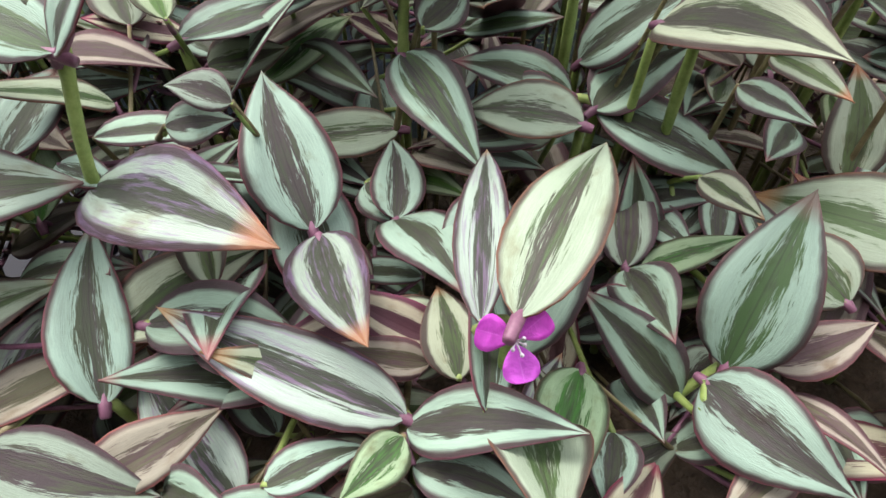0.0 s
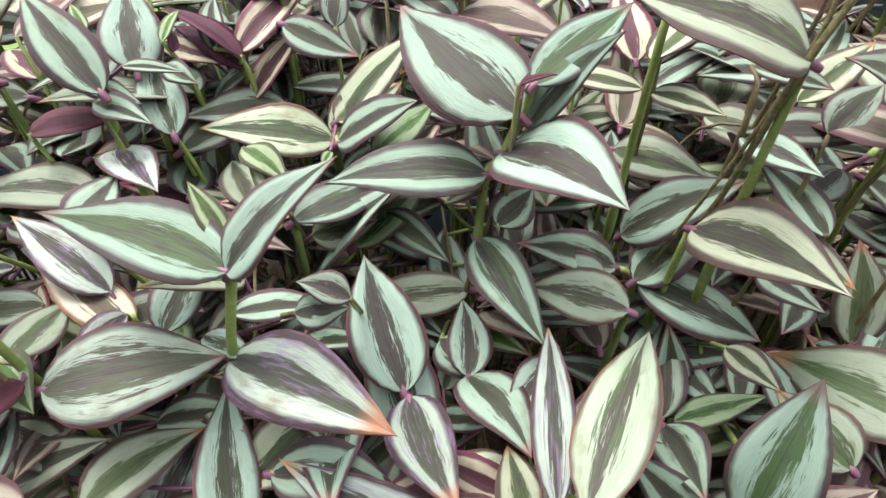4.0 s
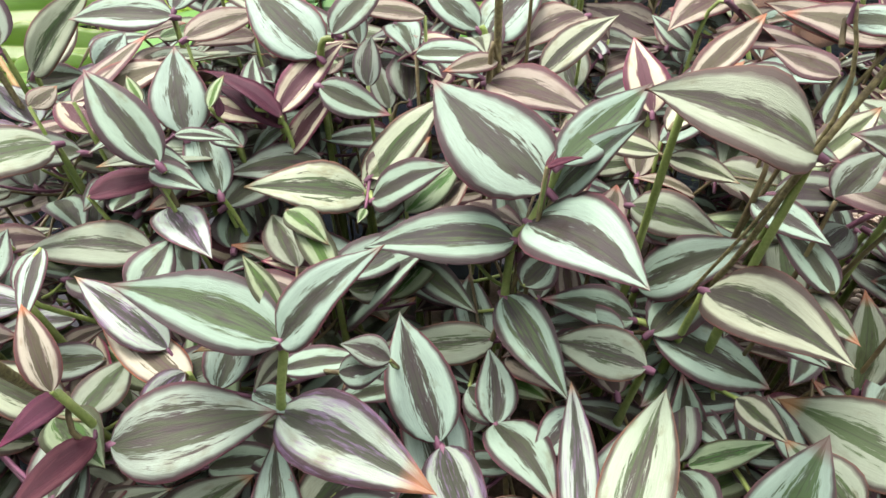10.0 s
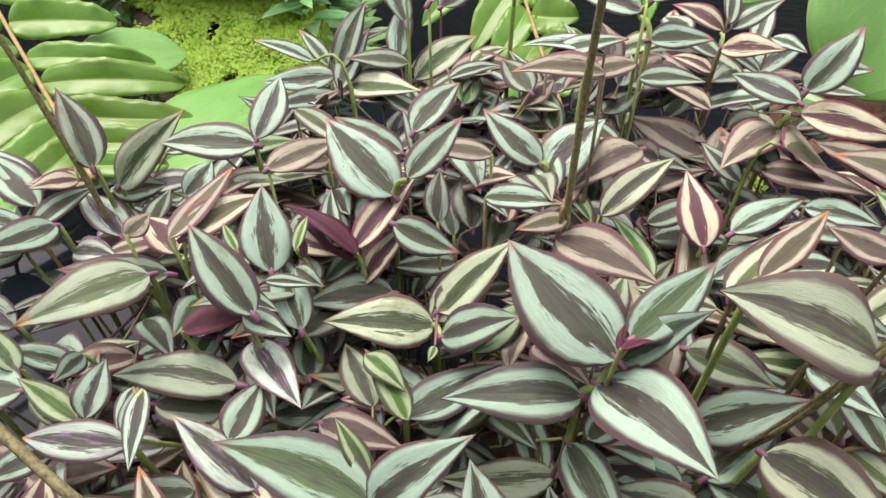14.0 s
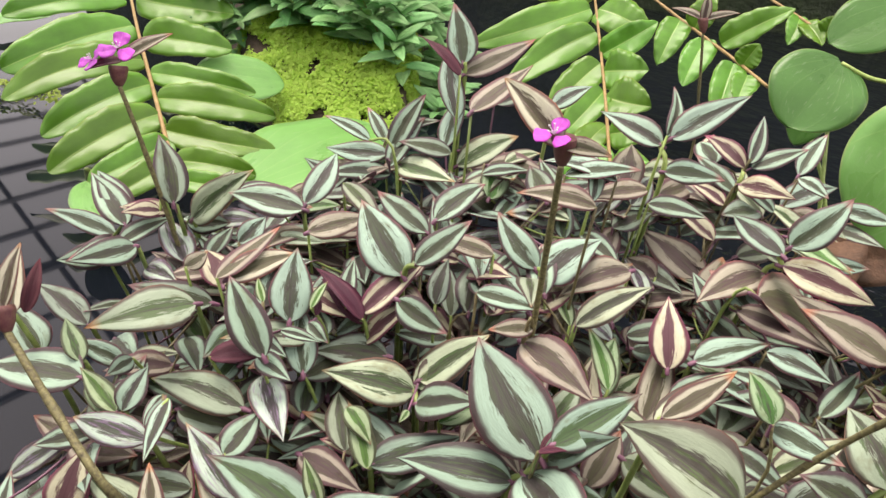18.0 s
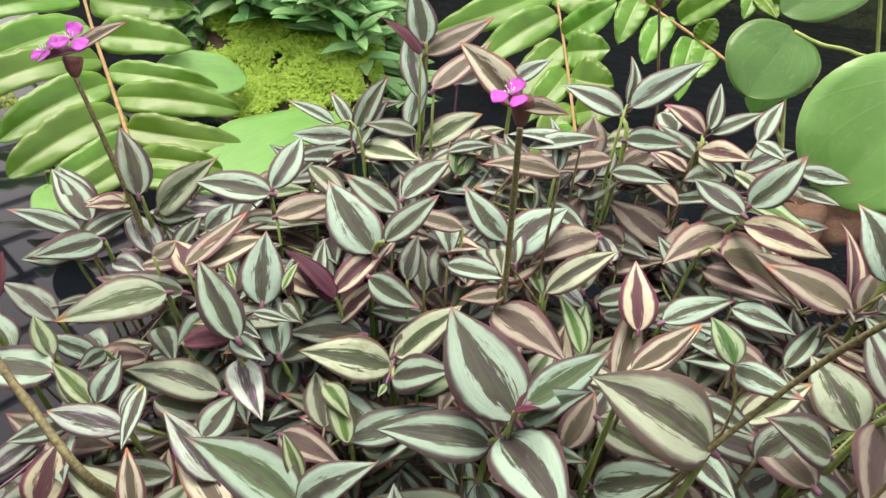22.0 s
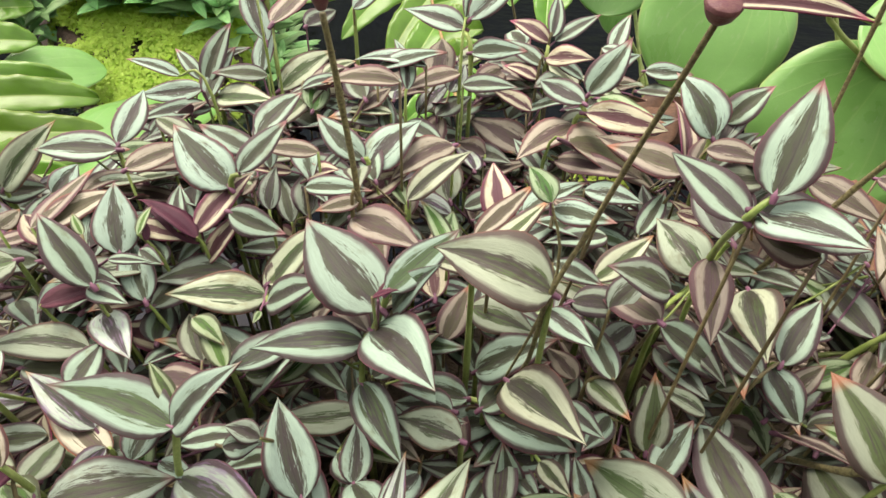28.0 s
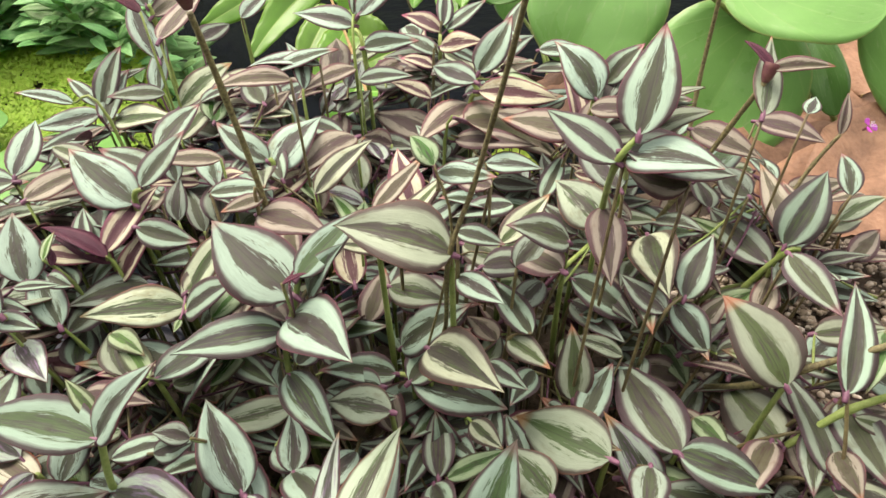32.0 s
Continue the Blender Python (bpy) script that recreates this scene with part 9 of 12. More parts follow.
plant = shoot("s", (9, 231, 93), (9, 195, 103), (10, 159, 113), (0, 205, 174), thin=0.7, bark=STEM_BROWN)
leaf(plant, 10, 159, 113, 12, 114, 136, 24, 0.34, -0.12, 0.90, "s")
leaf(plant, 5, 175, 121, 47, 180, 122, 18, -0.34, -0.48, 0.90, "s")
leaf(plant, 8, 162, 126, -12, 119, 125, 19, -0.30, -0.37, 0.90, "g")
leaf(plant, 17, 194, 129, 47, 211, 142, 16, -0.10, -0.12, 0.90, "o")
leaf(plant, 9, 236, 131, -18, 215, 149, 18, -0.14, -0.43, 0.90, "s")
leaf(plant, -38, 232, 133, -76, 244, 152, 17, -0.25, -0.19, 0.90, "s")
leaf(plant, -27, 269, 135, -39, 219, 140, 21, 0.20, -0.27, 0.90, "s")
leaf(plant, -1, 183, 142, 34, 158, 139, 20, -0.29, -0.25, 0.90, "b")
leaf(plant, -41, 255, 158, -72, 229, 159, 19, -0.12, -0.34, 0.90, "b")
leaf(plant, -2, 236, 164, 13, 276, 172, 18, 0.12, -0.50, 0.90, "d")
leaf(plant, -56, 265, 167, -11, 251, 176, 21, 0.01, 0.03, 0.90, "s")
leaf(plant, 19, 212, 169, -15, 206, 175, 14, 0.22, -0.15, 0.90, "s")
leaf(plant, 0, 205, 174, -40, 219, 193, 24, 0.33, -0.28, 0.90, "b")
plant = shoot("d", (24, 183, 95), (25, 137, 105), (26, 90, 116), (-4, 104, 128), thin=0.7, bark=STEM_BROWN)
leaf(plant, 26, 90, 116, 53, 65, 128, 16, -0.13, -0.17, 0.90, "b")
leaf(plant, -4, 104, 128, -16, 146, 140, 23, -0.33, -0.10, 0.90, "d")
plant = shoot("s", (23, 468, 95), (24, 468, 158), (25, 468, 222), (57, 536, 336), thin=0.7, bark=STEM_BROWN)
leaf(plant, 25, 468, 222, -22, 451, 230, 24, -0.27, -0.16, 0.90, "s")
leaf(plant, 43, 450, 223, 14, 486, 223, 18, -0.32, -0.11, 0.90, "d")
leaf(plant, -12, 479, 234, -19, 521, 251, 24, 0.30, 0.08, 0.90, "o")
leaf(plant, 23, 489, 240, 33, 544, 238, 27, -0.11, -0.44, 0.90, "p")
leaf(plant, 58, 474, 241, 74, 443, 252, 17, 0.28, -0.51, 0.90, "s")
leaf(plant, 34, 511, 271, -11, 533, 296, 24, -0.08, -0.20, 0.90, "v")
leaf(plant, 27, 551, 275, 11, 497, 296, 28, -0.28, -0.38, 0.90, "t")
leaf(plant, 31, 520, 280, 14, 473, 308, 26, -0.15, -0.55, 0.90, "o")
leaf(plant, 70, 544, 287, 16, 554, 279, 25, -0.25, -0.57, 0.90, "s")
leaf(plant, 2, 521, 290, 52, 521, 306, 26, 0.32, -0.11, 0.90, "s")
leaf(plant, 27, 560, 304, 56, 596, 323, 22, 0.12, -0.26, 0.90, "v")
leaf(plant, 46, 548, 317, 52, 512, 333, 16, 0.12, -0.58, 0.90, "r")
leaf(plant, 46, 516, 320, 78, 545, 329, 23, -0.10, -0.53, 0.90, "d")
leaf(plant, 57, 536, 336, 71, 580, 348, 23, 0.26, -0.59, 0.90, "v")
plant = shoot("b", (340, 303, 94), (353, 282, 104), (366, 261, 114), (363, 218, 186), thin=0.7, bark=STEM_BROWN)
leaf(plant, 366, 261, 114, 327, 268, 122, 19, -0.11, -0.39, 0.90, "b")
leaf(plant, 338, 322, 123, 335, 263, 119, 25, 0.01, -0.57, 0.90, "d")
leaf(plant, 324, 304, 134, 350, 267, 131, 20, 0.26, -0.43, 0.90, "b")
leaf(plant, 353, 264, 137, 355, 306, 146, 18, -0.04, -0.47, 0.90, "o")
leaf(plant, 367, 269, 141, 413, 298, 168, 23, 0.13, -0.29, 0.90, "g")
leaf(plant, 354, 201, 143, 370, 253, 144, 25, -0.15, -0.48, 0.90, "b")
leaf(plant, 307, 307, 144, 254, 299, 172, 30, 0.20, -0.55, 0.90, "b")
leaf(plant, 394, 219, 148, 421, 190, 169, 22, -0.04, -0.08, 0.90, "b")
leaf(plant, 333, 211, 153, 286, 196, 170, 23, -0.25, -0.20, 0.90, "b")
leaf(plant, 386, 221, 161, 397, 258, 157, 19, -0.19, -0.22, 0.90, "b")
leaf(plant, 385, 255, 161, 364, 224, 180, 21, 0.15, -0.26, 0.90, "t")
leaf(plant, 362, 237, 166, 370, 282, 186, 25, -0.01, -0.23, 0.90, "d")
leaf(plant, 343, 170, 174, 388, 147, 167, 23, -0.12, -0.10, 0.90, "p")
leaf(plant, 363, 218, 186, 414, 218, 182, 23, 0.05, -0.49, 0.90, "b")
plant = shoot("b", (-248, 395, 95), (-257, 394, 140), (-266, 393, 184), (-160, 396, 233), thin=0.7, bark=STEM_BROWN)
leaf(plant, -266, 393, 184, -293, 424, 206, 22, -0.12, -0.05, 0.90, "v")
leaf(plant, -239, 406, 192, -203, 398, 203, 18, -0.25, -0.40, 0.90, "s")
leaf(plant, -203, 389, 196, -181, 428, 192, 23, 0.19, -0.58, 0.90, "b")
leaf(plant, -242, 426, 200, -265, 402, 214, 15, 0.17, -0.41, 0.90, "s")
leaf(plant, -296, 401, 201, -338, 372, 193, 25, -0.06, -0.44, 0.90, "b")
leaf(plant, -187, 376, 202, -135, 379, 220, 23, -0.25, -0.09, 0.90, "p")
leaf(plant, -310, 411, 204, -270, 388, 222, 21, -0.29, 0.00, 0.90, "g")
leaf(plant, -200, 393, 208, -197, 354, 209, 18, 0.26, -0.27, 0.90, "b")
leaf(plant, -195, 372, 208, -177, 325, 222, 21, -0.04, -0.41, 0.90, "b")
leaf(plant, -240, 418, 210, -211, 451, 212, 18, 0.22, -0.59, 0.90, "d")
leaf(plant, -280, 416, 214, -315, 395, 236, 24, 0.13, -0.27, 0.90, "b")
leaf(plant, -265, 455, 218, -236, 419, 220, 19, -0.08, -0.48, 0.90, "b")
leaf(plant, -278, 428, 230, -245, 390, 243, 22, -0.27, -0.53, 0.90, "g")
leaf(plant, -160, 396, 233, -124, 381, 251, 16, -0.27, -0.33, 0.90, "s")
plant = shoot("b", (-228, 258, 95), (-236, 228, 115), (-245, 198, 135), (-222, 191, 216), thin=0.7, bark=STEM_BROWN)
leaf(plant, -245, 198, 135, -262, 236, 150, 19, 0.33, -0.41, 0.90, "b")
leaf(plant, -192, 267, 166, -252, 273, 181, 29, -0.14, -0.33, 0.90, "o")
leaf(plant, -226, 198, 166, -215, 150, 181, 23, 0.12, -0.35, 0.90, "o")
leaf(plant, -227, 202, 181, -234, 154, 183, 24, 0.10, 0.01, 0.90, "s")
leaf(plant, -191, 239, 184, -216, 204, 182, 22, -0.14, -0.27, 0.90, "b")
leaf(plant, -199, 214, 185, -255, 196, 203, 24, -0.11, -0.44, 0.90, "s")
leaf(plant, -192, 273, 195, -147, 305, 192, 29, -0.21, -0.57, 0.90, "b")
leaf(plant, -200, 192, 198, -246, 173, 213, 28, -0.07, -0.08, 0.90, "p")
leaf(plant, -141, 137, 205, -201, 130, 198, 30, 0.27, -0.06, 0.90, "b")
leaf(plant, -175, 202, 206, -195, 247, 211, 26, -0.35, -0.50, 0.90, "r")
leaf(plant, -213, 222, 208, -216, 181, 217, 18, 0.18, -0.18, 0.90, "p")
leaf(plant, -219, 173, 210, -219, 213, 207, 19, -0.12, 0.01, 0.90, "g")
leaf(plant, -168, 156, 210, -182, 209, 210, 28, -0.16, -0.33, 0.90, "d")
leaf(plant, -222, 191, 216, -212, 150, 220, 18, 0.23, -0.58, 0.90, "r")
plant = shoot("s", (9, 219, 91), (9, 180, 101), (10, 141, 111), (69, 139, 154), thin=0.7, bark=STEM_BROWN)
leaf(plant, 10, 141, 111, -22, 119, 126, 18, -0.30, -0.32, 0.90, "s")
leaf(plant, 37, 151, 114, 84, 177, 113, 23, -0.29, -0.52, 0.90, "s")
leaf(plant, 77, 122, 116, 21, 132, 134, 29, -0.27, -0.57, 0.90, "b")
leaf(plant, 67, 151, 124, 84, 116, 124, 20, -0.06, -0.37, 0.90, "p")
leaf(plant, 60, 135, 130, 116, 159, 144, 30, -0.00, -0.60, 0.90, "o")
leaf(plant, 45, 169, 131, 12, 160, 142, 17, 0.14, 0.04, 0.90, "g")
leaf(plant, 65, 147, 142, 27, 135, 138, 17, -0.22, -0.23, 0.90, "s")
leaf(plant, 74, 115, 146, 102, 150, 140, 22, 0.29, -0.39, 0.90, "r")
leaf(plant, 46, 153, 146, 99, 145, 139, 27, -0.05, 0.03, 0.90, "s")
leaf(plant, 69, 139, 154, 58, 171, 167, 15, 0.30, 0.07, 0.90, "p")
plant = shoot("s", (2, 312, 95), (2, 293, 142), (2, 274, 190), (-23, 404, 252), thin=0.7, bark=STEM_BROWN)
leaf(plant, 2, 274, 190, -6, 320, 204, 25, 0.21, -0.20, 0.90, "s")
leaf(plant, 34, 299, 205, 27, 352, 213, 26, 0.03, -0.36, 0.90, "d")
leaf(plant, 42, 346, 207, 66, 313, 224, 22, 0.18, 0.08, 0.90, "v")
leaf(plant, 63, 366, 210, 101, 377, 230, 22, -0.34, -0.03, 0.90, "s")
leaf(plant, 55, 357, 217, 13, 324, 215, 22, -0.31, -0.20, 0.90, "s")
leaf(plant, 60, 344, 218, 91, 365, 234, 16, 0.13, -0.23, 0.90, "s")
leaf(plant, 24, 369, 226, -27, 340, 222, 30, -0.09, -0.07, 0.90, "p")
leaf(plant, -23, 374, 228, 18, 397, 234, 19, -0.22, 0.08, 0.90, "p")
leaf(plant, 84, 350, 230, 30, 352, 247, 22, 0.11, -0.46, 0.90, "s")
leaf(plant, 53, 313, 234, 41, 262, 256, 28, -0.29, -0.30, 0.90, "o")
leaf(plant, 82, 358, 240, 40, 357, 242, 21, -0.09, -0.16, 0.90, "s")
leaf(plant, 17, 386, 243, 50, 400, 241, 17, -0.17, -0.37, 0.90, "s")
leaf(plant, 54, 340, 248, 51, 395, 273, 26, -0.08, -0.34, 0.90, "r")
leaf(plant, -23, 404, 252, 15, 433, 274, 26, 0.18, -0.22, 0.90, "v")
plant = shoot("b", (189, 289, 95), (196, 266, 121), (203, 242, 148), (245, 281, 201), thin=0.7, bark=STEM_BROWN)
leaf(plant, 203, 242, 148, 235, 285, 174, 31, 0.22, -0.18, 0.90, "d")
leaf(plant, 222, 209, 159, 279, 193, 155, 27, 0.10, -0.28, 0.90, "g")
leaf(plant, 209, 156, 162, 174, 121, 178, 21, 0.13, -0.13, 0.90, "o")
leaf(plant, 211, 271, 165, 191, 231, 158, 18, -0.03, -0.41, 0.90, "b")
leaf(plant, 187, 170, 165, 170, 135, 161, 20, 0.23, -0.29, 0.90, "d")
leaf(plant, 181, 309, 168, 161, 349, 174, 21, -0.17, -0.27, 0.90, "o")
leaf(plant, 219, 232, 157, 179, 267, 186, 29, 0.25, -0.15, 0.90, "b")
leaf(plant, 223, 280, 179, 258, 278, 189, 16, -0.28, -0.10, 0.90, "s")
leaf(plant, 167, 324, 199, 151, 369, 195, 19, -0.01, 0.02, 0.90, "b")
leaf(plant, 245, 281, 201, 208, 295, 212, 16, 0.11, -0.54, 0.90, "o")
leaf(plant, 229, 297, 174, 238, 248, 172, 25, 0.26, -0.50, 0.90, "s")
plant = shoot("r", (17, 274, 95), (17, 247, 124), (18, 220, 152), (23, 160, 179), thin=0.7, bark=STEM_BROWN)
leaf(plant, 18, 220, 152, -7, 251, 150, 18, -0.35, 0.03, 0.90, "t")
leaf(plant, 54, 140, 175, 52, 90, 203, 29, 0.01, -0.22, 0.90, "o")
leaf(plant, 29, 170, 176, -10, 175, 198, 18, 0.13, -0.49, 0.90, "r")
leaf(plant, 31, 180, 177, -8, 177, 180, 17, -0.11, -0.10, 0.90, "p")
leaf(plant, 25, 176, 178, -33, 154, 184, 27, 0.30, -0.29, 0.90, "r")
leaf(plant, 23, 160, 179, -10, 157, 191, 14, -0.28, -0.51, 0.90, "b")
plant = shoot("s", (-73, 245, 95), (-75, 212, 131), (-78, 179, 168), (-92, 265, 247), thin=0.7, bark=STEM_BROWN)
leaf(plant, -78, 179, 168, -38, 180, 166, 17, 0.06, -0.27, 0.90, "b")
leaf(plant, -26, 251, 174, -54, 197, 176, 27, -0.06, -0.07, 0.90, "s")
leaf(plant, -74, 192, 190, -63, 238, 184, 24, 0.18, 0.06, 0.90, "v")
leaf(plant, -62, 215, 200, -103, 209, 195, 21, -0.07, -0.36, 0.90, "p")
leaf(plant, -53, 266, 188, -36, 212, 191, 26, 0.29, -0.41, 0.90, "t")
leaf(plant, -56, 232, 184, -43, 285, 198, 29, -0.31, 0.09, 0.90, "s")
leaf(plant, -95, 285, 225, -136, 257, 227, 20, -0.27, -0.16, 0.90, "t")
leaf(plant, -114, 202, 227, -115, 249, 237, 22, 0.19, 0.06, 0.90, "s")
leaf(plant, -90, 214, 228, -52, 229, 222, 17, 0.26, -0.17, 0.90, "s")
leaf(plant, -91, 235, 230, -120, 201, 250, 19, 0.18, -0.13, 0.90, "p")
leaf(plant, -76, 279, 237, -110, 266, 249, 16, 0.29, -0.38, 0.90, "r")
leaf(plant, -88, 256, 237, -109, 285, 234, 18, -0.19, -0.17, 0.90, "d")
leaf(plant, -119, 257, 240, -71, 246, 238, 24, -0.00, -0.14, 0.90, "b")
leaf(plant, -92, 265, 247, -117, 311, 247, 22, 0.25, -0.48, 0.90, "o")
plant = shoot("b", (-161, 259, 95), (-167, 229, 106), (-173, 198, 117), (-183, 194, 214), thin=0.7, bark=STEM_BROWN)
leaf(plant, -173, 198, 117, -198, 165, 138, 22, -0.28, -0.29, 0.90, "t")
leaf(plant, -109, 186, 120, -80, 152, 114, 22, 0.06, -0.29, 0.90, "d")
leaf(plant, -159, 211, 125, -157, 169, 125, 19, 0.05, -0.16, 0.90, "s")
leaf(plant, -130, 202, 141, -175, 213, 166, 22, -0.22, -0.44, 0.90, "b")
leaf(plant, -172, 198, 142, -198, 159, 136, 22, 0.26, -0.26, 0.90, "p")
leaf(plant, -158, 216, 157, -190, 216, 176, 17, -0.16, -0.09, 0.90, "d")
leaf(plant, -180, 191, 175, -160, 235, 178, 20, -0.21, -0.42, 0.90, "g")
leaf(plant, -125, 195, 180, -79, 193, 189, 19, -0.13, -0.33, 0.90, "s")
leaf(plant, -182, 198, 184, -206, 247, 193, 28, -0.04, -0.56, 0.90, "d")
leaf(plant, -191, 192, 185, -229, 222, 179, 23, 0.06, -0.33, 0.90, "b")
leaf(plant, -165, 221, 188, -160, 181, 189, 17, -0.01, -0.56, 0.90, "b")
leaf(plant, -153, 191, 190, -154, 150, 201, 21, -0.16, -0.12, 0.90, "b")
leaf(plant, -148, 220, 209, -191, 240, 212, 19, -0.32, -0.48, 0.90, "g")
leaf(plant, -183, 194, 214, -237, 200, 239, 28, -0.17, 0.09, 0.90, "p")
plant = shoot("p", (307, 232, 95), (319, 196, 108), (330, 160, 121), (332, 102, 154), thin=0.7, bark=STEM_BROWN)
leaf(plant, 330, 160, 121, 322, 201, 141, 19, -0.01, -0.57, 0.90, "o")
leaf(plant, 347, 134, 122, 332, 84, 150, 27, -0.07, -0.42, 0.90, "b")
leaf(plant, 323, 168, 126, 372, 147, 132, 24, -0.20, -0.56, 0.90, "d")
leaf(plant, 317, 119, 130, 268, 99, 157, 32, 0.07, -0.14, 0.90, "d")
leaf(plant, 355, 134, 137, 312, 91, 134, 30, 0.13, -0.20, 0.90, "o")
leaf(plant, 358, 155, 137, 328, 192, 144, 22, 0.03, -0.01, 0.90, "d")
leaf(plant, 359, 164, 144, 407, 153, 169, 25, -0.14, -0.34, 0.90, "t")
leaf(plant, 332, 102, 154, 341, 142, 154, 18, -0.10, -0.27, 0.90, "d")
plant = shoot("s", (330, 238, 95), (342, 203, 109), (355, 168, 123), (250, 220, 160), thin=0.7, bark=STEM_BROWN)
leaf(plant, 355, 168, 123, 412, 188, 129, 32, 0.20, 0.07, 0.90, "o")
leaf(plant, 302, 239, 127, 338, 250, 123, 18, -0.04, -0.35, 0.90, "o")
leaf(plant, 347, 182, 130, 408, 192, 136, 30, 0.30, -0.52, 0.90, "g")
leaf(plant, 287, 249, 134, 321, 261, 153, 19, 0.02, -0.03, 0.90, "r")
leaf(plant, 330, 191, 135, 347, 151, 140, 18, 0.18, 0.02, 0.90, "s")
leaf(plant, 284, 261, 136, 323, 298, 149, 25, 0.31, -0.06, 0.90, "d")
leaf(plant, 327, 222, 144, 288, 205, 164, 19, -0.13, -0.19, 0.90, "d")
leaf(plant, 281, 251, 144, 302, 199, 154, 24, -0.12, -0.22, 0.90, "s")
leaf(plant, 269, 235, 153, 233, 223, 149, 16, 0.11, -0.12, 0.90, "t")
leaf(plant, 315, 205, 154, 293, 247, 164, 22, 0.22, -0.46, 0.90, "d")
leaf(plant, 277, 265, 156, 254, 294, 157, 19, 0.04, -0.26, 0.90, "t")
leaf(plant, 308, 228, 144, 350, 242, 150, 22, 0.03, -0.44, 0.90, "r")
leaf(plant, 250, 220, 160, 292, 250, 154, 22, -0.07, -0.32, 0.90, "o")
leaf(plant, 306, 218, 141, 353, 238, 146, 22, -0.00, -0.06, 0.90, "o")
plant = shoot("s", (250, 370, 95), (259, 363, 147), (269, 357, 199), (258, 420, 286), thin=0.7, bark=STEM_BROWN)
leaf(plant, 269, 357, 199, 288, 397, 222, 23, 0.07, -0.29, 0.90, "s")
leaf(plant, 279, 336, 211, 259, 391, 210, 24, 0.20, -0.09, 0.90, "b")
leaf(plant, 196, 402, 214, 160, 414, 237, 21, -0.28, -0.02, 0.90, "o")
leaf(plant, 217, 383, 223, 235, 435, 216, 24, -0.26, 0.09, 0.90, "d")
leaf(plant, 288, 373, 227, 302, 332, 250, 22, -0.30, -0.28, 0.90, "o")
leaf(plant, 278, 359, 229, 253, 319, 232, 18, -0.33, -0.47, 0.90, "d")
leaf(plant, 203, 411, 238, 236, 413, 253, 17, -0.31, -0.33, 0.90, "b")
leaf(plant, 247, 386, 243, 279, 432, 246, 22, 0.08, -0.57, 0.90, "g")
leaf(plant, 209, 439, 247, 224, 382, 241, 24, 0.15, -0.32, 0.90, "b")
leaf(plant, 284, 369, 249, 249, 377, 251, 16, -0.11, -0.01, 0.90, "s")
leaf(plant, 279, 375, 259, 256, 406, 273, 19, -0.11, -0.48, 0.90, "b")
leaf(plant, 260, 382, 260, 303, 376, 255, 19, 0.02, -0.46, 0.90, "o")
leaf(plant, 272, 406, 271, 241, 429, 289, 18, 0.28, -0.57, 0.90, "r")
leaf(plant, 258, 420, 286, 304, 423, 292, 19, -0.12, 0.01, 0.90, "r")
plant = shoot("s", (53, 314, 95), (55, 296, 121), (57, 277, 147), (152, 285, 225), thin=0.7, bark=STEM_BROWN)
leaf(plant, 57, 277, 147, 51, 228, 171, 28, -0.34, -0.56, 0.90, "v")
leaf(plant, 100, 254, 154, 46, 248, 178, 24, -0.23, -0.16, 0.90, "d")
leaf(plant, 75, 295, 157, 122, 267, 181, 28, -0.01, -0.56, 0.90, "s")
leaf(plant, 107, 324, 169, 63, 316, 162, 21, 0.19, -0.51, 0.90, "s")
leaf(plant, 104, 306, 169, 73, 253, 173, 30, 0.21, -0.51, 0.90, "g")
leaf(plant, 62, 314, 175, 63, 273, 186, 18, -0.12, -0.02, 0.90, "o")
leaf(plant, 91, 344, 179, 51, 376, 184, 22, -0.25, -0.53, 0.90, "s")
leaf(plant, 119, 304, 198, 75, 309, 193, 17, 0.09, -0.30, 0.90, "s")
leaf(plant, 61, 300, 198, 54, 333, 214, 15, 0.00, 0.01, 0.90, "t")
leaf(plant, 90, 309, 202, 84, 356, 197, 19, -0.23, -0.34, 0.90, "s")
leaf(plant, 152, 317, 206, 127, 267, 211, 26, 0.12, 0.07, 0.90, "s")
leaf(plant, 142, 276, 213, 158, 314, 212, 19, 0.22, -0.56, 0.90, "o")
leaf(plant, 119, 297, 222, 121, 340, 217, 18, -0.17, -0.13, 0.90, "t")
leaf(plant, 152, 285, 225, 136, 322, 220, 21, 0.05, -0.26, 0.90, "b")
plant = shoot("s", (124, 448, 95), (128, 448, 156), (133, 448, 217), (137, 462, 287), thin=0.7, bark=STEM_BROWN)
leaf(plant, 133, 448, 217, 165, 478, 233, 21, 0.22, -0.03, 0.90, "b")
leaf(plant, 119, 453, 222, 88, 502, 219, 29, 0.00, -0.24, 0.90, "s")
leaf(plant, 157, 489, 224, 144, 448, 248, 25, 0.19, -0.57, 0.90, "p")
leaf(plant, 142, 402, 240, 86, 403, 238, 25, 0.14, -0.11, 0.90, "s")
leaf(plant, 128, 474, 244, 107, 421, 243, 23, -0.16, -0.14, 0.90, "o")
leaf(plant, 120, 516, 249, 166, 505, 246, 24, -0.11, -0.05, 0.90, "s")
leaf(plant, 116, 451, 250, 147, 465, 266, 19, 0.07, -0.01, 0.90, "d")
leaf(plant, 176, 439, 253, 220, 406, 251, 27, 0.30, -0.29, 0.90, "t")
leaf(plant, 109, 416, 257, 110, 473, 261, 24, 0.04, -0.50, 0.90, "o")
leaf(plant, 126, 431, 259, 169, 416, 266, 21, 0.27, -0.31, 0.90, "o")
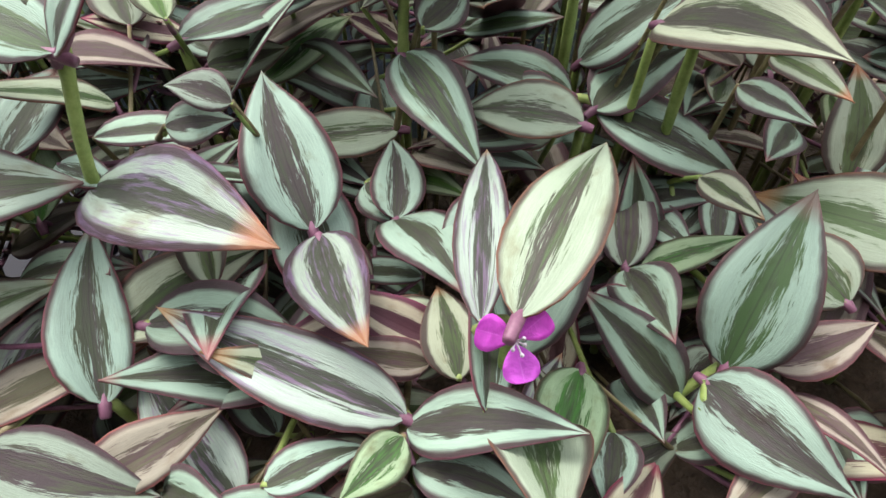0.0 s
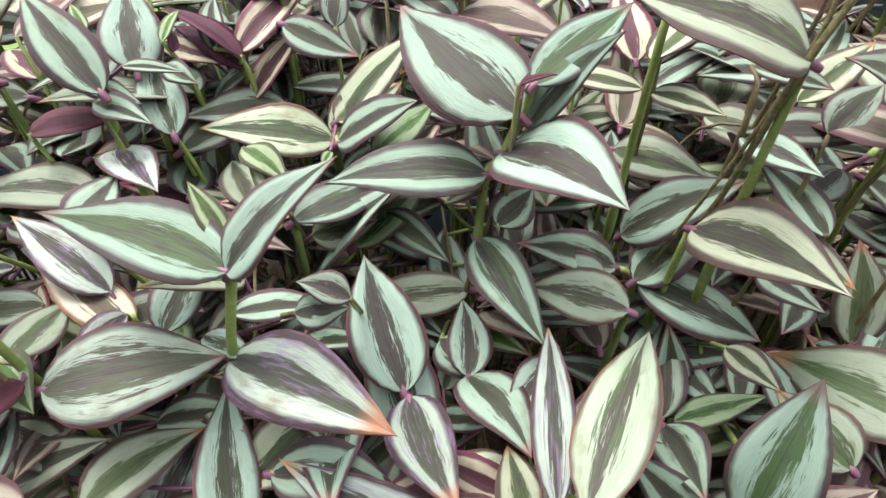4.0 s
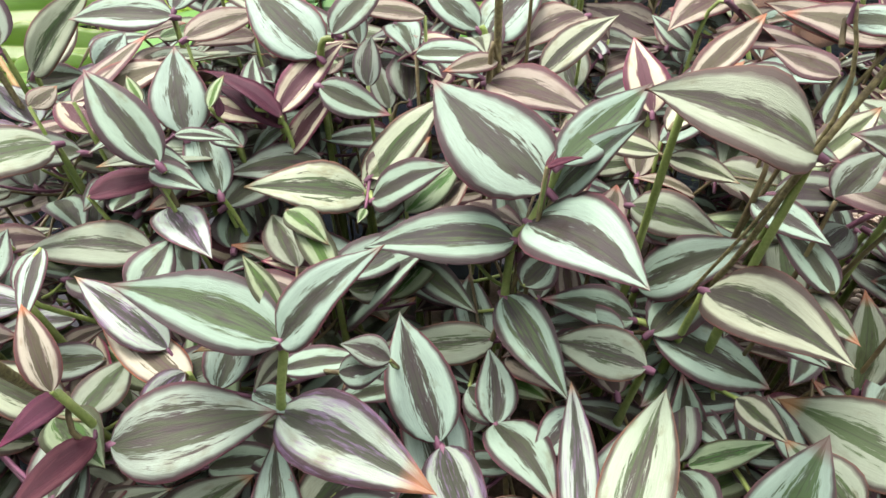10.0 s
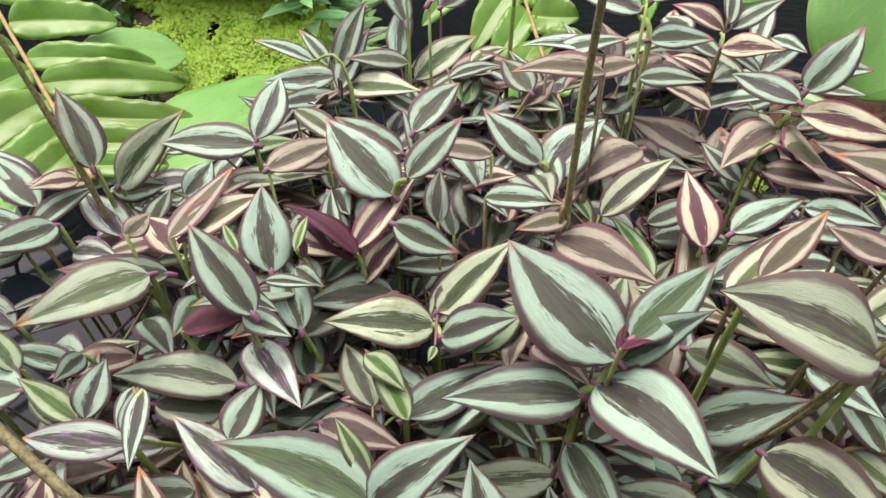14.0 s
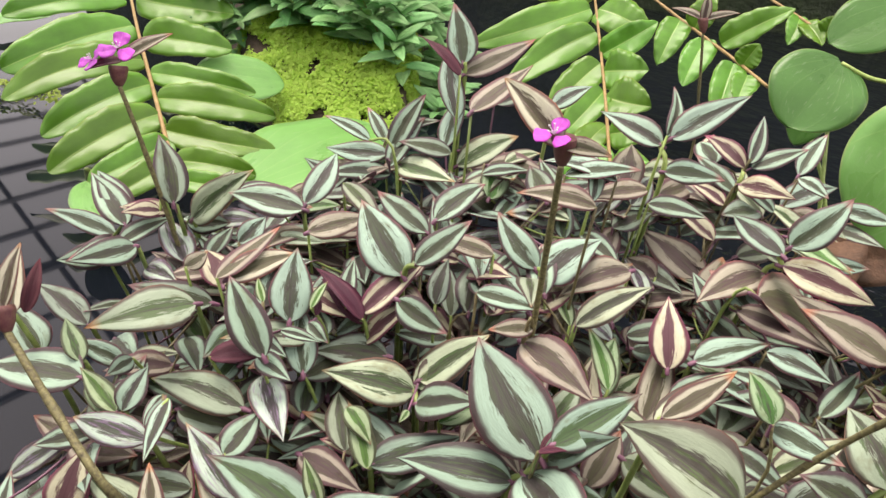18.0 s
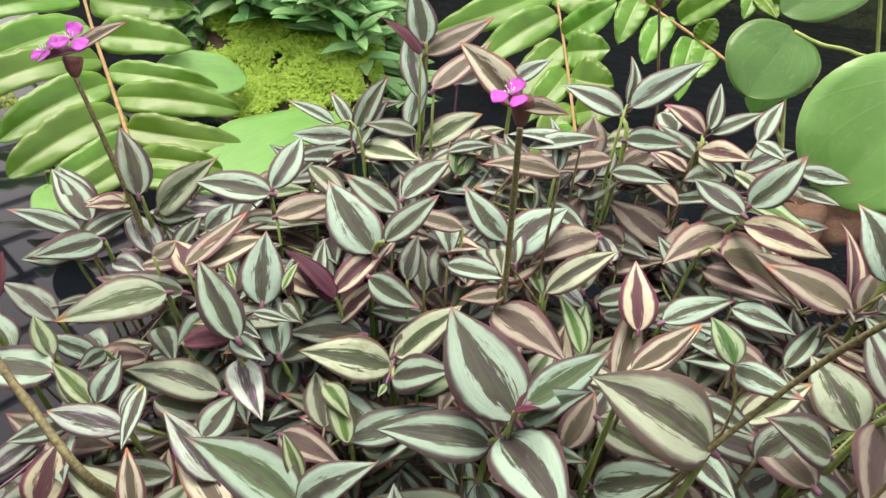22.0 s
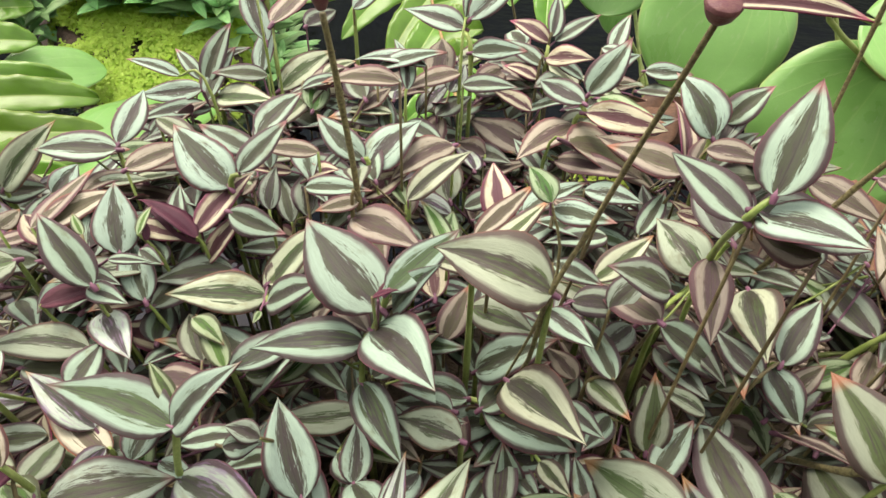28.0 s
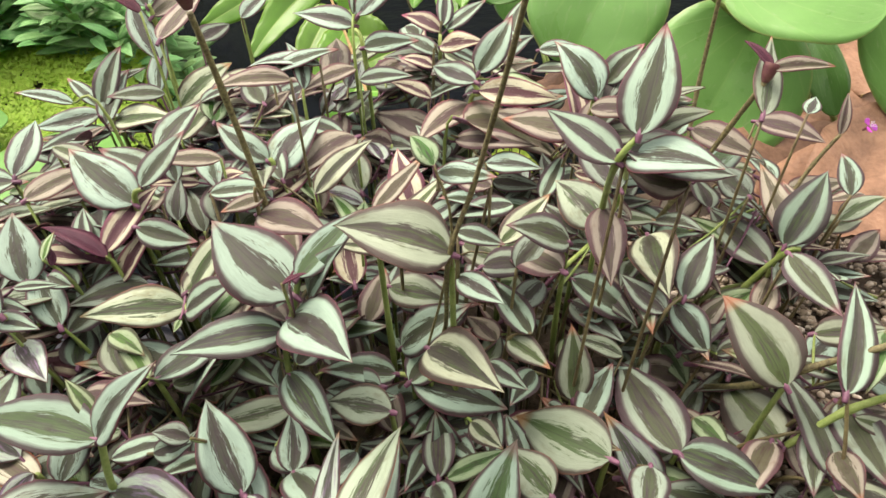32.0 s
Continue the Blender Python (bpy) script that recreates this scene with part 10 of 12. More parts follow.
leaf(plant, 109, 494, 263, 52, 502, 286, 25, -0.27, -0.23, 0.90, "p")
leaf(plant, 166, 458, 269, 127, 496, 277, 25, -0.10, -0.51, 0.90, "s")
leaf(plant, 129, 493, 271, 161, 529, 292, 24, 0.14, -0.58, 0.90, "s")
leaf(plant, 137, 462, 287, 144, 499, 286, 16, -0.07, 0.01, 0.90, "s")
plant = shoot("d", (223, 434, 95), (231, 434, 165), (240, 434, 234), (283, 412, 333), thin=0.7, bark=STEM_BROWN)
leaf(plant, 240, 434, 234, 251, 390, 230, 22, 0.02, -0.24, 0.80, "p")
leaf(plant, 249, 434, 251, 203, 477, 246, 27, 0.14, -0.36, 0.80, "r")
leaf(plant, 224, 428, 267, 285, 461, 264, 28, -0.17, -0.36, 0.80, "t")
leaf(plant, 240, 409, 271, 275, 369, 266, 26, -0.27, -0.32, 0.90, "d")
leaf(plant, 237, 398, 295, 270, 389, 290, 15, 0.08, -0.50, 0.90, "r")
leaf(plant, 310, 397, 305, 284, 426, 310, 16, -0.10, -0.29, 0.90, "v")
leaf(plant, 286, 389, 307, 322, 406, 320, 19, -0.05, -0.07, 0.90, "d")
leaf(plant, 277, 372, 307, 266, 421, 311, 25, -0.27, -0.16, 0.90, "d")
leaf(plant, 259, 431, 312, 233, 387, 329, 22, -0.15, -0.02, 0.90, "d")
leaf(plant, 284, 445, 312, 242, 402, 317, 23, -0.11, -0.57, 0.90, "b")
leaf(plant, 296, 414, 315, 345, 395, 339, 28, -0.13, -0.34, 0.90, "o")
leaf(plant, 254, 416, 316, 270, 460, 334, 25, -0.15, -0.30, 0.90, "b")
leaf(plant, 286, 424, 325, 324, 389, 350, 24, -0.14, -0.08, 0.90, "d")
leaf(plant, 283, 412, 333, 332, 392, 360, 30, 0.13, -0.26, 0.90, "o")
plant = shoot("s", (-199, 383, 95), (-207, 379, 143), (-214, 375, 191), (-188, 496, 309), thin=0.7, bark=STEM_BROWN)
leaf(plant, -214, 375, 191, -231, 427, 210, 27, -0.04, 0.03, 0.90, "d")
leaf(plant, -220, 352, 201, -253, 305, 224, 32, -0.21, -0.32, 0.90, "s")
leaf(plant, -205, 411, 213, -174, 378, 226, 24, 0.02, -0.31, 0.90, "o")
leaf(plant, -195, 419, 216, -150, 410, 243, 21, -0.11, -0.54, 0.90, "d")
leaf(plant, -209, 435, 218, -220, 469, 236, 18, 0.16, -0.47, 0.90, "t")
leaf(plant, -248, 426, 233, -242, 481, 257, 26, -0.08, -0.05, 0.90, "d")
leaf(plant, -228, 447, 264, -251, 393, 282, 25, 0.03, -0.53, 0.90, "s")
leaf(plant, -246, 439, 269, -229, 491, 285, 23, -0.10, -0.09, 0.90, "s")
leaf(plant, -229, 434, 271, -198, 383, 287, 32, -0.12, 0.05, 0.90, "s")
leaf(plant, -206, 450, 292, -151, 428, 297, 30, -0.13, -0.33, 0.90, "d")
leaf(plant, -183, 470, 294, -195, 430, 290, 19, -0.25, -0.10, 0.90, "o")
leaf(plant, -227, 452, 297, -184, 462, 305, 19, 0.03, -0.54, 0.90, "g")
leaf(plant, -232, 438, 301, -198, 434, 313, 17, -0.02, -0.17, 0.90, "b")
leaf(plant, -188, 496, 309, -162, 524, 323, 17, -0.28, -0.40, 0.90, "b")
plant = shoot("b", (402, 398, 95), (417, 397, 151), (432, 397, 207), (368, 371, 278), thin=0.7, bark=STEM_BROWN)
leaf(plant, 432, 397, 207, 469, 412, 221, 20, 0.01, -0.18, 0.90, "s")
leaf(plant, 343, 359, 208, 310, 394, 215, 25, -0.07, 0.09, 0.90, "o")
leaf(plant, 360, 389, 208, 395, 425, 204, 26, 0.22, -0.33, 0.90, "b")
leaf(plant, 358, 365, 215, 347, 419, 210, 23, -0.05, -0.03, 0.90, "b")
leaf(plant, 340, 444, 218, 394, 467, 235, 33, 0.02, -0.56, 0.90, "b")
leaf(plant, 354, 348, 222, 306, 328, 228, 23, -0.10, 0.07, 0.90, "d")
leaf(plant, 330, 401, 225, 284, 438, 241, 28, -0.34, -0.27, 0.90, "t")
leaf(plant, 344, 396, 227, 400, 418, 219, 24, -0.25, 0.02, 0.90, "r")
leaf(plant, 404, 366, 227, 437, 340, 234, 17, 0.02, -0.07, 0.90, "r")
leaf(plant, 451, 407, 231, 425, 354, 237, 32, 0.25, -0.55, 0.90, "s")
leaf(plant, 318, 351, 241, 281, 343, 261, 21, -0.01, 0.06, 0.90, "b")
leaf(plant, 376, 404, 265, 376, 440, 260, 15, -0.05, -0.45, 0.90, "b")
leaf(plant, 368, 371, 278, 357, 422, 271, 26, 0.15, 0.08, 0.90, "g")
plant = shoot("s", (174, 454, 95), (181, 454, 162), (187, 454, 229), (273, 480, 310), thin=0.7, bark=STEM_BROWN)
leaf(plant, 187, 454, 229, 129, 462, 255, 29, 0.03, -0.38, 0.80, "o")
leaf(plant, 213, 460, 247, 193, 409, 245, 28, -0.27, -0.16, 0.90, "d")
leaf(plant, 299, 454, 258, 325, 511, 287, 34, 0.23, -0.53, 0.80, "s")
leaf(plant, 191, 492, 258, 134, 488, 254, 22, -0.09, -0.06, 0.90, "o")
leaf(plant, 317, 431, 268, 258, 455, 270, 32, 0.21, -0.67, 0.80, "s")
leaf(plant, 280, 508, 269, 255, 456, 288, 28, 0.04, -0.36, 0.80, "s")
leaf(plant, 275, 472, 276, 262, 515, 278, 21, 0.01, -0.19, 0.90, "d")
leaf(plant, 164, 524, 278, 113, 517, 287, 21, 0.14, -0.20, 0.80, "o")
leaf(plant, 287, 489, 279, 274, 441, 279, 25, -0.27, -0.56, 0.90, "b")
leaf(plant, 243, 468, 282, 271, 456, 300, 17, 0.08, -0.04, 0.90, "d")
leaf(plant, 176, 507, 282, 202, 570, 276, 29, 0.19, -0.21, 0.80, "p")
leaf(plant, 273, 480, 310, 287, 443, 325, 19, -0.07, -0.03, 0.90, "d")
plant = shoot("b", (359, 283, 91), (372, 258, 101), (386, 233, 111), (342, 187, 141), thin=0.7, bark=STEM_BROWN)
leaf(plant, 386, 233, 111, 409, 284, 128, 23, -0.01, -0.35, 0.90, "b")
leaf(plant, 395, 205, 121, 441, 224, 135, 24, -0.33, -0.37, 0.90, "b")
leaf(plant, 356, 202, 122, 310, 177, 145, 26, -0.21, -0.48, 0.90, "d")
leaf(plant, 385, 192, 122, 426, 228, 126, 26, -0.20, -0.42, 0.90, "g")
leaf(plant, 389, 208, 133, 380, 256, 138, 25, -0.05, -0.35, 0.90, "o")
leaf(plant, 410, 209, 136, 360, 189, 135, 23, 0.15, 0.02, 0.90, "b")
leaf(plant, 342, 187, 141, 309, 140, 140, 26, 0.28, -0.50, 0.90, "d")
plant = shoot("s", (306, 388, 95), (318, 386, 152), (329, 383, 210), (265, 461, 253), thin=0.7, bark=STEM_BROWN)
leaf(plant, 329, 383, 210, 342, 327, 210, 25, 0.31, 0.04, 0.90, "b")
leaf(plant, 260, 489, 211, 256, 442, 232, 22, -0.05, -0.54, 0.90, "o")
leaf(plant, 252, 440, 217, 228, 493, 232, 25, 0.05, 0.02, 0.90, "d")
leaf(plant, 246, 492, 221, 223, 453, 218, 24, -0.06, 0.02, 0.90, "d")
leaf(plant, 277, 468, 223, 263, 411, 216, 26, -0.17, 0.04, 0.90, "o")
leaf(plant, 311, 355, 227, 255, 330, 218, 31, -0.04, 0.09, 0.90, "s")
leaf(plant, 251, 426, 230, 303, 397, 222, 24, 0.14, -0.55, 0.90, "d")
leaf(plant, 279, 427, 231, 319, 457, 248, 21, 0.28, -0.22, 0.90, "d")
leaf(plant, 278, 441, 233, 231, 402, 230, 28, -0.32, -0.19, 0.90, "d")
leaf(plant, 341, 386, 234, 290, 355, 245, 33, -0.03, 0.05, 0.90, "t")
leaf(plant, 298, 397, 236, 280, 449, 247, 23, 0.33, -0.45, 0.90, "b")
leaf(plant, 273, 422, 249, 320, 426, 246, 22, 0.26, -0.18, 0.90, "d")
leaf(plant, 302, 383, 252, 320, 334, 268, 27, 0.01, -0.28, 0.90, "d")
leaf(plant, 265, 461, 253, 226, 485, 247, 20, 0.22, -0.41, 0.90, "s")
plant = shoot("s", (203, 480, 95), (211, 480, 147), (218, 480, 199), (215, 492, 223), thin=0.7, bark=STEM_BROWN)
leaf(plant, 218, 480, 199, 210, 531, 200, 26, -0.11, -0.46, 0.90, "b")
leaf(plant, 232, 471, 199, 275, 501, 216, 26, 0.14, -0.43, 0.80, "o")
leaf(plant, 243, 506, 204, 211, 468, 233, 22, -0.01, 0.08, 0.90, "s")
leaf(plant, 223, 505, 206, 229, 553, 208, 20, 0.26, -0.23, 0.90, "b")
leaf(plant, 204, 486, 212, 166, 536, 223, 26, -0.05, -0.46, 0.80, "b")
leaf(plant, 215, 492, 223, 223, 561, 233, 36, 0.26, -0.49, 0.80, "v")
plant = shoot("s", (266, 333, 90), (276, 318, 100), (286, 304, 110), (295, 297, 143), thin=0.7, bark=STEM_BROWN)
leaf(plant, 286, 304, 110, 315, 345, 118, 21, 0.28, -0.52, 0.90, "s")
leaf(plant, 329, 327, 119, 346, 279, 121, 21, -0.34, -0.10, 0.90, "d")
leaf(plant, 258, 315, 137, 222, 268, 151, 29, -0.33, -0.18, 0.90, "o")
leaf(plant, 250, 300, 139, 230, 275, 155, 17, -0.16, -0.46, 0.90, "o")
leaf(plant, 295, 297, 143, 268, 324, 159, 18, -0.07, 0.03, 0.90, "v")
plant = shoot("d", (-222, 283, 95), (-230, 258, 138), (-238, 232, 181), (-244, 319, 245), thin=0.7, bark=STEM_BROWN)
leaf(plant, -238, 232, 181, -266, 269, 195, 25, 0.18, -0.15, 0.90, "s")
leaf(plant, -211, 288, 212, -262, 283, 227, 28, 0.14, 0.10, 0.90, "t")
leaf(plant, -228, 295, 217, -193, 271, 216, 22, -0.14, -0.44, 0.90, "p")
leaf(plant, -176, 222, 221, -224, 217, 218, 20, -0.34, -0.47, 0.90, "d")
leaf(plant, -203, 246, 222, -244, 232, 217, 18, -0.08, -0.13, 0.90, "v")
leaf(plant, -216, 268, 230, -160, 271, 227, 29, -0.24, -0.40, 0.90, "d")
leaf(plant, -218, 306, 237, -234, 342, 235, 19, -0.24, -0.26, 0.90, "d")
leaf(plant, -244, 319, 245, -213, 289, 243, 23, 0.21, -0.14, 0.90, "s")
plant = shoot("d", (-260, 319, 95), (-269, 301, 120), (-279, 284, 144), (-270, 229, 214), thin=0.7, bark=STEM_BROWN)
leaf(plant, -279, 284, 144, -279, 223, 143, 25, -0.02, -0.55, 0.90, "s")
leaf(plant, -271, 249, 150, -260, 306, 170, 25, 0.24, -0.33, 0.90, "s")
leaf(plant, -316, 227, 153, -267, 199, 176, 26, 0.04, -0.23, 0.90, "d")
leaf(plant, -286, 203, 156, -306, 158, 164, 21, 0.33, -0.60, 0.90, "g")
leaf(plant, -271, 212, 159, -269, 173, 172, 22, 0.33, -0.33, 0.90, "b")
leaf(plant, -276, 217, 171, -293, 263, 185, 21, -0.13, -0.08, 0.90, "d")
leaf(plant, -275, 160, 174, -300, 206, 199, 24, -0.27, -0.09, 0.90, "s")
leaf(plant, -310, 210, 184, -281, 247, 201, 23, -0.18, -0.44, 0.90, "v")
leaf(plant, -258, 197, 185, -277, 245, 179, 27, -0.23, -0.30, 0.90, "b")
leaf(plant, -273, 227, 189, -253, 268, 201, 22, -0.10, -0.41, 0.90, "b")
leaf(plant, -288, 174, 201, -285, 113, 213, 30, 0.23, -0.53, 0.90, "d")
leaf(plant, -275, 247, 204, -259, 288, 197, 23, 0.23, -0.24, 0.90, "s")
leaf(plant, -242, 205, 205, -254, 158, 226, 25, 0.33, -0.06, 0.90, "d")
leaf(plant, -270, 229, 214, -215, 225, 230, 31, 0.08, -0.26, 0.90, "b")
plant = shoot("s", (43, 375, 95), (45, 370, 145), (46, 364, 195), (56, 456, 261), thin=0.7, bark=STEM_BROWN)
leaf(plant, 46, 364, 195, 89, 385, 213, 26, -0.06, -0.46, 0.90, "s")
leaf(plant, 87, 373, 209, 56, 386, 222, 18, 0.33, -0.20, 0.90, "t")
leaf(plant, 31, 402, 210, -24, 425, 221, 29, 0.25, -0.23, 0.90, "b")
leaf(plant, 48, 421, 219, 49, 384, 233, 19, -0.32, -0.58, 0.90, "g")
leaf(plant, 61, 408, 224, 72, 364, 236, 24, -0.01, -0.09, 0.90, "b")
leaf(plant, 30, 444, 225, 65, 410, 222, 24, 0.11, -0.51, 0.90, "s")
leaf(plant, 80, 389, 227, 116, 426, 253, 30, -0.34, 0.01, 0.90, "d")
leaf(plant, 23, 452, 228, 60, 467, 239, 20, -0.27, -0.18, 0.90, "b")
leaf(plant, 30, 439, 238, 88, 447, 236, 29, -0.28, -0.28, 0.90, "s")
leaf(plant, 36, 462, 246, -8, 464, 265, 24, -0.30, -0.42, 0.90, "b")
leaf(plant, -14, 460, 248, -43, 436, 265, 20, 0.17, -0.33, 0.90, "s")
leaf(plant, 35, 388, 253, 69, 374, 255, 15, 0.16, 0.03, 0.90, "s")
leaf(plant, 0, 415, 255, 27, 436, 271, 15, -0.30, -0.08, 0.90, "b")
leaf(plant, 56, 456, 261, 14, 453, 271, 22, 0.34, -0.35, 0.90, "s")
plant = shoot("s", (-129, 370, 95), (-134, 363, 143), (-139, 357, 190), (-116, 370, 294), thin=0.7, bark=STEM_BROWN)
leaf(plant, -139, 357, 190, -94, 368, 216, 24, 0.26, 0.06, 0.90, "o")
leaf(plant, -114, 370, 192, -130, 329, 199, 19, -0.02, -0.16, 0.90, "v")
leaf(plant, -156, 387, 219, -139, 346, 218, 22, 0.33, -0.06, 0.90, "s")
leaf(plant, -120, 393, 230, -139, 356, 246, 19, -0.09, 0.03, 0.90, "s")
leaf(plant, -107, 396, 232, -134, 423, 250, 20, 0.00, -0.38, 0.90, "d")
leaf(plant, -101, 367, 236, -108, 329, 237, 20, -0.30, -0.18, 0.90, "s")
leaf(plant, -122, 386, 237, -138, 341, 261, 27, 0.18, -0.08, 0.90, "t")
leaf(plant, -154, 382, 249, -125, 358, 247, 17, -0.19, -0.37, 0.90, "b")
leaf(plant, -186, 440, 250, -160, 408, 269, 22, 0.22, -0.55, 0.90, "s")
leaf(plant, -184, 470, 255, -192, 503, 274, 18, 0.30, -0.29, 0.90, "b")
leaf(plant, -159, 418, 276, -221, 417, 284, 28, 0.02, 0.02, 0.90, "b")
leaf(plant, -141, 391, 277, -115, 370, 296, 19, 0.03, -0.28, 0.90, "o")
leaf(plant, -137, 360, 282, -174, 352, 300, 19, 0.24, 0.07, 0.90, "o")
leaf(plant, -116, 370, 294, -100, 419, 293, 26, -0.19, -0.34, 0.90, "s")
plant = shoot("b", (-75, 560, 95), (-81, 560, 312), (-76, 522, 338), thin=0.7, bark=STEM_BROWN)
leaf(plant, -81, 560, 312, -31, 537, 325, 27, -0.09, -0.37, 0.80, "r")
leaf(plant, -106, 591, 312, -54, 619, 315, 31, 0.14, -0.25, 0.80, "b")
leaf(plant, -107, 532, 317, -141, 500, 324, 23, 0.17, -0.41, 0.80, "s")
leaf(plant, -117, 612, 317, -65, 614, 322, 24, -0.17, -0.65, 0.80, "p")
leaf(plant, -114, 554, 315, -149, 503, 321, 28, 0.03, -0.30, 0.80, "v")
leaf(plant, -91, 520, 319, -63, 545, 338, 18, -0.18, -0.21, 0.90, "s")
leaf(plant, -77, 555, 333, -18, 540, 345, 28, -0.06, -0.45, 0.90, "b")
leaf(plant, -104, 540, 314, -49, 544, 334, 27, -0.19, 0.10, 0.90, "b")
leaf(plant, -76, 522, 338, -36, 530, 348, 18, 0.23, -0.22, 0.90, "s")
plant = shoot("s", (-116, 433, 95), (-120, 433, 152), (-125, 433, 209), (-62, 449, 312), thin=0.7, bark=STEM_BROWN)
leaf(plant, -125, 433, 209, -121, 474, 223, 20, 0.10, -0.23, 0.90, "p")
leaf(plant, -156, 478, 231, -146, 431, 243, 26, -0.33, -0.09, 0.90, "o")
leaf(plant, -103, 478, 236, -51, 470, 258, 25, 0.21, -0.53, 0.90, "b")
leaf(plant, -132, 448, 236, -165, 471, 250, 20, -0.32, -0.57, 0.90, "d")
leaf(plant, -110, 419, 258, -140, 374, 289, 31, -0.02, -0.03, 0.90, "s")
leaf(plant, -76, 442, 259, -114, 449, 255, 16, 0.19, 0.06, 0.90, "g")
leaf(plant, -119, 440, 268, -99, 473, 285, 19, 0.08, -0.41, 0.90, "d")
leaf(plant, -156, 456, 269, -170, 491, 291, 22, 0.10, -0.60, 0.90, "d")
leaf(plant, -98, 421, 271, -116, 459, 289, 21, 0.11, -0.32, 0.90, "s")
leaf(plant, -117, 458, 275, -76, 442, 271, 20, -0.00, -0.29, 0.90, "s")
leaf(plant, -143, 465, 293, -157, 522, 291, 29, -0.32, -0.25, 0.90, "s")
leaf(plant, -106, 415, 294, -135, 382, 295, 17, 0.07, 0.07, 0.90, "b")
leaf(plant, -100, 396, 296, -95, 432, 295, 14, 0.14, -0.34, 0.90, "b")
leaf(plant, -62, 449, 312, -44, 397, 306, 24, -0.19, -0.12, 0.90, "s")
plant = shoot("s", (112, 533, 95), (121, 533, 235), (134, 542, 318), thin=0.7, bark=STEM_BROWN)
leaf(plant, 121, 533, 235, 142, 483, 242, 26, 0.03, -0.45, 0.80, "s")
leaf(plant, 120, 562, 247, 75, 583, 262, 21, -0.30, -0.22, 0.80, "s")
leaf(plant, 145, 509, 253, 186, 548, 263, 25, 0.18, -0.46, 0.80, "p")
leaf(plant, 128, 508, 266, 172, 538, 277, 28, -0.03, -0.46, 0.80, "p")
leaf(plant, 112, 529, 276, 135, 502, 283, 14, -0.05, -0.08, 0.90, "s")
leaf(plant, 172, 592, 283, 218, 628, 281, 25, 0.25, -0.44, 0.80, "o")
leaf(plant, 156, 553, 290, 206, 521, 287, 25, -0.19, -0.57, 0.80, "b")
leaf(plant, 129, 479, 293, 147, 544, 303, 28, -0.08, -0.41, 0.80, "b")
leaf(plant, 114, 534, 284, 135, 567, 291, 19, -0.04, -0.57, 0.90, "o")
leaf(plant, 152, 599, 304, 109, 632, 309, 27, -0.10, -0.31, 0.80, "d")
leaf(plant, 134, 580, 305, 182, 540, 333, 29, 0.15, -0.36, 0.80, "s")
leaf(plant, 134, 542, 318, 97, 572, 327, 21, -0.00, -0.40, 0.90, "r")
plant = shoot("s", (-71, 388, 95), (-74, 386, 146), (-77, 383, 197), (-3, 453, 293), thin=0.7, bark=STEM_BROWN)
leaf(plant, -77, 383, 197, -62, 436, 208, 29, -0.07, -0.33, 0.90, "s")
leaf(plant, -60, 376, 200, -100, 388, 207, 18, -0.27, -0.28, 0.90, "s")
leaf(plant, -64, 392, 203, -26, 423, 226, 27, -0.20, 0.04, 0.90, "s")
leaf(plant, -99, 386, 212, -64, 396, 230, 20, 0.25, -0.08, 0.90, "r")
leaf(plant, -67, 427, 227, -16, 420, 237, 26, 0.17, -0.55, 0.80, "b")
leaf(plant, -53, 386, 232, -76, 418, 244, 21, 0.19, -0.20, 0.90, "r")
leaf(plant, -91, 434, 239, -54, 398, 249, 24, 0.24, -0.65, 0.80, "r")
leaf(plant, 1, 433, 244, 20, 391, 267, 26, -0.20, -0.32, 0.80, "d")
leaf(plant, -38, 452, 244, -19, 498, 247, 20, -0.14, -0.29, 0.80, "b")
leaf(plant, -39, 460, 262, 11, 507, 269, 30, 0.19, -0.54, 0.80, "s")
leaf(plant, 2, 485, 271, -8, 436, 272, 23, -0.16, -0.64, 0.80, "r")
leaf(plant, -53, 455, 280, -106, 414, 290, 31, -0.14, -0.52, 0.80, "s")
leaf(plant, -17, 433, 292, -66, 448, 309, 25, -0.14, -0.40, 0.80, "s")
leaf(plant, -3, 453, 293, 5, 498, 314, 23, 0.24, -0.63, 0.80, "r")
plant = shoot("s", (411, 413, 95), (427, 413, 132), (442, 413, 169), (458, 441, 235), thin=0.7, bark=STEM_BROWN)
leaf(plant, 442, 413, 169, 467, 381, 179, 21, -0.01, -0.46, 0.90, "d")
leaf(plant, 376, 414, 177, 418, 395, 203, 23, 0.16, -0.17, 0.90, "s")
leaf(plant, 400, 371, 178, 381, 417, 188, 20, -0.10, -0.50, 0.90, "d")
leaf(plant, 488, 423, 181, 463, 469, 187, 24, -0.18, -0.05, 0.90, "o")
leaf(plant, 425, 380, 181, 401, 410, 194, 19, -0.34, -0.45, 0.90, "g")
leaf(plant, 384, 405, 194, 334, 397, 214, 22, 0.02, -0.58, 0.90, "d")
leaf(plant, 421, 363, 195, 469, 329, 212, 27, 0.22, -0.27, 0.90, "s")
leaf(plant, 414, 404, 201, 449, 407, 210, 14, 0.12, -0.32, 0.90, "r")
leaf(plant, 458, 433, 203, 420, 432, 197, 18, -0.14, -0.07, 0.90, "g")
leaf(plant, 401, 417, 211, 459, 416, 225, 27, 0.21, -0.36, 0.90, "d")
leaf(plant, 449, 402, 218, 426, 437, 215, 18, 0.31, -0.25, 0.90, "d")
leaf(plant, 409, 438, 222, 364, 472, 231, 25, 0.34, -0.01, 0.90, "b")
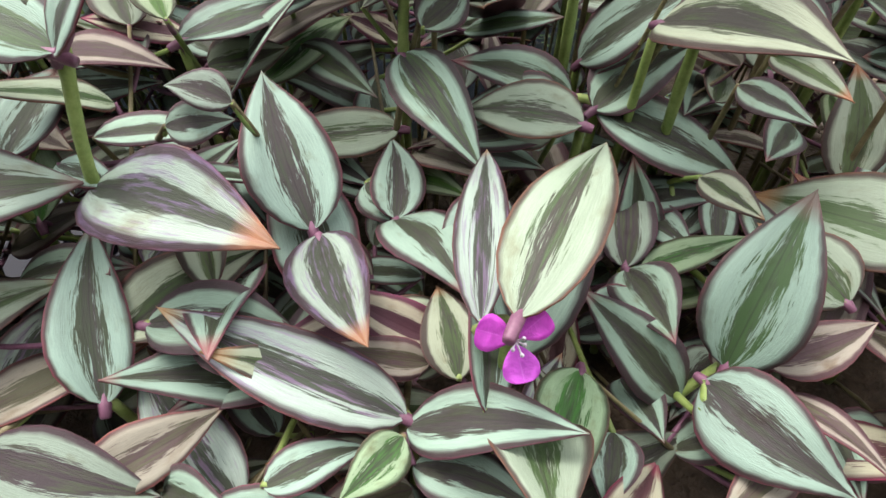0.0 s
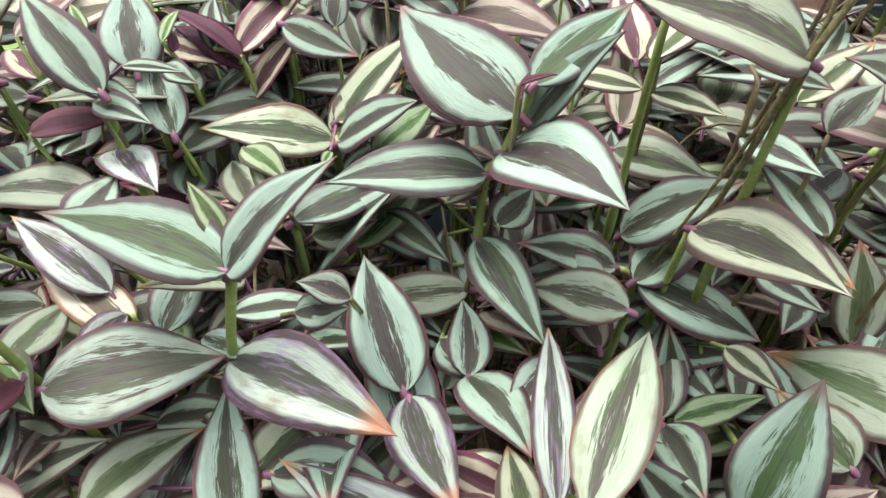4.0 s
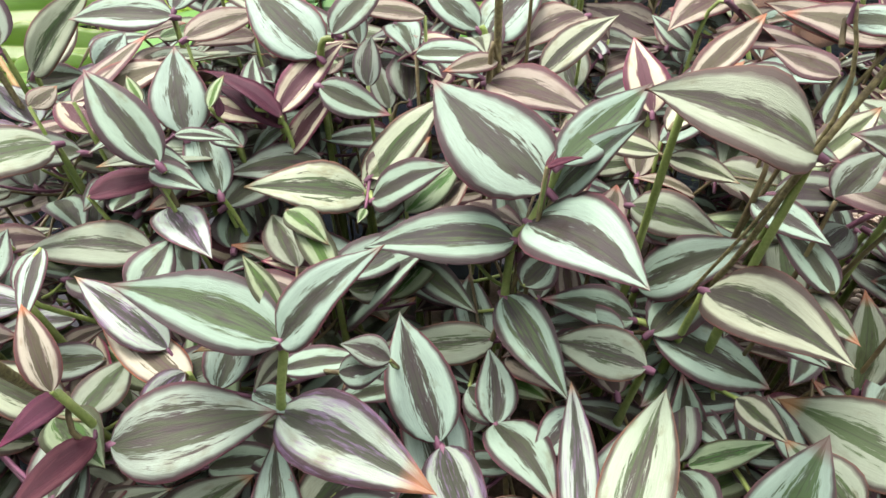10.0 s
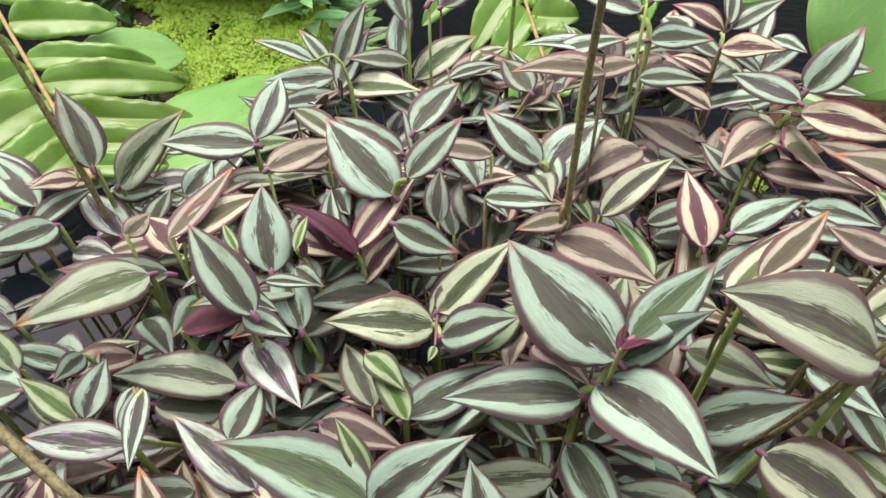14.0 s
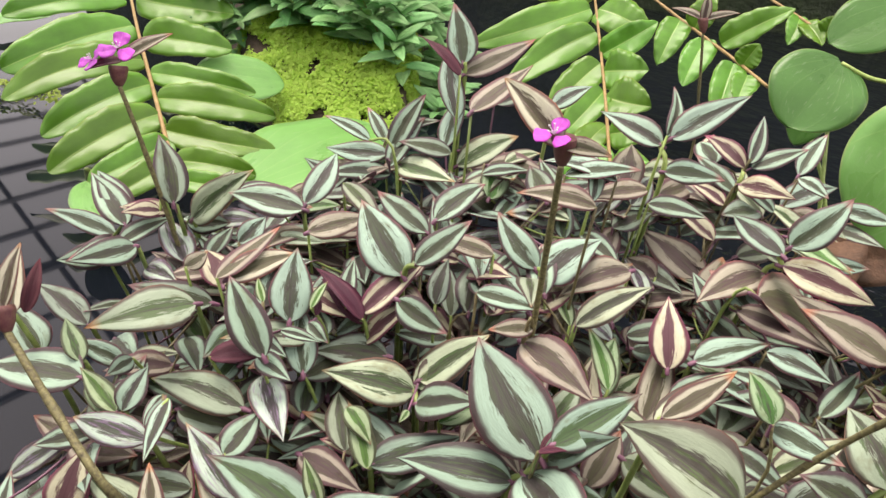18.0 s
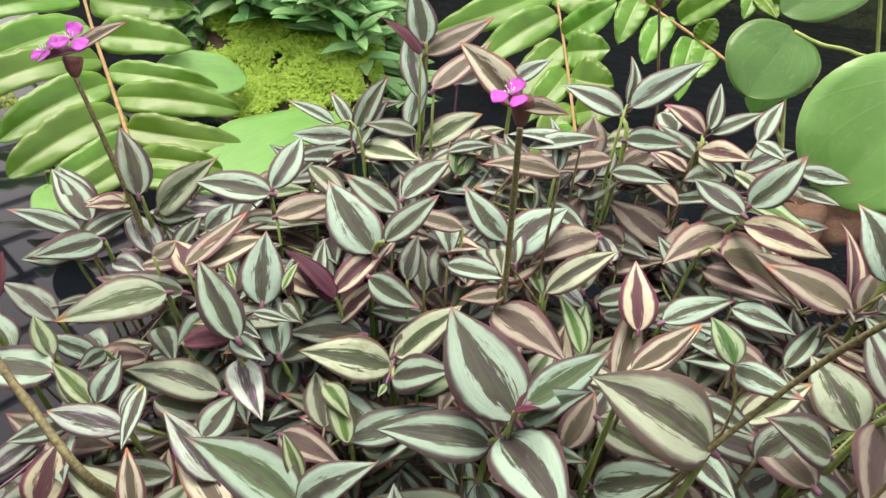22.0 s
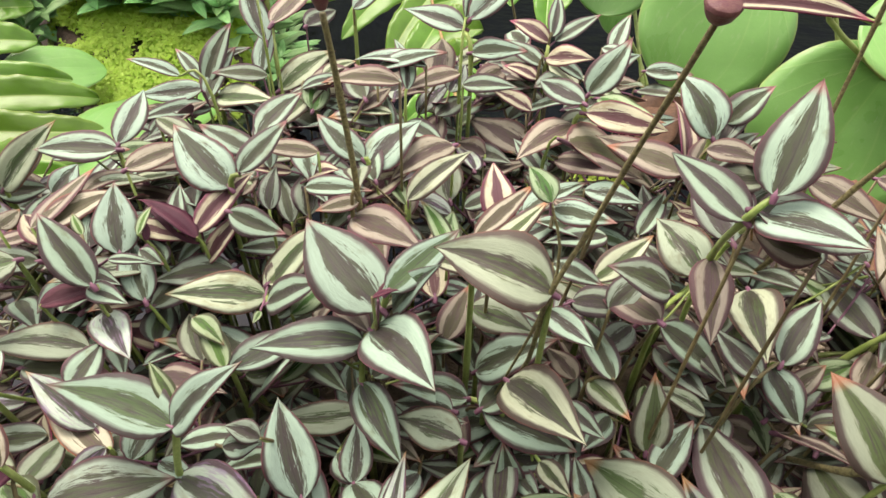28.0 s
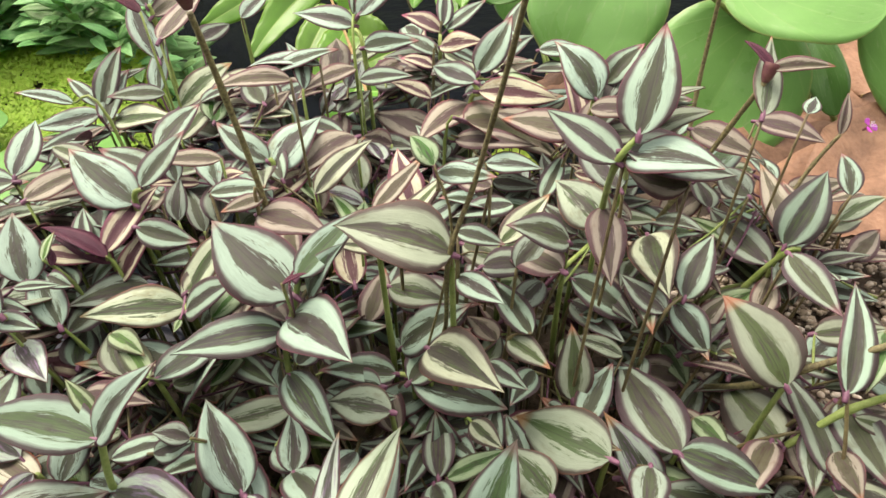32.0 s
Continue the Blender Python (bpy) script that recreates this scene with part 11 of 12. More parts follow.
leaf(plant, 445, 388, 229, 450, 439, 246, 24, 0.04, -0.25, 0.90, "b")
leaf(plant, 458, 441, 235, 512, 433, 244, 28, -0.02, -0.39, 0.90, "b")
plant = shoot("p", (8, 486, 95), (8, 486, 332), thin=0.7, bark=STEM_BROWN)
leaf(plant, 8, 486, 332, -38, 494, 329, 18, 0.03, -0.22, 0.90, "p")
plant = shoot("s", (-107, 475, 95), (-111, 475, 163), (-115, 475, 231), (-79, 506, 305), thin=0.7, bark=STEM_BROWN)
leaf(plant, -115, 475, 231, -154, 447, 246, 25, 0.17, -0.25, 0.90, "b")
leaf(plant, -120, 538, 251, -150, 575, 259, 21, -0.34, 0.09, 0.90, "t")
leaf(plant, -108, 459, 253, -128, 418, 269, 25, -0.23, -0.11, 0.90, "b")
leaf(plant, -76, 540, 270, -128, 520, 291, 27, 0.32, -0.49, 0.90, "b")
leaf(plant, -100, 499, 270, -111, 555, 266, 27, 0.03, 0.03, 0.90, "s")
leaf(plant, -159, 535, 272, -165, 577, 271, 16, -0.21, -0.20, 0.90, "v")
leaf(plant, -125, 512, 275, -114, 562, 298, 23, -0.15, -0.26, 0.90, "v")
leaf(plant, -88, 527, 287, -80, 481, 315, 23, 0.26, -0.52, 0.90, "d")
leaf(plant, -118, 510, 291, -142, 460, 283, 29, -0.12, -0.33, 0.90, "o")
leaf(plant, -104, 462, 296, -57, 474, 293, 25, 0.24, -0.20, 0.90, "o")
leaf(plant, -106, 535, 297, -103, 593, 305, 30, 0.18, -0.24, 0.90, "s")
leaf(plant, -156, 548, 301, -189, 583, 317, 25, 0.09, -0.11, 0.90, "s")
leaf(plant, -93, 501, 303, -111, 545, 324, 24, 0.33, -0.13, 0.90, "s")
leaf(plant, -79, 506, 305, -39, 468, 328, 27, -0.04, 0.07, 0.90, "s")
plant = shoot("s", (16, 309, 95), (17, 270, 258), (28, 310, 275), thin=0.7, bark=STEM_BROWN)
leaf(plant, 17, 270, 258, 4, 321, 283, 24, 0.27, -0.04, 0.90, "s")
leaf(plant, 28, 310, 275, 43, 342, 291, 18, 0.16, 0.01, 0.90, "o")
plant = shoot("s", (7, 523, 95), (8, 523, 254), (46, 539, 346), thin=0.7, bark=STEM_BROWN)
leaf(plant, 8, 523, 254, -34, 490, 283, 28, -0.32, -0.19, 0.90, "v")
leaf(plant, 47, 526, 257, 40, 462, 266, 32, -0.16, -0.63, 0.80, "d")
leaf(plant, 31, 495, 257, 42, 539, 257, 20, 0.14, -0.29, 0.80, "d")
leaf(plant, 26, 530, 261, 82, 490, 261, 34, -0.07, -0.40, 0.80, "r")
leaf(plant, 19, 519, 277, -13, 539, 273, 18, 0.09, -0.59, 0.90, "b")
leaf(plant, 70, 526, 281, 117, 491, 286, 25, 0.19, -0.69, 0.80, "d")
leaf(plant, 47, 490, 284, 53, 534, 303, 22, 0.07, -0.22, 0.80, "s")
leaf(plant, 22, 525, 290, -14, 555, 312, 23, 0.14, 0.08, 0.90, "s")
leaf(plant, 42, 491, 301, 51, 534, 314, 22, 0.15, -0.39, 0.80, "b")
leaf(plant, 34, 540, 302, 44, 482, 305, 26, 0.31, -0.58, 0.90, "s")
leaf(plant, -4, 526, 313, -18, 561, 327, 20, -0.07, -0.48, 0.90, "s")
leaf(plant, -8, 512, 316, -43, 472, 332, 28, 0.12, -0.49, 0.80, "v")
leaf(plant, 38, 557, 327, 12, 512, 337, 23, -0.16, -0.65, 0.80, "b")
leaf(plant, 46, 539, 346, 47, 604, 366, 32, -0.14, -0.36, 0.80, "b")
plant = shoot("t", (417, 464, 95), (432, 464, 133), (448, 464, 172), (421, 466, 189), thin=0.7, bark=STEM_BROWN)
leaf(plant, 448, 464, 172, 474, 441, 167, 17, -0.03, -0.56, 0.90, "t")
leaf(plant, 462, 453, 185, 489, 497, 204, 29, 0.33, -0.18, 0.90, "d")
leaf(plant, 490, 447, 187, 440, 424, 213, 30, -0.19, 0.08, 0.90, "b")
leaf(plant, 421, 466, 189, 407, 414, 184, 23, -0.03, -0.22, 0.90, "b")
plant = shoot("p", (152, 473, 95), (164, 479, 314), thin=0.7, bark=STEM_BROWN)
leaf(plant, 164, 479, 314, 129, 475, 330, 18, -0.21, -0.09, 0.90, "p")
plant = shoot("t", (104, 295, 95), (108, 272, 121), (112, 250, 146), (115, 275, 173), thin=0.7, bark=STEM_BROWN)
leaf(plant, 112, 250, 146, 131, 281, 162, 21, 0.13, -0.09, 0.90, "s")
leaf(plant, 115, 275, 173, 84, 241, 184, 22, 0.21, 0.08, 0.90, "t")
plant = shoot("s", (155, 417, 95), (160, 417, 140), (166, 417, 186), (184, 427, 249), thin=0.7, bark=STEM_BROWN)
leaf(plant, 166, 417, 186, 217, 440, 179, 29, 0.22, -0.18, 0.90, "t")
leaf(plant, 216, 436, 187, 166, 442, 197, 26, -0.19, -0.48, 0.90, "s")
leaf(plant, 188, 448, 201, 155, 402, 214, 30, 0.28, -0.42, 0.90, "d")
leaf(plant, 216, 383, 202, 267, 350, 212, 31, -0.33, -0.56, 0.90, "o")
leaf(plant, 200, 412, 204, 160, 379, 218, 23, -0.08, -0.15, 0.90, "b")
leaf(plant, 198, 394, 204, 178, 421, 220, 19, -0.20, -0.32, 0.90, "t")
leaf(plant, 205, 436, 207, 236, 385, 213, 23, -0.14, -0.52, 0.90, "b")
leaf(plant, 161, 392, 209, 112, 399, 213, 24, -0.04, -0.28, 0.90, "s")
leaf(plant, 155, 434, 221, 157, 395, 226, 19, -0.13, -0.54, 0.90, "b")
leaf(plant, 231, 394, 228, 272, 370, 226, 22, -0.04, 0.05, 0.90, "s")
leaf(plant, 159, 445, 229, 97, 458, 234, 33, -0.03, -0.34, 0.80, "d")
leaf(plant, 224, 407, 240, 234, 442, 253, 19, -0.29, -0.46, 0.90, "d")
leaf(plant, 155, 468, 244, 147, 503, 261, 17, -0.26, -0.54, 0.90, "v")
leaf(plant, 184, 427, 249, 217, 458, 254, 20, 0.16, -0.59, 0.90, "d")
plant = shoot("s", (383, 492, 95), (398, 492, 155), (412, 492, 216), (437, 469, 245), thin=0.7, bark=STEM_BROWN)
leaf(plant, 412, 492, 216, 437, 440, 217, 27, -0.26, -0.32, 0.90, "s")
leaf(plant, 500, 472, 220, 554, 498, 223, 29, 0.07, -0.08, 0.90, "r")
leaf(plant, 470, 479, 223, 457, 526, 234, 26, 0.02, -0.05, 0.90, "s")
leaf(plant, 477, 434, 227, 523, 438, 238, 25, -0.13, -0.04, 0.90, "o")
leaf(plant, 437, 469, 245, 390, 469, 239, 24, 0.23, -0.22, 0.90, "o")
plant = shoot("d", (49, 328, 95), (51, 312, 126), (53, 297, 158), (61, 271, 182), thin=0.7, bark=STEM_BROWN)
leaf(plant, 53, 297, 158, 49, 353, 167, 27, -0.21, -0.52, 0.90, "d")
leaf(plant, 61, 271, 182, 112, 287, 183, 27, 0.17, -0.49, 0.90, "s")
plant = shoot("s", (-54, 384, 95), (-58, 377, 265), (-48, 394, 281), thin=0.7, bark=STEM_BROWN)
leaf(plant, -58, 377, 265, -99, 365, 267, 20, -0.12, -0.39, 0.90, "s")
leaf(plant, -48, 394, 281, -56, 452, 294, 31, 0.04, -0.48, 0.90, "d")
plant = shoot("s", (-159, 474, 95), (-165, 474, 152), (-171, 474, 210), (-151, 465, 248), thin=0.7, bark=STEM_BROWN)
leaf(plant, -171, 474, 210, -181, 420, 202, 28, -0.04, -0.41, 0.90, "g")
leaf(plant, -185, 459, 210, -152, 484, 217, 20, 0.28, -0.46, 0.90, "s")
leaf(plant, -125, 481, 212, -72, 471, 225, 27, 0.21, -0.18, 0.90, "d")
leaf(plant, -144, 489, 220, -108, 481, 237, 20, -0.15, 0.06, 0.90, "s")
leaf(plant, -162, 437, 241, -200, 468, 247, 27, -0.26, -0.48, 0.90, "o")
leaf(plant, -216, 450, 243, -258, 437, 242, 18, -0.03, 0.05, 0.90, "s")
leaf(plant, -151, 465, 248, -144, 410, 273, 28, -0.34, -0.03, 0.90, "t")
plant = shoot("s", (203, 333, 95), (211, 318, 122), (218, 304, 149), (177, 272, 204), thin=0.7, bark=STEM_BROWN)
leaf(plant, 218, 304, 149, 277, 290, 147, 31, -0.32, -0.54, 0.90, "b")
leaf(plant, 198, 250, 157, 174, 204, 180, 23, -0.06, -0.10, 0.90, "b")
leaf(plant, 215, 314, 158, 209, 267, 168, 21, -0.35, -0.32, 0.90, "b")
leaf(plant, 204, 288, 170, 243, 309, 164, 22, -0.31, 0.06, 0.90, "d")
leaf(plant, 198, 262, 171, 184, 226, 185, 21, -0.20, -0.57, 0.90, "g")
leaf(plant, 182, 257, 173, 141, 241, 174, 22, -0.25, 0.04, 0.90, "r")
leaf(plant, 173, 238, 173, 193, 193, 166, 24, 0.15, -0.04, 0.90, "d")
leaf(plant, 174, 271, 191, 137, 279, 194, 15, 0.22, -0.06, 0.90, "b")
leaf(plant, 177, 272, 204, 153, 241, 205, 20, 0.15, -0.48, 0.90, "s")
plant = shoot("s", (-30, 236, 95), (-32, 201, 126), (-33, 166, 157), (-42, 234, 197), thin=0.7, bark=STEM_BROWN)
leaf(plant, -33, 166, 157, 15, 178, 181, 29, -0.21, -0.48, 0.90, "s")
leaf(plant, -45, 200, 178, -40, 146, 196, 28, -0.17, -0.39, 0.90, "s")
leaf(plant, -42, 234, 197, -66, 201, 221, 21, 0.07, 0.04, 0.90, "s")
plant = shoot("s", (-163, 276, 95), (-169, 250, 113), (-175, 223, 131), (-118, 227, 221), thin=0.7, bark=STEM_BROWN)
leaf(plant, -175, 223, 131, -190, 187, 142, 21, 0.16, 0.02, 0.90, "p")
leaf(plant, -184, 205, 138, -213, 162, 136, 27, 0.00, -0.38, 0.90, "b")
leaf(plant, -137, 201, 152, -129, 142, 158, 25, 0.19, -0.18, 0.90, "s")
leaf(plant, -155, 192, 162, -123, 221, 160, 19, -0.30, -0.56, 0.90, "s")
leaf(plant, -110, 237, 166, -61, 229, 168, 23, 0.04, -0.29, 0.90, "s")
leaf(plant, -158, 245, 166, -188, 287, 170, 27, -0.12, -0.23, 0.90, "s")
leaf(plant, -181, 233, 171, -206, 265, 179, 21, -0.33, -0.39, 0.90, "o")
leaf(plant, -145, 221, 172, -105, 232, 189, 20, -0.22, -0.46, 0.90, "b")
leaf(plant, -204, 216, 174, -229, 173, 194, 29, -0.34, -0.06, 0.90, "b")
leaf(plant, -110, 226, 179, -79, 177, 200, 32, -0.24, -0.40, 0.90, "s")
leaf(plant, -125, 217, 189, -151, 258, 216, 28, 0.17, -0.56, 0.90, "g")
leaf(plant, -145, 230, 200, -159, 186, 202, 23, -0.26, -0.01, 0.90, "s")
leaf(plant, -118, 227, 221, -147, 197, 221, 22, 0.33, -0.23, 0.90, "d")
plant = shoot("s", (17, 312, 95), (18, 293, 143), (18, 274, 191), (24, 314, 197), thin=0.7, bark=STEM_BROWN)
leaf(plant, 18, 274, 191, 71, 260, 188, 27, 0.18, -0.39, 0.90, "s")
leaf(plant, 24, 314, 197, 52, 346, 217, 19, 0.22, -0.15, 0.90, "s")
plant = shoot("b", (-207, 553, 95), (-223, 553, 258), (-220, 484, 293), thin=0.7, bark=STEM_BROWN)
leaf(plant, -223, 553, 258, -186, 546, 256, 16, 0.34, -0.51, 0.90, "p")
leaf(plant, -233, 520, 281, -247, 470, 290, 22, 0.35, -0.17, 0.90, "b")
leaf(plant, -225, 496, 289, -187, 498, 299, 18, -0.06, -0.47, 0.90, "b")
leaf(plant, -220, 484, 293, -167, 468, 314, 26, -0.17, -0.08, 0.90, "d")
plant = shoot("s", (171, 359, 95), (177, 350, 163), (184, 341, 230), (184, 390, 276), thin=0.7, bark=STEM_BROWN)
leaf(plant, 184, 341, 230, 123, 346, 231, 25, 0.33, -0.28, 0.90, "g")
leaf(plant, 192, 367, 233, 138, 373, 243, 29, 0.03, 0.03, 0.90, "s")
leaf(plant, 172, 424, 257, 143, 364, 255, 34, -0.25, -0.50, 0.80, "o")
leaf(plant, 196, 369, 258, 169, 346, 264, 19, 0.02, -0.16, 0.90, "d")
leaf(plant, 232, 364, 258, 205, 391, 277, 19, -0.13, -0.08, 0.90, "d")
leaf(plant, 165, 396, 272, 124, 381, 292, 25, 0.31, -0.10, 0.90, "s")
leaf(plant, 184, 390, 276, 133, 372, 279, 23, -0.16, -0.55, 0.90, "s")
plant = shoot("s", (-149, 363, 95), (-155, 355, 161), (-160, 348, 228), (-183, 325, 250), thin=0.7, bark=STEM_BROWN)
leaf(plant, -160, 348, 228, -181, 299, 254, 29, 0.07, -0.03, 0.90, "b")
leaf(plant, -192, 310, 246, -168, 361, 260, 29, 0.27, -0.39, 0.90, "s")
leaf(plant, -183, 325, 250, -196, 366, 244, 22, -0.07, -0.40, 0.90, "s")
plant = shoot("b", (-326, 321, 95), (-339, 304, 155), (-351, 287, 215), (-339, 272, 224), thin=0.7, bark=STEM_BROWN)
leaf(plant, -351, 287, 215, -398, 310, 235, 30, 0.18, -0.15, 0.90, "s")
leaf(plant, -339, 272, 224, -302, 274, 241, 17, 0.07, 0.03, 0.90, "b")
plant = shoot("o", (-306, 304, 95), (-318, 283, 121), (-329, 263, 148), (-329, 309, 158), thin=0.7, bark=STEM_BROWN)
leaf(plant, -329, 263, 148, -324, 209, 162, 24, 0.13, -0.41, 0.90, "o")
leaf(plant, -329, 309, 158, -292, 279, 164, 20, 0.26, -0.44, 0.90, "p")
plant = shoot("d", (-178, 209, 95), (-185, 168, 108), (-192, 127, 122), thin=0.7, bark=STEM_BROWN)
leaf(plant, -192, 127, 122, -224, 149, 120, 17, 0.12, -0.09, 0.90, "d")
plant = shoot("b", (449, 361, 95), (466, 353, 127), (483, 345, 160), (493, 318, 219), thin=0.7, bark=STEM_BROWN)
leaf(plant, 483, 345, 160, 465, 294, 166, 25, -0.15, -0.41, 0.90, "o")
leaf(plant, 473, 376, 197, 532, 363, 198, 30, 0.33, 0.00, 0.90, "b")
leaf(plant, 433, 369, 213, 398, 322, 224, 30, 0.18, -0.13, 0.90, "b")
leaf(plant, 493, 318, 219, 470, 281, 214, 19, -0.12, 0.03, 0.90, "d")
plant = shoot("r", (-146, 189, 95), (-152, 144, 120), (-157, 98, 145), (-132, 96, 204), thin=0.7, bark=STEM_BROWN)
leaf(plant, -157, 98, 145, -117, 117, 160, 20, 0.33, -0.44, 0.90, "b")
leaf(plant, -140, 130, 149, -113, 91, 170, 26, -0.29, -0.31, 0.90, "s")
leaf(plant, -129, 92, 153, -102, 137, 145, 22, -0.20, -0.43, 0.90, "r")
leaf(plant, -136, 97, 162, -179, 82, 159, 22, 0.26, -0.16, 0.90, "g")
leaf(plant, -118, 97, 169, -102, 58, 188, 22, 0.09, -0.18, 0.90, "t")
leaf(plant, -131, 147, 190, -100, 187, 188, 25, -0.15, -0.54, 0.90, "o")
leaf(plant, -143, 102, 195, -159, 150, 197, 25, 0.05, 0.00, 0.90, "r")
leaf(plant, -132, 96, 204, -178, 85, 212, 25, -0.27, -0.32, 0.90, "o")
plant = shoot("b", (-227, 231, 95), (-235, 195, 121), (-244, 159, 146), (-213, 88, 220), thin=0.7, bark=STEM_BROWN)
leaf(plant, -244, 159, 146, -276, 127, 158, 23, 0.08, -0.26, 0.90, "v")
leaf(plant, -224, 126, 149, -182, 124, 160, 21, -0.24, -0.41, 0.90, "s")
leaf(plant, -252, 130, 159, -290, 166, 182, 25, -0.25, -0.17, 0.90, "s")
leaf(plant, -200, 132, 164, -168, 165, 173, 20, -0.24, -0.43, 0.90, "v")
leaf(plant, -247, 139, 166, -304, 133, 187, 27, -0.01, -0.11, 0.90, "t")
leaf(plant, -231, 116, 176, -273, 104, 177, 18, 0.09, -0.59, 0.90, "b")
leaf(plant, -253, 130, 187, -285, 87, 186, 28, 0.35, -0.43, 0.90, "b")
leaf(plant, -207, 131, 188, -235, 155, 197, 19, 0.11, 0.01, 0.90, "s")
leaf(plant, -218, 169, 193, -266, 168, 197, 21, 0.14, -0.30, 0.90, "o")
leaf(plant, -242, 128, 200, -242, 166, 203, 15, 0.18, -0.51, 0.90, "g")
leaf(plant, -213, 88, 220, -210, 131, 225, 18, -0.11, 0.02, 0.90, "b")
plant = shoot("s", (-89, 333, 95), (-92, 318, 129), (-95, 304, 164), (-105, 328, 171), thin=0.7, bark=STEM_BROWN)
leaf(plant, -95, 304, 164, -69, 261, 177, 27, 0.01, -0.17, 0.90, "o")
leaf(plant, -106, 272, 168, -145, 251, 169, 20, -0.26, -0.13, 0.90, "s")
leaf(plant, -105, 328, 171, -130, 374, 180, 27, 0.15, -0.58, 0.90, "s")
plant = shoot("s", (-322, 368, 95), (-334, 361, 137), (-346, 354, 180), thin=0.7, bark=STEM_BROWN)
leaf(plant, -346, 354, 180, -295, 324, 198, 32, 0.02, -0.32, 0.90, "s")
plant = shoot("b", (-184, 422, 95), (-198, 422, 298), thin=0.7, bark=STEM_BROWN)
leaf(plant, -198, 422, 298, -210, 372, 303, 26, -0.05, -0.31, 0.90, "b")
plant = shoot("b", (-129, 322, 95), (-134, 305, 142), (-138, 288, 188), (-164, 272, 226), thin=0.7, bark=STEM_BROWN)
leaf(plant, -138, 288, 188, -174, 269, 206, 24, -0.23, -0.23, 0.90, "s")
leaf(plant, -108, 299, 189, -137, 250, 202, 26, -0.16, -0.26, 0.90, "b")
leaf(plant, -145, 340, 190, -120, 377, 212, 22, 0.03, -0.32, 0.90, "d")
leaf(plant, -118, 336, 196, -141, 367, 206, 16, 0.09, -0.14, 0.90, "b")
leaf(plant, -137, 299, 202, -165, 321, 219, 17, 0.09, -0.44, 0.90, "o")
leaf(plant, -119, 298, 205, -169, 316, 201, 23, 0.32, -0.38, 0.90, "d")
leaf(plant, -143, 254, 213, -111, 232, 212, 16, -0.06, -0.30, 0.90, "b")
leaf(plant, -164, 272, 226, -181, 237, 233, 16, 0.18, -0.25, 0.90, "g")
plant = shoot("s", (-140, 395, 95), (-145, 393, 143), (-151, 392, 191), thin=0.7, bark=STEM_BROWN)
leaf(plant, -151, 392, 191, -188, 415, 188, 19, 0.24, 0.07, 0.90, "s")
plant = shoot("b", (-91, 403, 95), (-98, 403, 264), (-126, 418, 290), thin=0.7, bark=STEM_BROWN)
leaf(plant, -98, 403, 264, -149, 417, 273, 28, -0.08, -0.28, 0.90, "d")
leaf(plant, -119, 408, 278, -76, 378, 282, 25, 0.19, -0.44, 0.90, "b")
leaf(plant, -126, 418, 290, -123, 371, 314, 21, -0.02, -0.35, 0.90, "b")
plant = shoot("s", (-306, 441, 95), (-329, 441, 263), thin=0.7, bark=STEM_BROWN)
leaf(plant, -329, 441, 263, -283, 437, 271, 19, 0.03, -0.12, 0.90, "s")
plant = shoot("b", (461, 396, 95), (496, 394, 251), thin=0.7, bark=STEM_BROWN)
leaf(plant, 496, 394, 251, 458, 395, 247, 20, 0.01, 0.03, 0.90, "b")
plant = shoot("s", (-103, 505, 95), (-111, 505, 247), (-105, 493, 289), thin=0.7, bark=STEM_BROWN)
leaf(plant, -111, 505, 247, -151, 544, 260, 23, 0.11, -0.42, 0.80, "s")
leaf(plant, -98, 476, 255, -117, 443, 263, 20, 0.18, -0.25, 0.90, "s")
leaf(plant, -84, 495, 259, -67, 443, 278, 24, -0.24, -0.42, 0.80, "s")
leaf(plant, -118, 482, 272, -111, 532, 295, 27, 0.06, -0.37, 0.90, "d")
leaf(plant, -111, 530, 277, -109, 463, 287, 31, -0.23, -0.22, 0.80, "t")
leaf(plant, -110, 503, 279, -72, 528, 282, 19, 0.03, -0.21, 0.80, "d")
leaf(plant, -148, 494, 282, -185, 477, 277, 18, -0.14, 0.03, 0.90, "b")
leaf(plant, -105, 493, 289, -148, 497, 297, 19, -0.34, -0.09, 0.90, "s")
plant = shoot("d", (-170, 407, 95), (-183, 407, 238), (-175, 380, 259), thin=0.7, bark=STEM_BROWN)
leaf(plant, -183, 407, 238, -161, 440, 236, 19, -0.06, -0.55, 0.90, "s")
leaf(plant, -167, 413, 242, -207, 433, 262, 25, 0.02, -0.38, 0.90, "s")
leaf(plant, -143, 408, 246, -158, 368, 255, 20, 0.08, -0.48, 0.90, "d")
leaf(plant, -175, 380, 259, -208, 418, 282, 22, 0.16, -0.38, 0.90, "d")
plant = shoot("o", (358, 438, 95), (372, 438, 142), (385, 438, 190), thin=0.7, bark=STEM_BROWN)
leaf(plant, 385, 438, 190, 335, 449, 194, 28, -0.02, -0.54, 0.90, "o")
plant = shoot("b", (-219, 392, 95), (-236, 389, 234), thin=0.7, bark=STEM_BROWN)
leaf(plant, -236, 389, 234, -200, 419, 240, 19, 0.25, -0.40, 0.90, "b")
plant = shoot("s", (381, 336, 95), (410, 309, 237), thin=0.7, bark=STEM_BROWN)
leaf(plant, 410, 309, 237, 390, 272, 257, 24, 0.10, -0.22, 0.90, "s")
plant = shoot("s", (-255, 247, 95), (-264, 214, 119), (-274, 181, 143), (-300, 170, 153), thin=0.7, bark=STEM_BROWN)
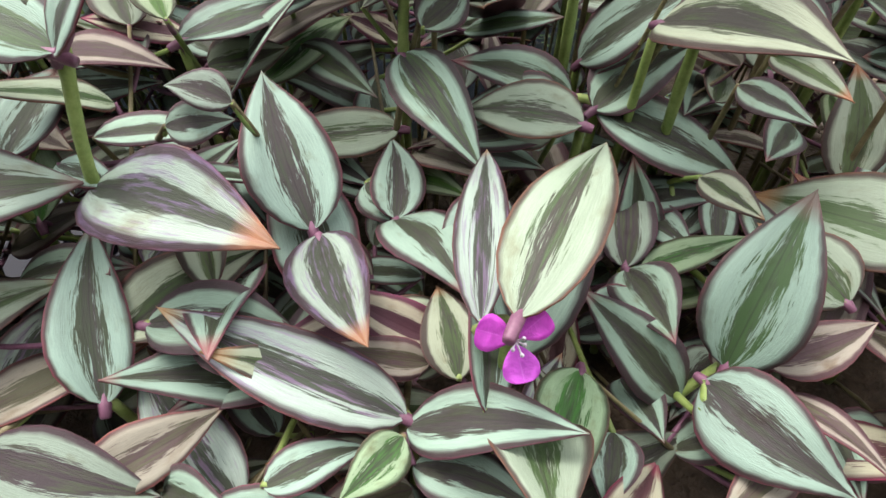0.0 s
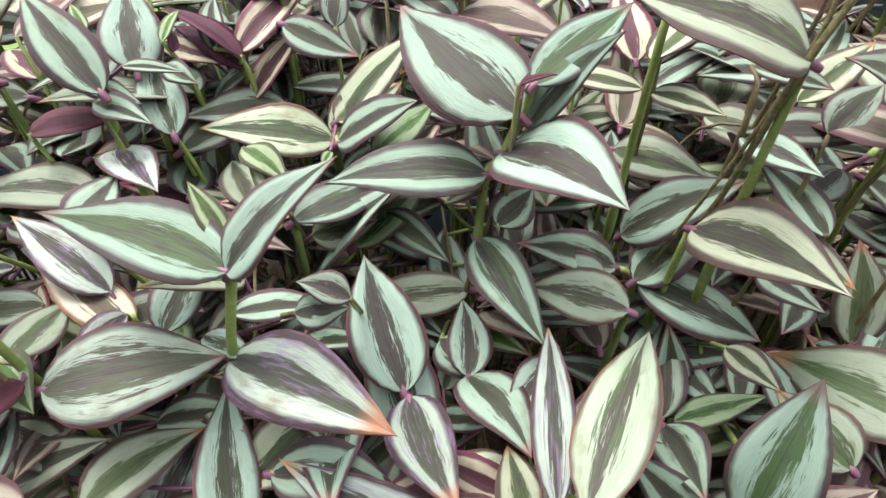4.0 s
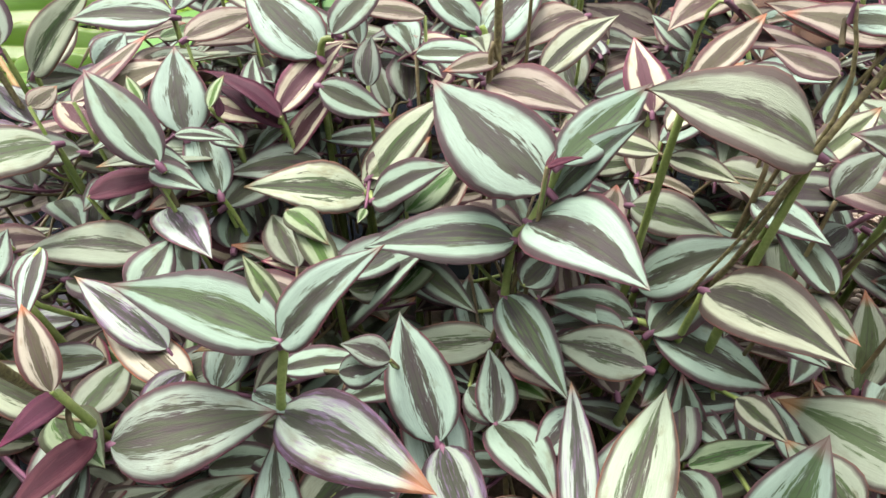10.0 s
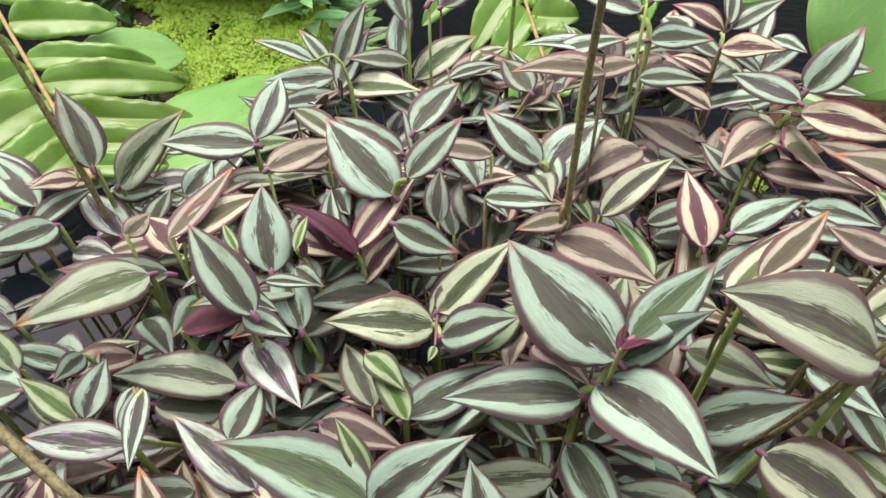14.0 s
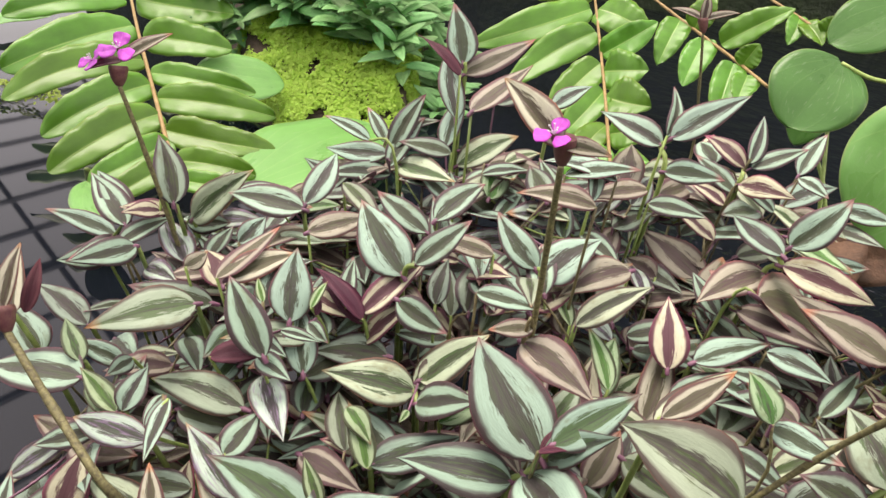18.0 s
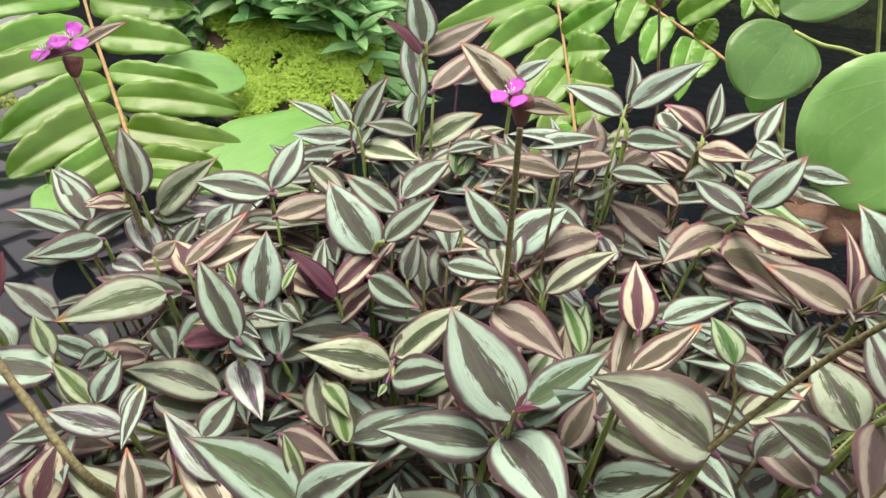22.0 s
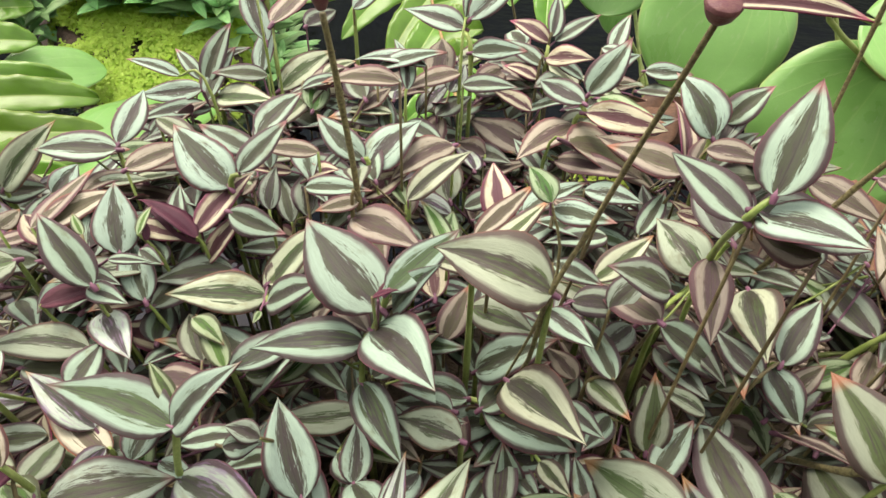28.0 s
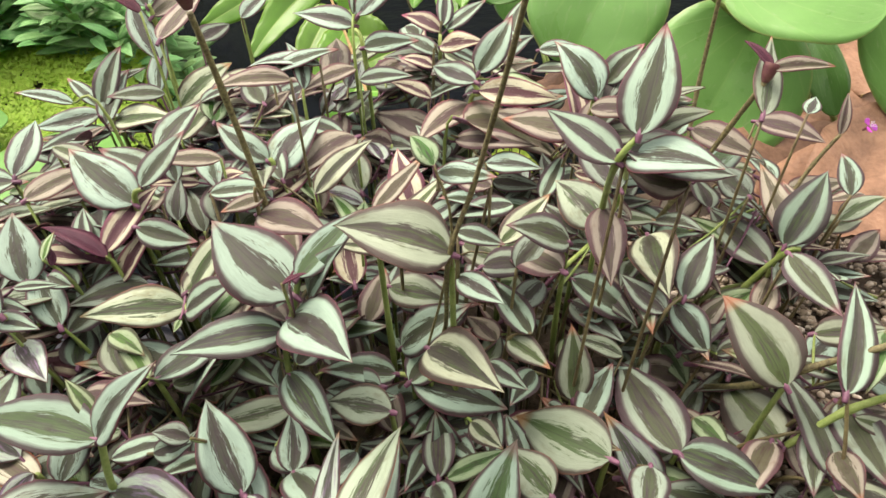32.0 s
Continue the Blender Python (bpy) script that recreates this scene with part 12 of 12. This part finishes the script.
leaf(plant, -274, 181, 143, -246, 221, 142, 20, 0.13, -0.12, 0.90, "p")
leaf(plant, -300, 170, 153, -259, 195, 148, 19, 0.20, -0.20, 0.90, "s")
plant = shoot("o", (328, 359, 95), (340, 350, 141), (353, 342, 187), thin=0.7, bark=STEM_BROWN)
leaf(plant, 353, 342, 187, 404, 334, 211, 24, 0.21, -0.09, 0.90, "o")
plant = shoot("d", (-23, 538, 95), (-25, 538, 280), (-52, 490, 313), thin=0.7, bark=STEM_BROWN)
leaf(plant, -25, 538, 280, -9, 500, 300, 19, -0.19, -0.53, 0.80, "d")
leaf(plant, -37, 488, 299, -85, 460, 296, 23, 0.04, -0.66, 0.80, "v")
leaf(plant, -43, 509, 304, -102, 530, 319, 32, -0.17, -0.20, 0.80, "d")
leaf(plant, -52, 490, 313, -36, 531, 327, 19, -0.14, -0.30, 0.80, "t")
plant = shoot("s", (58, 443, 95), (60, 443, 155), (62, 443, 215), (83, 438, 257), thin=0.7, bark=STEM_BROWN)
leaf(plant, 62, 443, 215, 102, 479, 228, 24, -0.17, -0.47, 0.80, "s")
leaf(plant, 61, 425, 242, -4, 406, 248, 29, 0.12, -0.32, 0.80, "d")
leaf(plant, 83, 438, 257, 137, 421, 266, 27, 0.20, -0.32, 0.80, "s")
plant = shoot("o", (202, 664, 95), (217, 664, 265), (175, 599, 330), thin=0.7, bark=STEM_BROWN)
leaf(plant, 217, 664, 265, 238, 721, 268, 27, -0.14, -0.38, 0.80, "o")
leaf(plant, 195, 672, 277, 213, 616, 274, 27, 0.03, -0.29, 0.80, "o")
leaf(plant, 218, 646, 278, 237, 606, 291, 22, 0.23, -0.54, 0.80, "o")
leaf(plant, 215, 601, 282, 184, 635, 281, 20, 0.04, -0.35, 0.80, "p")
leaf(plant, 181, 637, 286, 239, 657, 295, 31, -0.28, -0.32, 0.80, "s")
leaf(plant, 249, 653, 288, 192, 668, 314, 27, 0.10, -0.36, 0.80, "p")
leaf(plant, 196, 653, 304, 152, 693, 330, 28, -0.08, -0.22, 0.80, "p")
leaf(plant, 206, 590, 316, 249, 540, 318, 28, 0.10, -0.39, 0.80, "g")
leaf(plant, 219, 611, 319, 242, 566, 337, 25, 0.18, -0.29, 0.80, "o")
leaf(plant, 191, 610, 329, 143, 618, 349, 22, -0.04, -0.27, 0.80, "s")
leaf(plant, 175, 599, 330, 137, 565, 333, 26, 0.12, -0.28, 0.80, "d")
plant = shoot("s", (148, 630, 95), (160, 630, 322), (132, 646, 351), thin=0.7, bark=STEM_BROWN)
leaf(plant, 160, 630, 322, 93, 624, 338, 33, 0.29, -0.58, 0.80, "d")
leaf(plant, 132, 646, 351, 121, 702, 350, 28, -0.18, -0.50, 0.80, "s")
plant = shoot("s", (235, 686, 95), (253, 686, 250), (264, 662, 258), thin=0.7, bark=STEM_BROWN)
leaf(plant, 253, 686, 250, 299, 648, 270, 32, -0.11, -0.35, 0.80, "b")
leaf(plant, 259, 644, 251, 250, 594, 247, 23, -0.05, -0.31, 0.80, "s")
leaf(plant, 279, 658, 253, 314, 708, 253, 25, 0.25, -0.62, 0.80, "o")
leaf(plant, 264, 662, 258, 319, 667, 268, 23, -0.00, -0.65, 0.80, "s")
plant = shoot("s", (252, 709, 95), (271, 709, 272), (281, 704, 311), thin=0.7, bark=STEM_BROWN)
leaf(plant, 271, 709, 272, 278, 666, 289, 19, 0.29, -0.62, 0.80, "p")
leaf(plant, 232, 701, 288, 272, 670, 305, 26, -0.13, -0.64, 0.80, "b")
leaf(plant, 276, 702, 288, 318, 660, 297, 28, 0.01, -0.32, 0.80, "d")
leaf(plant, 229, 718, 294, 286, 750, 317, 33, -0.16, -0.43, 0.80, "s")
leaf(plant, 281, 704, 311, 334, 695, 311, 25, -0.02, -0.68, 0.80, "s")
plant = shoot("s", (329, 439, 95), (341, 439, 151), (353, 439, 208), (346, 458, 293), thin=0.7, bark=STEM_BROWN)
leaf(plant, 353, 439, 208, 297, 444, 230, 25, -0.23, -0.69, 0.80, "d")
leaf(plant, 348, 454, 241, 329, 494, 256, 20, 0.19, -0.30, 0.80, "s")
leaf(plant, 354, 420, 267, 413, 448, 288, 33, -0.13, -0.29, 0.80, "t")
leaf(plant, 346, 458, 293, 380, 496, 299, 21, 0.05, -0.27, 0.80, "s")
plant = shoot("r", (156, 699, 95), (168, 699, 300), (137, 687, 328), thin=0.7, bark=STEM_BROWN)
leaf(plant, 168, 699, 300, 191, 756, 309, 30, 0.08, -0.67, 0.80, "p")
leaf(plant, 158, 666, 318, 94, 645, 312, 35, 0.23, -0.34, 0.80, "r")
leaf(plant, 137, 687, 328, 139, 739, 350, 23, -0.21, -0.58, 0.80, "r")
plant = shoot("b", (111, 612, 95), (119, 612, 281), (63, 591, 347), thin=0.7, bark=STEM_BROWN)
leaf(plant, 119, 612, 281, 154, 661, 297, 30, -0.04, -0.46, 0.80, "s")
leaf(plant, 91, 611, 293, 141, 630, 306, 27, -0.22, -0.64, 0.80, "s")
leaf(plant, 84, 625, 295, 67, 563, 298, 31, 0.01, -0.28, 0.80, "s")
leaf(plant, 72, 593, 297, 65, 540, 298, 22, 0.10, -0.57, 0.80, "p")
leaf(plant, 100, 638, 301, 82, 594, 300, 21, 0.23, -0.29, 0.80, "b")
leaf(plant, 82, 623, 311, 137, 587, 325, 33, -0.18, -0.68, 0.80, "d")
leaf(plant, 128, 616, 317, 169, 648, 317, 25, 0.26, -0.48, 0.80, "g")
leaf(plant, 101, 621, 326, 146, 655, 329, 23, -0.07, -0.22, 0.80, "r")
leaf(plant, 75, 615, 328, 39, 643, 339, 24, -0.03, -0.20, 0.80, "o")
leaf(plant, 84, 585, 330, 118, 631, 331, 27, 0.26, -0.27, 0.80, "b")
leaf(plant, 90, 639, 330, 131, 592, 330, 25, -0.28, -0.54, 0.80, "b")
leaf(plant, 63, 591, 347, 104, 575, 364, 24, -0.15, -0.59, 0.80, "p")
plant = shoot("b", (41, 607, 95), (44, 607, 278), (2, 594, 333), thin=0.7, bark=STEM_BROWN)
leaf(plant, 44, 607, 278, 61, 553, 293, 25, -0.01, -0.61, 0.80, "s")
leaf(plant, 28, 594, 295, 64, 552, 305, 28, 0.25, -0.22, 0.80, "b")
leaf(plant, -4, 579, 316, -57, 606, 323, 28, 0.15, -0.57, 0.80, "s")
leaf(plant, 2, 594, 333, 24, 542, 329, 23, 0.11, -0.40, 0.80, "b")
plant = shoot("s", (130, 428, 95), (135, 428, 162), (140, 428, 230), thin=0.7, bark=STEM_BROWN)
leaf(plant, 140, 428, 230, 150, 375, 256, 25, -0.29, -0.21, 0.80, "s")
plant = shoot("d", (-87, 636, 95), (-94, 636, 365), thin=0.7, bark=STEM_BROWN)
leaf(plant, -94, 636, 365, -73, 694, 368, 25, 0.19, -0.63, 0.80, "d")
